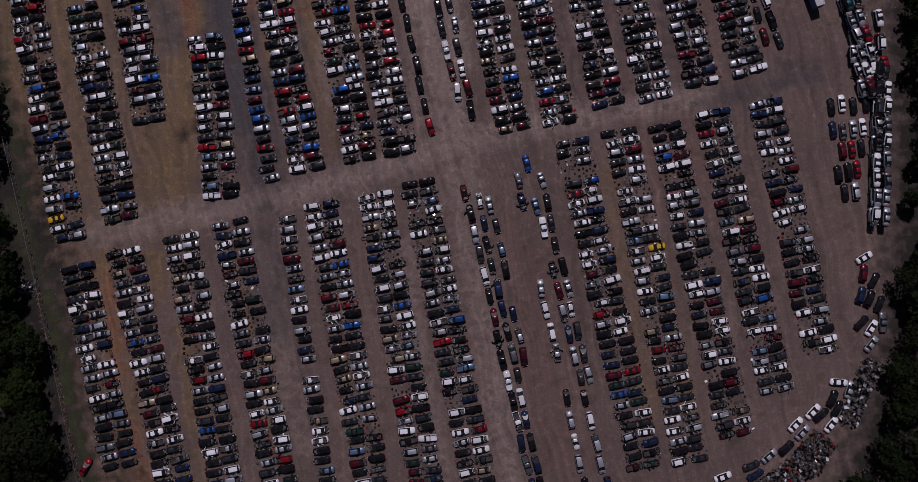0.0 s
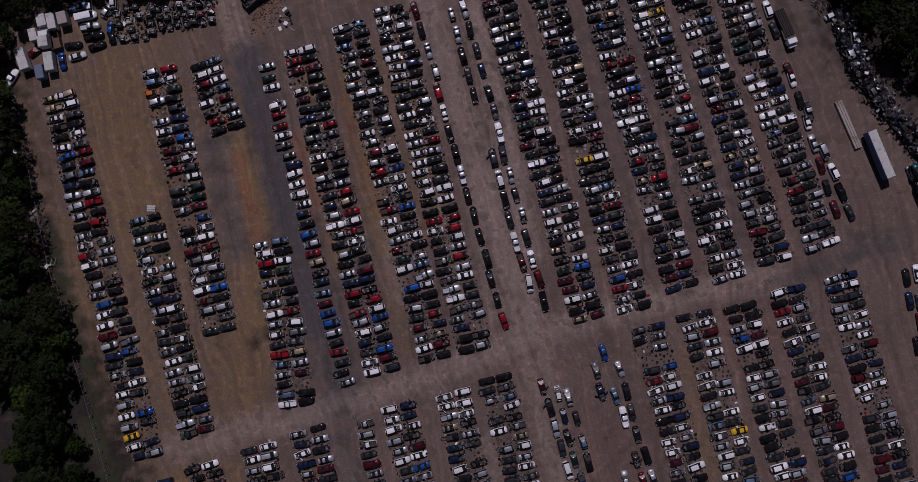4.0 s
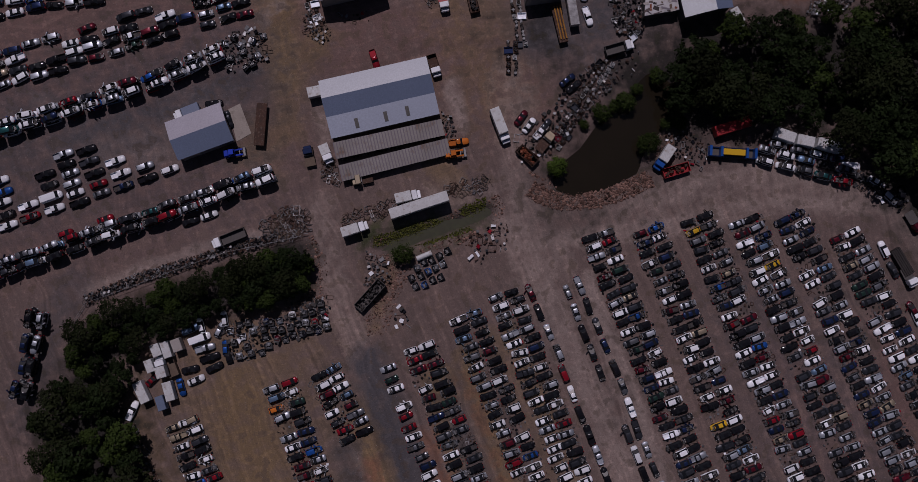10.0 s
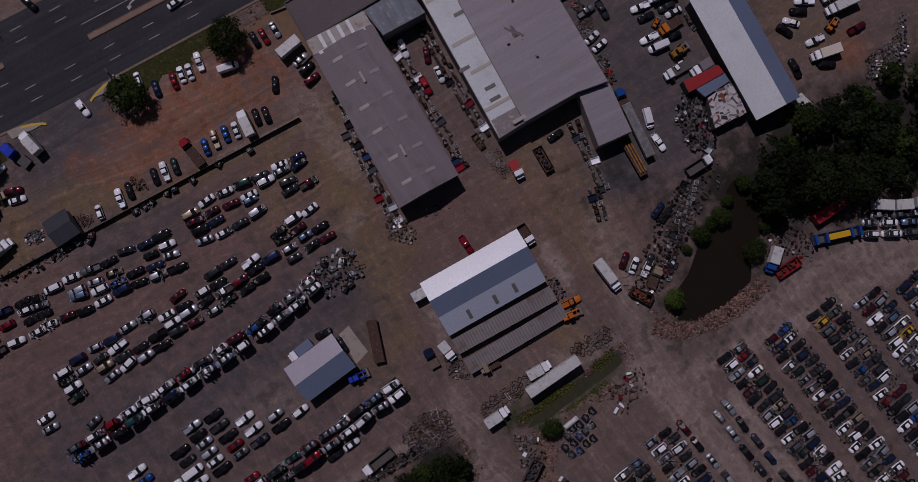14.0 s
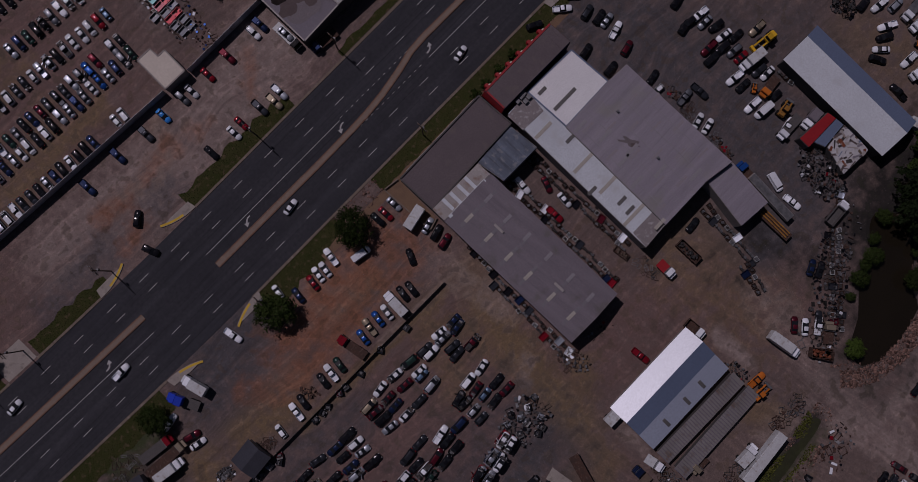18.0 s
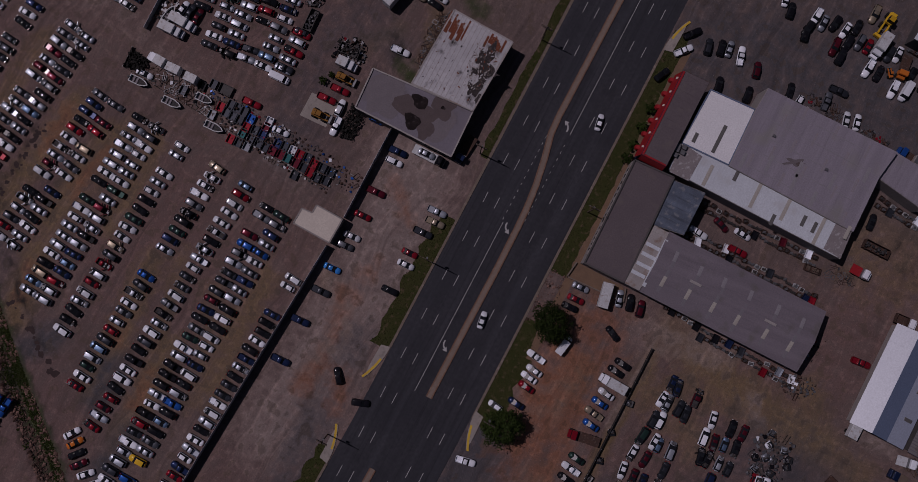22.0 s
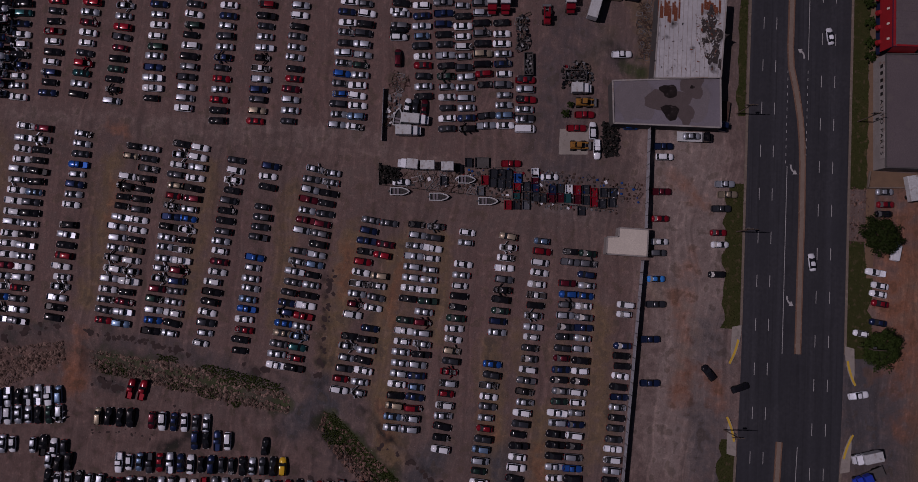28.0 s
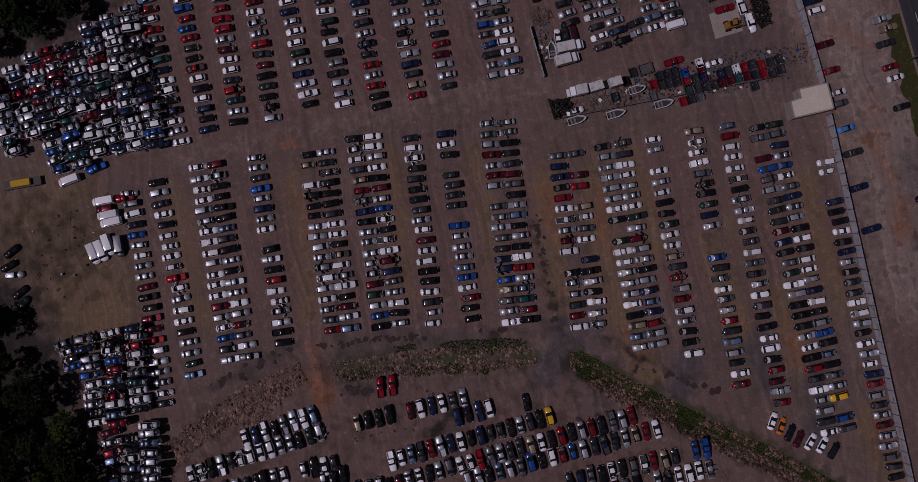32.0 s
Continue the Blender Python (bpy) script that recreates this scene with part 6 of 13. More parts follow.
# gaps between crowns painted dark as tree shade
stroke('soil', 22, 1.0, (69.5, 137.7), (83.1, 129.0))
stroke('soil', 14, 1.0, (14.5, 144.4), (18.5, 140.3))
stroke('oil', 3, 0.85, (-128.2, 423.7), (-131.8, 433.9), (-134.6, 445.4))
stroke('oil', 4, 0.8, (-140.8, 411.8), (-141.4, 405.5))
stroke('clay', 24, 0.75, (-84.5, 473.3), (-99.2, 470.0))
stroke('clay', 20, 0.6, (-91.4, 476.6), (-104.4, 476.0))
stroke('tar', 9, 0.8, (-124.5, 150.3), (-100.1, 153.2), (-78.8, 159.1))
stroke('tar', 12, 0.6, (-115.5, 146.2), (-99.2, 148.1))
stroke('tar', 26, 0.5, (4.6, 192.8), (19.4, 203.8), (35.2, 195.0))
stroke('tar', 20, 0.45, (11.5, 175.9), (16.2, 193.0))
stroke('clay', 16, 0.5, (44.8, 183.4), (51.5, 168.5))
stroke('rust', 5, 0.5, (-78.0, 220.0), (-104.0, 221.5))


def build_ground():
    x0, x1, y0, y1, step = -200, 130, -80, 510, 1.6
    xs, ys = np.arange(x0, x1 + 0.1, step), np.arange(y0, y1 + 0.1, step)
    gx, gy = np.meshgrid(xs, ys)
    fields = {}
    for kind, strokes in STROKES.items():
        total = np.zeros_like(gx)
        for ax, ay, bx, by, width, amount in strokes:
            dx, dy = bx - ax, by - ay
            k = np.clip(((gx - ax) * dx + (gy - ay) * dy) / (dx * dx + dy * dy + 1e-6), 0, 1)
            far = np.hypot(gx - ax - k * dx, gy - ay - k * dy)
            total = np.maximum(total, amount * np.clip(1.35 - far / (width / 2), 0, 1))
        total[[0, -1], :] = 0.0
        total[:, [0, -1]] = 0.0
        fields[kind] = total.ravel()
    nx, ny = len(xs), len(ys)
    verts = np.stack([gx.ravel(), gy.ravel(), ground_z(gx, gy).ravel()], 1).tolist()
    faces = [(j * nx + i, j * nx + i + 1, (j + 1) * nx + i + 1, (j + 1) * nx + i) for j in range(ny - 1) for i in range(nx - 1)]
    far = 3000
    k = len(verts)
    verts += [(-far, -far, 0), (far, -far, 0), (far, far, 0), (-far, far, 0)]
    bottom, top = list(range(nx)), list(range((ny - 1) * nx, ny * nx))
    left, right = [j * nx for j in range(ny)], [j * nx + nx - 1 for j in range(ny)]
    faces += [tuple([k, k + 1] + bottom[::-1]), tuple([k + 1, k + 2] + right[::-1]), tuple([k + 2, k + 3] + top), tuple([k + 3, k] + left)]
    me = raw("ground", verts, faces, GROUND)
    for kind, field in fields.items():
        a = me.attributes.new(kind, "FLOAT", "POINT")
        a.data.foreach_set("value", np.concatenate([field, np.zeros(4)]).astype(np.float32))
    return thing("ground", Matrix(), "packed gravel and clay ground of a salvage yard", "ground", kind="structure", data=me)


# ---- the highway ----
ROAD_AT, ROAD_TURN = Vector((-171.83, 253.17)), 4.652
ROAD_U = Vector((math.cos(radians(ROAD_TURN)), math.sin(radians(ROAD_TURN))))
ROAD_N = Vector((ROAD_U.y, -ROAD_U.x))


def on_road(s, o):
    """A place beside or on the highway: s metres along it, o metres across it from its far kerb."""
    bend = -1.6 * max(0.0, (55 - s) / 55) ** 1.4
    p = ROAD_AT + ROAD_U * s + ROAD_N * (o + bend)
    return p.x, p.y


def road_piece(name, s0, s1, o0, o1, z, mat, label, thick=0.0, category="road", kind="structure"):
    return strip(name, [on_road(s0, o0), on_road(s1, o0), on_road(s1, o1), on_road(s0, o1)], z, mat, label, kind, thick, category)


drive_marks(ASPHALT, ROAD_TURN)
ROAD_S = (-130, -90, -50, -20, 0, 15, 30, 45, 60, 330)
strip("road", [on_road(s, 0.9) for s in ROAD_S][::-1] + [on_road(s, 26.2) for s in ROAD_S], 0.02, ASPHALT, "dark asphalt highway with seven lanes", category="road")
road_piece("apron_far", 3, 12, -6.0, 0.2, 0.012, CONCRETE, "concrete slab between verge and lot", category="pavement")
# lane dashes: each one a stripe of its own
dash_mesh = raw("lane_dash", *prism([(-1.5, -0.07), (1.5, -0.07), (1.5, 0.07), (-1.5, 0.07)], 0.02, 0.028), LINE_WHITE)
dot_mesh = raw("lane_dot", *prism([(-0.35, -0.06), (0.35, -0.06), (0.35, 0.06), (-0.35, 0.06)], 0.02, 0.028), LINE_WHITE)
marks = thing("lane_marking", Matrix(), "white lane stripes painted on the asphalt", "marking", kind="structure")
for o, first in ((4.2, 0.5), (7.4, 0.5), (19.0, 7.9), (22.35, 7.9)):
    for i in range(-8, 22):
        x, y = on_road(first + i * 10.8, o)
        ob = part("stripe", dash_mesh, None, marks)
        ob.matrix_local = turned(x, y, ROAD_TURN)
for o, s0, s1 in ((10.55, 106, 131), (15.6, 108, 132)):
    for i in range(int((s1 - s0) / 1.9)):
        x, y = on_road(s0 + i * 1.9, o)
        ob = part("dot", dot_mesh, None, marks)
        ob.matrix_local = turned(x, y, ROAD_TURN)
for name, s0, s1, o in (("solid_line", 58.4, 105, 10.95), ("solid_line", 132, 230, 15.6), ("solid_line", -60, -20, 15.6), ("solid_line", -20, 8, 15.6), ("solid_line", 8, 36, 15.65)):
    v, f = prism([on_road(s0, o - 0.07), on_road(s1, o - 0.07), on_road(s1, o + 0.07), on_road(s0, o + 0.07)], 0.02, 0.028)
    part(name, raw(name, v, f, LINE_WHITE), None, marks)


def lane_arrow(s, o, degrees):
    """A curved left-turn arrow of road paint."""
    root = thing("lane_arrow", turned(*on_road(s, o), ROAD_TURN + degrees), "white left-turn arrow painted in the middle lane", "marking", "turn arrows", "structure")
    pts = [(-1.5, 0.5), (-0.9, 0.35), (-0.3, 0.1), (0.2, -0.1)]
    verts, faces = [], []
    inner = [(-1.6, -0.75), (-0.9, -0.8), (-0.1, -0.5), (0.45, 0.1)]
    outer = [(-1.6, -0.45), (-0.9, -0.42), (-0.3, -0.15), (0.05, 0.28)]
    for i in range(3):
        k = len(verts)
        v, f = prism([inner[i], inner[i + 1], outer[i + 1], outer[i]], 0.02, 0.028)
        faces += [tuple(j + k for j in q) for q in f]
        verts += v
    v, f = prism([(-0.35, 0.45), (0.85, -0.15), (0.75, 1.05)], 0.02, 0.028)
    faces += [tuple(j + len(verts) for j in q) for q in f]
    verts += v
    part("arrow", raw("arrow", verts, faces, LINE_WHITE), None, root)


lane_arrow(133.9, 13.9, 0)
lane_arrow(103.8, 12.5, 180)
lane_arrow(71.1, 12.4, 180)
lane_arrow(22.9, 13.9, 0)


def median(points, width, label):
    """A raised kerbed island that follows a line of places."""
    left, right = [], []
    for i, p in enumerate(points):
        a, b = Vector(points[max(0, i - 1)]), Vector(points[min(len(points) - 1, i + 1)])
        d = (b - a).normalized() * width / 2
        left.append((p[0] - d.y, p[1] + d.x))
        right.append((p[0] + d.y, p[1] - d.x))
    v, f = prism(left + right[::-1], 0.0, 0.2)
    root = thing("median", Matrix(), label, "median", kind="structure", data=raw("median", v, f, MEDIAN))
    for side in (left, right):
        for a, b in zip(side, side[1:]):
            n = max(1, round((Vector(b) - Vector(a)).length / 6.0))
            for i in range(n):
                p, q = Vector(a).lerp(Vector(b), i / n), Vector(a).lerp(Vector(b), (i + 0.985) / n)
                kv, kf = prism(band(p.x, p.y, q.x, q.y, 0.3), 0.0, 0.235)
                part("kerb", raw("kerb", kv, kf, BROWN_KERB), None, root)


median([on_road(58.5, 14.75), on_road(80, 14.8), on_road(93, 14.9), on_road(105, 14.75), on_road(111, 14.5), on_road(117, 13.9), on_road(124, 12.7), on_road(130, 11.3), on_road(135, 11.0), on_road(180, 11.2), on_road(260, 11.4)], 1.35, "raised median with worn kerbs in the highway")
median([on_road(-100, 11.0), on_road(-50, 11.0), on_road(-20, 11.0), on_road(0, 11.0), on_road(18, 11.0), on_road(37, 11.1)], 1.35, "raised median with worn kerbs in the highway")


def kerb_line(s0, s1, o):
    root = thing("kerb", Matrix(), "pale concrete kerb along the highway", "kerb", kind="structure")
    n = max(1, round((s1 - s0) / 6.0))
    for i in range(n):
        a, b = s0 + (s1 - s0) * i / n, s0 + (s1 - s0) * (i + 0.99) / n
        v, f = prism([on_road(a, o - 0.3), on_road(b, o - 0.3), on_road(b, o + 0.3), on_road(a, o + 0.3)], 0.0, 0.16)
        part("kerb_stone", raw("kerb_stone", v, f, KERB), None, root)


for s0, s1, o in ((-130, 3, 0.6), (12, 33, 0.6), (65, 330, 0.6), (-130, 30, 26.5), (59, 164, 26.5), (178, 330, 26.5)):
    kerb_line(s0, s1, o)


def verge(s0, s1, o0, o1, seed, ragged=0.8):
    """A strip of rough grass with an uneven far edge."""
    rng = random.Random(seed)
    n = max(4, int((s1 - s0) / 2))
    edge = [on_road(s0 + (s1 - s0) * i / n, o0 + rng.uniform(-ragged, ragged)) for i in range(n + 1)]
    back = [on_road(s0 + (s1 - s0) * i / n, o1) for i in range(n, -1, -1)]
    strip("verge", edge + back, 0.03, GRASS, "strip of rough grass between kerb and lot", category="grass")
    blade_patch(edge + back, 0.75, 0.3, "tufts of rough grass on the verge", GRASS, seed, "grass_tufts")


verge(64, 100, -4.0, 0.3, 1)
verge(117, 230, -2.0, 0.1, 2, 0.4)
verge(13, 37, -3.6, 0.3, 3)
verge(-60, 2, -6.5, 0.3, 4)
verge(58, 78, 32.5, 26.8, 5)
verge(78, 87, 31.0, 26.8, 6, 0.5)
verge(100, 168, 31.0, 26.8, 8, 0.3)
rocks([on_road(86.5, 27.0), on_road(100.5, 27.0), on_road(100.5, 31.5), on_road(86.5, 31.5)], 0.6, 0.3, 'bare brown soil and stones beside the kerb', seed=460)
verge(-60, 27, 32.5, 26.8, 7)


def driveway_end(s, o, out, way):
    """A kerb return that swings away from the road, with a yellow-painted edge."""
    arc = [(s + way * 9.5 * i / 8, o + out * 2.3 * (i / 8) ** 2.2) for i in range(9)]
    outline = [on_road(*p) for p in arc] + [on_road(s + way * 6.5, o + out * 2.5), on_road(s + way * 0.5, o + out * 2.3)]
    area = sum(outline[i - 1][0] * outline[i][1] - outline[i][0] * outline[i - 1][1] for i in range(len(outline)))
    v, f = prism(outline if area > 0 else outline[::-1], 0.0, 0.2)
    root = thing("driveway_kerb", Matrix(), "curved concrete driveway kerb with a yellow painted edge", "kerb", "driveway kerbs", "structure", raw("driveway_kerb", v, f, CONCRETE))
    line = [Vector(on_road(p[0], p[1] + out * 0.45)) for p in arc]
    for a, b in zip(line[3:-1], line[4:]):
        kv, kf = prism(band(a.x, a.y, b.x, b.y, 0.55), 0.202, 0.215)
        part("yellow_edge", raw("yellow_edge", kv, kf, LINE_YELLOW), None, root)


driveway_end(65, 0.7, -1, -1)
driveway_end(33, 0.7, -1, 1)
driveway_end(61, 26.4, 1, -1)
driveway_end(30, 26.4, 1, 1)
driveway_end(162, 26.4, 1, 1)
for s, o in ((88, -1.2), (117.5, -2.0), (150, -1.5), (39.3, -2.6), (10.7, -3.2), (-2.5, -3.6), (117, 28.3), (61, 29.6)):
    utility_pole(*on_road(s, o), ROAD_TURN)


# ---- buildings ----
# both south strips carry sky reflection in their colour; the middle one is bluer sheet
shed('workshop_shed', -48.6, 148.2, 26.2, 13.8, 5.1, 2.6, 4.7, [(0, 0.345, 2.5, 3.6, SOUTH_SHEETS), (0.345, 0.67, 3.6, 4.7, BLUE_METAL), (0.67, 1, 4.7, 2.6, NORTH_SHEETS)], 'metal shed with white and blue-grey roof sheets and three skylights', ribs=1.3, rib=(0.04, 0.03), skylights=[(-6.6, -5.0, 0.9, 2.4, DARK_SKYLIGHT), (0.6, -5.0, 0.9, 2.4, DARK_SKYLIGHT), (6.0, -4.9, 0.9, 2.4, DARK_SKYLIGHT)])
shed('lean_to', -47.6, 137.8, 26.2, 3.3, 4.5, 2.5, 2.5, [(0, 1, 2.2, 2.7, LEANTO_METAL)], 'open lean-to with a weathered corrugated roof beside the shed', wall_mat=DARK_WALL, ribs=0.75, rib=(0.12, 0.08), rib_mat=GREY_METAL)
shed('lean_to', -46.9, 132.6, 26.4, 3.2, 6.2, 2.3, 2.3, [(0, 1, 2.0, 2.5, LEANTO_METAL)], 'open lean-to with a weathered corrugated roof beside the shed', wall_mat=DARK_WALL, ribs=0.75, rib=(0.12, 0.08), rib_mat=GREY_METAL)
shed('garage_shed', -92.4, 145.7, 13.4, 9.1, 12.4, 3.8, 5, [(0, 0.5, 3.8, 5.0, BLUE_METAL), (0.5, 1, 5.0, 3.8, GARAGE_SHEETS)], 'small metal garage with a pale gabled roof', ribs=0.9)
strip('slab', [(-85.7, 151.0), (-82.7, 152.0), (-80.9, 144.3), (-84.7, 142.8)], 0.08, CONCRETE, 'bare concrete slab beside the garage', thick=1)
shed('long_warehouse', -53.4, 194.2, 41.4, 15.5, -84.8, 5.8, 7.2, [(0, 0.5, 5.6, 7.2, GREY_METAL), (0.5, 1, 7.2, 5.6, GREY_METAL)], 'long warehouse with a grey ribbed metal roof and rows of skylights', ribs=0.6)
hall = bpy.data.objects['long_warehouse']
roof_patch(hall, -58.4, 211.1, 0.9, 2.6, -84.8, 6.54, SKYLIGHT, 'skylight', 0.12).rotation_euler.rotate_axis('X', radians(11.6))
roof_patch(hall, -57.9, 204.5, 0.9, 2.6, -84.8, 6.52, SKYLIGHT, 'skylight', 0.12).rotation_euler.rotate_axis('X', radians(11.6))
roof_patch(hall, -57.3, 197.9, 0.9, 2.6, -84.8, 6.52, SKYLIGHT, 'skylight', 0.12).rotation_euler.rotate_axis('X', radians(11.6))
roof_patch(hall, -56.8, 191.4, 0.9, 2.6, -84.8, 6.51, SKYLIGHT, 'skylight', 0.12).rotation_euler.rotate_axis('X', radians(11.6))
roof_patch(hall, -56.0, 184.0, 0.9, 2.6, -84.8, 6.54, SKYLIGHT, 'skylight', 0.12).rotation_euler.rotate_axis('X', radians(11.6))
roof_patch(hall, -55.4, 177.5, 0.9, 2.6, -84.8, 6.53, SKYLIGHT, 'skylight', 0.12).rotation_euler.rotate_axis('X', radians(11.6))
roof_patch(hall, -51.8, 211.6, 0.9, 2.6, -84.8, 6.62, FAINT_SKYLIGHT, 'skylight', 0.12).rotation_euler.rotate_axis('X', radians(-11.6))
roof_patch(hall, -51.6, 204.9, 0.9, 2.6, -84.8, 6.68, FAINT_SKYLIGHT, 'skylight', 0.12).rotation_euler.rotate_axis('X', radians(-11.6))
roof_patch(hall, -50.9, 198.6, 0.9, 2.6, -84.8, 6.66, FAINT_SKYLIGHT, 'skylight', 0.12).rotation_euler.rotate_axis('X', radians(-11.6))
roof_patch(hall, -50.1, 191.7, 0.9, 2.6, -84.8, 6.63, FAINT_SKYLIGHT, 'skylight', 0.12).rotation_euler.rotate_axis('X', radians(-11.6))
roof_patch(hall, -49.5, 184.4, 0.9, 2.6, -84.8, 6.64, FAINT_SKYLIGHT, 'skylight', 0.12).rotation_euler.rotate_axis('X', radians(-11.6))
roof_patch(hall, -49.1, 177.8, 0.9, 2.6, -84.8, 6.68, FAINT_SKYLIGHT, 'skylight', 0.12).rotation_euler.rotate_axis('X', radians(-11.6))
roof_patch(hall, -54.7, 204.5, 2.9, 0.6, -84.8, 7.19, PALE_METAL, 'ridge_vent', 0.4).rotation_euler.rotate_axis('X', radians(11.6))
roof_patch(hall, -53.1, 184.6, 2.9, 0.6, -84.8, 7.16, PALE_METAL, 'ridge_vent', 0.4).rotation_euler.rotate_axis('X', radians(11.6))
for n, (x, y) in enumerate(((-58.4, 211.1), (-57.9, 204.5), (-57.3, 197.9), (-56.8, 191.4), (-56.0, 184.0), (-55.4, 177.5))):
    roof_patch(hall, x - 0.02, y, 0.8, 6.2, -84.8, 6.5, ROOF_STREAK, 'streak', 0.085).rotation_euler.rotate_axis('X', radians(11.6))
    roof_patch(hall, x + 6.5, y + 0.4, 0.8, 6.0, -84.8, 6.58, ROOF_STREAK, 'streak', 0.085).rotation_euler.rotate_axis('X', radians(-11.6))
annex = block('roof_annex', [(-63.5, 218.5), (-48.0, 219.6), (-47.6, 215.7), (-63.2, 214.6)], 5.6, 'low link roof of pale ribbed metal with skylights', PALE_METAL, ribs=0.6, along=5.2)
roof_patch(annex, -57.6, 216.9, 3.6, 0.9, -84.8, 5.8, WHITE_METAL)
roof_patch(annex, -55.0, 217.1, 3.6, 0.9, -84.8, 5.8, WHITE_METAL)
roof_patch(annex, -52.5, 217.4, 3.6, 0.9, -84.8, 5.8, WHITE_METAL)
roof_patch(annex, -60.0, 216.9, 3.6, 0.9, -84.8, 5.8, WHITE_METAL)
roof_patch(annex, -55.6, 214.9, 12.5, 0.8, 5.2, 5.85, WHITE_METAL, 'ridge_cap', 0.3)
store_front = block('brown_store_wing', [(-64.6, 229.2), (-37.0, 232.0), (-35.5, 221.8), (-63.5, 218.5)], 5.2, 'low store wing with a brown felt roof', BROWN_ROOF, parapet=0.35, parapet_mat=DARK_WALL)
block('blue_link_roof', [(-47.8, 219.8), (-36.1, 221.6), (-34.6, 213.3), (-46.0, 212.4)], 5.0, 'link roof of weathered blue-grey ribbed sheets', LINK_SHEETS, ribs=0.75, along=95.2, rib=(0.08, 0.08))
red_front = block('red_trimmed_store', [(-35.6, 231.6), (-13.0, 233.7), (-12.2, 227.1), (-35.0, 225.2)], 8.0, 'store front with a brown roof and a bright red sloped fascia', BROWN_ROOF, wall_mat=DARK_BLUE_WALL, ribs=1.9, along=95.2)
block('white_roofed_hall', [(-12.8, 225.6), (-11.2, 214.0), (-26.1, 212.4), (-27.6, 224.8)], 6.2, 'store hall with a bright white roof', BRIGHT_WHITE, ribs=3.0, along=-84.8, parapet=0.1, parapet_mat=BLUE_METAL)
white_hall = bpy.data.objects['white_roofed_hall']
roof_patch(white_hall, -22.0, 217.6, 7.4, 0.9, 5.2, 6.42, DARK_SKYLIGHT)
roof_patch(white_hall, -24.8, 222.7, 2.5, 0.9, 5.2, 6.42, DARK_SKYLIGHT)
grey_hall = block('grey_roofed_hall', [(-5.2, 214.1), (-1.8, 179.7), (-9.5, 180.3), (-23.9, 178.9), (-26.3, 212.2), (-11.3, 213.9)], 6.8, 'large warehouse hall with a grey ribbed metal roof', HALL_METAL, ribs=0.6, along=5.2)
block('grey_roofed_wing', [(-8.9, 179.9), (-1.2, 179.2), (-1.2, 166.5), (-9.8, 166.5)], 5.2, 'wing of the warehouse with a grey ribbed roof', HALL_METAL, ribs=0.6, along=5.2)
pale_aisle = block('pale_roofed_aisle', [(-34.6, 224.0), (-27.7, 224.7), (-26.1, 212.3), (-23.8, 178.9), (-30.9, 177.9)], 6.0, 'side aisle of the warehouse with a pale ribbed roof', WHITE_METAL, ribs=0.75, along=5.2, rib=(0.06, 0.05))
for ring in ([(-27.4, 225.0), (-27.7, 218.8), (-34.6, 218.5), (-35.1, 223.6)], [(-31.0, 182.6), (-23.95, 183.2), (-23.8, 178.9), (-30.9, 177.9)]):
    ax, ay = pale_aisle.matrix_world.translation[:2]
    v, f = prism([(x - ax, y - ay) for x, y in ring], 6.184, 6.245)
    part('old_sheet', raw('old_sheet', v, f, OLD_SHEETS), None, pale_aisle, 'greyed roof sheets')
roof_patch(pale_aisle, -30.9, 215.3, 5.5, 0.9, 5.2, 6.2, SKYLIGHT)
roof_patch(pale_aisle, -28.4, 203.1, 7.5, 0.9, 5.2, 6.2, SKYLIGHT)
roof_patch(pale_aisle, -27.8, 195.2, 6.0, 0.9, 5.2, 6.2, SKYLIGHT)
roof_patch(pale_aisle, -27.5, 185.7, 8.0, 0.9, 5.2, 6.2, SKYLIGHT)
roof_patch(pale_aisle, -27.3, 209.5, 2.8, 0.9, 5.2, 6.2, DARK_SKYLIGHT, high=0.12)
roof_patch(pale_aisle, -31.7, 196.6, 2.8, 0.9, 5.2, 6.2, DARK_SKYLIGHT, high=0.12)
roof_patch(pale_aisle, -27.9, 190.1, 2.8, 0.9, 5.2, 6.2, DARK_SKYLIGHT, high=0.12)
roof_patch(pale_aisle, -27.9, 187.1, 2.8, 0.9, 5.2, 6.2, DARK_SKYLIGHT, high=0.12)
roof_patch(grey_hall, -14.5, 207.0, 0.6, 0.6, -84.8, 7.0, STEEL, 'roof_fan', 0.6)
roof_patch(grey_hall, -14.7, 192.2, 0.6, 0.6, -84.8, 7.0, STEEL, 'roof_fan', 0.6)
roof_patch(grey_hall, -23.6, 210.2, 4.0, 0.9, 5.2, 6.98, FAINT_SKYLIGHT, high=0.06)
roof_patch(grey_hall, -21.3, 197.1, 4.0, 0.9, 5.2, 6.98, FAINT_SKYLIGHT, high=0.06)
roof_patch(grey_hall, -16.4, 189.4, 4.0, 0.9, 5.2, 6.98, FAINT_SKYLIGHT, high=0.06)
roof_patch(grey_hall, -10.5, 183.2, 4.0, 0.9, 5.2, 6.98, FAINT_SKYLIGHT, high=0.06)
roof_patch(grey_hall, -22.4, 191.1, 4.0, 0.9, 5.2, 6.98, FAINT_SKYLIGHT, high=0.06)
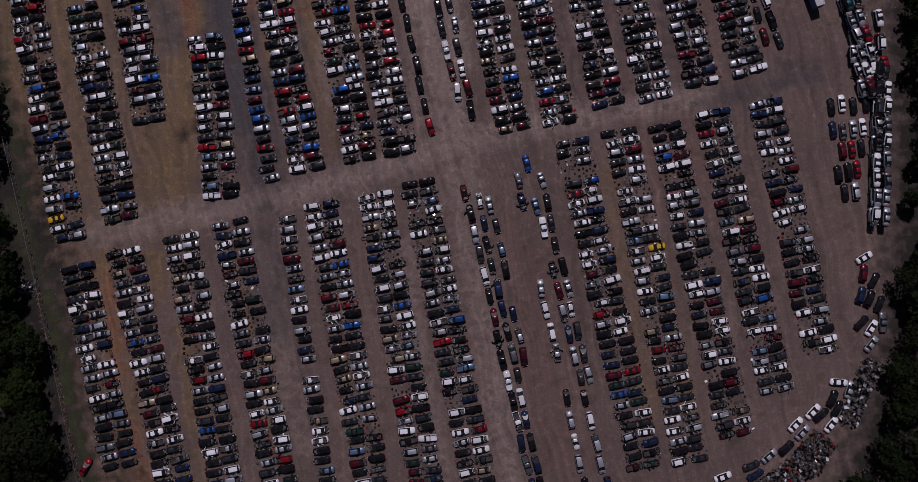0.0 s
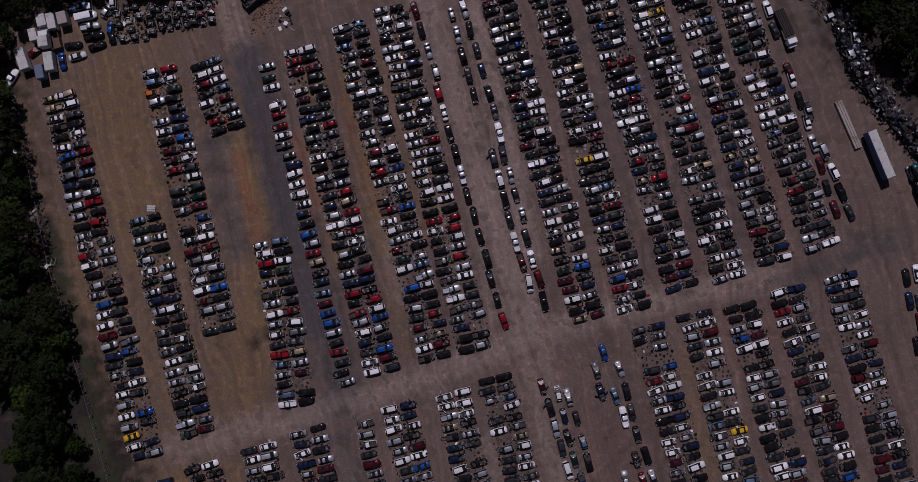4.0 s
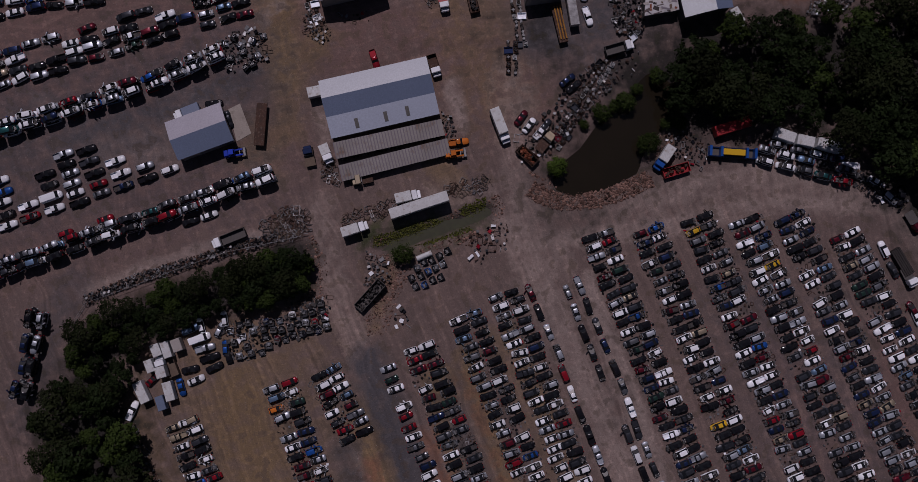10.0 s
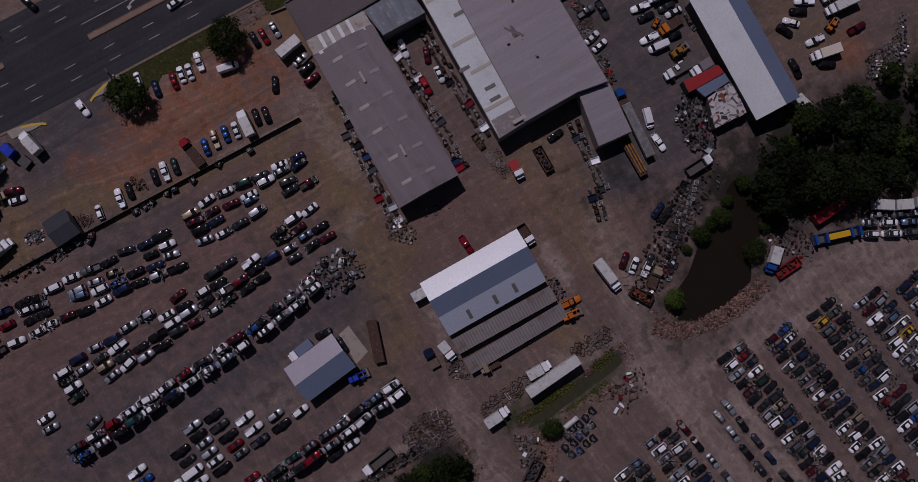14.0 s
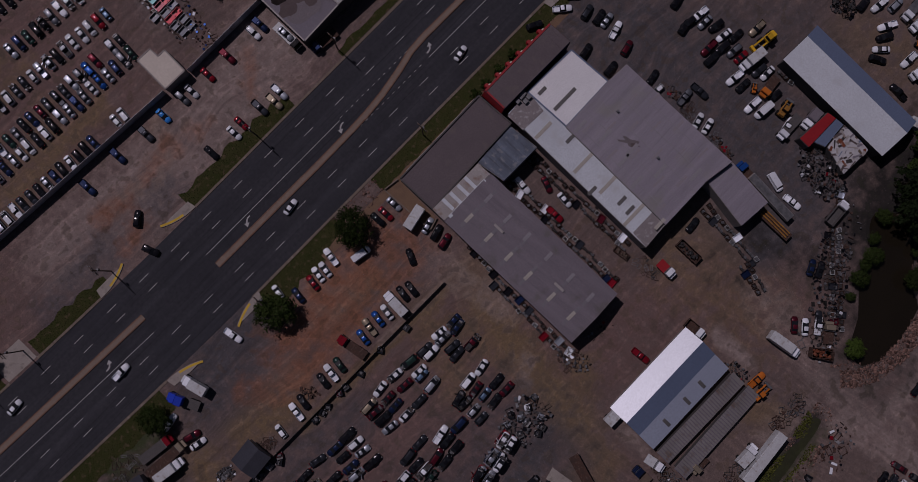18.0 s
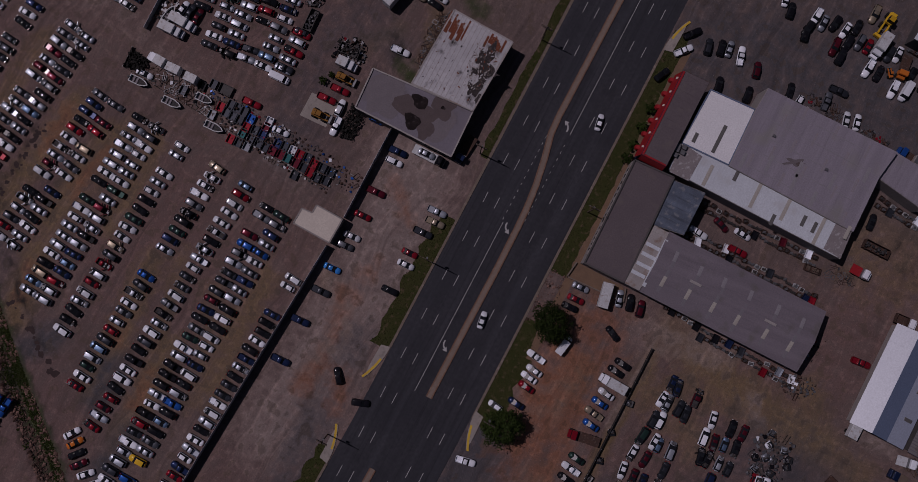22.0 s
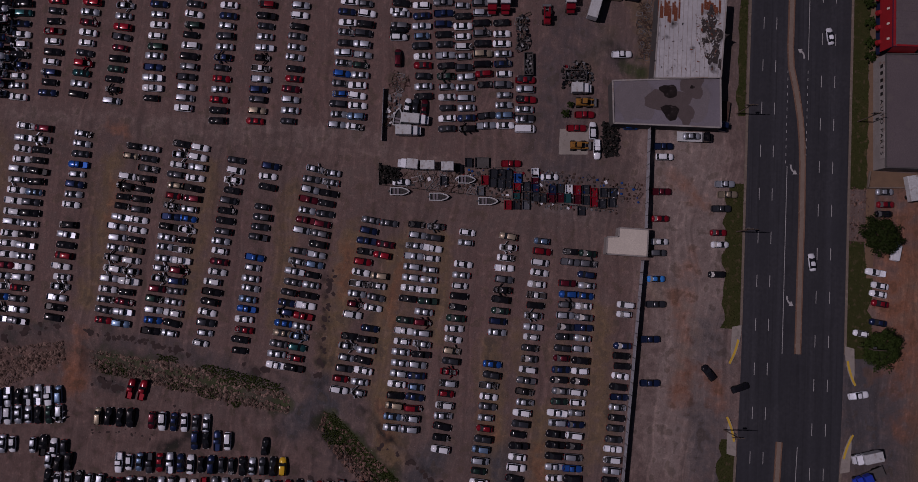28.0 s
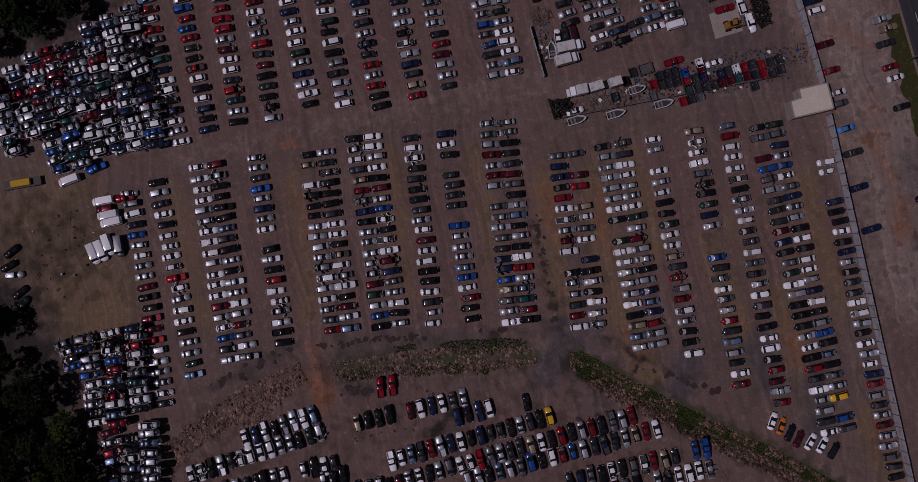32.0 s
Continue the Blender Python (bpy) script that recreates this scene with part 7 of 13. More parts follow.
roof_patch(grey_hall, -18.1, 197.7, 4.0, 0.9, 5.2, 6.98, FAINT_SKYLIGHT, high=0.06)
roof_patch(grey_hall, -20.6, 204.5, 4.0, 0.9, 5.2, 6.98, FAINT_SKYLIGHT, high=0.06)
roof_patch(grey_hall, -24.9, 180.0, 3.4, 0.9, 5.2, 6.98, SKYLIGHT, high=0.06)
for i in range(5):
    roof_patch(grey_hall, -22.9 + 4.1 * i, 196.2 + 0.35 * i, 33.0 - 0.6 * i, 0.16, -85.3, 6.985, FAINT_SKYLIGHT, 'sheet_lap', 0.05)
for i in range(16):
    roof_patch(grey_hall, -22.5 + (i * 7 % 5) * 4.2, 182.5 + i * 1.75, 3.6, 0.7, 5.2, 6.978, HALL_WASH, 'washed_sheet', 0.03)
roof_blob(grey_hall, -17.2, 199.4, 2.3, 0.9, -60.0, 7.017, HALL_SOOT, 'roof_stain', 75, ragged=0.45)
roof_blob(grey_hall, -17.1, 198.2, 0.8, 0.6, -84.8, 7.024, STAINED_DARK, 'roof_stain', 70)
roof_patch(pale_aisle, -29.7, 224.9, 1.1, 1.1, -84.8, 6.2, STEEL, 'air_handler', 0.9)
roof_patch(pale_aisle, -29.6, 223.4, 1.1, 1.1, -84.8, 6.2, STEEL, 'air_handler', 0.9)
roof_patch(pale_aisle, -31.0, 224.6, 1.1, 1.1, -84.8, 6.2, STEEL, 'air_handler', 0.9)
roof_patch(pale_aisle, -28.3, 223.7, 1.1, 1.1, -84.8, 6.2, STEEL, 'air_handler', 0.9)
roof_patch(pale_aisle, -28.7, 225.1, 1.1, 1.1, -84.8, 6.2, STEEL, 'air_handler', 0.9)
roof_patch(red_front, -24.3, 232.45, 22.5, 0.5, 5.3, 8.22, RED_METAL, 'fascia_cap', 0.12)
roof_patch(red_front, -35.1, 228.2, 0.45, 5.7, 5.3, 8.22, RED_METAL, 'fascia_cap', 0.12)
sloped_fascia(red_front, -35.6, 231.6, -13.0, 233.7, -0.25, 0.75, 8.3, 3.4, RED_METAL)
sloped_fascia(red_front, -13.0, 233.7, -12.2, 227.1, 0.5, 0.0, 8.28, 4.6, RED_METAL)
sloped_fascia(red_front, -35.0, 225.2, -35.6, 231.6, -0.75, -0.1, 8.28, 5.4, RED_METAL)
for i in range(6):
    x, y = -33.2 + 3.72 * i, 231.8 + 0.345 * i
    badge = roof_patch(red_front, x - 0.15, y + 0.41, 0.55, 0.75, 50.0, 6.4, CREAM_ROOF, 'emblem', 0.1)
    badge.rotation_euler = (radians(-66), 0, radians(5))
    bm = bmesh.new()
    cylinder(bm, 0.75, 1.0, Matrix.Translation((0, 0, 0)), 14, 0.5)
    awning = part('round_awning', bm, RED_METAL, red_front)
    awning.matrix_local = red_front.matrix_world.inverted() @ turned(x - 0.2, y + 1.05, 0, 3.3)
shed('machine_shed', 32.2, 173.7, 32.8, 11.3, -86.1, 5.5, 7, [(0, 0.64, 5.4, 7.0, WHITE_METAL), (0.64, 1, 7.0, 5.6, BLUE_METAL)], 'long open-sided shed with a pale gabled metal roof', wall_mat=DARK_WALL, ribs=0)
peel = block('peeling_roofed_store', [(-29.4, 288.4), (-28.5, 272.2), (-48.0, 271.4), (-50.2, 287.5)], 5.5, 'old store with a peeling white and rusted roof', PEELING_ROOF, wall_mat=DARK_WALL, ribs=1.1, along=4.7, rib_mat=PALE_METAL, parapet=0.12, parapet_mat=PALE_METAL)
for n in range(11):
    roof_patch(peel, -32.3 - 0.3 * (n * 5 % 7), 283.4 + 0.5 * n, 5.4 - 0.6 * (n * 3 % 5), 0.47, 4.7, 5.69, RUST, 'rust_patch', 0.05)
for n in range(8):
    roof_patch(peel, -30.6 - 0.25 * (n * 5 % 6), 273.6 + 0.6 * n, 3.4 - 0.45 * (n * 3 % 4), 0.57, 4.7, 5.69, RUST, 'rust_patch', 0.05)
roof_blob(peel, -33.8, 275.2, 2.8, 1.2, 5.1, 5.745, TORN_FELT, 'torn_patch', 1, ragged=0.6)
roof_blob(peel, -36.3, 275.9, 2.2, 1.5, 5.1, 5.749, TORN_FELT, 'torn_patch', 2, ragged=0.6)
roof_blob(peel, -37.8, 273.6, 1.5, 2.2, 5.1, 5.753, TORN_FELT, 'torn_patch', 3, ragged=0.6)
roof_blob(peel, -41.5, 273.5, 2.4, 1.4, 5.1, 5.757, TORN_FELT, 'torn_patch', 4, ragged=0.6)
roof_blob(peel, -43.6, 274.3, 1.5, 1.3, 5.1, 5.761, TORN_FELT, 'torn_patch', 5, ragged=0.6)
roof_blob(peel, -39.5, 276.3, 1.0, 0.7, 5.1, 5.765, TORN_FELT, 'torn_patch', 6, ragged=0.6)
roof_blob(peel, -44.8, 272.0, 1.2, 0.6, 5.1, 5.769, TORN_FELT, 'torn_patch', 7, ragged=0.6)
stained = block('stained_flat_store', [(-52.1, 297.4), (-47.9, 271.4), (-60.1, 269.9), (-62.4, 295.9)], 5.0, 'store with a stained flat roof and puddle marks', STAINED_ROOF, wall_mat=DARK_WALL, parapet=0.3, parapet_mat=PALE_METAL)
roof_blob(stained, -52.8, 283.4, 1.6, 2.1, 4.7, 5.215, ROOF_TIDE, 'puddle_stain', 30)
roof_blob(stained, -57.9, 282.5, 1.9, 2.1, 4.7, 5.211, ROOF_TIDE, 'puddle_stain', 31)
roof_blob(stained, -51.1, 277.9, 0.4, 0.6, 4.7, 5.207, ROOF_TIDE, 'puddle_stain', 32)
roof_blob(stained, -50.7, 277.9, 2.9, 2.9, 4.7, 5.203, STAINED_DARK, 'puddle_stain', 33)
roof_blob(stained, -55.2, 283.4, 3.0, 5.6, 4.7, 5.199, STAINED_DARK, 'puddle_stain', 34)
roof_blob(stained, -57.9, 278.7, 2.4, 2.2, 4.7, 5.195, STAINED_DARK, 'puddle_stain', 35)
roof_blob(stained, -54.8, 277.1, 5.0, 4.0, 4.7, 5.191, STAINED_PALE, 'puddle_stain', 36)
roof_blob(stained, -56.2, 291.3, 5.6, 4.4, 4.7, 5.187, STAINED_PALE, 'puddle_stain', 37)
roof_debris(peel, [(-33.3, 279.3), (-31.8, 273.3), (-43.3, 272.0), (-43.9, 276.4), (-39.8, 278.3)], 0.5, 0.5, 5.78, (TORN_FELT, PALE_METAL, PALE_METAL, PEELING_ROOF, RUST, WOOD), 3)
roof_debris(peel, [(-36.9, 289.8), (-34.7, 273.1), (-47.0, 272.0), (-49.8, 287.9)], 1.8, 0.4, 5.78, (SIGN_DARK, RUST, STAINED_DARK), 4)
block('tan_canopy', [(-87.3, 291.2), (-86.9, 284.1), (-93.4, 283.7), (-94.0, 293.6), (-89.9, 293.8), (-89.5, 291.1)], 3.4, 'low office hut with a plain cream roof', CREAM_ROOF, wall_mat=WALL, parapet=0.08)
block('blue_grey_hall', [(-181.8, 217.8), (-168.8, 213.1), (-167.0, 195.6), (-179.2, 191.5), (-195.0, 202.4)], 5.0, 'hall corner with a blue-grey ribbed roof', BLUE_METAL, ribs=0.9, along=30)
shed('dark_roofed_hut', -135.7, 201.9, 5.8, 6.4, 9.8, 2.8, 4, [(0, 0.5, 2.8, 4.0, BLACK_ROOF), (0.5, 1, 4.0, 2.8, BLACK_ROOF)], 'small hut with a dark shingled roof', ribs=0)
shed('dark_roofed_hut', -161.7, 213.1, 5.7, 7.3, -6.0, 2.8, 3.6, [(0, 0.5, 2.8, 3.6, BLACK_ROOF), (0.5, 1, 3.6, 2.8, BLACK_ROOF)], 'small black-roofed hut on the front lot', ribs=0)

# the walled pad beside the store wing
strip('slab', [(-64.7, 229.6), (-69.0, 230.0), (-67.0, 216.0), (-64.0, 217.2)], 0.05, MULCH, 'bare earth pad beside the store wing', thick=1)
pad_wall = thing('pad_wall', Matrix(), 'low concrete wall round a bare pad', 'wall', kind='structure')
for ax, ay, bx, by in ((-69.2, 230.4, -67.1, 215.4), (-67.1, 215.4, -64.0, 216.6), (-69.2, 230.4, -65.0, 230.2)):
    v, f = prism(band(ax, ay, bx, by, 0.3), 0.0, 0.7)
    part('wall_run', raw('wall_run', v, f, KERB), None, pad_wall)

# ---- first yard: salvage rows, far block ----
row(-83.3, -17.6, -70.7, -64.3, lanes=2, scale=0.91, pitch=2.71, spread=4.7, bare=0.68, mess=1.2)
row(-72.2, -13.3, -57.2, -70.1, lanes=2, scale=0.91, pitch=2.71, spread=4.7, bare=0.68, mess=1.2)
row(-58.8, -9.4, -45.0, -69.8, lanes=2, scale=0.91, pitch=2.71, spread=4.7, bare=0.68, mess=1.2)
row(-47.1, -5.8, -32.1, -69.5, lanes=2, scale=0.91, pitch=2.71, spread=4.7, bare=0.68, mess=1.2)
row(-33.7, -4.4, -20.7, -69.2, scale=0.91, pitch=2.71, spread=4.7, bare=0.68, mess=1.2)
row(-25.2, -0.6, -10.1, -68.9, lanes=2, scale=0.91, pitch=2.71, spread=4.7, bare=0.68, mess=1.2)
row(-12.2, 2.0, 2.8, -68.6, lanes=2, scale=0.91, pitch=2.71, spread=4.7, bare=0.68, mess=1.2)
row(-1.6, 5.6, 15.4, -68.3, lanes=2, scale=0.91, pitch=2.71, spread=4.7, bare=0.68, mess=1.2)
row(9.9, 3.3, 27.7, -66.6, along=True, pitch=5.6, bare=0.25, gap=0.12, scale=0.95, where='beside the track', group='cars along the track')
row(12.9, 1.3, 30.1, -66.5, along=True, pitch=5.6, bare=0.25, gap=0.12, scale=0.95, where='beside the track', group='cars along the track')
row(15.9, 0.6, 25.1, -36.0, along=True, pitch=5.6, bare=0.25, gap=0.12, scale=0.95, where='beside the track', group='cars along the track')
row(21.2, 12.1, 40.6, -66.3, along=True, pitch=5.6, bare=0.25, gap=0.12, scale=0.95, where='beside the track', group='cars along the track')
row(24.6, 10.9, 45.8, -66.1, along=True, pitch=5.6, bare=0.25, gap=0.12, scale=0.95, where='beside the track', group='cars along the track')
row(28.5, 7.0, 40.8, -39.8, along=True, pitch=5.6, bare=0.25, gap=0.12, scale=0.95, where='beside the track', group='cars along the track')
row(35.6, 16.6, 54.7, -61.0, lanes=2, scale=0.91, pitch=2.71, spread=4.7, bare=0.68, mess=1.2)
row(47.5, 19.6, 65.7, -59.4, lanes=2, scale=0.91, pitch=2.71, spread=4.7, bare=0.68, mess=1.2)
row(58.7, 21.2, 76.6, -52.8, lanes=2, scale=0.91, pitch=2.71, spread=4.7, bare=0.68, mess=1.2)
row(69.9, 24.9, 86.3, -42.1, lanes=2, scale=0.91, pitch=2.71, spread=4.7, bare=0.68, mess=1.2)
row(83.1, 27.9, 97.0, -32.6, lanes=2, scale=0.91, pitch=2.71, spread=4.7, bare=0.68, mess=1.2)

# ---- first yard: salvage rows, near block ----
row(-106.1, 76.8, -85.6, -10.1, lanes=2, scale=0.91, pitch=2.71, spread=4.7, bare=0.68, mess=1.2)
row(-85.5, 46.4, -73.3, -5.1, lanes=2, scale=0.91, pitch=2.71, spread=4.7, bare=0.68, mess=1.2)
row(-81.8, 82.6, -67.6, 19.3, lanes=2, scale=0.91, pitch=2.71, spread=4.7, bare=0.68, mess=1.2)
row(-70.7, 84.1, -65.4, 68.1, lanes=2, scale=0.91, pitch=2.71, spread=4.7, bare=0.68, mess=1.2)
row(-55.1, 39.8, -49.4, 0.9, lanes=2, scale=0.91, pitch=2.71, spread=4.7, bare=0.68, mess=1.2)
row(-55.6, 82.8, -37.5, 5.5, scale=0.91, pitch=2.71, spread=4.7, bare=0.68, mess=1.2)
row(-47.4, 86.7, -28.8, 8.5, lanes=2, scale=0.91, pitch=2.71, spread=4.7, bare=0.68, mess=1.2)
row(-35.0, 92.6, -15.9, 11.5, lanes=2, scale=0.91, pitch=2.71, spread=4.7, bare=0.68, mess=1.2)
row(-25.0, 96.7, -6.4, 13.5, lanes=2, scale=0.91, pitch=2.71, spread=4.7, bare=0.68, mess=1.2)
row(-18.6, 96.3, 0.6, 19.3, along=True, pitch=5.6, bare=0.25, gap=0.0, scale=0.95, where='beside the track', group='cars along the track')
row(-9.9, 95.1, 7.2, 28.3, along=True, pitch=5.6, bare=0.25, gap=0.12, scale=0.95, where='beside the track', group='cars along the track')
row(-6.4, 96.3, 10.9, 23.9, along=True, pitch=5.6, bare=0.25, gap=0.12, scale=0.95, where='beside the track', group='cars along the track')
row(68.0, 94.3, 86.2, 43.4, along=True, pitch=5.6, bare=0.25, gap=0.12, scale=0.95, where='beside the track', group='cars along the track')
row(72.2, 82.4, 82.7, 44.4, along=True, pitch=5.6, bare=0.25, gap=0.12, scale=0.95, where='beside the track', group='cars along the track')
row(-0.6, 107.7, 21.2, 19.8, lanes=2, scale=0.91, pitch=2.71, spread=4.7, bare=0.68, mess=1.2)
row(11.9, 107.0, 32.4, 21.9, lanes=2, scale=0.91, pitch=2.71, spread=4.7, bare=0.68, mess=1.2)
row(24.3, 108.2, 44.3, 26.8, lanes=2, scale=0.91, pitch=2.71, spread=4.7, bare=0.68, mess=1.2)
row(35.8, 106.1, 55.9, 28.7, lanes=2, scale=0.91, pitch=2.71, spread=4.7, bare=0.68, mess=1.2)
row(47.2, 105.4, 67.4, 32.8, lanes=2, scale=0.91, pitch=2.71, spread=4.7, bare=0.68, mess=1.2)
row(59.7, 99.2, 79.1, 35.8, lanes=2, scale=0.91, pitch=2.71, spread=4.7, bare=0.68, mess=1.2)
scrap(band(-83.5, -17.6, -70.9, -64.4, 8.6), 1.5, 0.9, 'loose engine parts and panels strewn between salvaged cars', seed=100)
scrap(band(-72.5, -13.3, -57.4, -70.3, 8.6), 1.5, 0.9, 'loose engine parts and panels strewn between salvaged cars', seed=101)
scrap(band(-59.0, -9.3, -45.1, -70.0, 8.6), 1.5, 0.9, 'loose engine parts and panels strewn between salvaged cars', seed=102)
scrap(band(-47.3, -5.7, -32.3, -69.6, 8.6), 1.5, 0.9, 'loose engine parts and panels strewn between salvaged cars', seed=103)
scrap(band(-25.3, -0.5, -10.1, -69.1, 8.6), 1.5, 0.9, 'loose engine parts and panels strewn between salvaged cars', seed=104)
scrap(band(-12.2, 2.0, 2.8, -68.8, 8.6), 1.5, 0.9, 'loose engine parts and panels strewn between salvaged cars', seed=105)
scrap(band(-1.6, 5.6, 15.4, -68.4, 8.6), 1.5, 0.9, 'loose engine parts and panels strewn between salvaged cars', seed=106)
scrap(band(35.7, 16.7, 54.8, -61.2, 8.6), 1.5, 0.9, 'loose engine parts and panels strewn between salvaged cars', seed=107)
scrap(band(47.6, 19.7, 65.9, -59.5, 8.6), 1.5, 0.9, 'loose engine parts and panels strewn between salvaged cars', seed=108)
scrap(band(58.8, 21.3, 76.8, -52.9, 8.6), 1.5, 0.9, 'loose engine parts and panels strewn between salvaged cars', seed=109)
scrap(band(70.1, 25.0, 86.5, -42.1, 8.6), 1.5, 0.9, 'loose engine parts and panels strewn between salvaged cars', seed=110)
scrap(band(83.3, 28.0, 97.3, -32.7, 8.6), 1.5, 0.9, 'loose engine parts and panels strewn between salvaged cars', seed=111)
scrap(band(-106.3, 76.9, -85.9, -10.1, 8.6), 1.5, 0.9, 'loose engine parts and panels strewn between salvaged cars', seed=112)
scrap(band(-85.7, 46.4, -73.6, -5.0, 8.6), 1.5, 0.9, 'loose engine parts and panels strewn between salvaged cars', seed=113)
scrap(band(-81.9, 82.7, -67.8, 19.2, 8.6), 1.5, 0.9, 'loose engine parts and panels strewn between salvaged cars', seed=114)
scrap(band(-70.9, 84.2, -65.5, 68.1, 8.6), 1.5, 0.9, 'loose engine parts and panels strewn between salvaged cars', seed=115)
scrap(band(-55.2, 39.8, -49.5, 0.9, 8.6), 1.5, 0.9, 'loose engine parts and panels strewn between salvaged cars', seed=116)
scrap(band(-47.4, 86.8, -28.9, 8.6, 8.6), 1.5, 0.9, 'loose engine parts and panels strewn between salvaged cars', seed=117)
scrap(band(-35.1, 92.7, -16.0, 11.6, 8.6), 1.5, 0.9, 'loose engine parts and panels strewn between salvaged cars', seed=118)
scrap(band(-25.1, 96.8, -6.5, 13.6, 8.6), 1.5, 0.9, 'loose engine parts and panels strewn between salvaged cars', seed=119)
scrap(band(-0.5, 107.8, 21.3, 19.7, 8.6), 1.5, 0.9, 'loose engine parts and panels strewn between salvaged cars', seed=120)
scrap(band(12.0, 107.1, 32.6, 21.8, 8.6), 1.5, 0.9, 'loose engine parts and panels strewn between salvaged cars', seed=121)
scrap(band(24.5, 108.3, 44.5, 26.7, 8.6), 1.5, 0.9, 'loose engine parts and panels strewn between salvaged cars', seed=122)
scrap(band(36.0, 106.2, 56.1, 28.6, 8.6), 1.5, 0.9, 'loose engine parts and panels strewn between salvaged cars', seed=123)
scrap(band(47.4, 105.6, 67.7, 32.7, 8.6), 1.5, 0.9, 'loose engine parts and panels strewn between salvaged cars', seed=124)
scrap(band(59.9, 99.3, 79.4, 35.7, 8.6), 1.5, 0.9, 'loose engine parts and panels strewn between salvaged cars', seed=125)

# ---- lot behind the garage ----
row(-148.7, 186.0, -114.9, 186.3, along=True, pitch=4.9, bare=0.35, spread=2.55, lanes=4, gap=0.12, mess=1.8, flip=0.5, where='in a loose gravel row', group='cars behind the garage', area='lot behind the garage')
row(-106.4, 189.3, -77.5, 191.7, along=True, pitch=4.9, bare=0.35, spread=2.55, lanes=4, gap=0.12, mess=1.8, flip=0.5, where='in a loose gravel row', group='cars behind the garage', area='lot behind the garage')
row(-149.4, 166.6, -79.1, 178.0, along=True, pitch=4.9, bare=0.35, spread=2.55, lanes=4, gap=0.12, mess=1.8, flip=0.5, where='in a loose gravel row', group='cars behind the garage', area='lot behind the garage')
row(-168.6, 184.3, -151.9, 185.6, along=True, pitch=4.9, bare=0.35, spread=2.55, lanes=4, gap=0.12, mess=1.8, flip=0.5, where='in a loose gravel row', group='cars behind the garage', area='lot behind the garage')


def stack(x0, y0, x1, y1, lanes=2, layers=2, spread=2.5, pitch=5.0, step=1.25, seed=1, squash=0.8, along=True, mix=MIX_HEAP, scale=1.0):
    """Wrecks stacked on one another in a long heap, each one its own thing."""
    rng = random.Random(seed)
    way = Vector((x1 - x0, y1 - y0))
    heading, side = math.degrees(math.atan2(way.y, way.x)), Vector((-way.y, way.x)).normalized()
    count = max(1, round(way.length / pitch) + 1)
    for layer in range(layers):
        for lane in range(lanes):
            for i in range(count):
                if layer and rng.random() < 0.1:
                    continue
                p = Vector((x0, y0)) + way * (i / max(1, count - 1)) + side * ((lane - (lanes - 1) / 2) * spread + rng.gauss(0, 0.15)) + way.normalized() * rng.gauss(0, 0.2)
                kind, color = rng.choice(("sedan", "sedan", "coupe", "hatchback", "sedan", "suv")), rng.choice(mix)
                car(p.x, p.y, heading + (0 if along else 90) + rng.gauss(0, 4) + rng.choice((0, 180)), kind, color, (0, 0, 1, 2, 1, 4)[rng.randrange(6)], z=layer * step - 0.15 * bool(layer),
                    scale=scale * rng.uniform(0.92, 1.0), lean=(rng.gauss(0, 1.5) * layer, rng.gauss(0, 1.5) * layer), where="stacked in a scrap heap", group="stacked wrecks", area="scrap heaps")



stack(-153.2, 150.9, -102.9, 160.0, seed=1, layers=3)
stack(-101.3, 160.4, -87.1, 164.5, seed=2, layers=3)
stack(-135.8, 121.3, -78.9, 133.2, seed=3, layers=3)
stack(-137.0, 106.5, -142.4, 90.5, seed=9, layers=3, mix='kkkkkddsnkwg')
stack(-155.6, 117.2, -137.4, 121.0, seed=4, layers=3)
car(-142.9, 141.1, 12, 'pickup_truck', 'w', scale=0.93, full=True, where='parked on the gravel lot', group='cars behind the garage')
car(-142.3, 138.2, 12, 'pickup_truck', 'b', scale=0.93, full=True, where='parked on the gravel lot', group='cars behind the garage')
car(-142.9, 135.7, 12, 'pickup_truck', 'w', scale=0.93, full=True, where='parked on the gravel lot', group='cars behind the garage')
car(-142.3, 132.6, 12, 'pickup_truck', 'k', scale=0.93, bare=1, full=True, where='parked on the gravel lot', group='cars behind the garage')
car(-142.0, 130.0, 12, 'pickup_truck', 'w', scale=0.93, full=True, where='parked on the gravel lot', group='cars behind the garage')
car(-136.5, 134.2, 12, 'pickup_truck', 'w', scale=0.93, full=True, where='parked on the gravel lot', group='cars behind the garage')
car(-136.4, 131.3, 12, 'pickup_truck', 'r', scale=0.93, bare=1, full=True, where='parked on the gravel lot', group='cars behind the garage')
car(-131.6, 141.1, 12, 'pickup_truck', 'k', scale=0.93, full=True, where='parked on the gravel lot', group='cars behind the garage')
car(-130.9, 138.4, 12, 'sedan', 'k', scale=0.93, bare=1, full=True, where='parked on the gravel lot', group='cars behind the garage')
car(-130.6, 135.5, 12, 'cargo_van', 'w', scale=0.93, full=True, where='parked on the gravel lot', group='cars behind the garage')
car(-130.3, 132.5, 12, 'pickup_truck', 'w', scale=0.93, full=True, where='parked on the gravel lot', group='cars behind the garage')
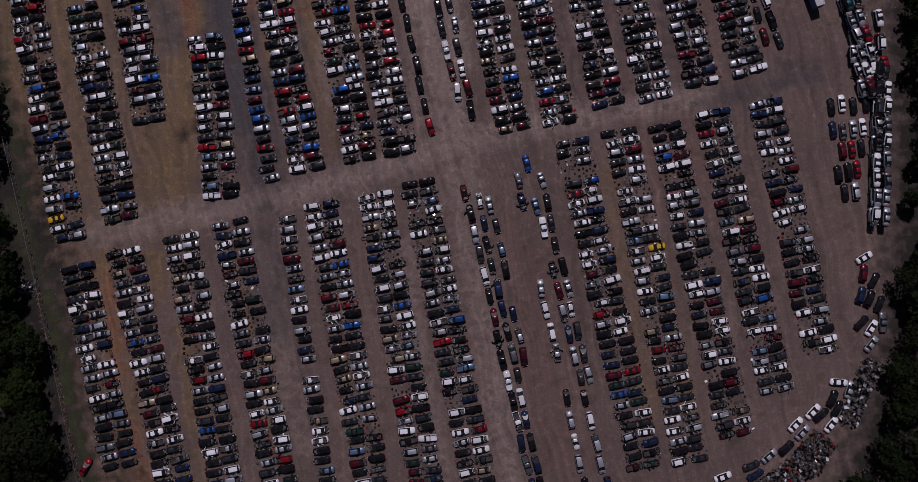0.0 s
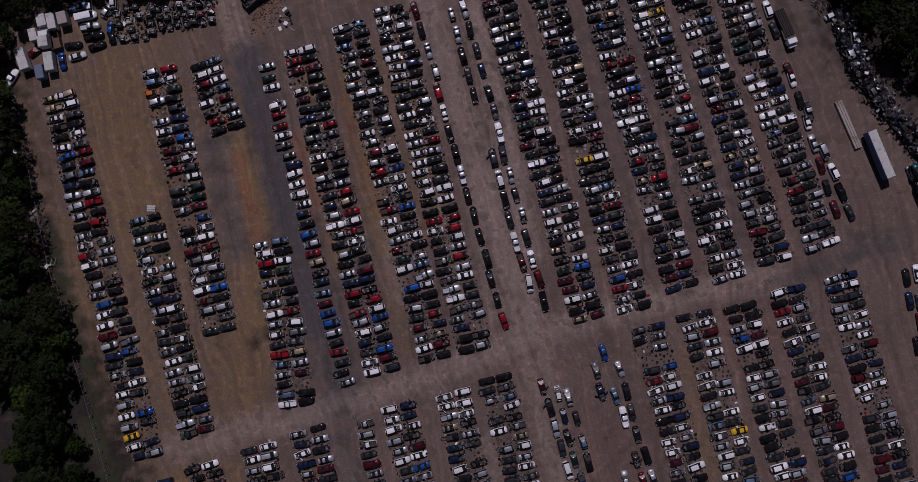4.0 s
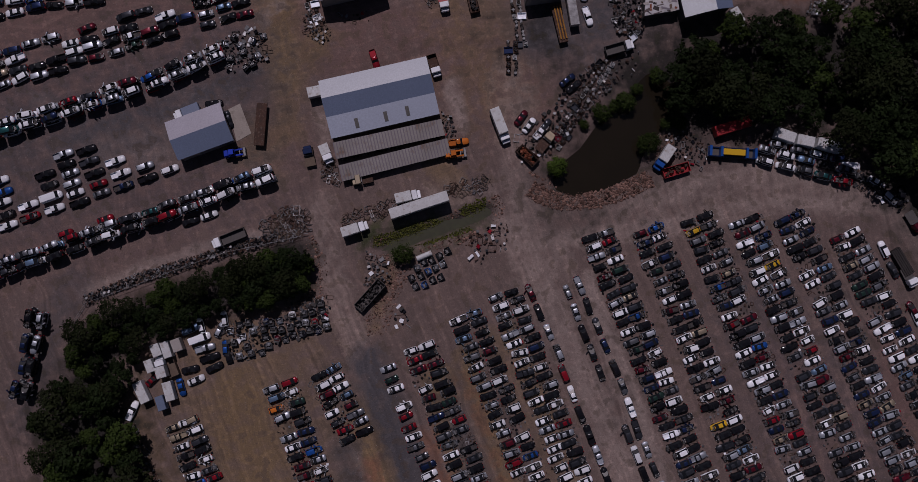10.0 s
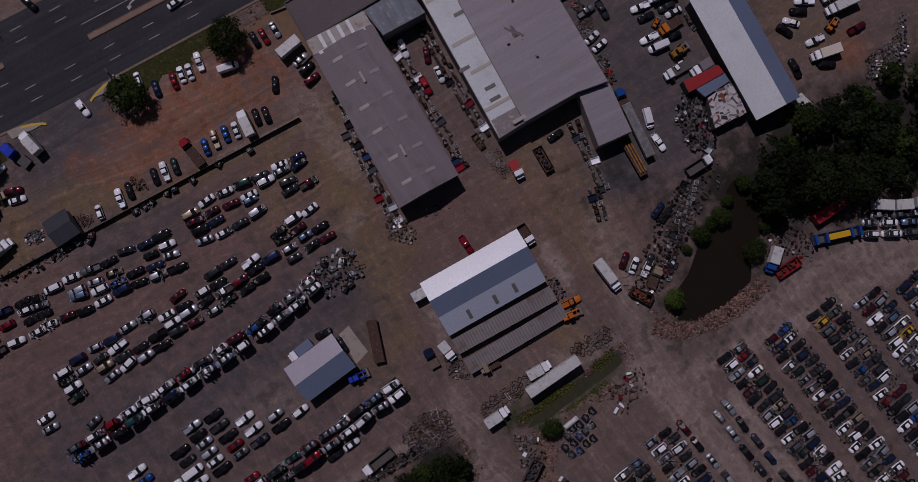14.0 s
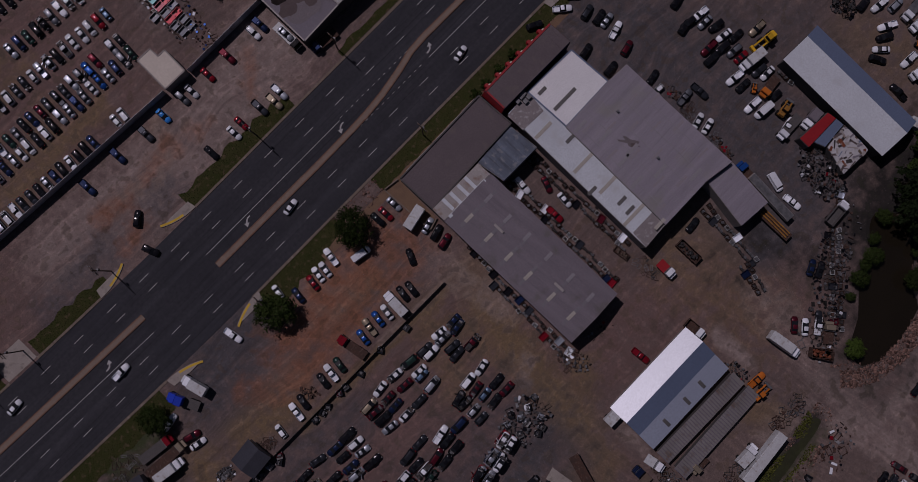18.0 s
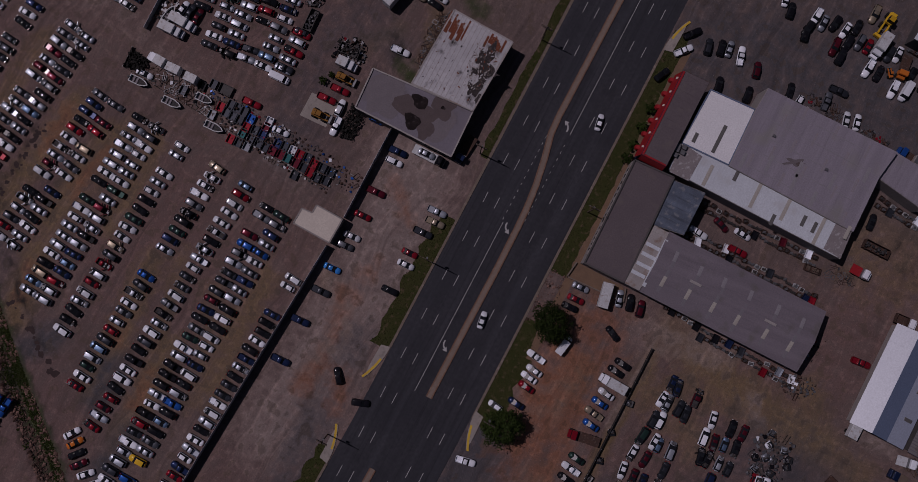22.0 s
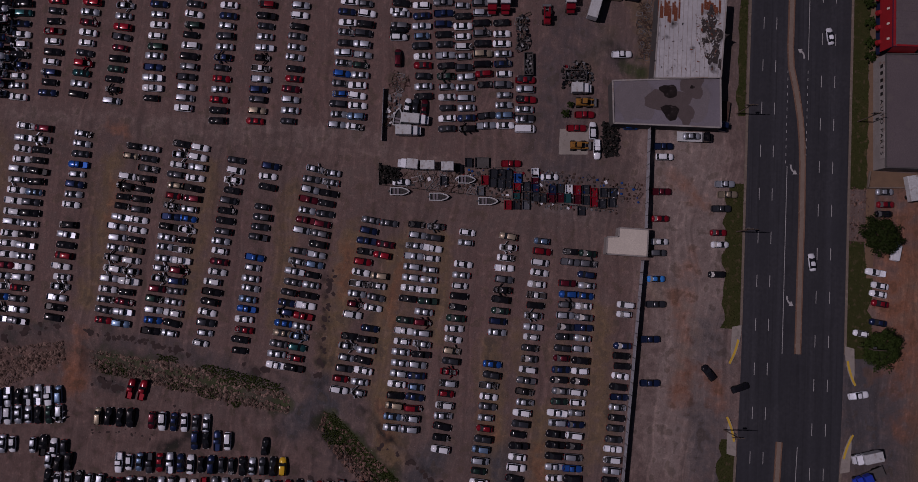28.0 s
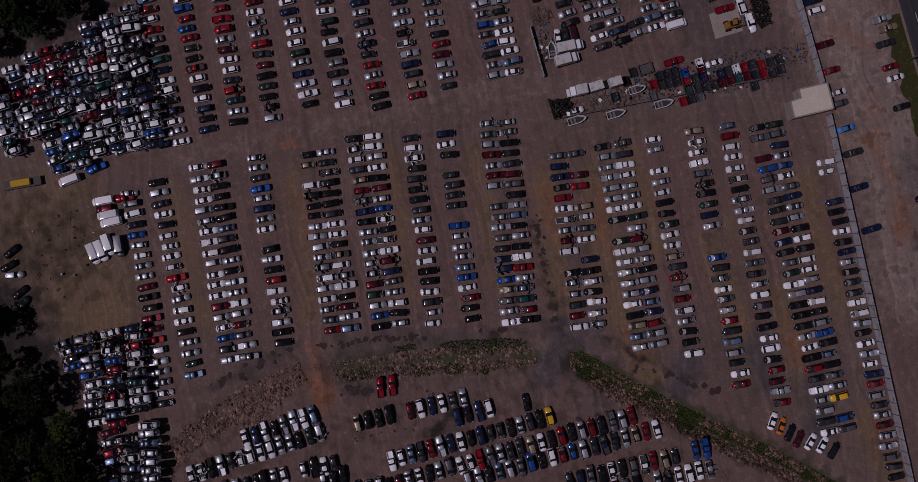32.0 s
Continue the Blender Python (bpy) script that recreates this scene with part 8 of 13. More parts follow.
car(-126.7, 145.4, 12, 'pickup_truck', 's', scale=0.93, full=True, where='parked on the gravel lot', group='cars behind the garage')
car(-126.2, 142.9, 12, 'suv', 'k', scale=0.93, full=True, where='parked on the gravel lot', group='cars behind the garage')
car(-125.5, 140.6, 12, 'sedan', 's', scale=0.93, full=True, where='parked on the gravel lot', group='cars behind the garage')
car(-125.4, 138.0, 12, 'suv', 's', scale=0.93, full=True, where='parked on the gravel lot', group='cars behind the garage')
car(-124.9, 135.6, 12, 'sedan', 'w', scale=0.93, full=True, where='parked on the gravel lot', group='cars behind the garage')
car(-124.1, 133.2, 12, 'pickup_truck', 'k', scale=0.93, full=True, where='parked on the gravel lot', group='cars behind the garage')
car(-121.0, 145.7, 12, 'pickup_truck', 'k', scale=0.93, full=True, where='parked on the gravel lot', group='cars behind the garage')
car(-120.7, 142.8, 12, 'pickup_truck', 'd', scale=0.93, full=True, where='parked on the gravel lot', group='cars behind the garage')
car(-119.7, 139.8, 12, 'pickup_truck', 'k', scale=0.93, full=True, where='parked on the gravel lot', group='cars behind the garage')
car(-119.1, 137.0, 12, 'sedan', 'r', scale=0.93, full=True, where='parked on the gravel lot', group='cars behind the garage')
car(-118.6, 134.7, 12, 'sedan', 'g', scale=0.93, full=True, where='parked on the gravel lot', group='cars behind the garage')
car(-114.4, 142.0, 12, 'pickup_truck', 'w', scale=0.93, full=True, where='parked on the gravel lot', group='cars behind the garage')
car(-113.4, 138.8, 12, 'pickup_truck', 'w', scale=0.93, full=True, where='parked on the gravel lot', group='cars behind the garage')
car(-113.2, 135.6, 12, 'pickup_truck', 'n', scale=0.93, bare=1, full=True, where='parked on the gravel lot', group='cars behind the garage')
car(-107.4, 139.7, 12, 'suv', 's', scale=0.93, full=True, where='parked on the gravel lot', group='cars behind the garage')
car(-128.4, 126.2, 12, 'hatchback', 'r', scale=0.93, full=True, where='parked on the gravel lot', group='cars behind the garage')
car(-118.5, 128.3, 12, 'coupe', 'r', scale=0.93, full=True, where='parked on the gravel lot', group='cars behind the garage')
car(-147.8, 156.1, 20, 'sedan', 'g', scale=0.93, full=True, where='parked on the gravel lot', group='cars behind the garage')
car(-155.9, 139.6, -0, 'sedan', 's', scale=0.93, full=True, where='parked on the gravel lot', group='cars behind the garage')
car(-155.4, 136.2, 5, 'suv', 'g', scale=0.93, full=True, where='parked on the gravel lot', group='cars behind the garage')
car(-157.2, 133.9, 10, 'sedan', 's', scale=0.93, full=True, where='parked on the gravel lot', group='cars behind the garage')
car(-156.8, 129.9, 90, 'sedan', 'w', scale=0.93, full=True, where='parked on the gravel lot', group='cars behind the garage')
car(-157.7, 159.0, 5, 'sedan', 's', scale=0.93, full=True, where='parked on the gravel lot', group='cars behind the garage')
car(-157.8, 161.7, 10, 'sedan', 'w', scale=0.93, full=True, where='parked on the gravel lot', group='cars behind the garage')
car(-107.4, 139.6, 12, 'suv', 's', scale=0.93, full=True, where='parked beside the garage', group='cars behind the garage')
car(-107.1, 136.8, 12, 'pickup_truck', 'k', scale=0.93, full=True, where='parked beside the garage', group='cars behind the garage')
car(-101.5, 138.1, 12, 'suv', 'w', scale=0.93, full=True, where='parked beside the garage', group='cars behind the garage')
car(-98.1, 124.9, 12, 'sedan', 'k', scale=0.93, full=True, where='parked beside the garage', group='cars behind the garage')
car(-93.5, 125.7, 12, 'sedan', 'w', scale=0.93, full=True, where='parked beside the garage', group='cars behind the garage')
car(-88.9, 152.8, -0, 'sedan', 'k', scale=0.93, bare=1, full=True, where='parked beside the garage', group='cars behind the garage')
car(-85.9, 148.4, -80, 'sedan', 'd', scale=0.93, full=True, where='parked beside the garage', group='cars behind the garage')

# ---- second yard: salvage rows ----
row(-74.0, 442.4, -24.6, 446.5, mix=MIX_B, bare=0.18, mess=0.8, scale=0.99, pitch=2.63, spread=4.5, area='second yard')
row(-72.0, 435.0, -23.4, 437.5, mix=MIX_B, bare=0.18, mess=0.8, scale=0.99, pitch=2.63, spread=4.5, area='second yard')
row(-71.3, 427.6, -22.3, 427.3, mix=MIX_B, bare=0.18, mess=0.8, scale=0.99, pitch=2.63, spread=4.5, area='second yard')
row(-71.9, 419.2, -21.2, 419.3, mix=MIX_B, bare=0.18, mess=0.8, scale=0.99, pitch=2.63, spread=4.5, area='second yard')
row(-70.1, 409.5, -20.1, 412.4, mix=MIX_B, bare=0.18, mess=0.8, scale=0.99, pitch=2.63, spread=4.5, area='second yard')
row(-71.5, 401.3, -18.9, 403.2, mix=MIX_B, bare=0.18, mess=0.8, scale=0.99, pitch=2.63, spread=4.5, area='second yard')
row(-73.6, 392.7, -17.8, 394.7, mix=MIX_B, bare=0.18, mess=0.8, scale=0.99, pitch=2.63, spread=4.5, area='second yard')
row(-72.4, 383.1, -16.5, 385.2, mix=MIX_B, bare=0.18, mess=0.8, scale=0.99, pitch=2.63, spread=4.5, area='second yard')
row(-71.3, 375.2, -15.4, 376.7, mix=MIX_B, bare=0.18, mess=0.8, scale=0.99, pitch=2.63, spread=4.5, area='second yard')
row(-70.6, 361.0, -13.6, 362.8, lanes=2, mix=MIX_B, bare=0.18, mess=0.8, scale=0.99, pitch=2.63, spread=4.5, area='second yard')
row(-38.2, 351.4, -46.6, 351.0, mix=MIX_B, bare=0.05, mess=0.7, area='second yard')
row(-38.2, 346.2, -60.9, 342.8, mix=MIX_B, bare=0.05, mess=0.7, area='second yard')
row(-36.8, 341.0, -68.1, 335.7, mix=MIX_B, bare=0.05, mess=0.7, area='second yard')
row(-36.9, 336.1, -67.5, 331.1, mix=MIX_B, bare=0.05, mess=0.7, area='second yard')
row(-35.5, 331.5, -66.1, 326.5, mix=MIX_B, bare=0.05, mess=0.7, area='second yard')
row(-40.0, 325.8, -65.5, 321.9, mix=MIX_B, bare=0.05, mess=0.7, area='second yard')
row(-53.2, 318.1, -63.4, 317.3, mix=MIX_B, bare=0.05, mess=0.7, area='second yard')
row(-35.0, 347.0, -20.4, 348.0, mix=MIX_B, bare=0.05, mess=0.7, area='second yard')
row(-34.4, 342.0, -19.7, 343.0, mix=MIX_B, bare=0.05, mess=0.7, area='second yard')
row(-33.7, 337.1, -19.1, 338.1, mix=MIX_B, bare=0.05, mess=0.7, area='second yard')
row(-33.1, 332.2, -18.4, 333.1, mix=MIX_B, bare=0.05, mess=0.7, area='second yard')
row(-81.1, 437.0, -128.5, 436.4, lanes=2, mix=MIX_B, bare=0.18, mess=0.8, scale=0.99, pitch=2.63, spread=4.5, area='second yard')
row(-81.0, 424.7, -126.6, 425.1, mix=MIX_B, bare=0.18, mess=0.8, scale=0.99, pitch=2.63, spread=4.5, area='second yard')
row(-82.4, 410.0, -125.7, 411.0, lanes=2, mix=MIX_B, bare=0.18, mess=0.8, scale=0.99, pitch=2.63, spread=4.5, area='second yard')
row(-80.5, 397.9, -126.8, 399.0, lanes=2, mix=MIX_B, bare=0.18, mess=0.8, scale=0.99, pitch=2.63, spread=4.5, area='second yard')
row(-82.6, 386.3, -128.2, 388.4, mix=MIX_B, bare=0.18, mess=0.8, scale=0.99, pitch=2.63, spread=4.5, area='second yard')
row(-83.1, 378.0, -128.8, 379.2, mix=MIX_B, bare=0.18, mess=0.8, scale=0.99, pitch=2.63, spread=4.5, area='second yard')
row(-82.5, 364.8, -131.2, 367.8, lanes=2, mix=MIX_B, bare=0.18, mess=0.8, scale=0.99, pitch=2.63, spread=4.5, area='second yard')
row(-93.2, 349.4, -135.1, 351.4, lanes=2, mix=MIX_B, bare=0.18, mess=0.8, scale=0.99, pitch=2.63, spread=4.5, area='second yard')
row(-92.7, 337.9, -142.5, 337.7, lanes=2, mix=MIX_B, bare=0.18, mess=0.8, scale=0.99, pitch=2.63, spread=4.5, area='second yard')
row(-92.9, 327.8, -148.8, 327.7, mix=MIX_B, bare=0.18, mess=0.8, scale=0.99, pitch=2.63, spread=4.5, area='second yard')
row(-92.8, 317.5, -155.6, 317.4, mix=MIX_B, bare=0.18, mess=0.8, scale=0.99, pitch=2.63, spread=4.5, area='second yard')
row(-92.8, 308.9, -161.5, 308.5, mix=MIX_B, bare=0.18, mess=0.8, scale=0.99, pitch=2.63, spread=4.5, area='second yard')
row(-94.4, 299.6, -170.4, 296.3, lanes=2, mix=MIX_B, bare=0.18, mess=0.8, scale=0.99, pitch=2.63, spread=4.5, area='second yard')
row(-105.6, 286.7, -183.9, 284.6, mix=MIX_B, bare=0.18, mess=0.8, scale=0.95, pitch=2.63, spread=4.5, area='second yard')
row(-186.5, 284.6, -221.8, 284.0, mix=MIX_B, bare=0.18, mess=0.8, scale=0.95, pitch=2.63, spread=4.5, area='second yard')
row(-82.9, 449.6, -130.6, 447.5, mix=MIX_B, bare=0.18, mess=0.8, scale=0.99, pitch=2.63, spread=4.5, area='second yard')
row(-84.4, 456.3, -136.3, 455.5, mix=MIX_B, bare=0.18, mess=0.8, scale=0.99, pitch=2.63, spread=4.5, area='second yard')

# ---- scrap heaps of the second yard ----
stack(-40.3, 449.2, -73.6, 447.6, lanes=1, along=False, pitch=2.2, mix=MIX_HEAP, layers=3, seed=20)
stack(-41.2, 454.2, -73.5, 452.2, lanes=1, along=False, pitch=2.2, mix=MIX_HEAP, layers=3, seed=21)
stack(-42.2, 459.6, -73.5, 456.7, lanes=1, along=False, pitch=2.2, mix=MIX_HEAP, layers=3, seed=22)
stack(-46.6, 464.2, -73.7, 461.7, lanes=1, along=False, pitch=2.2, mix=MIX_HEAP, layers=3, seed=23)
stack(-46.9, 469.3, -75.5, 466.3, lanes=1, along=False, pitch=2.2, mix=MIX_HEAP, layers=3, seed=24)
stack(-47.8, 474.4, -76.1, 471.4, lanes=1, along=False, pitch=2.2, mix=MIX_HEAP, layers=3, seed=25)
stack(-49.9, 479.1, -66.5, 476.5, lanes=1, along=False, pitch=2.2, mix=MIX_HEAP, layers=3, seed=26)
stack(-52.0, 484.1, -69.9, 482.0, lanes=1, along=False, pitch=2.2, mix=MIX_HEAP, layers=3, seed=27)
stack(-116.7, 459.7, -136.2, 460.8, lanes=1, along=False, pitch=2.2, mix=MIX_HEAP, layers=3, seed=40)
stack(-117.5, 465.3, -138.8, 466.7, lanes=1, along=False, pitch=2.2, mix=MIX_HEAP, layers=3, seed=41)
stack(-117.7, 471.5, -137.6, 471.6, lanes=1, along=False, pitch=2.2, mix=MIX_HEAP, layers=3, seed=42)
stack(-118.0, 476.5, -123.5, 475.4, lanes=1, along=False, pitch=2.2, mix=MIX_HEAP, layers=3, seed=43)
stack(-140.3, 459.7, -154.9, 461.0, lanes=1, along=False, pitch=2.2, mix=MIX_HEAP, layers=3, seed=44)
stack(-143.1, 464.3, -154.1, 465.4, lanes=1, along=False, pitch=2.2, mix=MIX_HEAP, layers=3, seed=45)
stack(-140.9, 468.9, -153.6, 468.4, lanes=1, along=False, pitch=2.2, mix=MIX_HEAP, layers=3, seed=46)

# ---- cars beyond the ditch ----
row(-147.8, 437.9, -144.8, 421.0, mix=MIX_B, bare=0.1, mess=0.7, pitch=2.55, where='beyond the ditch', group='cars beyond the ditch', area='lot beyond the ditch')
row(-154.1, 452.0, -149.4, 420.2, mix=MIX_B, bare=0.1, mess=0.7, pitch=2.55, where='beyond the ditch', group='cars beyond the ditch', area='lot beyond the ditch')
row(-158.6, 435.2, -157.0, 417.8, mix=MIX_B, bare=0.1, mess=0.7, pitch=2.55, where='beyond the ditch', group='cars beyond the ditch', area='lot beyond the ditch')
row(-160.8, 421.0, -160.7, 416.2, mix=MIX_B, bare=0.1, mess=0.7, pitch=2.55, where='beyond the ditch', group='cars beyond the ditch', area='lot beyond the ditch')
row(-148.9, 410.7, -147.1, 384.6, mix=MIX_B, bare=0.1, mess=0.7, pitch=2.55, where='beyond the ditch', group='cars beyond the ditch', area='lot beyond the ditch')
row(-151.6, 386.5, -150.9, 378.8, mix=MIX_B, bare=0.1, mess=0.7, pitch=2.55, where='beyond the ditch', group='cars beyond the ditch', area='lot beyond the ditch')
row(-159.0, 404.2, -155.2, 364.7, mix=MIX_B, bare=0.1, mess=0.7, pitch=2.55, where='beyond the ditch', group='cars beyond the ditch', area='lot beyond the ditch')
row(-164.2, 400.7, -158.7, 345.0, mix=MIX_B, bare=0.1, mess=0.7, pitch=2.55, where='beyond the ditch', group='cars beyond the ditch', area='lot beyond the ditch')
row(-166.7, 386.7, -162.7, 339.8, mix=MIX_B, bare=0.1, mess=0.7, pitch=2.55, where='beyond the ditch', group='cars beyond the ditch', area='lot beyond the ditch')
row(-171.3, 362.6, -169.5, 328.7, mix=MIX_B, bare=0.1, mess=0.7, pitch=2.55, where='beyond the ditch', group='cars beyond the ditch', area='lot beyond the ditch')
row(-175.7, 359.6, -174.0, 328.8, mix=MIX_B, bare=0.1, mess=0.7, pitch=2.55, where='beyond the ditch', group='cars beyond the ditch', area='lot beyond the ditch')
row(-159.4, 452.4, -158.7, 436.7, mix=MIX_B, bare=0.1, mess=0.7, pitch=2.55, where='beyond the ditch', group='cars beyond the ditch', area='lot beyond the ditch')
row(-165.0, 420.6, -164.5, 400.6, mix=MIX_B, bare=0.1, mess=0.7, pitch=2.55, where='beyond the ditch', group='cars beyond the ditch', area='lot beyond the ditch')
car(-141.3, 403.9, -5, 'pickup_truck', 'r', scale=0.93, full=True, where='parked beside the ditch')
car(-141.3, 401.0, -5, 'pickup_truck', 'r', scale=0.93, full=True, where='parked beside the ditch')
car(-150.9, 369.7, 0, 'sedan', 'k', scale=0.93, full=True, where='parked alone on the lot beyond the ditch')

# ---- front lots and store yard: cars ----
car(-65.5, 282.1, -83, 'pickup_truck', 'n', scale=0.93, full=True, where='parked on the front lot', group='cars on the front lots')
car(-68.1, 281.5, -83, 'suv', 'w', scale=0.93, full=True, where='parked on the front lot', group='cars on the front lots')
car(-72.9, 265.9, -83, 'pickup_truck', 's', scale=0.93, full=True, where='parked on the front lot', group='cars on the front lots')
car(-75.4, 264.9, -83, 'pickup_truck', 't', scale=0.93, full=True, where='parked on the front lot', group='cars on the front lots')
car(-79.1, 266.1, -83, 'pickup_truck', 'd', scale=0.93, full=True, where='parked on the front lot', group='cars on the front lots')
car(-76.8, 281.3, -83, 'pickup_truck', 'm', scale=0.93, full=True, where='parked on the front lot', group='cars on the front lots')
car(-83.5, 280.8, -83, 'sedan', 'r', scale=0.93, full=True, where='parked on the front lot', group='cars on the front lots')
car(-89.2, 280.3, -83, 'sedan', 'w', scale=0.93, full=True, where='parked on the front lot', group='cars on the front lots')
car(-92.0, 280.5, -83, 'suv', 'g', scale=0.93, full=True, where='parked on the front lot', group='cars on the front lots')
car(-98.4, 280.1, -83, 'sedan', 'a', scale=0.93, full=True, where='parked on the front lot', group='cars on the front lots')
car(-104.6, 279.5, -83, 'pickup_truck', 'd', scale=0.93, full=True, where='parked on the front lot', group='cars on the front lots')
car(-113.3, 279.9, -83, 'pickup_truck', 'n', scale=0.93, full=True, where='parked on the front lot', group='cars on the front lots')
car(-123.9, 278.7, -83, 'pickup_truck', 'n', scale=0.93, full=True, where='parked on the front lot', group='cars on the front lots')
car(-85.1, 266.1, -83, 'coupe', 'r', scale=0.93, full=True, where='parked on the front lot', group='cars on the front lots')
car(-88.0, 265.4, -83, 'sedan', 'w', scale=0.93, full=True, where='parked on the front lot', group='cars on the front lots')
car(-95.4, 265.3, -83, 'sedan', 'k', scale=0.93, full=True, where='parked on the front lot', group='cars on the front lots')
car(-122.2, 256.6, -65, 'suv', 'k', scale=0.95, full=True, where='leaving the front lot', group='cars on the front lots')
car(-69.7, 226.1, -83, 'sedan', 's', scale=0.93, full=True, where='parked on the front lot', group='cars on the front lots')
car(-72.8, 225.6, -83, 'sedan', 'r', scale=0.93, full=True, where='parked on the front lot', group='cars on the front lots')
car(-75.2, 225.8, -83, 'sedan', 'k', scale=0.93, full=True, where='parked on the front lot', group='cars on the front lots')
car(-61.7, 290.7, -83, 'hatchback', 'b', scale=0.93, full=True, where='parked on the front lot', group='cars on the front lots')
car(-70.3, 225.9, 87, 'sedan', 'w', scale=0.93, full=True, where='parked on the front lot', group='cars on the front lots')
car(-72.8, 225.9, 87, 'pickup_truck', 'm', scale=0.93, full=True, where='parked on the front lot', group='cars on the front lots')
car(-75.4, 225.9, 87, 'sedan', 'n', scale=0.93, full=True, where='parked on the front lot', group='cars on the front lots')
car(-66.9, 216.6, 20, 'sedan', 's', scale=0.93, full=True, where='parked on the front lot', group='cars on the front lots')
car(-66.4, 213.9, 20, 'suv', 'k', scale=0.93, full=True, where='parked on the front lot', group='cars on the front lots')
car(-66.3, 211.0, 15, 'suv', 'm', scale=0.93, full=True, where='parked on the front lot', group='cars on the front lots')
car(-75.1, 213.5, 70, 'sedan', 'k', scale=0.93, full=True, where='parked on the front lot', group='cars on the front lots')
car(-89.9, 226.4, 87, 'pickup_truck', 'w', scale=0.93, full=True, where='parked on the front lot', group='cars on the front lots')
car(-93.0, 225.0, 87, 'sedan', 'w', scale=0.93, full=True, where='parked on the front lot', group='cars on the front lots')
car(-95.1, 225.2, 87, 'sedan', 'w', scale=0.93, full=True, where='parked on the front lot', group='cars on the front lots')
car(-97.4, 224.5, 87, 'sedan', 'r', scale=0.93, full=True, where='parked on the front lot', group='cars on the front lots')
car(-102.1, 224.5, 87, 'sedan', 'n', scale=0.93, full=True, where='parked on the front lot', group='cars on the front lots')
car(-105.3, 228.5, 87, 'hatchback', 'w', scale=0.93, full=True, where='parked on the front lot', group='cars on the front lots')
car(-83.9, 222.1, -5, 'cargo_van', 'w', scale=0.93, full=True, where='parked on the front lot', group='cars on the front lots')
car(-80.1, 207.5, 87, 'sedan', 'k', scale=0.93, full=True, where='parked on the front lot', group='cars on the front lots')
car(-82.5, 208.0, 87, 'sedan', 'k', scale=0.93, full=True, where='parked on the front lot', group='cars on the front lots')
car(-88.4, 207.1, 87, 'sedan', 'w', scale=0.93, full=True, where='parked on the front lot', group='cars on the front lots')
car(-91.1, 207.3, 87, 'sedan', 'b', scale=0.93, full=True, where='parked on the front lot', group='cars on the front lots')
car(-94.0, 207.2, 87, 'pickup_truck', 't', scale=0.93, full=True, where='parked on the front lot', group='cars on the front lots')
car(-96.8, 206.3, 87, 'sedan', 'b', scale=0.93, full=True, where='parked on the front lot', group='cars on the front lots')
car(-105.5, 205.0, 87, 'sedan', 'e', scale=0.93, full=True, where='parked on the front lot', group='cars on the front lots')
car(-108.3, 204.9, 87, 'pickup_truck', 'w', scale=0.93, full=True, where='parked on the front lot', group='cars on the front lots')
car(-111.0, 204.7, 87, 'sedan', 'k', scale=0.93, full=True, where='parked on the front lot', group='cars on the front lots')
car(-118.0, 204.0, 87, 'sedan', 'k', scale=0.93, full=True, where='parked on the front lot', group='cars on the front lots')
car(-120.8, 203.3, 87, 'pickup_truck', 'w', scale=0.93, full=True, where='parked on the front lot', group='cars on the front lots')
car(-126.7, 202.2, 87, 'hatchback', 'w', scale=0.93, full=True, where='parked on the front lot', group='cars on the front lots')
car(-32.5, 243.8, 15, 'sedan', 'w', scale=0.93, full=True, where='on the highway', group='cars on the highway', z=0.02)
car(-89.4, 242.3, 13, 'sedan', 'w', scale=0.93, full=True, where='on the highway', group='cars on the highway', z=0.02)
car(-146.7, 238.6, 7, 'pickup_truck', 'w', scale=0.93, full=True, where='on the highway', group='cars on the highway', z=0.02)
car(-171.5, 249.0, 10, 'sedan', 'w', scale=0.93, full=True, where='on the highway', group='cars on the highway', z=0.02)
car(-120.4, 227.5, -75, 'pickup_truck', 'w', scale=0.93, full=True, where='parked on the front lot', group='cars on the front lots')
car(-119.6, 264.7, 45, 'suv', 'k', scale=0.93, full=True, where='parked on the front lot', group='cars on the front lots')
car(-13.9, 237.0, -20, 'suv', 'k', scale=0.93, full=True, where='parked beside the store halls', group='cars beside the store')
car(-8.5, 223.7, 15, 'suv', 'k', scale=0.93, full=True, where='parked beside the store halls', group='cars beside the store')
car(-6.7, 216.3, 10, 'suv', 'k', scale=0.93, full=True, where='parked beside the store halls', group='cars beside the store')
car(-42.7, 208.7, -90, 'pickup_truck', 'w', scale=0.93, full=True, where='parked beside the store halls', group='cars beside the store')
car(-38.0, 204.9, -105, 'sedan', 'm', scale=0.93, full=True, where='parked beside the store halls', group='cars beside the store')
car(-37.2, 199.2, -90, 'sedan', 'w', scale=0.93, full=True, where='parked beside the store halls', group='cars beside the store')
car(-41.4, 198.1, -85, 'pickup_truck', 'r', scale=0.93, full=True, where='parked beside the store halls', group='cars beside the store')
car(-0.9, 236.0, -35, 'pickup_truck', 'k', scale=0.93, full=True, where='parked beside the store halls', group='cars beside the store')
car(-5.8, 235.6, -35, 'pickup_truck', 'w', scale=0.93, full=True, where='parked beside the store halls', group='cars beside the store')
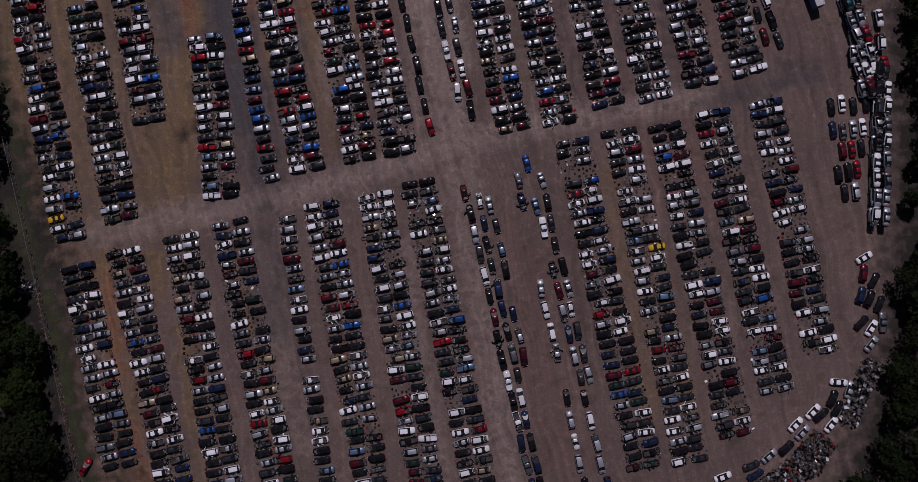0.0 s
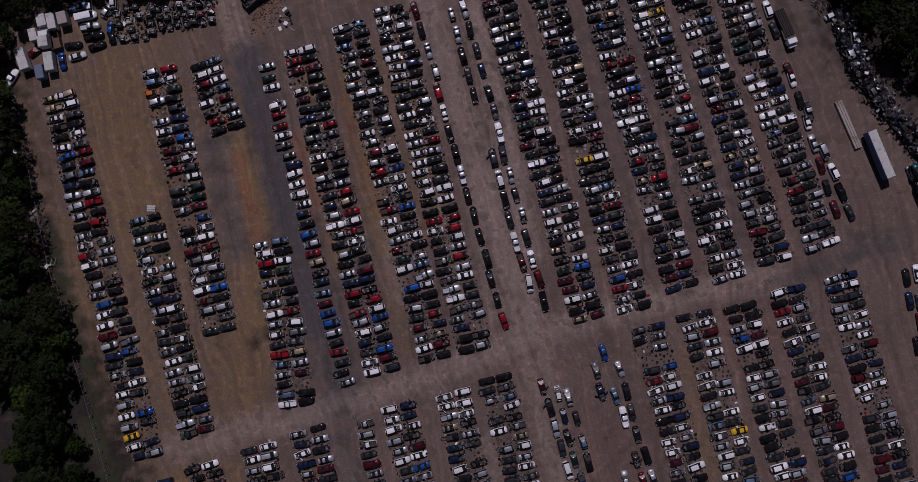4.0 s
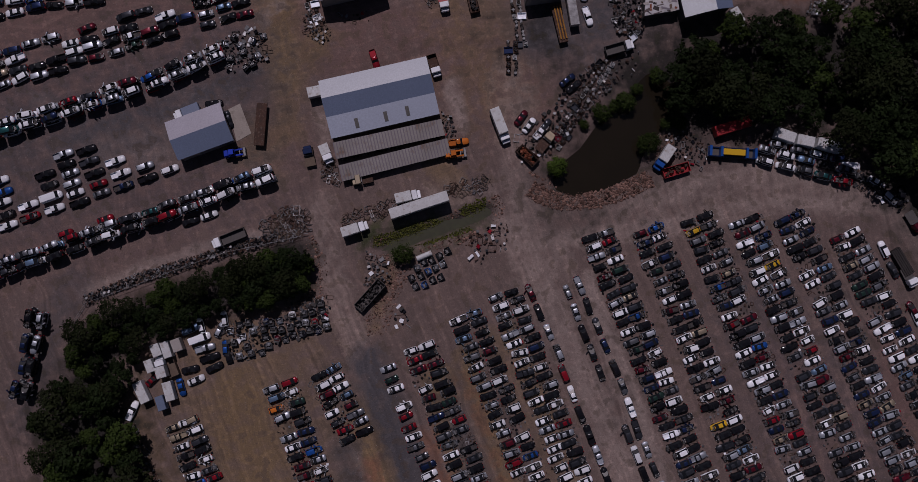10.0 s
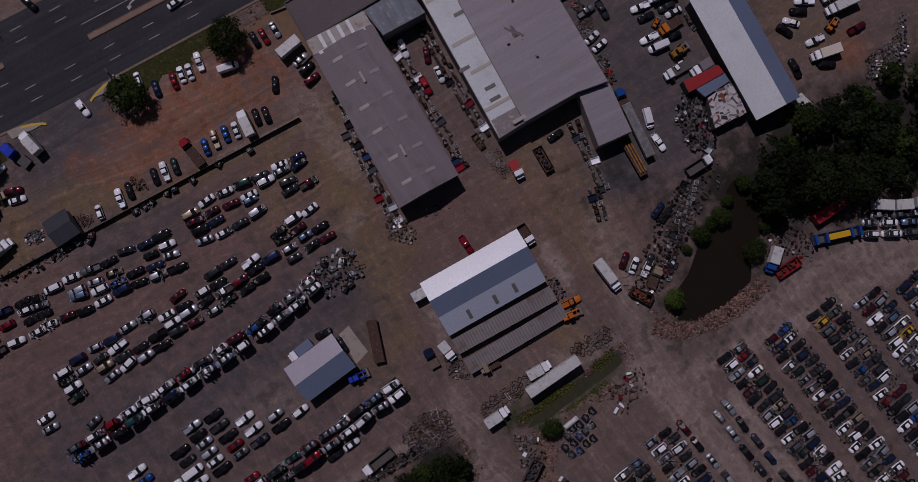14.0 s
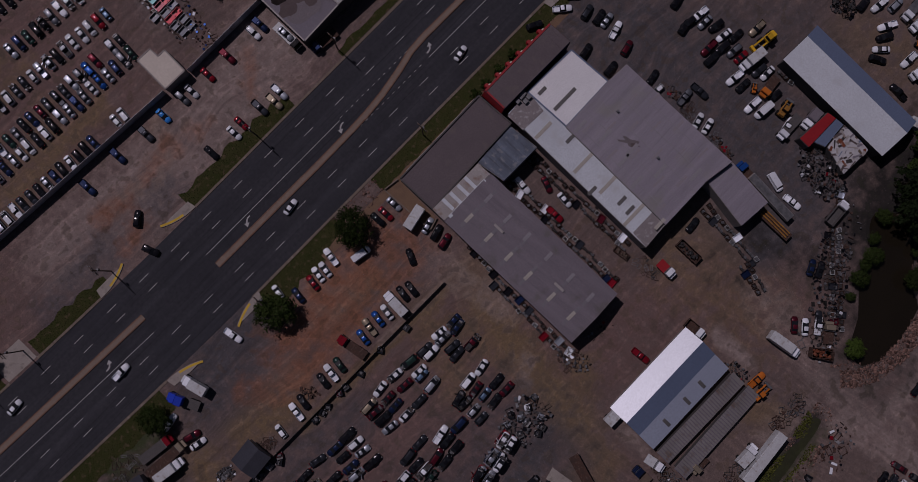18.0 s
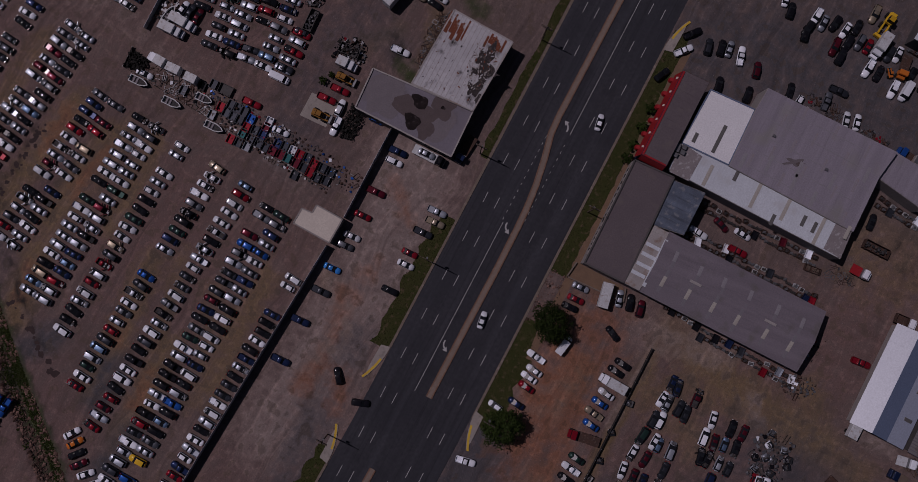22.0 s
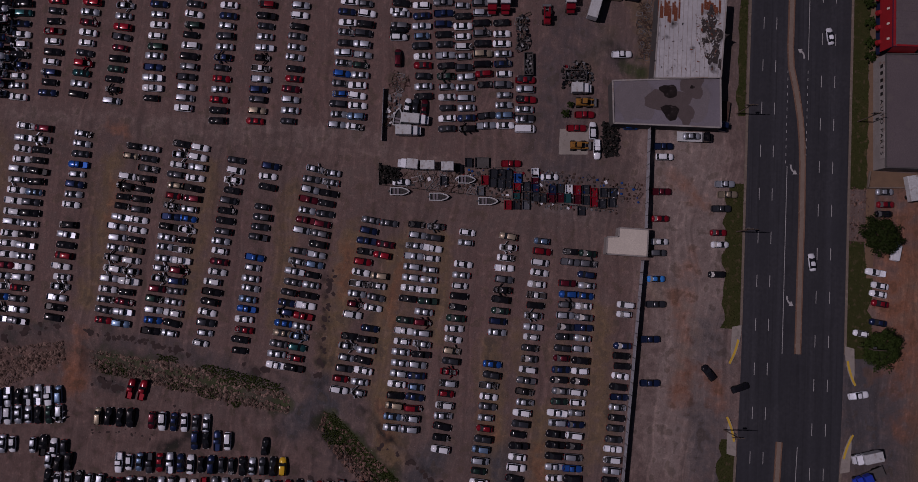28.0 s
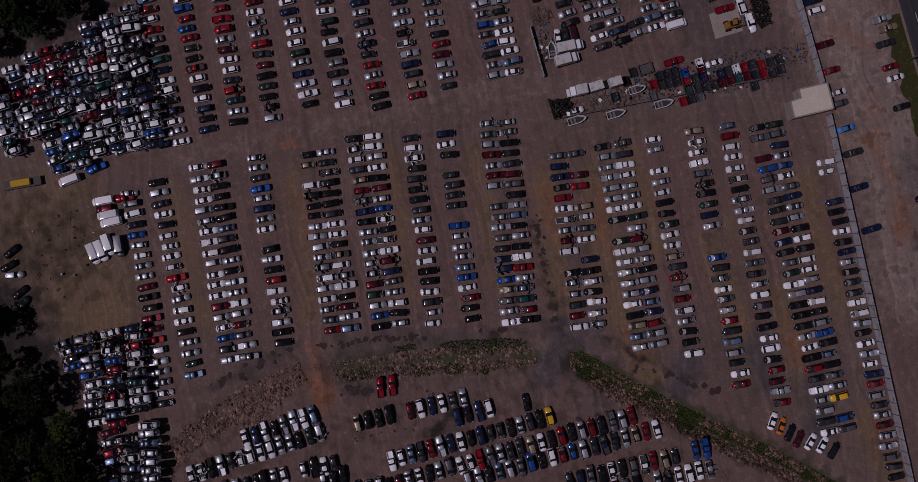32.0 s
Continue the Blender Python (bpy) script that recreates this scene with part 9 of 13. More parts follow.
car(-1.7, 230.9, 17, 'suv', 'd', scale=0.93, full=True, where='parked beside the store halls', group='cars beside the store')
car(-0.2, 228.0, 15, 'suv', 'k', scale=0.93, full=True, where='parked beside the store halls', group='cars beside the store')
car(0.7, 226.1, 13, 'sedan', 's', scale=0.93, full=True, where='parked beside the store halls', group='cars beside the store')
car(0.7, 222.8, 20, 'pickup_truck', 'w', scale=0.93, full=True, where='parked beside the store halls', group='cars beside the store')
car(-0.2, 217.6, 18, 'suv', 'm', scale=0.93, full=True, where='parked beside the store halls', group='cars beside the store')
car(-6.4, 216.4, 16, 'suv', 'k', scale=0.93, full=True, where='parked beside the store halls', group='cars beside the store')
car(-0.2, 207.8, 14, 'sedan', 'k', scale=0.93, full=True, where='parked beside the store halls', group='cars beside the store')
car(1.1, 192.2, 19, 'sedan', 'w', scale=0.93, full=True, where='parked beside the store halls', group='cars beside the store')
car(2.0, 189.6, 17, 'sedan', 'w', scale=0.93, full=True, where='parked beside the store halls', group='cars beside the store')
car(19.3, 220.8, 15, 'sedan', 'w', scale=0.93, full=True, where='parked beside the store halls', group='cars beside the store')
car(17.3, 218.2, 13, 'suv', 'k', scale=0.93, full=True, where='parked beside the store halls', group='cars beside the store')
car(14.3, 212.1, 14, 'suv', 'k', scale=0.93, full=True, where='parked beside the store halls', group='cars beside the store')
car(17.0, 176.6, 14, 'pickup_truck', 'w', scale=0.93, full=True, where='parked beside the store halls', group='cars beside the store')
car(62.2, 167.4, 5, 'pickup_truck', 'm', scale=0.93, full=True, where='parked beside the store halls', group='cars beside the store')
car(-9.4, 135.9, 45, 'sedan', 'd', scale=0.93, full=True, where='parked beside the store halls', group='cars beside the store')
car(-10.5, 134.9, 40, 'pickup_truck', 'w', scale=0.93, full=True, where='parked beside the store halls', group='cars beside the store')
car(47.6, 152.3, -75, 'sedan', 'k', scale=0.93, full=True, where='parked beside the store halls', group='cars beside the store')
car(-13.2, 136.7, 45, 'sedan', 'w', scale=0.93, full=True, where='parked beside the store halls', group='cars beside the store')
car(-14.9, 138.8, 45, 'sedan', 'm', scale=0.93, full=True, where='parked beside the store halls', group='cars beside the store')
car(5.2, 168.1, -100, 'cargo_van', 'w', scale=0.93, full=True, where='parked beside the store halls', group='cars beside the store')
car(5.0, 167.8, -95, 'cargo_van', 'w', scale=0.93, full=True, where='parked beside the store halls', group='cars beside the store')
car(5.1, 161.7, -80, 'pickup_truck', 'w', scale=0.93, full=True, where='parked beside the store halls', group='cars beside the store')
car(-17.4, 173.7, 10, 'sedan', 'k', scale=0.93, full=True, where='parked beside the store halls', group='cars beside the store')
car(-2.2, 146.5, 30, 'sedan', 'n', scale=0.93, full=True, where='parked beside the store halls', group='cars beside the store')
car(-0.9, 144.7, 30, 'sedan', 'k', scale=0.93, full=True, where='parked beside the store halls', group='cars beside the store')
car(-15.6, 138.3, 45, 'sedan', 'm', scale=0.93, full=True, where='parked beside the store halls', group='cars beside the store')
car(-13.7, 136.5, 40, 'pickup_truck', 'w', scale=0.93, full=True, where='parked beside the store halls', group='cars beside the store')
car(-48.5, 158.2, -80, 'pickup_truck', 'r', scale=0.93, full=True, where='parked beside the store halls', group='cars beside the store')

car(19.4, 212.0, 180, 'pickup_truck', 'w', scale=0.95, full=True, where='parked beside the store halls', group='cars beside the store')
car(19.0, 209.6, -176, 'sedan', 's', scale=0.95, full=True, where='parked beside the store halls', group='cars beside the store')
car(20.5, 207.1, 176, 'suv', 'k', scale=0.95, full=True, where='parked beside the store halls', group='cars beside the store')
car(15.7, 212.2, 176, 'suv', 'k', scale=0.95, full=True, where='parked beside the store halls', group='cars beside the store')
car(20.4, 204.0, 177, 'sedan', 'w', scale=0.95, full=True, where='parked beside the store halls', group='cars beside the store')
car(22.6, 201.9, 1, 'sedan', 'k', scale=0.95, full=True, where='parked beside the store halls', group='cars beside the store')
car(15.4, 204.1, -175, 'pickup_truck', 'm', scale=0.95, full=True, where='parked beside the store halls', group='cars beside the store')
car(17.9, 201.9, -179, 'suv', 'k', scale=0.95, full=True, where='parked beside the store halls', group='cars beside the store')
car(14.0, 201.6, 1, 'suv', 'k', scale=0.95, full=True, where='parked beside the store halls', group='cars beside the store')
car(19.7, 199.4, -179, 'suv', 'g', scale=0.95, full=True, where='parked beside the store halls', group='cars beside the store')
car(20.0, 197.1, 1, 'coupe', 'r', scale=0.95, full=True, where='parked beside the store halls', group='cars beside the store')
car(21.1, 191.6, -179, 'suv', 'd', scale=0.95, full=True, where='parked beside the store halls', group='cars beside the store')
car(22.2, 189.7, -176, 'sedan', 'w', scale=0.95, full=True, where='parked beside the store halls', group='cars beside the store')
car(15.2, 194.2, 178, 'pickup_truck', 'w', scale=0.95, full=True, where='parked beside the store halls', group='cars beside the store')
car(15.5, 191.4, 1, 'sedan', 'k', scale=0.95, full=True, where='parked beside the store halls', group='cars beside the store')
car(19.8, 184.2, 180, 'hatchback', 'k', scale=0.95, full=True, where='parked beside the store halls', group='cars beside the store')
car(14.0, 186.2, -177, 'pickup_truck', 'w', scale=0.95, full=True, where='parked beside the store halls', group='cars beside the store')
car(15.1, 183.4, 180, 'cargo_van', 'w', scale=0.95, full=True, where='parked beside the store halls', group='cars beside the store')
car(6.3, 197.5, -83, 'pickup_truck', 'd', scale=0.95, full=True, where='parked beside the store halls', group='cars beside the store')
car(27.9, 199.9, -176, 'pickup_truck', 't', scale=0.95, full=True, where='parked beside the store halls', group='cars beside the store')
lorry(21.1, 194.8, 178, 7.0, 'w', 'white box truck with a long body on the store yard', 'box', name='box_truck', height=3.2)
lorry(20.0, 186.9, -170, 6.4, 'o', 'orange truck with a rusty bed on the store yard', 'flat', load=RUSTY_STEEL, name='flatbed_truck', height=3.2)
car(55.3, 184.1, 179, 'pickup_truck', 'w', scale=0.95, full=True, where='parked beside the store halls', group='cars beside the store')
car(58.3, 181.4, 1, 'suv', 's', scale=0.95, full=True, where='parked beside the store halls', group='cars beside the store')
car(53.2, 178.8, 157, 'pickup_truck', 'w', scale=0.95, full=True, where='parked beside the store halls', group='cars beside the store')
car(50.7, 177.2, 157, 'suv', 'k', scale=0.95, full=True, where='parked beside the store halls', group='cars beside the store')
car(47.9, 175.4, 139, 'sedan', 'w', scale=0.95, full=True, where='parked beside the store halls', group='cars beside the store')
car(45.5, 174.1, -57, 'suv', 'k', scale=0.95, full=True, where='parked beside the store halls', group='cars beside the store')
car(51.4, 168.9, -178, 'pickup_truck', 'w', scale=0.95, full=True, where='parked beside the store halls', group='cars beside the store')
car(51.5, 162.2, -25, 'suv', 'k', scale=0.95, full=True, where='parked beside the store halls', group='cars beside the store')
car(43.8, 164.6, 91, 'pickup_truck', 'k', scale=0.95, full=True, where='parked beside the store halls', group='cars beside the store')
car(52.4, 187.0, 9, 'suv', 'k', scale=0.95, full=True, where='parked beside the store halls', group='cars beside the store')
lorry(60.4, 177.7, -174, 6.8, 'w', 'white tow truck on the brown lot', 'flat', load=STEEL, name='tow_truck', height=3.2)
lorry(60.9, 174.1, -179, 8.7, 'w', 'long white motorhome on the brown lot', 'box', name='motorhome', height=2.9)
lorry(52.0, 164.9, 175, 7.6, 'w', 'white pickup with a cream camper body', 'box', load=CREAM_ROOF, name='camper_truck', height=2.6)
loader(19.1, 180.2, 13, 'q', 'yellow wheel loader on the store yard', 'wheel_loader')
loader(17.1, 189.0, 40, 'o', 'small orange forklift on the store yard', 'forklift', 0.55)
loader(56.8, 170.6, 30, 'o', 'orange wheel loader on the brown lot', 'wheel_loader', 0.8)
loader(27.6, 196.2, 177, 'y', 'yellow excavator with two lifting arms', 'excavator', 1.1, 2.9)
scrap([(45.7, 191.9), (48.1, 193.1), (52.2, 189.8), (49.1, 185.7), (47.1, 186.6)], 0.9, 1.5, 'heap of dark car fragments on the brown lot', seed=461, slots=(0, 0, 4, 8), pile=0.4)

car(-1.5, 204.6, 179, 'hatchback', 'w', scale=0.93, full=True, where='parked beside the store halls', group='cars beside the store')
car(2.5, 198.8, 9, 'pickup_truck', 'g', scale=0.93, full=True, where='parked beside the store halls', group='cars beside the store')
car(6.4, 197.6, -90, 'pickup_truck', 'd', scale=0.93, full=True, where='parked beside the store halls', group='cars beside the store')
scrap([(0.7, 203.1), (2.6, 202.3), (2.4, 200.1), (0.8, 199.5), (-0.5, 201.0)], 0.8, 1.2, 'red and brown scrap beside the hall', seed=471, slots=(5, 2, 2, 0))
scrap([(0.2, 197.6), (2.6, 196.6), (2.3, 193.8), (0.3, 193.1), (-1.3, 195.0)], 0.9, 1.2, 'rusty parts along the hall wall', seed=472, slots=(2, 2, 0, 4, 3))
scrap([(0.2, 183.8), (2.4, 182.9), (2.2, 180.3), (0.3, 179.7), (-1.2, 181.4)], 0.9, 1.3, 'red truck parts along the hall wall', seed=473, slots=(5, 5, 2, 0))
scrap([(0.6, 187.8), (2.8, 186.8), (2.6, 184.3), (0.7, 183.6), (-0.8, 185.4)], 0.9, 1.2, 'white and grey boxes along the hall wall', seed=474, slots=(3, 3, 1, 0, 2))

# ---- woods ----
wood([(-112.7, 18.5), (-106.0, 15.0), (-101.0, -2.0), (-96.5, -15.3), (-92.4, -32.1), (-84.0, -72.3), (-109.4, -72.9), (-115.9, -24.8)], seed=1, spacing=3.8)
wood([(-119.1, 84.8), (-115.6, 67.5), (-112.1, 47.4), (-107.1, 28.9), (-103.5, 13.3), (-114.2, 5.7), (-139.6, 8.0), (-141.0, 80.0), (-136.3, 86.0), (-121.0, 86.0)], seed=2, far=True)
HEDGE = [(-129.3, 100.4), (-127.2, 104.0), (-122.6, 105.4), (-114.7, 106.6), (-106.6, 109.2), (-96.5, 110.8), (-86.2, 113.4), (-76.1, 114.2), (-72.6, 115.8), (-70.8, 112.5), (-70.6, 107.9), (-73.0, 105.4), (-77.5, 103.3), (-82.1, 102.2), (-90.5, 102.2), (-96.2, 102.0), (-103.4, 100.7), (-111.5, 98.0), (-116.8, 91.6), (-119.6, 86.0), (-135.5, 86.0), (-131.8, 95.0)]
wood([(-90.0, 111.5), (-76.0, 113.5), (-72.8, 115.2), (-71.4, 112.0), (-71.4, 108.0), (-78.0, 104.2), (-89.0, 103.4)], seed=9, spacing=2.4, kinds=(1, 1, 0), sizes=(0.5, 0.75), label='bushy tree on the bank')
wood(HEDGE, seed=3, spacing=2.7, kinds=(0, 3, 1, 2), sizes=(0.55, 0.85), label='broadleaf tree in the belt between the yards')
wood([(80.1, 155.5), (56.6, 154.0), (35.3, 151.7), (26.9, 150.1), (19.8, 145.8), (19.3, 140.5), (23.3, 132.9), (29.0, 135.4), (34.0, 132.3), (43.1, 131.7), (53.3, 126.1), (74.1, 115.6), (100.4, 118.3), (100.7, 157.4)], seed=4, spacing=4.4)
wood([(66.7, 120.3), (77.1, 105.5), (87.0, 96.0), (96.0, 84.0), (103.5, 73.5), (120.4, 60.0), (132.5, 99.6), (105.4, 124.9)], seed=5)
wood([(117.0, 56.5), (119.0, 32.7), (117.8, 6.5), (115.6, -6.5), (114.6, -26.5), (113.2, -36.9), (113.2, -47.0), (105.5, -51.0), (104.0, -60.0), (97.2, -67.7), (130.7, -66.6), (131.6, 85.5), (117.0, 72.6)], seed=6, far=True)
wood([(-97.3, 498.9), (-111.9, 489.6), (-125.6, 484.5), (-131.0, 478.1), (-142.8, 475.6), (-155.9, 473.3), (-150.1, 506.4)], seed=7)
wood([(-24.1, 488.5), (-31.1, 456.0), (-37.7, 461.4), (-41.5, 473.6), (-46.9, 486.0), (-46.9, 494.7)], seed=8)
tree(-81.3, 228.0, 4, 0.89, 'round leafy tree standing alone beside the lot')
tree(-108.2, 225.1, 4, 0.89, 'round leafy tree standing alone beside the lot')
tree(-8.4, 125.7, 5, 0.5, 'bright green leafy bush standing beside the pond')
tree(-48.1, 109.5, 4, 0.48, 'round leafy tree standing alone beside the lot')
tree(-170.7, 261.1, 4, 0.57, 'round leafy tree standing alone beside the lot')
tree(-146.9, 224.3, 4, 0.71, 'round leafy tree standing alone beside the lot')

# ---- pond and ditches ----
strip('pond', [(17.6, 148.1), (25.9, 139.6), (20.5, 127.8), (14.0, 121.0), (5.4, 118.8), (-4.2, 117.8), (-10.0, 120.7), (-7.9, 126.1), (-1.4, 132.8), (7.6, 140.2)], -0.35, WATER, 'muddy brown pond', category='water')
rocks([(-7.2, 122.0), (-2.7, 119.6), (6.9, 120.6), (13.2, 122.8), (14.7, 120.7), (10.4, 117.7), (1.2, 115.8), (-6.3, 116.3), (-12.7, 119.5), (-15.0, 125.6), (-10.9, 124.1)], 0.5, 0.3, 'bank of broken reddish rock round the pond')
rocks([(17.7, 130.4), (22.9, 129.9), (20.7, 126.2), (13.9, 122.6), (12.9, 122.9), (15.0, 128.3)], 0.5, 0.3, 'rock bank beside the pond', seed=6)
strip('ditch_water', [(-54.3, 110.6), (-50.1, 113.5), (-43.3, 114.9), (-37.4, 117.2), (-33.1, 116.3), (-26.2, 118.6), (-24.3, 118.7), (-24.9, 115.8), (-31.3, 113.5), (-37.7, 111.9), (-44.0, 110.8), (-50.3, 109.4), (-53.7, 109.6)], -0.95, POOL, 'dark green standing water in a weedy ditch', category='water')
blade_patch([(-54.9, 115.0), (-48.6, 115.7), (-40.3, 117.6), (-37.4, 116.5), (-43.4, 114.1), (-50.2, 112.8), (-55.0, 112.6)], 0.55, 0.5, 'yellow-green weeds on the ditch bank', DRY_WEEDS, 81, 'bank_weeds')
blade_patch([(-33.0, 119.2), (-26.1, 120.8), (-26.8, 117.4), (-30.7, 116.6), (-32.6, 117.2)], 0.55, 0.5, 'yellow-green weeds on the ditch bank', DRY_WEEDS, 82, 'bank_weeds')
blade_patch([(-45.4, 111.3), (-37.7, 112.6), (-31.3, 114.2), (-30.9, 113.0), (-40.6, 111.5)], 0.55, 0.5, 'yellow-green weeds on the ditch bank', DRY_WEEDS, 83, 'bank_weeds')
rocks([(-44.5, 110.4), (-31.9, 112.5), (-29.5, 112.9), (-30.1, 110.5), (-33.9, 110.2), (-43.1, 109.2)], 0.5, 0.3, 'reddish rubble on the ditch bank', seed=84)
rocks([(-54.1, 110.6), (-50.3, 109.9), (-48.1, 106.8), (-50.7, 102.1), (-54.8, 95.6), (-59.2, 94.9), (-55.5, 101.4), (-52.4, 106.1)], 0.5, 0.3, 'reddish rubble on the ditch bank', seed=85)
rocks([(-37.4, 117.0), (-33.0, 119.2), (-32.6, 117.2), (-35.5, 116.4)], 0.5, 0.3, 'reddish rubble on the ditch bank', seed=86)
rocks([(-25.7, 120.3), (-23.2, 121.1), (-21.9, 117.6), (-23.6, 114.8), (-25.4, 116.8)], 0.5, 0.3, 'reddish rubble on the ditch bank', seed=87)
rocks([(-54.9, 114.8), (-52.0, 114.9), (-51.6, 113.6), (-55.0, 112.6)], 0.5, 0.3, 'reddish rubble on the ditch bank', seed=88)
rocks([(-52.4, 109.3), (-42.2, 110.1), (-33.6, 112.9), (-25.1, 115.0), (-23.2, 112.0), (-26.7, 111.0), (-35.1, 108.9), (-43.2, 107.4), (-46.9, 105.8), (-50.7, 99.7), (-54.8, 96.8), (-56.0, 101.7)], 0.8, 0.3, 'rocky banks of the ditch', seed=7)
blade_patch([(-55.5, 115.0), (-50.3, 116.8), (-42.9, 116.3), (-38.8, 117.1), (-39.3, 115.8), (-48.4, 113.9), (-54.0, 113.0)], 0.7, 0.5, 'yellow-green weeds on the ditch bank', DRY_WEEDS, 1)
rocks([(-69.6, 118.0), (-68.1, 113.7), (-68.1, 107.7), (-69.7, 99.4), (-76.1, 100.3), (-70.2, 110.0), (-71.4, 115.0)], 0.7, 0.33, 'rubble bank below the trees', seed=8)
rocks([(-142.5, 440.3), (-133.2, 423.1), (-136.5, 421.2), (-148.1, 439.4)], 0.42, 0.4, 'rubble along the weedy ditch', seed=11, mat=RUBBLE, bare=2.0, rut=((-150.3, 456.9), (-139.2, 439.4), (-133.5, 422.7)))
rocks([(-133.4, 415.9), (-134.1, 391.3), (-138.0, 365.6), (-142.7, 365.3), (-141.8, 378.7), (-139.6, 400.6), (-137.9, 415.2)], 0.42, 0.4, 'rubble along the weedy ditch', seed=12, mat=RUBBLE, bare=2.0, rut=((-134.6, 415.5), (-136.9, 390.9), (-138.9, 376.2), (-140.6, 366.0)))
rocks([(-140.6, 356.8), (-148.3, 345.9), (-161.4, 328.0), (-172.9, 311.3), (-183.6, 298.9), (-183.8, 306.2), (-176.1, 317.7), (-163.7, 335.7), (-151.5, 352.3), (-145.5, 357.7)], 0.42, 0.4, 'rubble along the weedy ditch', seed=13, bare=0.15, rut=((-143.4, 355.9), (-151.1, 346.4), (-164.2, 328.5), (-175.7, 311.8), (-186.6, 298.0)))
blade_patch([(-140.6, 356.8), (-148.3, 345.9), (-161.4, 328.0), (-172.9, 311.3), (-183.6, 298.9), (-183.8, 306.2), (-176.1, 317.7), (-163.7, 335.7), (-151.5, 352.3), (-145.5, 357.7)], 0.6, 0.42, 'dark green weeds along the rubble ditch', WEEDS, 13)
rocks([(-145.9, 457.6), (-136.4, 439.0), (-132.1, 422.5), (-135.8, 421.7), (-143.1, 437.2), (-148.5, 450.9), (-155.0, 457.6)], 0.42, 0.4, 'rubble along the weedy ditch', seed=14, mat=RUBBLE, bare=2.0, rut=((-150.3, 456.9), (-139.2, 439.4), (-133.5, 422.7)))
blade_patch([(-134.2, 388.5), (-133.2, 386.3), (-134.8, 372.8), (-136.2, 367.2), (-137.5, 368.0), (-137.8, 374.5), (-137.2, 383.0)], 0.55, 0.42, 'green weeds among the rubble of the ditch', WEEDS, 90, 'bank_weeds')
blade_patch([(-136.6, 413.2), (-136.0, 408.6), (-137.4, 404.4), (-139.1, 405.3), (-138.5, 412.4)], 0.55, 0.42, 'green weeds among the rubble of the ditch', WEEDS, 91, 'bank_weeds')
blade_patch([(-139.3, 388.6), (-138.9, 383.2), (-141.3, 382.0), (-141.4, 387.0)], 0.55, 0.42, 'green weeds among the rubble of the ditch', WEEDS, 92, 'bank_weeds')
blade_patch([(-138.9, 396.3), (-138.6, 391.0), (-140.5, 390.5), (-140.3, 395.4)], 0.55, 0.42, 'green weeds among the rubble of the ditch', WEEDS, 93, 'bank_weeds')
blade_patch([(-140.9, 380.8), (-140.9, 376.9), (-142.6, 377.5), (-142.2, 380.3)], 0.55, 0.42, 'green weeds among the rubble of the ditch', WEEDS, 94, 'bank_weeds')
blade_patch([(-132.2, 399.0), (-132.5, 394.1), (-133.7, 393.9), (-133.5, 398.4)], 0.55, 0.42, 'green weeds among the rubble of the ditch', WEEDS, 95, 'bank_weeds')

# ---- fences ----


def fence(x0, y0, x1, y1, height, mat, label, post=3.0):
    """A sheet fence: separate panels between posts."""
    root = thing("fence", Matrix(), label, "fence", kind="structure")
    a, b = Vector((x0, y0)), Vector((x1, y1))
    n = max(1, round((b - a).length / post))
    for i in range(n):
        p, q = a.lerp(b, i / n), a.lerp(b, (i + 0.97) / n)
        v, f = prism(band(p.x, p.y, q.x, q.y, 0.06), 0.05, height)
        part("panel", raw("panel", v, f, mat), None, root)
        v, f = prism(band(p.x, p.y, p.x + 0.1, p.y + 0.1, 0.14), 0.0, height + 0.15)
        part("post", raw("post", v, f, STEEL), None, root)



fence(-61.3, 286.3, -86.5, 284.2, 2.9, FENCE, 'grey sheet-metal fence of the second yard')
fence(-94.4, 284.1, -190.0, 281.6, 2.9, FENCE, 'grey sheet-metal fence of the second yard')


def wire_fence(places, height, label, post=3.0):
    """A wire-mesh fence: pale posts with a top and a bottom rail."""
    root = thing("wire_fence", Matrix(), label, "fence", kind="structure")
    for a, b in zip(places, places[1:]):
        a, b = Vector(a), Vector(b)
        n = max(1, round((b - a).length / post))
        for z in (0.15, height - 0.05):
            v, f = prism(band(a.x, a.y, b.x, b.y, 0.07), z, z + 0.07)
            part("rail", raw("rail", v, f, STEEL), None, root)
        for i in range(n):
            p = a.lerp(b, i / n)
            v, f = prism(band(p.x, p.y, p.x + 0.1, p.y, 0.1), 0.0, height)
            part("post", raw("post", v, f, PALE_METAL), None, root)


wire_fence([(-113.1, 59.5), (-108.9, 37.9), (-103.3, 16.5), (-100.1, 5.1), (-97.0, -6.1), (-92.3, -22.9), (-86.9, -42.9), (-79.5, -71.0)], 1.8, 'old wire fence at the edge of the wood')
wire_fence([(-72.0, 117.6), (-80.4, 116.8), (-90.4, 116.2), (-100.5, 114.2), (-113.7, 111.2), (-125.2, 108.8), (-128.9, 104.6), (-131.5, 96.4)], 1.6, 'wire fence along the tree belt')
fence(-73.1, 203.4, -154.9, 197.0, 1.4, DARK_FENCE, 'dark slatted fence between the lots')
fence(-60.3, 352.8, -73.3, 351.5, 1.8, FENCE, 'grey fence beside the parked cars')

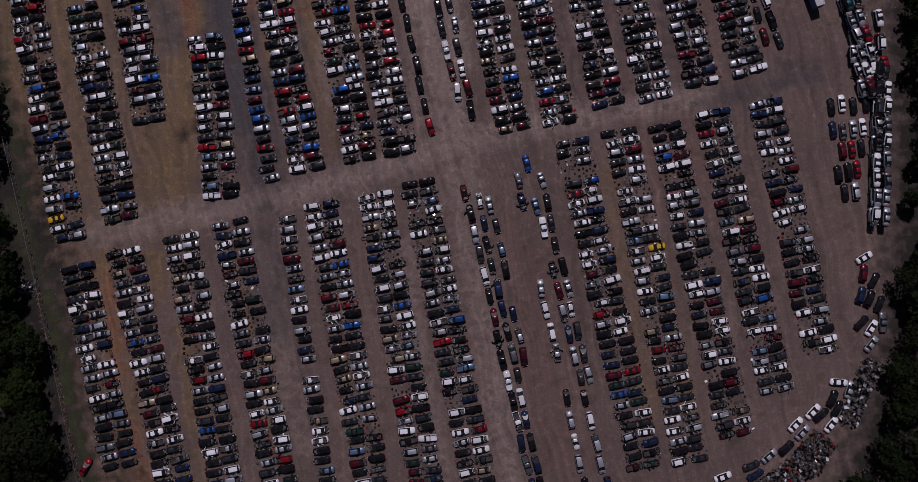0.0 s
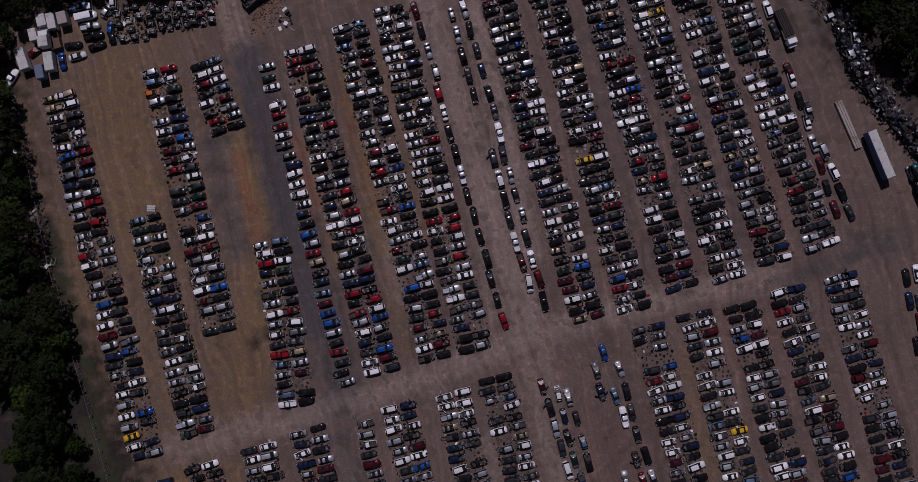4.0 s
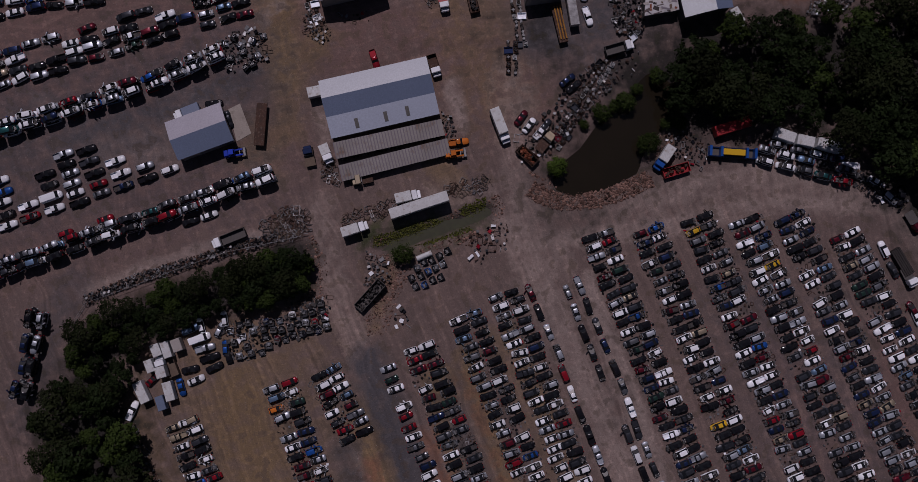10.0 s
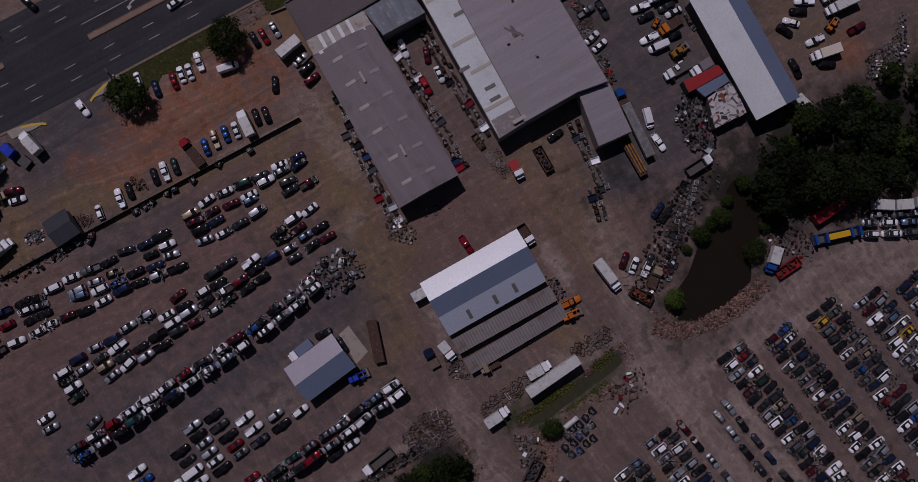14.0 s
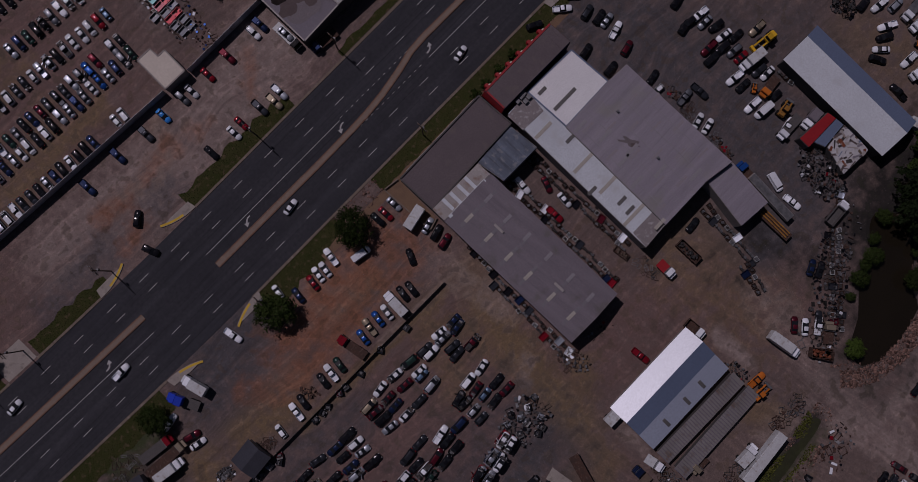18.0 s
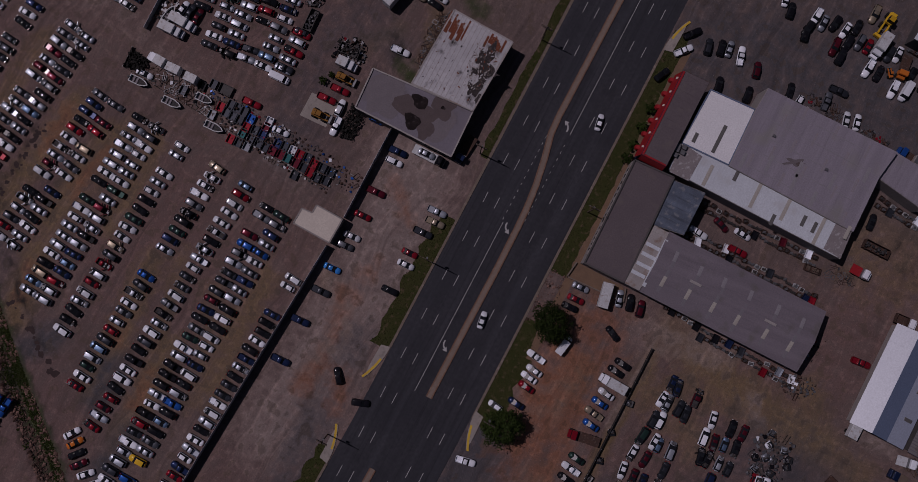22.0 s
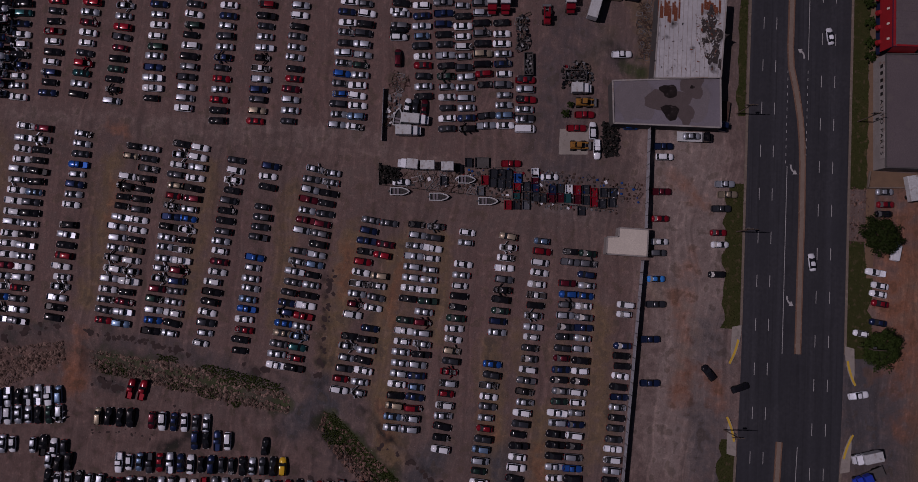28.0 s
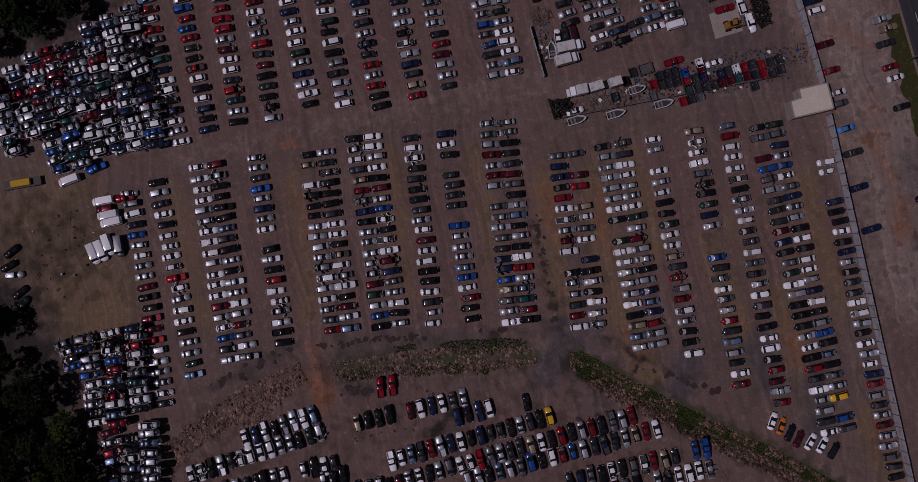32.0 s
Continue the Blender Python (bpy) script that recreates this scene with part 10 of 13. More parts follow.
# ---- lorries, trailers and machines round the sheds ----
box_trailer(-42.6, 120.8, 10, 14.7, 'long white box trailer beside the ditch')
lorry(-45.0, 123.4, 5, 6.2, 'w', 'white box truck parked beside a trailer', 'box')
lorry(-58.8, 117.4, 10, 6.5, 'w', 'white box truck beside the ditch', 'box')
lorry(-20.3, 137.3, -77, 8.8, 'w', 'white box truck with a ribbed roof on the track', 'box', height=3.6)
lorry(-34.2, 154.4, -81, 5.5, 'w', 'flatbed truck with a rusty bed beside the shed', 'tip', load=RUSTY_STEEL, name='dump_truck')
lorry(-67.5, 136.6, 94, 5.0, 'n', 'dark blue flatbed truck beside the shed', 'flat', load=WOOD, name='flatbed_truck')
lorry(-63.3, 136.6, -75, 5.0, 'w', 'white truck among stacked pallets', 'flat', load=TRAILER, name='flatbed_truck')
lorry(-55.4, 129.2, -176, 5.0, 't', 'tan flatbed truck below the lean-to', 'flat', load=RUSTY_STEEL, name='flatbed_truck')
car(-30.9, 135.0, -0, 'pickup_truck', 'o', scale=0.93, full=True, where='parked beside the shed')
loader(-32.4, 132.2, -0, 'o', 'orange wheel loader beside the lean-to', 'wheel_loader')
box_trailer(-63.8, 151.8, 4, 3.7, 'small white trailer against the shed wall', height=2.8, name='small_trailer')
open_box(-14.8, 129.3, -53, 5.7, 2.4, 1.6, 'rusty open dumpster beside the pond', RUSTY_STEEL, fill=RUST)
scrap([(-61.6, 120.8), (-55.1, 122.7), (-47.5, 123.5), (-46.9, 121.1), (-54.1, 119.4), (-56.7, 118.2), (-61.7, 118.6)], 1.2, 1.3, 'stacked pallets and timber beside the trailers', seed=201, slots=(6, 6, 6, 2, 0), pile=0.3)
scrap([(-36.6, 125.2), (-25.2, 126.1), (-24.0, 123.5), (-26.7, 122.3), (-31.9, 122.0), (-35.4, 122.6)], 1.1, 1.3, 'stacked pallets and beams on the bank', seed=202, slots=(6, 6, 2, 1), pile=0.3)
scrap([(-75.9, 125.4), (-69.9, 123.9), (-69.9, 118.1), (-74.6, 117.0), (-78.9, 117.1)], 1.1, 1.4, 'rusty frames and beams in a heap', seed=203, slots=(2, 2, 6, 1), pile=0.4)
scrap([(-64.6, 136.4), (-61.6, 134.6), (-61.3, 128.6), (-65.2, 130.8)], 1.0, 1.2, 'pallets and timber beside the lean-to', seed=204, slots=(6, 6, 2, 3), pile=0.3)
scrap([(-31.2, 112.3), (-25.5, 113.8), (-21.6, 114.5), (-23.0, 107.1), (-27.9, 107.5), (-29.8, 104.5), (-32.3, 105.5)], 1.6, 1.8, 'truck beds and panels left on the gravel', seed=205, slots=(3, 4, 2, 5, 1), pile=0.3)
scrap([(-14.7, 138.3), (-6.7, 139.8), (-10.7, 129.5), (-16.7, 127.3), (-17.6, 132.8)], 2.0, 1.7, 'scrap and frames along the pond bank', seed=206, pile=0.3)
scrap([(-34.2, 143.4), (-31.8, 141.8), (-31.0, 136.3), (-33.8, 136.6)], 1.0, 1.2, 'parts piled against the shed', seed=207)
scrap([(-57.0, 111.8), (-51.7, 108.4), (-52.1, 103.5), (-56.9, 106.0)], 1.4, 1.5, 'steel boxes and frames beside the ditch', seed=208, slots=(0, 2, 3, 1), pile=0.3)
front_clip(-45.2, 105.9, 20, 'g')
front_clip(-44.6, 103.9, 200, 'k')
front_clip(-44.0, 101.6, 200, 'b')
front_clip(-43.4, 107.1, 200, 'k')
front_clip(-42.7, 104.7, 20, 'b')
front_clip(-41.5, 107.3, 200, 'k')
front_clip(-39.4, 108.1, 20, 'k')
front_clip(-40.8, 105.3, 20, 'g')
front_clip(-37.4, 109.0, 200, 'k')
front_clip(-38.9, 106.0, 200, 's')
front_clip(-39.9, 102.9, 200, 'k')
front_clip(-41.9, 102.5, 200, 'k')
front_clip(-46.9, 103.7, 20, 'k')
front_clip(-46.2, 101.6, 200, 'g')
bm = bmesh.new()
cylinder(bm, 0.65, 3.9, Matrix.Rotation(math.pi / 2, 4, "Y"), 14)
tank = thing("gas_tank", turned(-43.1, 108.6, 14, 0.85), "white cylindrical gas tank on the gravel", "tank")
part("shell", bm, TRAILER, tank)
for k in (-1, 1):
    part("saddle", boxed(k * 0.9 - 0.12, k * 0.9 + 0.12, -0.5, 0.5, -0.85, -0.6), STEEL, tank)
box_trailer(-78.1, 145.9, 78, 10.5, 'long rusty flat trailer beside the slab', height=1.6, mat=RUSTY_STEEL, name='flat_trailer')
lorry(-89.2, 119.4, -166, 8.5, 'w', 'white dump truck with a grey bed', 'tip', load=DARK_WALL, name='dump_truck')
lorry(-95.4, 151.3, -166, 6.6, 'w', 'white truck with a blue bed beside the garage', 'box', load=BLUE_METAL, height=2.4)
loader(-85.6, 139.9, -0, 'u', 'blue farm tractor with a red loader', 'tractor')
scrap(band(-126.0, 109.6, -112.0, 113.0, 2.2), 0.6, 0.95, 'long heap of dark frames and beams along the bank', seed=210, slots=(0, 2, 0, 1, 4), pile=0.4)
scrap(band(-112.0, 113.0, -78.0, 118.4, 2.4), 0.6, 0.95, 'long heap of dark frames and beams along the bank', seed=211, slots=(0, 2, 0, 1, 4), pile=0.5)
scrap([(-82.5, 120.8), (-78.7, 124.0), (-70.7, 124.3), (-69.1, 119.8), (-72.3, 118.3), (-77.2, 117.5)], 1.2, 1.6, 'rusty frames and pallets on the gravel', seed=212, slots=(2, 2, 6, 6, 0), pile=0.3)
scrap([(-77.8, 101.5), (-72.1, 102.6), (-67.1, 102.0), (-68.5, 94.7), (-78.0, 97.4)], 1.2, 1.2, 'engine parts and seats in rows', seed=214)
scrap([(-86.6, 168.1), (-79.9, 170.3), (-76.5, 170.4), (-74.1, 166.1), (-74.4, 161.6), (-80.5, 161.2), (-83.9, 159.1), (-86.0, 162.5)], 1.3, 1.7, 'heap of cut-up car parts at the end of the row', seed=215, pile=0.35, slots=(0, 1, 1, 3, 4))
scrap([(-63.9, 172.3), (-59.8, 170.8), (-58.4, 165.6), (-60.4, 163.7), (-63.7, 165.6), (-65.1, 168.1)], 1.1, 1.4, 'boxes and scrap at the warehouse corner', seed=218, slots=(3, 1, 2, 6), pile=0.3)
scrap([(-56.5, 170.9), (-48.6, 170.7), (-48.3, 167.9), (-54.2, 168.1)], 1.6, 1.0, 'bits of scrap below the warehouse', seed=219)
box_trailer(1.3, 166.4, 91, 14.2, 'long silver trailer behind a blue tractor unit', mat=PALE_METAL, height=2.6, width=2.2, roof_mat=STEEL)
lorry(1.3, 175.3, 89, 5.0, 'b', 'blue tractor unit in front of a silver trailer', 'flat', load=RUSTY_STEEL, name='tractor_unit')
box_trailer(-2.2, 160.6, 95, 9.8, 'flat trailer with yellow steel rails', mat=RUSTY_STEEL, height=1.5, width=2.2, name='flat_trailer')
rails = thing("rail_stack", turned(-2.0, 160.7, 94, 1.58), "yellow steel rails carried on a flat trailer", "rails")
for k in (-0.7, 0.0, 0.7):
    part("rail", boxed(-4.2, 4.2, k - 0.16, k + 0.16, 0.0, 0.3), LOADER_YELLOW, rails)
open_box(-22.6, 169.5, -85, 6.6, 2.4, 1.5, 'rusty dumpster full of scrap', RUSTY_STEEL, fill=ENGINE)
lorry(-29.7, 169.9, -87, 5.0, 'w', 'small white tow truck with a red boom', 'flat', load=RED_METAL, name='tow_truck')
lorry(11.5, 152.5, 8, 7.2, 'w', 'dump truck loaded with scrap', 'tip', load=DARK_WALL, name='dump_truck')
lorry(17.0, 176.1, -174, 7.8, 'w', 'white truck with a dark bed', 'flat', load=DARK_WALL, name='flatbed_truck')
lorry(22.1, 174.1, -172, 5.4, 'w', 'white box truck beside the machine shed', 'box', load=GREY_METAL)
open_box(-35.3, 180.1, -78, 4.1, 1.6, 0.8, 'rusty trough full of timber', RUSTY_STEEL, fill=WOOD)
scrap([(-34.8, 176.6), (-31.7, 176.8), (-31.3, 170.5), (-33.2, 169.2), (-35.0, 173.3)], 1.1, 1.0, 'axles and bars laid on the ground', seed=231, slots=(2, 2, 0))
scrap([(11.6, 166.2), (17.6, 172.9), (22.4, 167.0), (17.8, 155.1), (11.3, 156.8)], 1.0, 1.4, 'heaps of scrap round the torn roof', seed=233, pile=0.6)
scrap([(1.6, 148.9), (9.7, 152.6), (16.9, 152.7), (14.1, 145.6), (5.3, 141.1), (-0.6, 143.3)], 2.2, 1.7, 'scrap and old machines along the pond road', seed=234, pile=0.3)
torn = block('torn_roof', [(19.9, 166.5), (27.1, 167.8), (27.0, 159.4), (18.4, 159.0)], 3.0, 'collapsed shed with a torn roof covered in debris', PEELING_ROOF, wall_mat=DARK_WALL, ribs=0.0)
roof_debris(torn, [(19.9, 166.5), (27.1, 167.8), (27.0, 159.4), (18.4, 159.0)], 0.85, 1.3, 3.19, (TORN_FELT, STAINED_DARK, STAINED_ROOF, WOOD, BLUE_METAL, PALE_METAL, RUST), 5)
block('red_tarp_roof', [(16.1, 172.6), (25.6, 172.8), (26.1, 170.5), (16.3, 169.6)], 3.2, 'low roof under a torn red tarp', RED_METAL, wall_mat=DARK_WALL)
block('blue_tarp_roof', [(18.2, 169.6), (26.2, 170.3), (26.5, 168.1), (19.4, 167.0)], 3.1, 'low roof under a faded blue tarp', BLUE_METAL, wall_mat=DARK_WALL)
scrap([(4.8, 149.8), (10.9, 145.6), (4.2, 138.9), (-4.6, 132.5), (-11.1, 127.7), (-14.2, 132.6), (-6.9, 138.6), (-4.4, 143.8)], 1.4, 1.5, 'rows of scrap, frames and beds along the pond', seed=241, pile=0.3)
lorry(-9.9, 132.0, 43, 5.6, 't', 'tan flatbed truck beside the pond', 'flat', load=RUSTY_STEEL, name='flatbed_truck')
open_box(-14.6, 129.4, -45, 5.2, 2.4, 1.6, 'rusty open dumpster beside the track', RUSTY_STEEL, fill=RUST)
lorry(18.1, 124.0, -132, 6.5, 'b', 'white box truck with a blue cab by the pond', 'box')
open_box(20.8, 120.7, 9, 6.7, 2.4, 1.5, 'red open dumpster at the yard edge', RED_METAL, fill=RUSTY_STEEL)
crusher = thing("car_crusher", turned(34.9, 123.0, -12), "blue and yellow mobile car crusher at the yard edge", "machine")
part("base_frame", boxed(-5.9, 5.9, -1.25, 1.25, 0.4, 1.1), DARK_WALL, crusher)
part("press_lid", boxed(-2.4, 3.0, -0.75, 0.75, 2.0, 2.5, 0.08), PAINT["y"], crusher)
for y in (-1.2, 0.95):
    part("side_rail", boxed(-5.4, 5.4, y, y + 0.25, 1.1, 1.6), PAINT["n"], crusher)
for k in (-3.1, 3.1, -5.8, 5.2):
    part("tower", boxed(k, k + 0.6, -1.25, 1.25, 1.1, 2.8), PAINT["b"], crusher)
for k in (-5, -4, 4.6, 5.6):
    for y in (-1.05, 1.05):
        wheel_pair(crusher, k, y, 0.45)
box_trailer(36.0, 129.3, 9, 9.3, 'red shipping container under the trees', mat=RED_METAL, height=2.7, floor=0.3, name='shipping_container')
lorry(41.3, 155.0, -69, 6.2, 'w', 'white box truck behind the machine shed', 'box')
box_trailer(48.0, 125.2, -27, 4.8, 'white box body among stacked trucks', height=3.4, name='truck_box')
box_trailer(52.6, 123.2, -20, 4.2, 'white box body among stacked trucks', height=3.4, name='truck_box')
box_trailer(58.2, 121.3, -24, 6.0, 'white box body among stacked trucks', height=3.4, name='truck_box')
stack(43.2, 121.1, 61.4, 113.7, seed=61, lanes=2, layers=2, spread=2.6)
stack(46.7, 123.3, 61.5, 117.8, seed=62, lanes=1, layers=2)
scrap([(19.5, 129.7), (25.2, 130.3), (29.7, 125.9), (28.1, 119.4), (23.2, 123.0), (18.8, 125.5)], 1.3, 1.2, 'drums and scrap on the bank', seed=251, pile=0.3)
scrap([(61.3, 160.0), (68.9, 160.9), (75.0, 166.9), (72.0, 157.0), (66.9, 153.5), (59.1, 154.5)], 0.9, 1.0, 'heap of metal scrap by the wood', seed=252, slots=(1, 1, 3, 0), pile=0.5)
scrap(band(60.4, 116.1, 75.3, 104.2, 3.5), 1.1, 1.5, 'wrecks and parts along the edge of the wood', seed=253, pile=0.5)
lorry(76.6, 100.1, -68, 5.3, 'm', 'dark red flatbed truck by the wood', 'flat', load=DARK_WALL, name='flatbed_truck')
scrap([(79.5, 97.2), (81.6, 97.9), (85.5, 92.8), (83.2, 91.4)], 0.9, 1.6, 'rusty rack of bars by the wood', seed=255, slots=(2, 0, 2))
pallet_stack(72.1, 90.7, -68, 7.0, 2.6, 5, 'stack of long black pipes on a truck', DARK_FENCE, 'pipe_stack', 1.4)
lorry(73.1, 86.8, -72, 5.0, 'w', 'white truck cab under black pipes', 'flat', load=DARK_WALL, name='flatbed_truck')
pallet_stack(86.9, 65.1, -69, 12.5, 1.8, 3, 'long grey beams on the gravel', PALE_METAL, 'beam_stack', 0.8)
box_trailer(93.2, 57.2, -70, 12.3, 'blue box trailer with a pale roof on the gravel', mat=TARP, roof_mat=TRAILER, height=3.6, width=2.3)

# ---- parts laid out along the warehouse walls ----
def open_shell(l, w, h, t=0.08):
    """An open tray with walls of some thickness."""
    bm = bmesh.new()
    for b in ((-l, l, -w, w, 0.0, 0.1), (-l, l, -w, -w + t, 0.1, h), (-l, l, w - t, w, 0.1, h), (-l, -l + t, -w + t, w - t, 0.1, h), (l - t, l, -w + t, w - t, 0.1, h)):
        box(bm, *b)
    return bm


def engine_block(seed):
    """A greasy engine: block, heads, sump and brackets."""
    rng, bm = random.Random(seed), bmesh.new()
    box(bm, -0.38, 0.38, -0.26, 0.26, 0.1, 0.55, 0.05)
    for k in (-1, 1):
        box(bm, -0.34, 0.34, k * 0.17 - 0.1, k * 0.17 + 0.1, 0.55, 0.72, 0.03)
    for _ in range(6):
        x, y = rng.uniform(-0.4, 0.4), rng.uniform(-0.32, 0.32)
        box(bm, x - 0.1, x + 0.1, y - 0.07, y + 0.07, 0.1, rng.uniform(0.3, 0.85))
    return bm


BED_SHELL = {c: mesh_of("pickup_bed", open_shell(1.1, 0.8, 0.55), PAINT[c]) for c in "kdwrmns"}
CRATE_SHELL = mesh_of("parts_crate", open_shell(0.62, 0.55, 0.7, 0.06), RUSTY_STEEL)
BIN_SHELL = mesh_of("parts_bin", open_shell(0.6, 0.5, 0.6, 0.05), TRAILER)
ENGINES = [mesh_of("engine", engine_block(i), ENGINE if i % 2 else STEEL) for i in range(4)]


def parts_row(x0, y0, x1, y1, seed, where, lanes=1):
    """Engines, crates and pickup beds set side by side along a wall."""
    rng = random.Random(seed)
    way = Vector((x1 - x0, y1 - y0))
    turn, side, s = math.degrees(math.atan2(way.y, way.x)), Vector((-way.y, way.x)).normalized(), 0.0
    while s < way.length:
        p = Vector((x0, y0)) + way.normalized() * s
        for lane in range(lanes):
            q, kind, angle = p + side * (lane * 1.7 + rng.gauss(0, 0.15)), rng.choice("beeccp"), turn + rng.gauss(0, 7)
            if kind == "b":
                color = rng.choice("kkddwrmns")
                thing("pickup_bed", turned(q.x, q.y, angle + 90), "%s pickup bed lying %s" % (PAINT_WORDS[color], where), "car part", "parts along the walls", data=BED_SHELL[color])
            elif kind == "e":
                for k in (-0.45, 0.45):
                    e = q + way.normalized() * k
                    thing("engine", turned(e.x, e.y, angle + rng.uniform(-40, 40)), "greasy car engine standing %s" % where, "engine", "parts along the walls", data=rng.choice(ENGINES))
            else:
                root = thing("parts_crate" if kind == "c" else "parts_bin", turned(q.x, q.y, angle), ("rusty steel crate with an engine " if kind == "c" else "white bin with a steel part ") + where, "crate", "parts along the walls", data=CRATE_SHELL if kind == "c" else BIN_SHELL)
                load = part("load", rng.choice(ENGINES), None, root)
                load.matrix_local = pose(0, 0, 0.12, 0, 0, rng.uniform(0, 90))
        s += 1.75


parts_row(-60.9, 170.5, -62.6, 196.0, 1, "along the warehouse wall", 2)
parts_row(-62.2, 197.0, -62.9, 206.0, 2, "along the warehouse wall")
parts_row(-45.1, 211.0, -42.4, 176.0, 3, "behind the warehouse", 2)
parts_row(-32.4, 181.0, -35.6, 213.0, 4, "under the eaves of the hall", 2)
parts_row(-11.2, 157.0, -11.2, 175.0, 5, "in front of the hall", 2)
parts_row(-14.5, 150.5, -13.5, 158.0, 8, "in front of the hall", 2)
parts_row(8.0, 150.0, -9.0, 130.5, 6, "along the pond road", 2)
scrap(band(-60.5, 134.9, -35.5, 137.2, 1.1), 0.8, 1.0, 'loose parts in the gap between the lean-tos', seed=450)
parts_row(17.0, 156.0, 3.0, 147.0, 7, "along the pond road")
parts_row(24.8, 187.6, 25.1, 182.6, 9, 'beside the machine shed')

# ---- wrecks at the edge of the first yard ----
car(99.3, 27.3, 97, 'sedan', 'k', scale=0.93, full=False, where='at the edge of the first yard', group='cars at the yard edge')
car(101.9, 28.2, 97, 'sedan', 'w', scale=0.93, full=False, where='at the edge of the first yard', group='cars at the yard edge')
car(104.8, 27.7, 97, 'sedan', 'k', scale=0.93, bare=1, full=False, where='at the edge of the first yard', group='cars at the yard edge')
car(107.9, 28.4, 97, 'sedan', 'k', scale=0.93, bare=1, full=False, where='at the edge of the first yard', group='cars at the yard edge')
car(99.8, 21.6, 97, 'sedan', 'n', scale=0.93, full=False, where='at the edge of the first yard', group='cars at the yard edge')
car(102.2, 21.3, 97, 'sedan', 'g', scale=0.93, bare=1, full=False, where='at the edge of the first yard', group='cars at the yard edge')
car(104.8, 22.0, 97, 'sedan', 's', scale=0.93, full=False, where='at the edge of the first yard', group='cars at the yard edge')
car(107.1, 22.5, 97, 'sedan', 'w', scale=0.93, full=False, where='at the edge of the first yard', group='cars at the yard edge')
car(102.1, 16.6, 97, 'suv', 'm', scale=0.93, full=False, where='at the edge of the first yard', group='cars at the yard edge')
car(104.5, 17.0, 97, 'sedan', 'r', scale=0.93, full=False, where='at the edge of the first yard', group='cars at the yard edge')
car(106.8, 17.4, 97, 'sedan', 'k', scale=0.93, bare=1, full=False, where='at the edge of the first yard', group='cars at the yard edge')
car(101.1, 10.7, 97, 'suv', 'k', scale=0.93, full=False, where='at the edge of the first yard', group='cars at the yard edge')
car(103.6, 11.4, 97, 'minivan', 'k', scale=0.93, full=False, where='at the edge of the first yard', group='cars at the yard edge')
car(105.8, 12.1, 97, 'sedan', 'r', scale=0.93, full=False, where='at the edge of the first yard', group='cars at the yard edge')
car(102.8, 6.2, 97, 'sedan', 'k', scale=0.93, bare=1, full=False, where='at the edge of the first yard', group='cars at the yard edge')
car(105.4, 6.6, 97, 'suv', 's', scale=0.93, full=False, where='at the edge of the first yard', group='cars at the yard edge')
car(107.6, -9.6, 32, 'sedan', 'w', scale=0.93, full=False, where='at the edge of the first yard', group='cars at the yard edge')
car(107.4, -13.4, 82, 'suv', 'm', scale=0.93, full=False, where='at the edge of the first yard', group='cars at the yard edge')
car(110.0, -15.2, 62, 'sedan', 'k', scale=0.93, full=False, where='at the edge of the first yard', group='cars at the yard edge')
car(106.8, -18.8, 72, 'suv', 'n', scale=0.93, full=False, where='at the edge of the first yard', group='cars at the yard edge')
car(108.9, -19.6, 67, 'suv', 'k', scale=0.93, full=False, where='at the edge of the first yard', group='cars at the yard edge')
car(111.4, -20.8, 67, 'sedan', 'k', scale=0.93, full=False, where='at the edge of the first yard', group='cars at the yard edge')
car(107.0, -25.5, 47, 'sedan', 'k', scale=0.93, full=False, where='at the edge of the first yard', group='cars at the yard edge')
car(109.4, -26.7, 57, 'sedan', 'w', scale=0.93, full=False, where='at the edge of the first yard', group='cars at the yard edge')
car(112.1, -25.2, 92, 'pickup_truck', 'g', scale=0.93, full=False, where='at the edge of the first yard', group='cars at the yard edge')
car(109.4, -30.6, 52, 'sedan', 's', scale=0.93, full=False, where='at the edge of the first yard', group='cars at the yard edge')
car(101.5, -40.0, -3, 'sedan', 'w', scale=0.93, full=False, where='at the edge of the first yard', group='cars at the yard edge')
car(104.1, -41.7, 72, 'sedan', 's', scale=0.93, full=False, where='at the edge of the first yard', group='cars at the yard edge')
car(100.0, -43.9, 67, 'suv', 'k', scale=0.93, full=False, where='at the edge of the first yard', group='cars at the yard edge')
car(101.2, -46.4, 62, 'sedan', 'k', scale=0.93, full=False, where='at the edge of the first yard', group='cars at the yard edge')
car(95.3, -47.2, 47, 'sedan', 'w', scale=0.93, full=False, where='at the edge of the first yard', group='cars at the yard edge')
car(97.3, -48.0, 42, 'sedan', 'k', scale=0.93, full=False, where='at the edge of the first yard', group='cars at the yard edge')
car(99.7, -50.2, 52, 'sedan', 'w', scale=0.93, full=False, where='at the edge of the first yard', group='cars at the yard edge')
car(91.1, -50.4, 47, 'sedan', 'w', scale=0.93, full=False, where='at the edge of the first yard', group='cars at the yard edge')
car(92.8, -52.3, 47, 'sedan', 's', scale=0.93, full=False, where='at the edge of the first yard', group='cars at the yard edge')
car(88.9, -56.0, 42, 'suv', 'k', scale=0.93, full=False, where='at the edge of the first yard', group='cars at the yard edge')
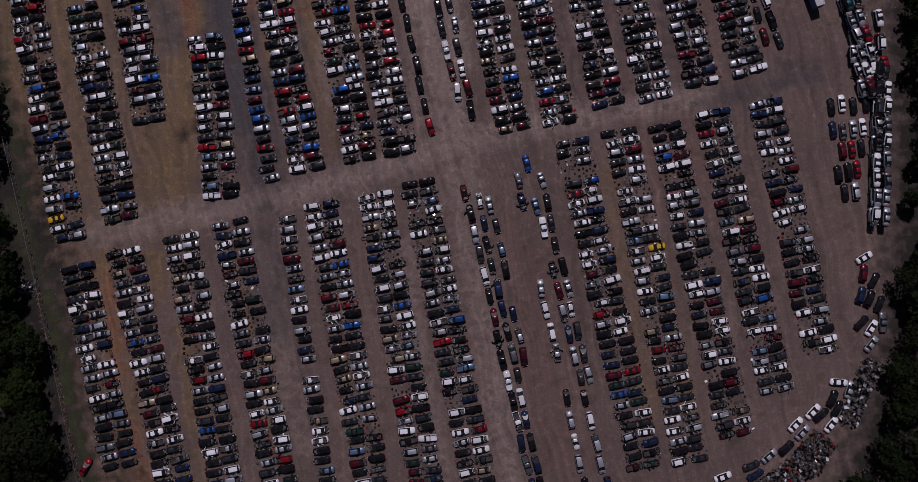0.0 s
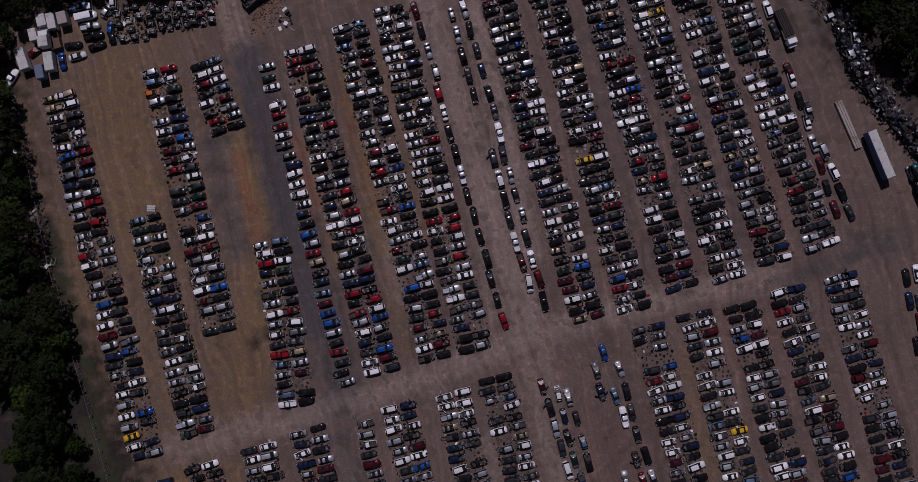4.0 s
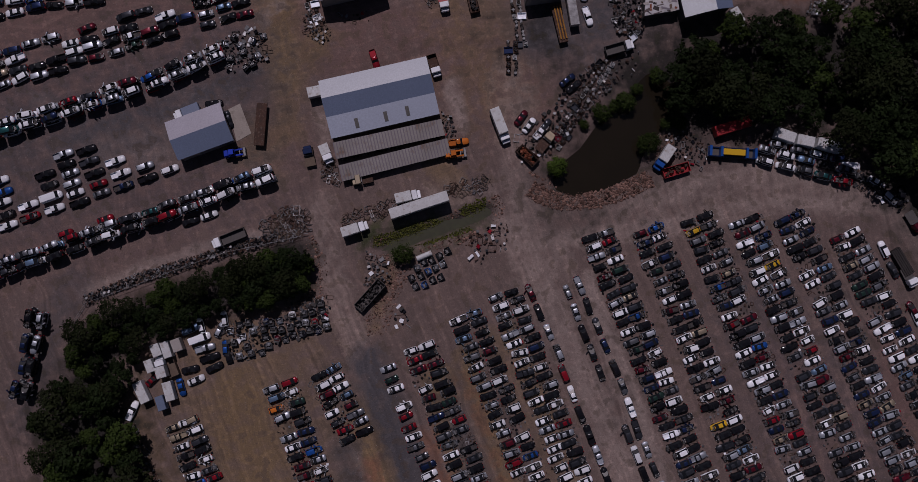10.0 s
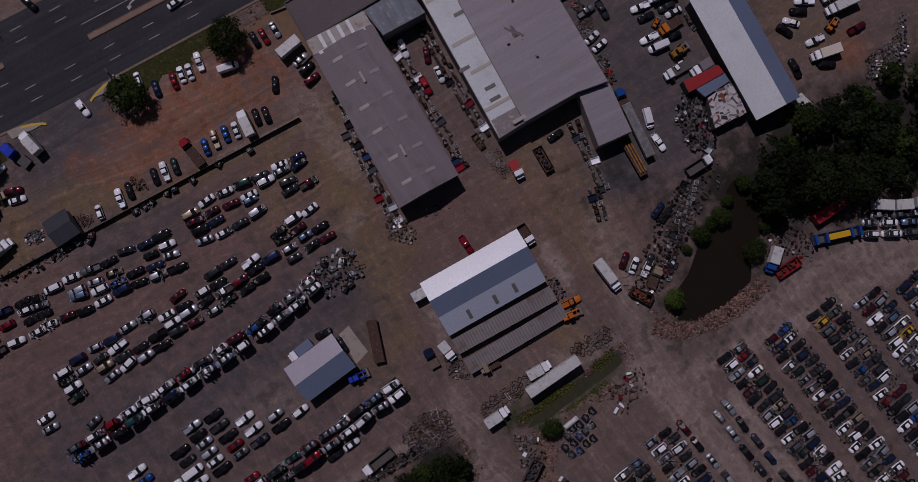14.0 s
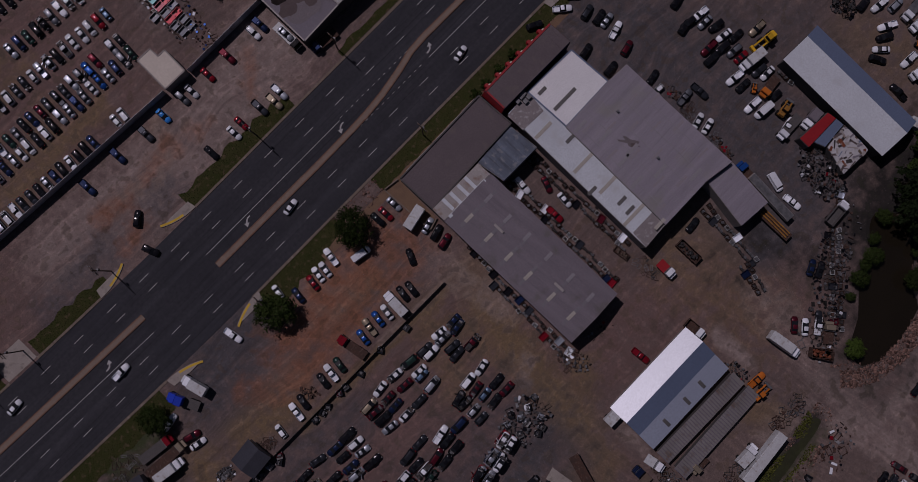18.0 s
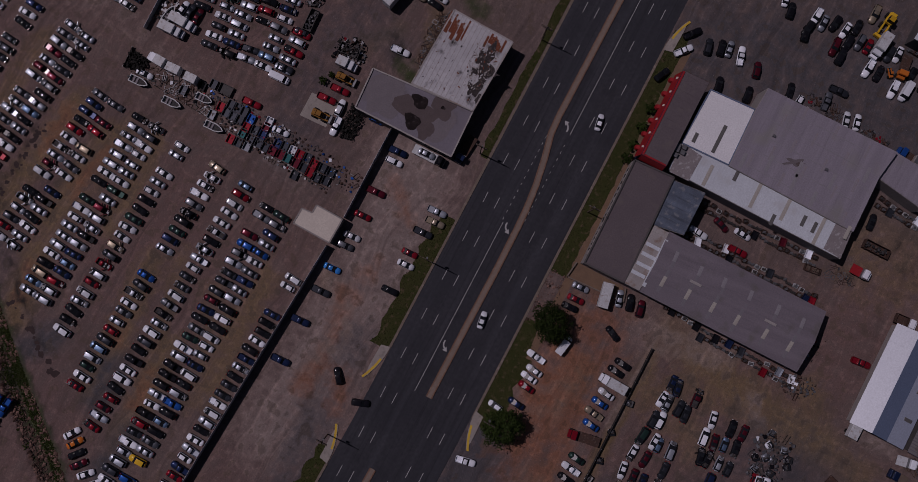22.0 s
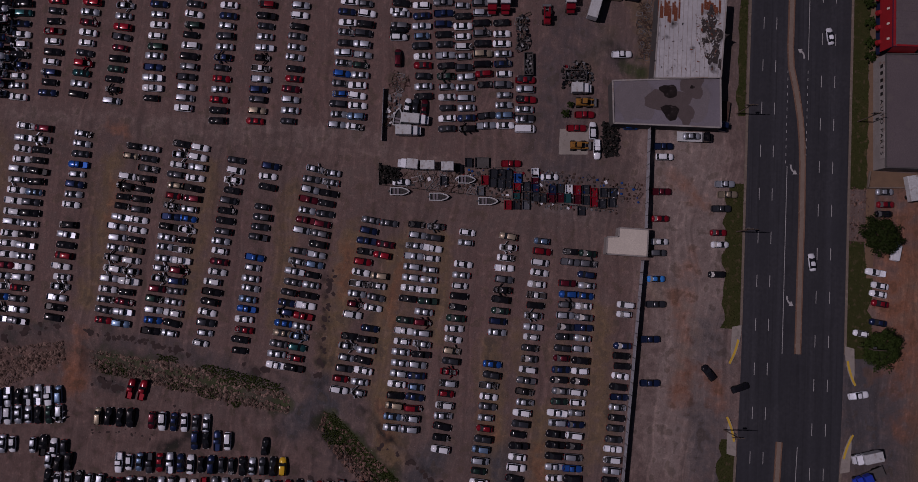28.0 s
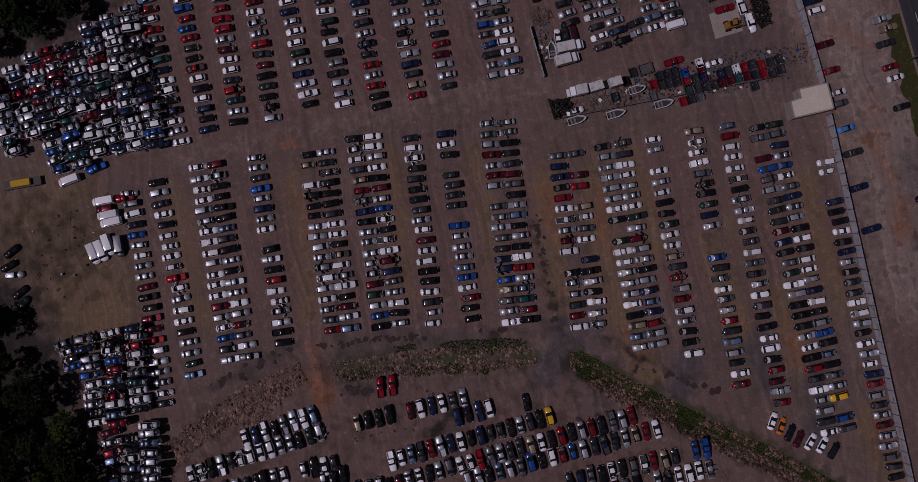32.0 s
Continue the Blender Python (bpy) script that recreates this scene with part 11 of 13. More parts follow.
car(84.8, -58.1, 42, 'sedan', 's', scale=0.93, full=False, where='at the edge of the first yard', group='cars at the yard edge')
car(80.5, -60.5, 22, 'sedan', 'd', scale=0.93, full=False, where='at the edge of the first yard', group='cars at the yard edge')
car(73.6, -63.3, 22, 'sedan', 'w', scale=0.93, full=False, where='at the edge of the first yard', group='cars at the yard edge')
car(81.5, -62.7, 32, 'sedan', 'n', scale=0.93, full=False, where='at the edge of the first yard', group='cars at the yard edge')
car(108.2, -62.9, 92, 'sedan', 'k', scale=0.93, full=False, where='at the edge of the first yard', group='cars at the yard edge')
stack(86.6, 92.0, 87.9, 85.6, seed=80, lanes=2, layers=2, spread=2.1, pitch=3.6, step=1.2, mix='kkkdddgsn')
scrap(band(86.6, 92.0, 87.9, 85.6, 5.2), 0.75, 1.25, 'crushed metal heaped along the wood', seed=480, pile=1.7, slots=(0, 1, 1, 3, 4, 0, 4, 1))
stack(87.9, 85.6, 90.2, 78.2, seed=81, lanes=2, layers=2, spread=2.1, pitch=3.6, step=1.2, mix='kkkdddgsn')
scrap(band(87.9, 85.6, 90.2, 78.2, 5.2), 0.75, 1.25, 'crushed metal heaped along the wood', seed=481, pile=1.7, slots=(0, 1, 1, 3, 4, 0, 4, 1))
stack(90.2, 78.2, 95.8, 70.4, seed=82, lanes=2, layers=2, spread=2.1, pitch=3.6, step=1.2, mix='kkkdddgsn')
scrap(band(90.2, 78.2, 95.8, 70.4, 5.2), 0.75, 1.25, 'crushed metal heaped along the wood', seed=482, pile=1.7, slots=(0, 1, 1, 3, 4, 0, 4, 1))
stack(95.8, 70.4, 100.9, 63.7, seed=83, lanes=2, layers=2, spread=2.1, pitch=3.6, step=1.2, mix='kkkdddgsn')
scrap(band(95.8, 70.4, 100.9, 63.7, 5.2), 0.75, 1.25, 'crushed metal heaped along the wood', seed=483, pile=1.7, slots=(0, 1, 1, 3, 4, 0, 4, 1))
stack(100.9, 63.7, 104.5, 58.6, seed=84, lanes=2, layers=2, spread=2.1, pitch=3.6, step=1.2, mix='kkkdddgsn')
scrap(band(100.9, 63.7, 104.5, 58.6, 5.2), 0.75, 1.25, 'crushed metal heaped along the wood', seed=484, pile=1.7, slots=(0, 1, 1, 3, 4, 0, 4, 1))
car(63.4, 115.7, -11, 'cargo_van', 'w', scale=0.95, bare=0, full=True, where='dumped beside the wood', group='wrecks at the wood edge')
car(69.5, 110.9, -39, 'sedan', 'w', scale=0.95, bare=1, full=True, where='dumped beside the wood', group='wrecks at the wood edge')
car(69.8, 108.8, 124, 'sedan', 'k', scale=0.95, bare=2, full=True, where='dumped beside the wood', group='wrecks at the wood edge')
car(71.9, 106.7, -50, 'suv', 's', scale=0.95, bare=1, full=True, where='dumped beside the wood', group='wrecks at the wood edge')
car(74.8, 106.8, 74, 'pickup_truck', 'k', scale=0.95, bare=0, full=True, where='dumped beside the wood', group='wrecks at the wood edge')
car(84.2, 92.5, 25, 'hatchback', 'w', scale=0.95, bare=1, full=True, where='dumped beside the wood', group='wrecks at the wood edge')
car(84.7, 97.0, -49, 'pickup_truck', 'k', scale=0.95, bare=0, full=True, where='dumped beside the wood', group='wrecks at the wood edge')
car(64.0, 113.3, -23, 'sedan', 'k', scale=0.95, bare=2, full=True, where='dumped beside the wood', group='wrecks at the wood edge')
car(60.5, 113.0, 17, 'sedan', 'd', scale=0.95, bare=2, full=True, where='dumped beside the wood', group='wrecks at the wood edge')
car(65.8, 112.6, -32, 'sedan', 'k', scale=0.95, bare=1, full=True, where='dumped beside the wood', group='wrecks at the wood edge')
scrap([(79.5, 97.0), (81.3, 97.4), (84.2, 92.8), (82.3, 91.9)], 0.8, 1.3, 'dark beams and frames at the edge of the wood', seed=490, slots=(2, 0, 2, 4))
stack(103.1, 53.1, 109.2, 32.1, seed=71, lanes=2, layers=3, spread=2.3, pitch=4.2)
stack(105.8, 40.7, 107.8, 32.1, seed=72, lanes=2, layers=2)
stack(111.1, 35.8, 110.5, 0.4, seed=73, lanes=2, layers=3, spread=2.2, pitch=4.2)
stack(110.4, 49.6, 112.1, 38.0, seed=74, lanes=1, layers=2)
scrap(band(104.2, 54.4, 110.2, 33.3, 4.5), 0.7, 1.2, 'crushed panels on the stacked wrecks', seed=261, pile=0.5, slots=(0, 1, 1, 3, 4))
scrap(band(109.6, -34.4, 103.9, -49.5, 4.5), 0.6, 1.3, 'heap of crushed metal by the wood', seed=262, pile=0.9, slots=(0, 1, 1, 3, 4))
scrap([(80.2, -64.4), (87.6, -60.5), (95.8, -51.3), (100.8, -54.9), (96.4, -62.1), (90.2, -64.4)], 0.6, 1.3, 'heap of crushed metal and parts by the wood', seed=263, pile=0.9, slots=(0, 1, 1, 3, 4, 5))
scrap(band(-119.1, 78.7, -113.7, 57.9, 3.5), 1.2, 1.6, 'old panels and parts along the wood', seed=264, pile=0.3)
scrap(band(-113.7, 57.9, -108.8, 35.6, 3.5), 1.2, 1.6, 'old panels and parts along the wood', seed=265, pile=0.3)
car(-117.6, 81.6, 57, 'pickup_truck', 'w', scale=0.93, full=True, where='at the edge of the wood')
pallet_stack(-84.1, 48.9, -3, 2.0, 1.6, 3, 'white panel lying on the clay', TRAILER, 'panel', 0.2)

# ---- campers and trailers below the wood ----
box_trailer(-114.3, 85.8, -72, 5.3, 'old white camper trailer parked below the wood', height=2.6, floor=0.5, name='camper_trailer', width=2.3, mat=TRAILER, group='camper trailers')
box_trailer(-111.6, 91.7, -77, 3.1, 'old white camper trailer parked below the wood', height=2.6, floor=0.5, name='camper_trailer', width=1.9, mat=TRAILER, group='camper trailers')
box_trailer(-109.6, 95.2, -76, 3.0, 'old white camper trailer parked below the wood', height=2.6, floor=0.5, name='camper_trailer', width=2.2, mat=TRAILER, group='camper trailers')
box_trailer(-107.2, 95.0, -79, 4.0, 'old white camper trailer parked below the wood', height=2.6, floor=0.5, name='camper_trailer', width=2.0, mat=TRAILER, group='camper trailers')
box_trailer(-104.6, 95.7, -77, 3.1, 'old white camper trailer parked below the wood', height=2.6, floor=0.5, name='camper_trailer', width=2.3, mat=PALE_METAL, group='camper trailers')
box_trailer(-107.8, 85.1, -82, 4.6, 'old white camper trailer parked below the wood', height=2.6, floor=0.5, name='camper_trailer', width=2.2, mat=TRAILER, group='camper trailers')
box_trailer(-110.0, 82.6, -80, 3.5, 'old white camper trailer parked below the wood', height=2.6, floor=0.5, name='camper_trailer', width=2.0, mat=BLUE_METAL, group='camper trailers')
lorry(-109.1, 91.0, 99, 5.0, 'w', 'white box truck among the campers', 'box')
open_box(-107.0, 90.7, -76, 4.7, 2.7, 1.6, 'open tan box body full of boards', WOOD)
car(-111.8, 88.3, 37, 'coupe', 'r', scale=0.93, full=True, where='parked below the wood', group='cars below the wood')
car(-110.1, 89.6, 32, 'sedan', 'r', scale=0.93, full=True, where='parked below the wood', group='cars below the wood')
car(-105.3, 85.5, -81, 'sedan', 'b', scale=0.93, full=True, where='parked below the wood', group='cars below the wood')
car(-102.6, 89.4, 5, 'sedan', 'k', scale=0.93, full=True, where='parked below the wood', group='cars below the wood')
car(-101.6, 86.7, 15, 'sedan', 'w', scale=0.93, full=True, where='parked below the wood', group='cars below the wood')
car(-96.8, 89.1, 17, 'sedan', 'k', scale=0.93, full=True, where='parked below the wood', group='cars below the wood')
car(-97.6, 91.6, 9, 'pickup_truck', 'k', scale=0.93, full=True, where='parked below the wood', group='cars below the wood')
car(-98.5, 94.0, 7, 'pickup_truck', 's', scale=0.93, full=True, where='parked below the wood', group='cars below the wood')
car(-99.4, 96.5, 12, 'cargo_van', 'w', scale=0.93, full=True, where='parked below the wood', group='cars below the wood')
car(-101.2, 99.0, 17, 'pickup_truck', 'l', scale=0.93, full=True, where='parked below the wood', group='cars below the wood')
car(-98.8, 99.5, 97, 'hatchback', 'w', scale=0.93, full=True, where='parked below the wood', group='cars below the wood')
car(-94.5, 97.8, 57, 'hatchback', 's', scale=0.93, full=True, where='parked below the wood', group='cars below the wood')
car(-93.0, 100.3, 92, 'hatchback', 'w', scale=0.93, full=True, where='parked below the wood', group='cars below the wood')
car(-93.6, 93.4, 87, 'hatchback', 'b', scale=0.93, full=True, where='parked below the wood', group='cars below the wood')
car(-93.2, 91.4, 97, 'hatchback', 'k', scale=0.93, full=True, where='parked below the wood', group='cars below the wood')
car(-117.9, 81.8, 57, 'pickup_truck', 'w', scale=0.93, full=True, where='parked below the wood', group='cars below the wood')
car(-104.9, 77.0, 7, 'sedan', 'w', scale=0.93, full=True, where='parked below the wood', group='cars below the wood')
front_clip(-92.0, 97.2, -91, 'w')
front_clip(-91.4, 94.3, 87, 'k')
front_clip(-90.6, 90.9, 90, 's')
front_clip(-89.2, 95.4, -82, 'w')
front_clip(-88.4, 92.9, 96, 'k')
front_clip(-87.7, 91.2, 99, 'g')
front_clip(-89.6, 98.3, -90, 'd')
front_clip(-87.4, 98.6, 88, 'k')
front_clip(-86.6, 96.4, 91, 's')
front_clip(-85.1, 91.0, -81, 'g')
front_clip(-84.0, 96.5, 97, 'k')
front_clip(-83.1, 98.2, 100, 'n')
front_clip(-83.8, 94.6, -89, 'd')
front_clip(-83.2, 92.4, 89, 'g')
front_clip(-82.0, 97.8, 92, 'k')
front_clip(-79.9, 98.0, -80, 's')
front_clip(-79.7, 95.8, 98, 'k')
front_clip(-81.0, 93.7, 84, 'm')
front_clip(-79.1, 93.3, -88, 'g')
front_clip(-77.5, 96.1, 90, 'd')
front_clip(-76.7, 99.0, 93, 'w')
front_clip(-77.1, 94.0, -79, 'k')
front_clip(-73.8, 98.8, 99, 'd')
front_clip(-73.7, 96.7, 85, 's')
front_clip(-75.0, 94.1, -87, 'g')
front_clip(-73.0, 94.7, 91, 'k')
front_clip(-71.5, 96.5, 94, 'r')
front_clip(-71.1, 94.3, -78, 'n')
front_clip(-71.9, 99.0, 100, 'k')
front_clip(-69.5, 100.8, 86, 'd')
front_clip(-69.4, 98.8, -86, 'g')
front_clip(-69.1, 97.1, 92, 'k')
front_clip(-68.8, 95.0, 95, 's')
front_clip(-75.6, 96.5, -77, 'k')
front_clip(-81.6, 96.1, 84, 'd')
scrap([(-95.0, 99.3), (-87.1, 99.6), (-77.8, 99.0), (-69.1, 101.9), (-67.8, 94.4), (-73.5, 92.8), (-82.1, 92.6), (-86.2, 90.1), (-94.1, 90.2)], 1.5, 1.6, 'cut-up car bodies and parts below the wood', seed=271, pile=0.3)
rocks([(-77.8, 100.4), (-71.1, 102.0), (-68.8, 107.3), (-68.5, 115.4), (-66.6, 111.9), (-67.4, 103.2), (-69.1, 100.6)], 0.8, 0.3, 'rubble beside the track below the trees', seed=21)
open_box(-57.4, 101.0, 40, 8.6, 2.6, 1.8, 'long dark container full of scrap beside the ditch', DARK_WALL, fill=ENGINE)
scrap([(-58.2, 105.2), (-56.6, 105.6), (-54.0, 106.0), (-53.6, 103.9), (-58.8, 103.2)], 1.0, 1.2, 'scrap boxes beside the container', seed=272)
rocks([(-60.1, 96.0), (-56.5, 97.8), (-52.1, 104.3), (-49.4, 105.7), (-47.5, 104.1), (-50.2, 100.1), (-53.0, 95.6), (-54.7, 91.6), (-58.9, 89.2)], 0.75, 0.32, 'rubble heap at the corner of the track', seed=22)
scrap([(-52.4, 97.1), (-49.9, 97.5), (-49.1, 92.3), (-52.7, 92.5)], 1.5, 1.6, 'steel boxes on the gravel', seed=273, slots=(3, 0, 4))

# ---- second yard: parts yard, boats, lorries ----
lorry(-78.2, 344.3, 92, 5.0, 'w', 'white camper truck in the parts yard', 'box')
box_trailer(-77.9, 339.5, -83, 3.5, 'white box body in the parts yard', height=2.8, floor=0.4, name='truck_box', width=2.2)
box_trailer(-77.6, 334.6, -83, 3.1, 'white box body in the parts yard', height=2.8, floor=0.4, name='truck_box', width=2.2)
car(-74.7, 319.1, -83, 'pickup_truck', 'r', scale=0.93, full=True, where='parked in the second yard', group='cars in the second yard')
car(-82.8, 345.4, -83, 'sedan', 'w', scale=0.93, full=True, where='parked in the second yard', group='cars in the second yard')
car(-76.8, 309.2, -83, 'sedan', 'w', scale=0.93, full=True, where='parked in the second yard', group='cars in the second yard')
car(-64.0, 346.4, -3, 'sedan', 'w', scale=0.93, full=True, where='parked in the second yard', group='cars in the second yard')
car(-63.7, 344.4, 2, 'sedan', 'd', scale=0.93, full=True, where='parked in the second yard', group='cars in the second yard')
car(-63.7, 342.2, 2, 'sedan', 'm', scale=0.93, full=True, where='parked in the second yard', group='cars in the second yard')
car(-52.1, 350.3, 7, 'minivan', 'm', scale=0.93, full=True, where='parked in the second yard', group='cars in the second yard')
car(-44.9, 351.1, -83, 'sedan', 'k', scale=0.93, full=True, where='parked in the second yard', group='cars in the second yard')
car(-46.9, 350.8, -83, 'suv', 'w', scale=0.93, full=True, where='parked in the second yard', group='cars in the second yard')
car(-40.3, 351.7, -83, 'sedan', 'w', scale=0.93, full=True, where='parked in the second yard', group='cars in the second yard')
car(-53.5, 318.2, -83, 'pickup_truck', 'r', scale=0.93, full=True, where='parked in the second yard', group='cars in the second yard')
car(-58.4, 317.3, -83, 'pickup_truck', 'r', scale=0.93, full=True, where='parked in the second yard', group='cars in the second yard')
car(-60.7, 317.3, -83, 'sedan', 'd', scale=0.93, full=True, where='parked in the second yard', group='cars in the second yard')
car(-63.0, 317.2, -83, 'pickup_truck', 'd', scale=0.93, full=True, where='parked in the second yard', group='cars in the second yard')
car(-65.7, 316.7, -83, 'cargo_van', 'w', scale=0.93, full=True, where='parked in the second yard', group='cars in the second yard')
car(-63.8, 304.1, -83, 'pickup_truck', 'r', scale=0.93, full=True, where='parked in the second yard', group='cars in the second yard')
car(-63.9, 300.0, 7, 'suv', 'w', scale=0.93, full=True, where='parked in the second yard', group='cars in the second yard')
car(-68.4, 298.4, -173, 'pickup_truck', 'w', scale=0.93, full=True, where='parked in the second yard', group='cars in the second yard')
car(-60.2, 302.5, -83, 'pickup_truck', 'r', scale=0.93, full=True, where='parked in the second yard', group='cars in the second yard')
open_box(-75.4, 326.3, -83, 3.5, 2.6, 0.9, 'empty dark trailer bed', DARK_WALL)
open_box(-79.6, 325.0, 7, 2.3, 1.75, 0.8, 'red pickup bed lying in the parts yard', PAINT['r'], 'pickup_bed', 'car part')
open_box(-77.8, 323.2, 7, 2.3, 1.75, 0.8, 'dark grey pickup bed lying in the parts yard', PAINT['d'], 'pickup_bed', 'car part')
open_box(-77.5, 321.2, 7, 2.3, 1.75, 0.8, 'dark grey pickup bed lying in the parts yard', PAINT['d'], 'pickup_bed', 'car part')
open_box(-77.5, 319.4, 7, 2.3, 1.75, 0.8, 'dark grey pickup bed lying in the parts yard', PAINT['d'], 'pickup_bed', 'car part')
open_box(-80.0, 323.1, 7, 2.3, 1.75, 0.8, 'dark grey pickup bed lying in the parts yard', PAINT['d'], 'pickup_bed', 'car part')
open_box(-79.9, 321.2, 7, 2.3, 1.75, 0.8, 'dark grey pickup bed lying in the parts yard', PAINT['d'], 'pickup_bed', 'car part')
open_box(-79.8, 319.3, 7, 2.3, 1.75, 0.8, 'dark grey pickup bed lying in the parts yard', PAINT['d'], 'pickup_bed', 'car part')
open_box(-78.1, 317.0, 7, 2.3, 1.75, 0.8, 'blue pickup bed lying in the parts yard', PAINT['b'], 'pickup_bed', 'car part')
open_box(-80.5, 316.9, 7, 2.3, 1.75, 0.8, 'red pickup bed lying in the parts yard', PAINT['r'], 'pickup_bed', 'car part')
open_box(-82.2, 316.9, 7, 2.3, 1.75, 0.8, 'teal pickup bed lying in the parts yard', PAINT['c'], 'pickup_bed', 'car part')
open_box(-79.9, 314.7, 7, 2.3, 1.75, 0.8, 'dark grey pickup bed lying in the parts yard', PAINT['d'], 'pickup_bed', 'car part')
open_box(-77.8, 312.8, 7, 2.3, 1.75, 0.8, 'maroon pickup bed lying in the parts yard', PAINT['m'], 'pickup_bed', 'car part')
open_box(-79.8, 312.5, 7, 2.3, 1.75, 0.8, 'navy blue pickup bed lying in the parts yard', PAINT['n'], 'pickup_bed', 'car part')
open_box(-76.2, 312.9, 7, 2.3, 1.75, 0.8, 'white pickup bed lying in the parts yard', PAINT['w'], 'pickup_bed', 'car part')
open_box(-82.1, 312.2, 7, 2.3, 1.75, 0.8, 'dark grey pickup bed lying in the parts yard', PAINT['d'], 'pickup_bed', 'car part')
open_box(-82.2, 310.3, 7, 2.3, 1.75, 0.8, 'dark grey pickup bed lying in the parts yard', PAINT['d'], 'pickup_bed', 'car part')
open_box(-82.4, 314.4, 7, 2.3, 1.75, 0.8, 'dark grey pickup bed lying in the parts yard', PAINT['d'], 'pickup_bed', 'car part')
open_box(-84.4, 314.2, 7, 2.3, 1.75, 0.8, 'grey pickup bed lying in the parts yard', PAINT['g'], 'pickup_bed', 'car part')
open_box(-84.7, 316.5, 7, 2.3, 1.75, 0.8, 'dark grey pickup bed lying in the parts yard', PAINT['d'], 'pickup_bed', 'car part')
open_box(-85.0, 318.6, 7, 2.3, 1.75, 0.8, 'red pickup bed lying in the parts yard', PAINT['r'], 'pickup_bed', 'car part')
open_box(-81.9, 308.3, 7, 2.3, 1.75, 0.8, 'maroon pickup bed lying in the parts yard', PAINT['m'], 'pickup_bed', 'car part')
open_box(-81.6, 306.0, 7, 2.3, 1.75, 0.8, 'maroon pickup bed lying in the parts yard', PAINT['m'], 'pickup_bed', 'car part')
open_box(-81.4, 304.2, 7, 2.3, 1.75, 0.8, 'teal pickup bed lying in the parts yard', PAINT['c'], 'pickup_bed', 'car part')
open_box(-81.4, 301.8, 7, 2.3, 1.75, 0.8, 'maroon pickup bed lying in the parts yard', PAINT['m'], 'pickup_bed', 'car part')
open_box(-81.4, 299.6, 7, 2.3, 1.75, 0.8, 'dark grey pickup bed lying in the parts yard', PAINT['d'], 'pickup_bed', 'car part')
open_box(-79.2, 297.9, 7, 2.3, 1.75, 0.8, 'red pickup bed lying in the parts yard', PAINT['r'], 'pickup_bed', 'car part')
open_box(-81.5, 297.6, 7, 2.3, 1.75, 0.8, 'red pickup bed lying in the parts yard', PAINT['r'], 'pickup_bed', 'car part')
open_box(-78.7, 300.0, 7, 2.3, 1.75, 0.8, 'dark grey pickup bed lying in the parts yard', PAINT['d'], 'pickup_bed', 'car part')
open_box(-79.1, 302.0, 7, 2.3, 1.75, 0.8, 'red pickup bed lying in the parts yard', PAINT['r'], 'pickup_bed', 'car part')
open_box(-79.2, 304.1, 7, 2.3, 1.75, 0.8, 'white pickup bed lying in the parts yard', PAINT['w'], 'pickup_bed', 'car part')
open_box(-79.3, 306.3, 7, 2.3, 1.75, 0.8, 'dark grey pickup bed lying in the parts yard', PAINT['d'], 'pickup_bed', 'car part')
open_box(-79.9, 308.2, 7, 2.3, 1.75, 0.8, 'navy blue pickup bed lying in the parts yard', PAINT['n'], 'pickup_bed', 'car part')
open_box(-78.9, 295.5, 7, 2.3, 1.75, 0.8, 'dark grey pickup bed lying in the parts yard', PAINT['d'], 'pickup_bed', 'car part')
open_box(-78.6, 293.2, 7, 2.3, 1.75, 0.8, 'dark grey pickup bed lying in the parts yard', PAINT['d'], 'pickup_bed', 'car part')
open_box(-81.6, 295.5, 7, 2.3, 1.75, 0.8, 'dark grey pickup bed lying in the parts yard', PAINT['d'], 'pickup_bed', 'car part')
open_box(-81.1, 293.2, 7, 2.3, 1.75, 0.8, 'dark grey pickup bed lying in the parts yard', PAINT['d'], 'pickup_bed', 'car part')
open_box(-84.1, 300.5, 7, 2.3, 1.75, 0.8, 'dark grey pickup bed lying in the parts yard', PAINT['d'], 'pickup_bed', 'car part')
open_box(-75.8, 329.6, 7, 2.3, 1.75, 0.8, 'dark grey pickup bed lying in the parts yard', PAINT['d'], 'pickup_bed', 'car part')
open_box(-77.7, 331.7, 7, 2.3, 1.75, 0.8, 'black pickup bed lying in the parts yard', PAINT['k'], 'pickup_bed', 'car part')
open_box(-81.1, 335.1, 7, 2.3, 1.75, 0.8, 'dark grey pickup bed lying in the parts yard', PAINT['d'], 'pickup_bed', 'car part')
open_box(-82.4, 325.8, 7, 2.3, 1.75, 0.8, 'grey pickup bed lying in the parts yard', PAINT['g'], 'pickup_bed', 'car part')
boat(-85.1, 345.4, -83, 5.0, 'old open white boat on a cradle')
boat(-85.2, 335.6, -83, 5.0, 'old open white boat on a cradle')
boat(-84.7, 323.5, -83, 5.0, 'old open white boat on a cradle')
boat(-66.8, 348.4, -3, 4.6, 'old green and white boat beside a truck')
boat(-80.1, 329.4, -83, 4.4, 'bare boat hull among rusty frames')
scrap([(-79.3, 351.4), (-79.4, 346.5), (-82.6, 345.8), (-83.9, 350.6)], 0.45, 0.8, 'heap of black tyres', seed=281, slots=(8,), pile=0.6, name='tyre_heap')
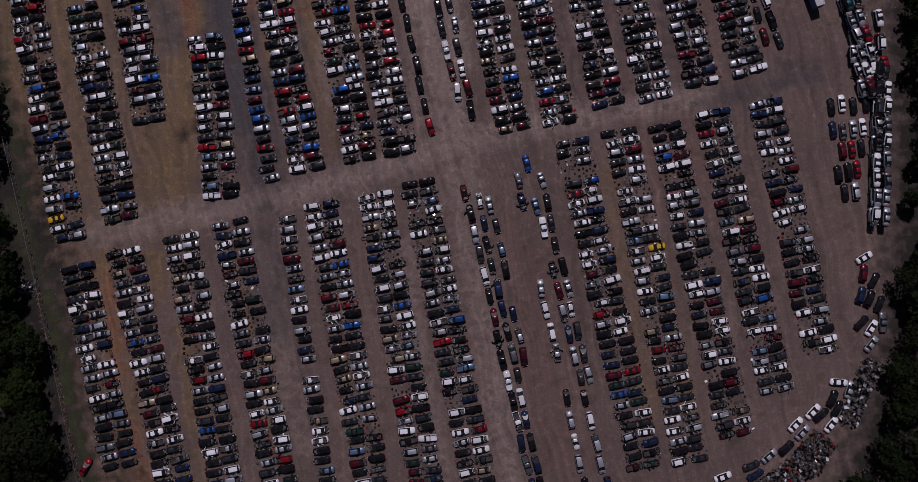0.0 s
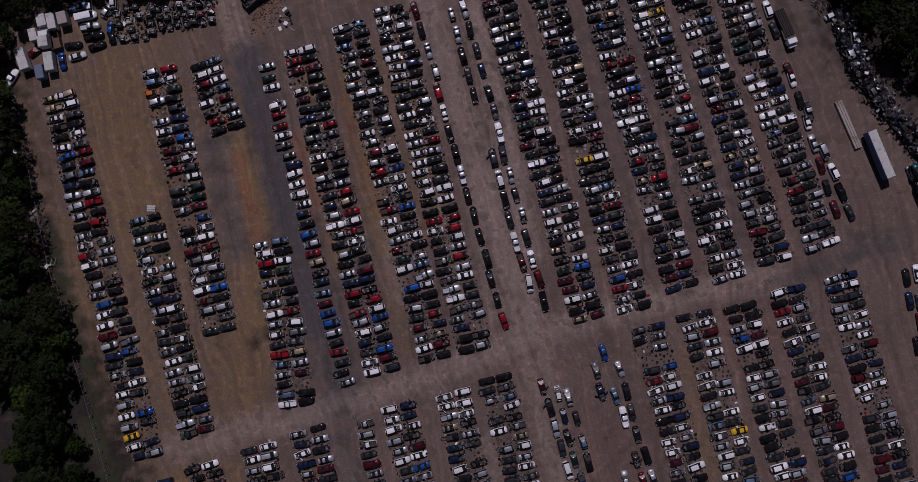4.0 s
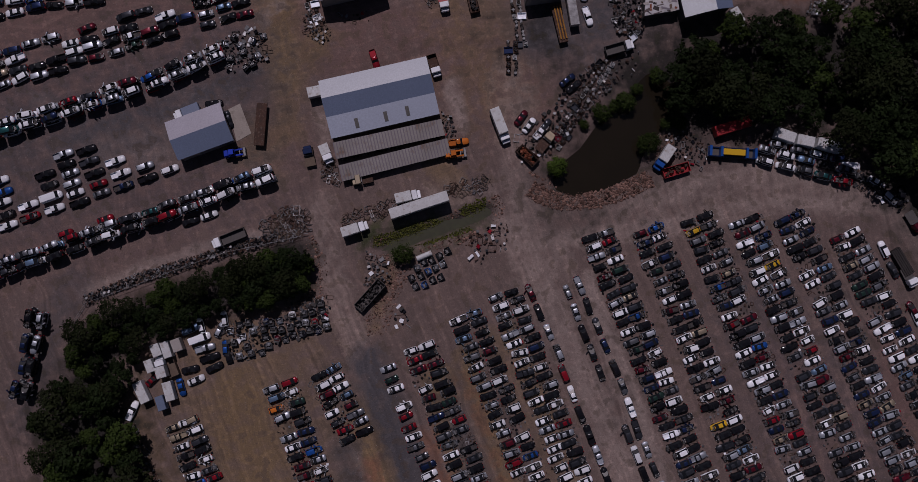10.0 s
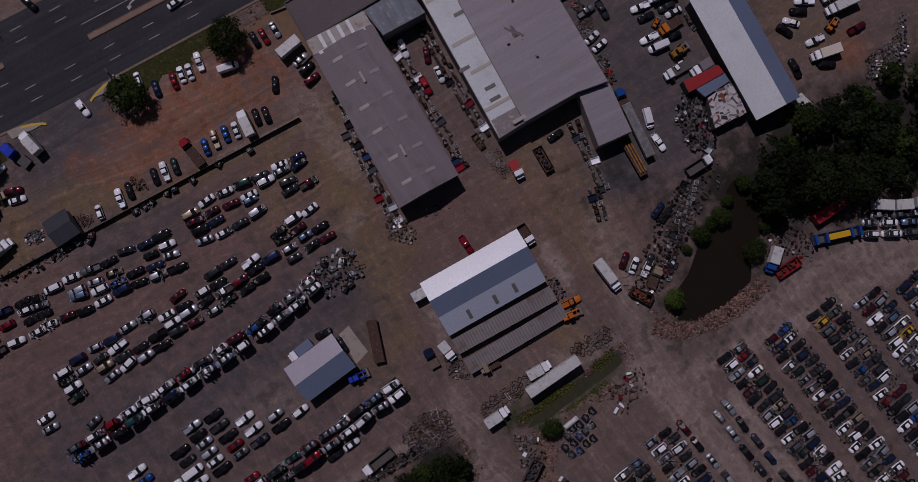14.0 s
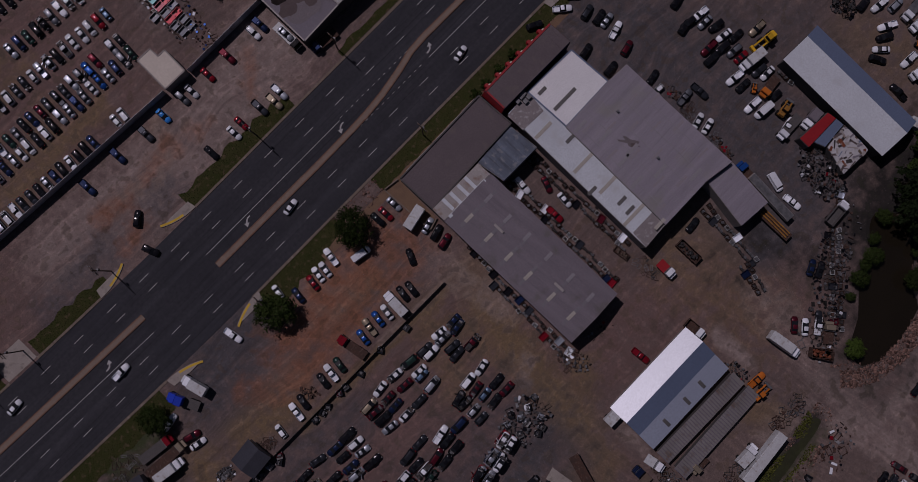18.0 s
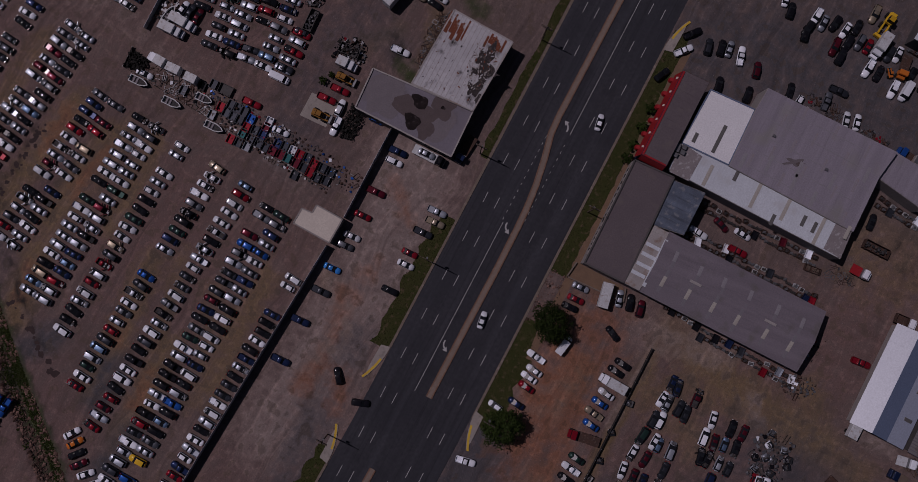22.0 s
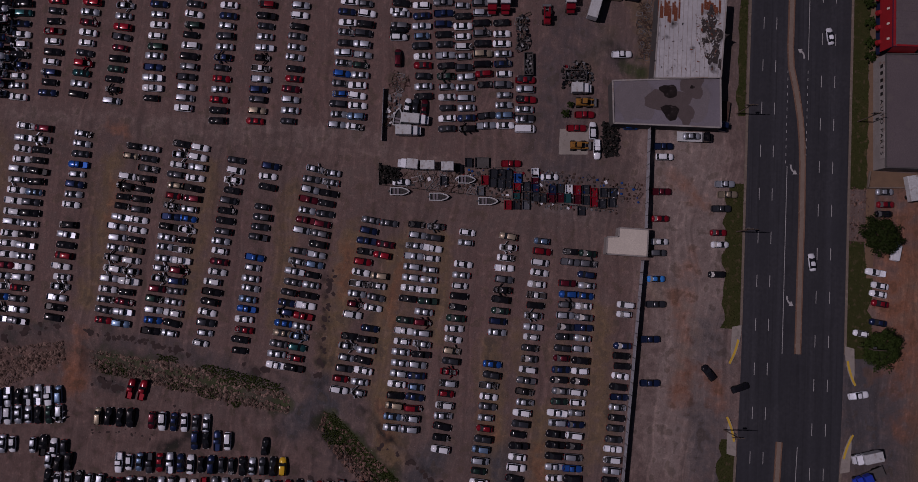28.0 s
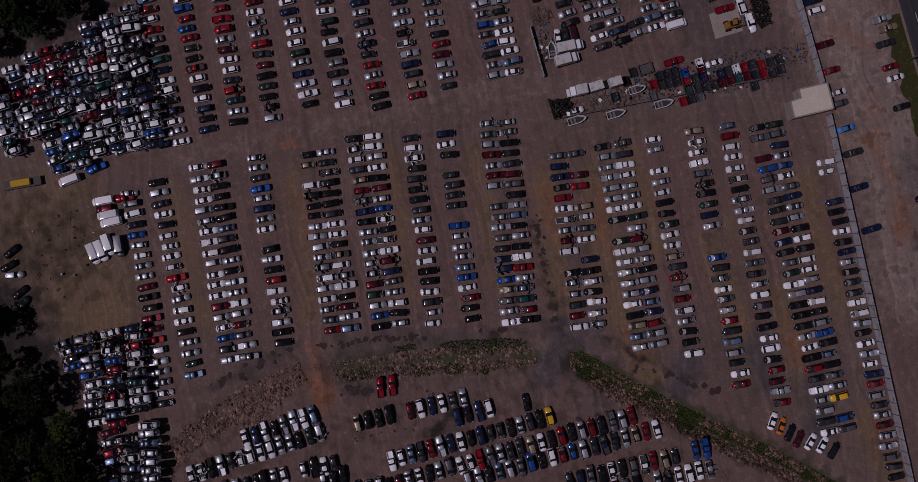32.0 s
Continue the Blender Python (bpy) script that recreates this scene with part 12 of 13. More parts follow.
scrap([(-61.5, 297.9), (-61.7, 294.2), (-69.0, 293.0), (-70.1, 296.2), (-65.5, 297.4)], 0.45, 0.8, 'heap of black tyres beside the store', seed=282, slots=(8,), pile=0.6, name='tyre_heap')
scrap([(-79.8, 345.1), (-78.7, 336.6), (-78.0, 326.0), (-83.3, 325.3), (-83.4, 338.7), (-83.1, 344.7)], 1.3, 1.6, 'rusty frames and beams in the parts yard', seed=283, slots=(2, 2, 0, 6, 3))
scrap([(-81.2, 324.3), (-79.9, 309.7), (-80.0, 292.3), (-83.6, 291.2), (-84.5, 309.1), (-84.9, 322.4)], 1.2, 1.0, 'loose parts in the parts yard', seed=284, slots=(0, 2, 5, 1, 3))
scrap([(-55.7, 351.7), (-55.7, 347.0), (-59.1, 346.6), (-60.8, 349.0), (-60.4, 351.1)], 1.1, 1.5, 'rusty frames by the fence', seed=285, slots=(2, 2, 6))
scrap([(-61.5, 351.9), (-61.0, 348.3), (-64.1, 348.2), (-68.9, 349.3), (-69.2, 351.2)], 1.0, 1.5, 'pale beams and frames by the fence', seed=286, slots=(3, 1, 2))
scrap([(-38.1, 322.3), (-36.4, 319.8), (-45.1, 318.1), (-46.6, 321.3)], 0.7, 1.2, 'heap of dark scrap', seed=287, slots=(0, 0, 4, 1), pile=0.5)
open_box(-49.4, 317.9, -172, 5.7, 2.2, 1.3, 'long open trailer full of scrap', DARK_WALL, fill=STEEL)
open_box(-50.6, 305.8, -82, 5.3, 2.6, 1.2, 'open container full of dark scrap', DARK_WALL, fill=ENGINE)
scrap([(-48.8, 309.5), (-46.9, 305.7), (-47.2, 303.0), (-51.7, 301.1), (-54.1, 308.9)], 0.9, 1.2, 'scrap heaped round a container', seed=288, pile=0.4)
lorry(-54.0, 304.2, -83, 5.0, 'w', 'white box truck in the second yard', 'box')
loader(-57.2, 302.9, -83, 'q', 'yellow wheel loader in the second yard', 'wheel_loader')
loader(-68.1, 303.0, -83, 'q', 'orange-yellow wheel loader on a slab', 'wheel_loader')
lorry(-67.0, 344.0, -87, 6.7, 'w', 'white box truck beside the parked cars', 'box')
lorry(-70.0, 345.3, -84, 6.2, 'w', 'white box truck beside the parked cars', 'box')
lorry(-35.4, 325.5, -173, 5.0, 'r', 'red truck beside the scrap row', 'box')
lorry(-35.8, 328.8, -173, 5.0, 'r', 'red truck beside the scrap row', 'box')
lorry(-33.0, 309.4, -173, 5.0, 'r', 'red truck in the second yard', 'box')
box_trailer(-32.0, 303.2, 171, 9.0, 'white trailer parked in the second yard')
loader(-36.8, 314.8, 7, 'r', 'red tractor in the second yard', 'tractor')
fence(-84.1, 350.8, -82.8, 292.8, 0.9, DARK_FENCE, 'low dark timber wall of the parts yard')
fence(-78.8, 351.5, -84.1, 350.8, 0.9, DARK_FENCE, 'low dark timber wall of the parts yard')
lorry(-62.3, 274.9, -85, 8.6, 'k', 'dark truck with a car on its trailer', 'flat', load=TRAILER, name='car_transporter')
lorry(-56.2, 268.2, 179, 7.6, 'n', 'blue flatbed truck beside the store', 'flat', load=RUSTY_STEEL, name='flatbed_truck')
car(-29.7, 299.1, -87, 'pickup_truck', 't', scale=0.93, full=True, where='parked behind the old store')
car(-29.3, 294.2, -92, 'sedan', 'k', scale=0.93, full=True, where='parked behind the old store')
car(-27.2, 294.0, -92, 'sedan', 'w', scale=0.93, full=True, where='parked behind the old store')
car(-24.7, 293.6, -92, 'sedan', 'w', scale=0.93, full=True, where='parked behind the old store')
car(-43.9, 295.1, -82, 'pickup_truck', 'w', scale=0.93, full=True, where='parked behind the old store')

scrap(band(-79.5, 331.6, -77.5, 308.1, 5.0), 1.3, 1.1, 'small parts strewn between the pickup beds', seed=495, slots=(0, 1, 2, 5, 7, 3, 4))
scrap(band(-77.5, 308.1, -78.2, 286.3, 5.0), 1.3, 1.1, 'small parts strewn between the pickup beds', seed=496, slots=(0, 1, 2, 5, 7, 3, 2))

# ---- second yard: vans and scrap at the far end ----
car(-97.6, 467.1, -166, 'cargo_van', 'w', scale=0.95, full=True, where='parked near the scrap heap', group='vans near the scrap heap')
car(-97.2, 465.1, -166, 'cargo_van', 'w', scale=0.95, full=True, where='parked near the scrap heap', group='vans near the scrap heap')
car(-96.0, 463.3, -169, 'cargo_van', 'w', scale=0.95, full=True, where='parked near the scrap heap', group='vans near the scrap heap')
car(-96.8, 460.7, 180, 'cargo_van', 'g', scale=0.95, full=True, where='parked near the scrap heap', group='vans near the scrap heap')
car(-85.2, 463.0, 91, 'cargo_van', 'w', scale=0.95, full=True, where='parked near the scrap heap', group='vans near the scrap heap')
car(-87.2, 462.8, 91, 'minivan', 'm', scale=0.95, full=True, where='parked near the scrap heap', group='vans near the scrap heap')
car(-88.8, 462.4, 92, 'cargo_van', 'w', scale=0.95, full=True, where='parked near the scrap heap', group='vans near the scrap heap')
car(-90.7, 461.9, 93, 'cargo_van', 'w', scale=0.95, full=True, where='parked near the scrap heap', group='vans near the scrap heap')
car(-78.8, 470.4, 101, 'cargo_van', 'w', scale=0.95, full=True, where='parked near the scrap heap', group='vans near the scrap heap')
car(-76.9, 463.4, 104, 'pickup_truck', 'b', scale=0.95, full=True, where='parked near the scrap heap', group='vans near the scrap heap')
car(-85.3, 457.9, 91, 'pickup_truck', 'r', scale=0.95, full=True, where='parked near the scrap heap', group='vans near the scrap heap')
car(-93.6, 486.6, -60, 'sedan', 'k', scale=0.93, full=True, where='parked near the scrap heap', group='vans near the scrap heap')
car(-99.4, 486.7, -95, 'suv', 's', scale=0.93, full=True, where='parked near the scrap heap', group='vans near the scrap heap')
car(-103.8, 486.0, -60, 'sedan', 'k', scale=0.93, full=True, where='parked near the scrap heap', group='vans near the scrap heap')
car(-97.0, 487.8, -70, 'sedan', 'k', scale=0.93, full=True, where='parked near the scrap heap', group='vans near the scrap heap')
car(-106.8, 485.7, -40, 'sedan', 'e', scale=0.93, full=True, where='parked near the scrap heap', group='vans near the scrap heap')
crane = thing("yellow_baler", turned(-77.6, 481.5, -90), "yellow and black scrap baler beside the heap", "machine")
part("bed", boxed(-4.5, 4.5, -1.1, 1.1, 0.4, 1.0), DARK_WALL, crane)
part("press", boxed(-2.5, 2.2, -0.8, 0.8, 1.0, 1.9, 0.08), PAINT["y"], crane)
for k in (-3.5, 3.5):
    for y in (-0.9, 0.9):
        wheel_pair(crane, k, y, 0.45)
scrap([(-88.8, 481.2), (-84.2, 465.4), (-98.6, 466.2), (-108.2, 477.6), (-100.2, 482.2)], 4.0, 0.8, 'bits of scrap on the bare ground', seed=291)
car(-165.6, 311.6, -30, 'sedan', 'w', scale=0.93, where='parked beside the ditch', area='second yard')
car(-167.1, 309.7, -30, 'sedan', 'o', scale=0.93, where='parked beside the ditch', area='second yard')
car(-169.1, 307.9, -35, 'sedan', 'k', scale=0.93, where='parked beside the ditch', area='second yard')
car(-170.9, 306.1, -35, 'sedan', 'm', scale=0.93, where='parked beside the ditch', area='second yard')
car(-172.0, 303.4, -40, 'sedan', 'w', scale=0.93, where='parked beside the ditch', area='second yard')
car(-173.2, 300.7, -40, 'sedan', 'w', scale=0.93, where='parked beside the ditch', area='second yard')
car(-175.1, 298.2, -40, 'sedan', 'k', scale=0.93, where='parked beside the ditch', area='second yard')

# ---- front lot lorries ----
lorry(-85.4, 207.3, 92, 7.0, 'w', 'white box truck on the front lot', 'box')
lorry(-100.3, 206.3, 104, 8.0, 'r', 'red flatbed truck with a brown bed', 'flat', load=RUSTY_STEEL, name='flatbed_truck')
box_trailer(-68.2, 220.2, 16, 6.3, 'cream bus body beside the warehouse', height=3.0, name='bus_body', mat=TRAILER)
scrap([(-116.8, 207.0), (-114.1, 205.8), (-113.8, 202.6), (-117.0, 203.8)], 0.8, 1.3, 'red rusty farm machine on the lot', seed=301, slots=(5, 2, 2))
for x, y, turn, color in ((-102.9, 200.0, 20, 'k'), (-107.9, 200.0, 87, 'd'), (-110.0, 199.8, 154, 'm'), (-114.3, 199.2, 221, 'k'), (-116.2, 198.8, 288, 'k'), (-118.6, 198.7, 355, 'd'), (-130.7, 197.9, 62, 'm'), (-131.8, 196.8, 129, 'k'), (-134.3, 197.6, 196, 's'), (-137.0, 197.5, 263, 'd'), (-138.6, 197.5, 330, 'k'), (-95.6, 201.2, 37, 'k'), (-87.3, 201.1, 104, 'd')):
    front_clip(x, y, turn, color)
lorry(-135.0, 224.4, 109, 6.8, 'w', 'white box truck on the front lot', 'box')
tractor = lorry(-139.6, 223.2, 119, 8.1, 'u', 'vivid blue tractor unit with a sleeper cab', 'flat', load=DARK_WALL, name='tractor_unit')
part('sleeper', boxed(-0.15, 1.75, -1.15, 1.15, 1.15, 3.3, 0.15), PAINT['u'], tractor)
car(-145.7, 221.5, 15, 'pickup_truck', 'w', scale=0.93, full=True, where='parked on the front lot')
tree(-28.0, 234.3, -1, 1.2, 'low round shrub in the verge', category='shrub', name='shrub')
tree(-22.9, 235.0, -1, 1.2, 'low round shrub in the verge', category='shrub', name='shrub')
tree(-32.9, 233.9, -1, 1.2, 'low round shrub in the verge', category='shrub', name='shrub')
tree(-36.6, 233.4, -1, 1.2, 'low round shrub in the verge', category='shrub', name='shrub')

# ---- the sign on the store front ----
sign = thing('store_sign', turned(-50.69, 230.82, -174.1), 'dark letters of an auto parts sign on a pale board', 'sign')
part('sign_board', boxed(-12.4, 11.7, -0.12, 0.0, 3.4, 5.5), PALE_METAL, sign)
for letter, at in (('A', -2.30), ('U', -0.50), ('T', 1.00), ('O', 2.60), ('P', 4.70), ('A', 6.10), ('R', 7.50), ('T', 9.00), ('S', 10.40)):
    curve = bpy.data.curves.new("sign_letter", "FONT")
    curve.body, curve.size, curve.extrude, curve.align_x, curve.align_y = letter, 1.75, 0.03, "CENTER", "CENTER"
    glyph = new("sign_letter", curve)
    glyph.data.materials.append(SIGN_DARK)
    glyph.parent = sign
    glyph.matrix_local = pose(at, -0.16, 4.45, 90, 0, 0)
for at in (-11.10, -9.40, -7.60, -5.90, -4.20):
    part('sign_bar', boxed(at - 0.42, at + 0.42, -0.2, -0.13, 3.9, 5.0), SIGN_DARK, sign)
car(-62.3, 275.7, -83, 'sedan', 's', scale=0.93, full=True, where='carried on a flatbed transporter', z=1.15)
strip('verge', [on_road(s, 30.9) for s in range(78, 170, 4)] + [on_road(s, 33.0) for s in range(166, 76, -4)], 0.026, MULCH, 'bare brown soil strip along the store front', category='soil')

# ---- bushes on the pond banks ----
for n, (x, y) in enumerate(((35.4, 138.8), (33.2, 136.8), (37.9, 141.2), (74.3, 130.0), (74.1, 135.4), (75.4, 125.1), (70.6, 127.3), (77.6, 131.1))):
    tree(x, y, (0, 2, 3)[n % 3], 1.15, 'broadleaf tree in the dark wood round the yard')
tree(19.4, 144.2, 4, 0.39, 'leafy bush on the bank of the pond', category='shrub', name='shrub')
tree(10.8, 139.1, 4, 0.46, 'leafy bush on the bank of the pond', category='shrub', name='shrub')
tree(4.5, 137.0, 4, 0.43, 'leafy bush on the bank of the pond', category='shrub', name='shrub')
tree(14.2, 141.7, 4, 0.29, 'leafy bush on the bank of the pond', category='shrub', name='shrub')
tree(24.3, 137.9, 4, 0.50, 'leafy bush on the bank of the pond', category='shrub', name='shrub')
tree(20.2, 132.5, 4, 0.32, 'leafy bush on the bank of the pond', category='shrub', name='shrub')
tree(23.3, 132.3, 4, 0.36, 'leafy bush on the bank of the pond', category='shrub', name='shrub')
tree(14.7, 128.2, 4, 0.52, 'leafy bush on the bank of the pond', category='shrub', name='shrub')
tree(0.1, 134.9, 4, 0.23, 'leafy bush on the bank of the pond', category='shrub', name='shrub')
tree(8.2, 138.5, 4, 0.29, 'leafy bush on the bank of the pond', category='shrub', name='shrub')
tree(-60.6, 307.2, -1, 0.90, 'dark shrub beside the old store', category='shrub', name='shrub')
tree(-58.2, 306.3, -1, 0.70, 'dark shrub beside the old store', category='shrub', name='shrub')
blade_patch(band(-141.6, 355.5, -149.7, 346.1, 2.6), 0.5, 0.42, 'dark green grass along the bottom of the ditch', WEEDS, 60, 'ditch_grass')
blade_patch(band(-149.7, 346.1, -163.1, 328.3, 2.6), 0.5, 0.42, 'dark green grass along the bottom of the ditch', WEEDS, 61, 'ditch_grass')
blade_patch(band(-163.1, 328.3, -174.7, 311.6, 2.6), 0.5, 0.42, 'dark green grass along the bottom of the ditch', WEEDS, 62, 'ditch_grass')
blade_patch(band(-174.7, 311.6, -185.3, 297.7, 2.6), 0.5, 0.42, 'dark green grass along the bottom of the ditch', WEEDS, 63, 'ditch_grass')
blade_patch(band(-144.4, 356.0, -156.2, 341.5, 1.2), 0.5, 0.42, 'dark green grass along the bottom of the ditch', WEEDS, 66, 'ditch_grass')
blade_patch(band(-156.2, 341.5, -170.0, 323.8, 1.2), 0.5, 0.42, 'dark green grass along the bottom of the ditch', WEEDS, 67, 'ditch_grass')

# ---- lorries and clutter on the corner lot ----
strip('driveway', [(-184.1, 231.8), (-168.8, 226.4), (-169.1, 224.0), (-170.7, 219.9), (-171.5, 215.3), (-171.3, 210.7), (-177.1, 209.8), (-193.4, 218.6)], 0.014, ASPHALT, 'dark asphalt driveway onto the corner lot', category='road')
lorry(-151.9, 218.7, -3, 9.7, 'r', 'red truck with a dark bed', 'flat', load=DARK_WALL, name='flatbed_truck')
lorry(-151.6, 215.3, 1, 12.0, 't', 'brown flatbed truck with long beams', 'flat', load=RUSTY_STEEL, name='flatbed_truck')
lorry(-152.5, 212.8, -4, 7.6, 'w', 'white box truck on the corner lot', 'box')
lorry(-151.9, 203.3, 17, 7.2, 'w', 'long white box truck on the corner lot', 'box')
open_box(-160.0, 207.7, -3, 10.8, 2.5, 1.6, 'rusty container beside the black-roofed hut', RUSTY_STEEL)
car(-146.0, 221.3, -2, 'pickup_truck', 'w', scale=0.93, full=True, where='parked on the corner lot', group='cars on the corner lot')
car(-143.6, 215.5, -12, 'suv', 'm', scale=0.93, full=True, where='parked on the corner lot', group='cars on the corner lot')
car(-143.7, 213.1, -7, 'sedan', 'w', scale=0.93, full=True, where='parked on the corner lot', group='cars on the corner lot')
car(-159.5, 205.6, 1, 'coupe', 'b', scale=0.93, full=True, where='parked on the corner lot', group='cars on the corner lot')
car(-165.2, 204.7, -2, 'pickup_truck', 'w', scale=0.93, full=True, where='parked on the corner lot', group='cars on the corner lot')
car(-126.6, 202.0, -7, 'hatchback', 'w', scale=0.93, full=True, where='parked on the corner lot', group='cars on the corner lot')
scrap([(-145.3, 204.8), (-141.2, 204.0), (-141.9, 201.5), (-145.5, 202.0), (-146.1, 203.2)], 0.6, 1.2, 'white poles and frames beside the hut', seed=311, slots=(3, 1, 0))
scrap([(-132.7, 203.5), (-129.0, 202.6), (-129.5, 200.4), (-132.8, 201.4)], 0.8, 1.2, 'red and brown scrap beside the fence', seed=312, slots=(2, 5, 2))
scrap(band(-137.0, 197.2, -158.4, 196.3, 3.0), 1.5, 1.8, 'dark car fragments along the fence', seed=313, slots=(0, 0, 4, 4, 1, 8))
scrap([(-161.9, 223.9), (-156.5, 221.3), (-157.4, 216.9), (-161.8, 217.9), (-164.8, 218.8), (-164.8, 220.9)], 1.2, 1.0, 'rubbish on the dry grass', seed=314, slots=(2, 6, 0))

# ---- cars of striking colour in the rows ----
tint('r', (-35.6, 52.6), (-35.0, 47.9), (-45.0, 38.1), (-34.3, 28.0), (-25.1, 46.3), (-14.3, 43.9), (-9.7, 45.0), (-8.7, 42.7), (-7.9, 35.4), (-51.8, 23.7), (-70.8, 40.0), (-33.4, 22.8), (-15.7, 22.4), (-80.4, 83.2), (-52.7, 70.8), (-52.4, 68.8), (-39.9, 68.0), (-69.1, 69.3), (-78.9, 55.7), (-36.4, 52.5), (-0.0, 19.7), (-14.8, 77.8))
tint('o', (-83.1, 78.1))
tint('b', (-46.0, 40.4), (-25.0, 56.7), (-72.2, 47.1), (-22.1, 28.5), (-28.5, 21.2), (-22.4, 46.7), (-40.7, 23.3), (-68.1, 28.4))
tint('w', (-49.5, 54.6), (-49.1, 52.3), (-48.2, 50.2), (-41.0, 43.4), (-36.8, 43.3), (-29.7, 41.8))
tint('y', (21.4, 59.0), (55.5, -8.6), (-90.0, -5.2))
tint('y', (41.0, 93.6), (21.9, 59.8))
tint('r', (-125.2, 414.2), (-123.1, 379.8), (-118.7, 366.4), (-128.7, 366.4))
tint('b', (-118.3, 380.0), (-121.9, 370.5), (-125.2, 399.5))
tint('c', (-126.1, 366.3))
tint('y', (-154.7, 364.5))
tint('r', (-154.5, 308.8), (-134.1, 326.7), (-161.4, 285.0), (-155.2, 317.3), (-154.0, 300.1), (-160.4, 362.5), (-164.7, 362.1), (-162.6, 342.7), (-170.5, 340.6), (-158.3, 345.3), (-38.8, 443.9), (-41.3, 444.2), (-44.0, 443.3), (-46.3, 442.5), (-44.3, 434.7), (-49.3, 434.6), (-43.9, 427.3), (-46.5, 426.8), (-48.9, 426.6), (-57.1, 434.9), (-43.4, 418.8), (-53.4, 418.6))
tint('y', (-162.5, 294.7), (-155.0, 364.7))
tint('l', (-131.5, 335.3), (-145.8, 317.0), (-139.1, 339.9))
tint('b', (-170.5, 333.7), (-164.9, 359.7), (-167.7, 293.9), (-41.9, 435.6), (-46.8, 434.8))
tint('c', (-53.6, 442.8), (-66.4, 426.9))

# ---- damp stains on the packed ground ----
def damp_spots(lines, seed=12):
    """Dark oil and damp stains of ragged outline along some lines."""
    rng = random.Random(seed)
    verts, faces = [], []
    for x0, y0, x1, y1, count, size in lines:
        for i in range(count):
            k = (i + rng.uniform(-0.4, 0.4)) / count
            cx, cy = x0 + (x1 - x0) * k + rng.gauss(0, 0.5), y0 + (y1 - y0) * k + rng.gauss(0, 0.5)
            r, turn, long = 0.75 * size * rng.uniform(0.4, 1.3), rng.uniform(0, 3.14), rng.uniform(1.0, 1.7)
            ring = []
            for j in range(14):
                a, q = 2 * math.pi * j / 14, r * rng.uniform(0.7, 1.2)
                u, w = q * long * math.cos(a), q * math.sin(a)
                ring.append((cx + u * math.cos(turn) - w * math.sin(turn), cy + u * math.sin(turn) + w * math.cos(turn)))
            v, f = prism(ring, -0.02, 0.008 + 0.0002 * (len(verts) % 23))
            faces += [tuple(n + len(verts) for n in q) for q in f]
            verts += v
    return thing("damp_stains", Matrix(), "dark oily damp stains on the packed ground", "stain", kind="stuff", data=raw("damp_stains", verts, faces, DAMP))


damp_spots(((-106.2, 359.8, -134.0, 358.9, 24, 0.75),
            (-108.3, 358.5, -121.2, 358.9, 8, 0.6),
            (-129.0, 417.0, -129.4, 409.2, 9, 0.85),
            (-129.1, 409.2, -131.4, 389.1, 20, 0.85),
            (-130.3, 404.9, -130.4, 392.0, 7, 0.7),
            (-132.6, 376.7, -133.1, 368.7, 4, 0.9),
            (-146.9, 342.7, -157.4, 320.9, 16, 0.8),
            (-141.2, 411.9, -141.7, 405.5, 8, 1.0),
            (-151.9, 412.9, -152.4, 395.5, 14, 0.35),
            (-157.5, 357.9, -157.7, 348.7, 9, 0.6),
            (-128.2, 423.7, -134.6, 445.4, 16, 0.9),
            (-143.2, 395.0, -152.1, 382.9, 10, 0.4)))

# ---- the silt bank beside the first yard, and the slab of the second ----
rocks(band(-92.5, -23.8, -90.9, -32.2, 1.1), 0.36, 0.2, 'thin bank of pale rubble along the yard edge', seed=400)
rocks(band(-90.9, -32.2, -88.0, -40.5, 1.1), 0.36, 0.2, 'thin bank of pale rubble along the yard edge', seed=401)
rocks(band(-88.0, -40.5, -85.2, -50.2, 1.1), 0.36, 0.2, 'thin bank of pale rubble along the yard edge', seed=402)
rocks(band(-85.2, -50.2, -82.8, -59.9, 1.1), 0.36, 0.2, 'thin bank of pale rubble along the yard edge', seed=403)
rocks(band(-82.8, -59.9, -79.4, -70.8, 1.1), 0.36, 0.2, 'thin bank of pale rubble along the yard edge', seed=404)
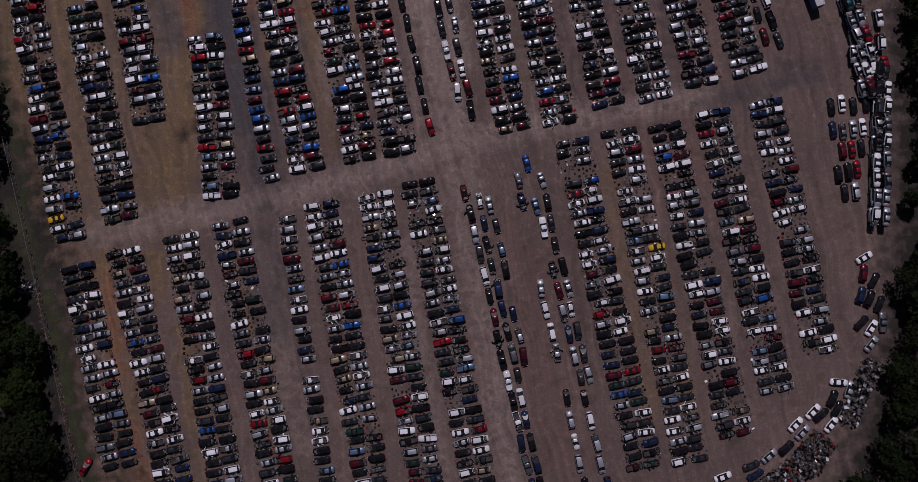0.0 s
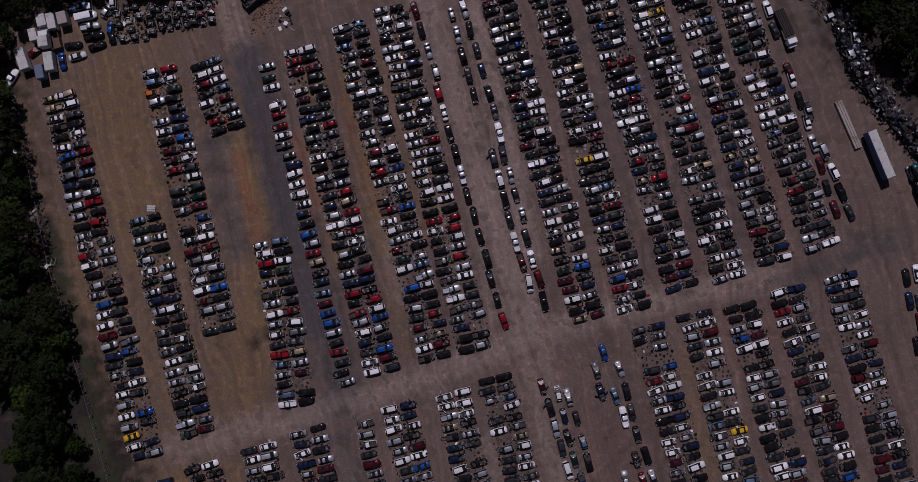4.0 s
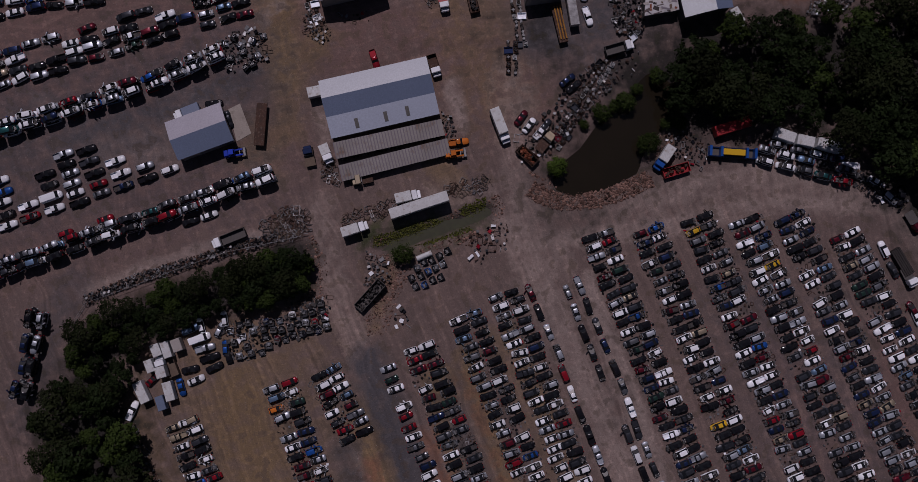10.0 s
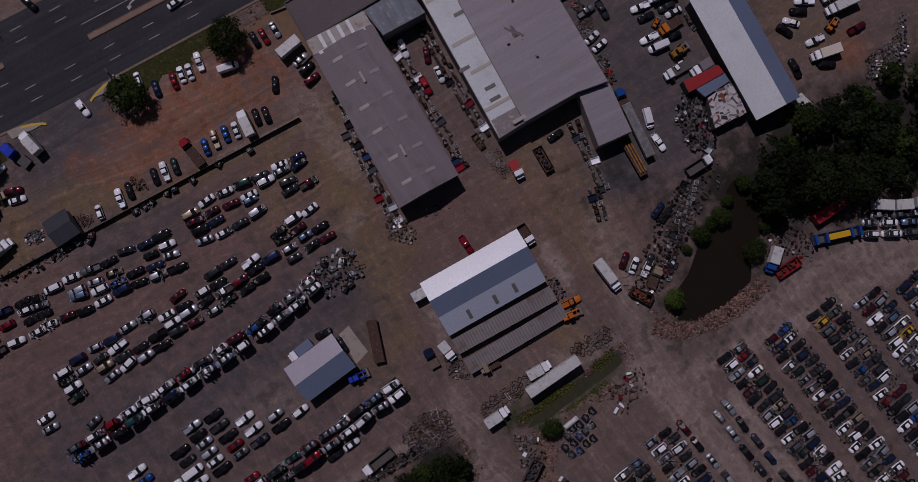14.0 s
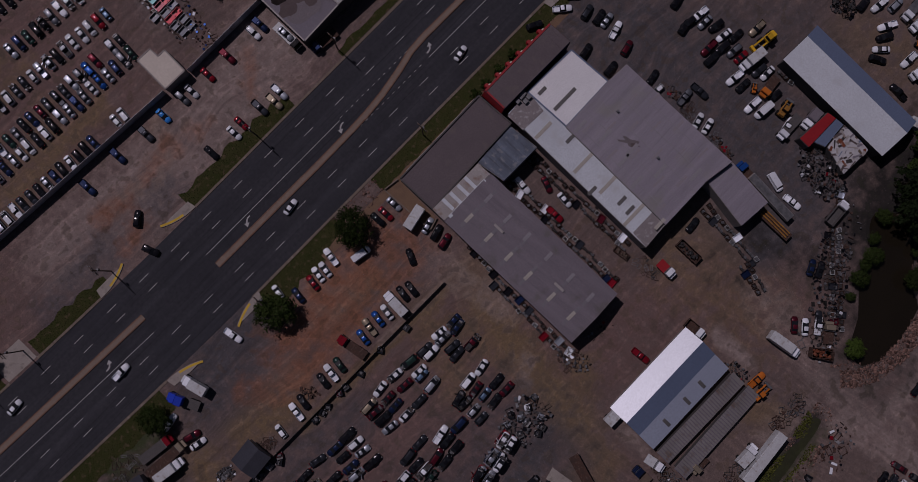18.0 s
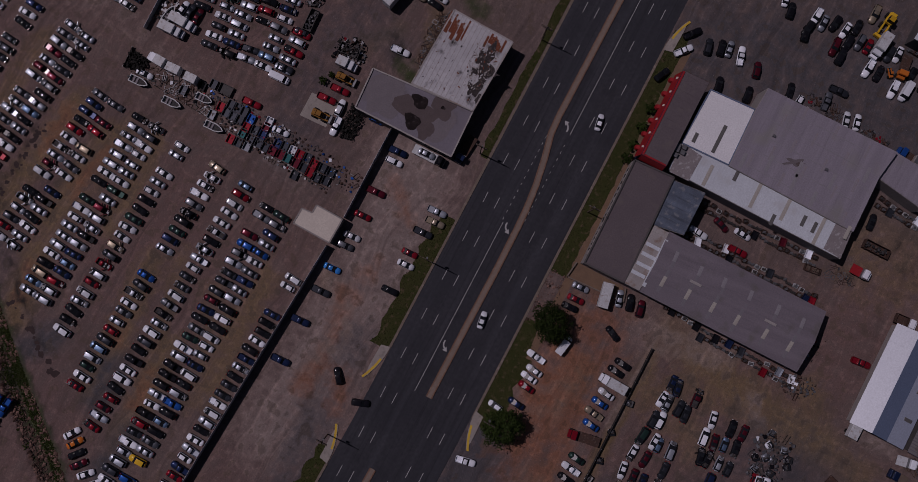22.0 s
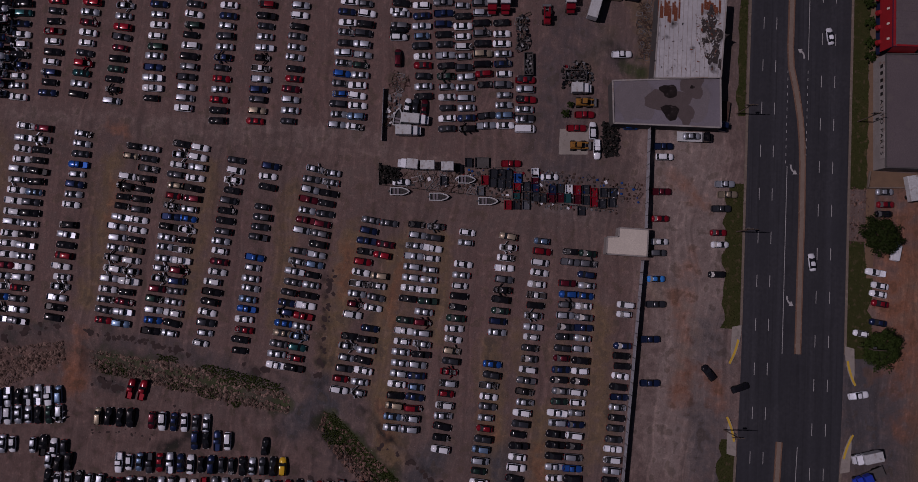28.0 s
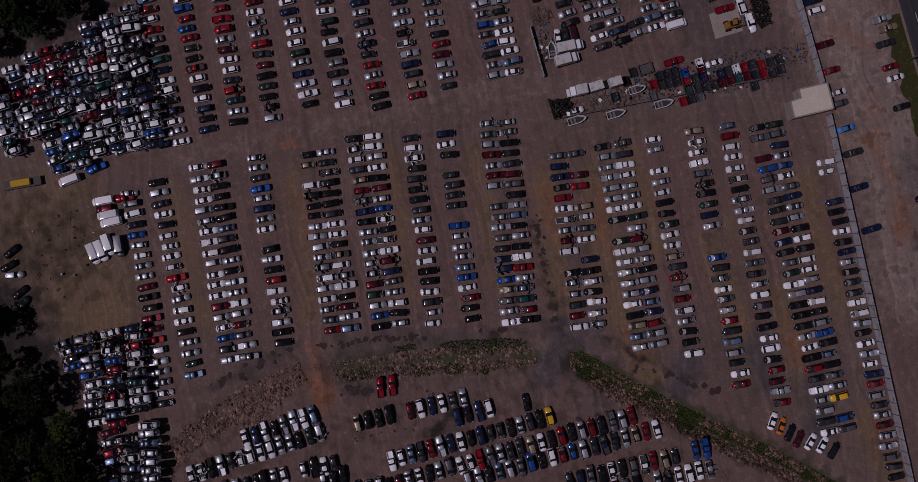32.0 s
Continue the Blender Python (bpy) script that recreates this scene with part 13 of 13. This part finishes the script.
car(-78.9, -64.9, 62, 'sedan', 'r', scale=0.93, full=True, where='abandoned on the muddy bank')
scrap([(-97.1, -20.3), (-93.5, -21.0), (-92.6, -24.5), (-96.9, -23.9)], 0.8, 1.1, 'pale scrap at the edge of the wood', seed=410, slots=(1, 1, 3, 0))
strip('slab', [(-64.4, 308.1), (-63.3, 300.8), (-69.9, 300.5), (-70.8, 307.6)], 0.03, CONCRETE, 'worn concrete slab under parked machines', thick=1)
scrap(band(-29.7, 291.0, -44.1, 288.7, 3.0), 0.8, 1.2, 'brown debris and boards along the old store', seed=411, slots=(2, 6, 2, 0))

# ---- more of the pond bank and the row ends ----
rocks(band(-15.2, 121.4, -12.0, 118.6, 4.2), 0.36, 0.38, 'reddish broken rock on the bank of the pond', seed=430, bare=2.0)
rocks(band(-12.0, 118.6, -7.2, 116.8, 4.2), 0.36, 0.38, 'reddish broken rock on the bank of the pond', seed=431, bare=2.0)
rocks(band(-7.2, 116.8, 0.8, 116.4, 4.2), 0.36, 0.38, 'reddish broken rock on the bank of the pond', seed=432, bare=2.0)
rocks(band(0.8, 116.4, 8.2, 117.6, 4.2), 0.36, 0.38, 'reddish broken rock on the bank of the pond', seed=433, bare=2.0)
rocks(band(8.2, 117.6, 14.7, 119.7, 4.2), 0.36, 0.38, 'reddish broken rock on the bank of the pond', seed=434, bare=2.0)
front_clip(-84.2, 167.1, -8, 's')
front_clip(-81.9, 168.3, 45, 'k')
front_clip(-80.3, 164.4, 98, 'g')
front_clip(-77.7, 167.0, 151, 'w')
front_clip(-76.8, 163.1, 24, 's')
front_clip(-83.3, 163.3, 77, 'd')
front_clip(-80.0, 160.6, 130, 'k')
front_clip(-74.8, 167.7, 3, 'g')
front_clip(-80.7, 166.2, 56, 's')
front_clip(-78.2, 161.1, 109, 'k')
tint('y', (22.2, 106.2))
tint('k', (-6.6, 47.9), (-5.7, 43.0), (-4.5, 38.1), (-3.0, 33.5), (-2.0, 28.6), (-0.9, 24.1))
tint('r', (0.5, 19.4))


place_cars()
build_ground()
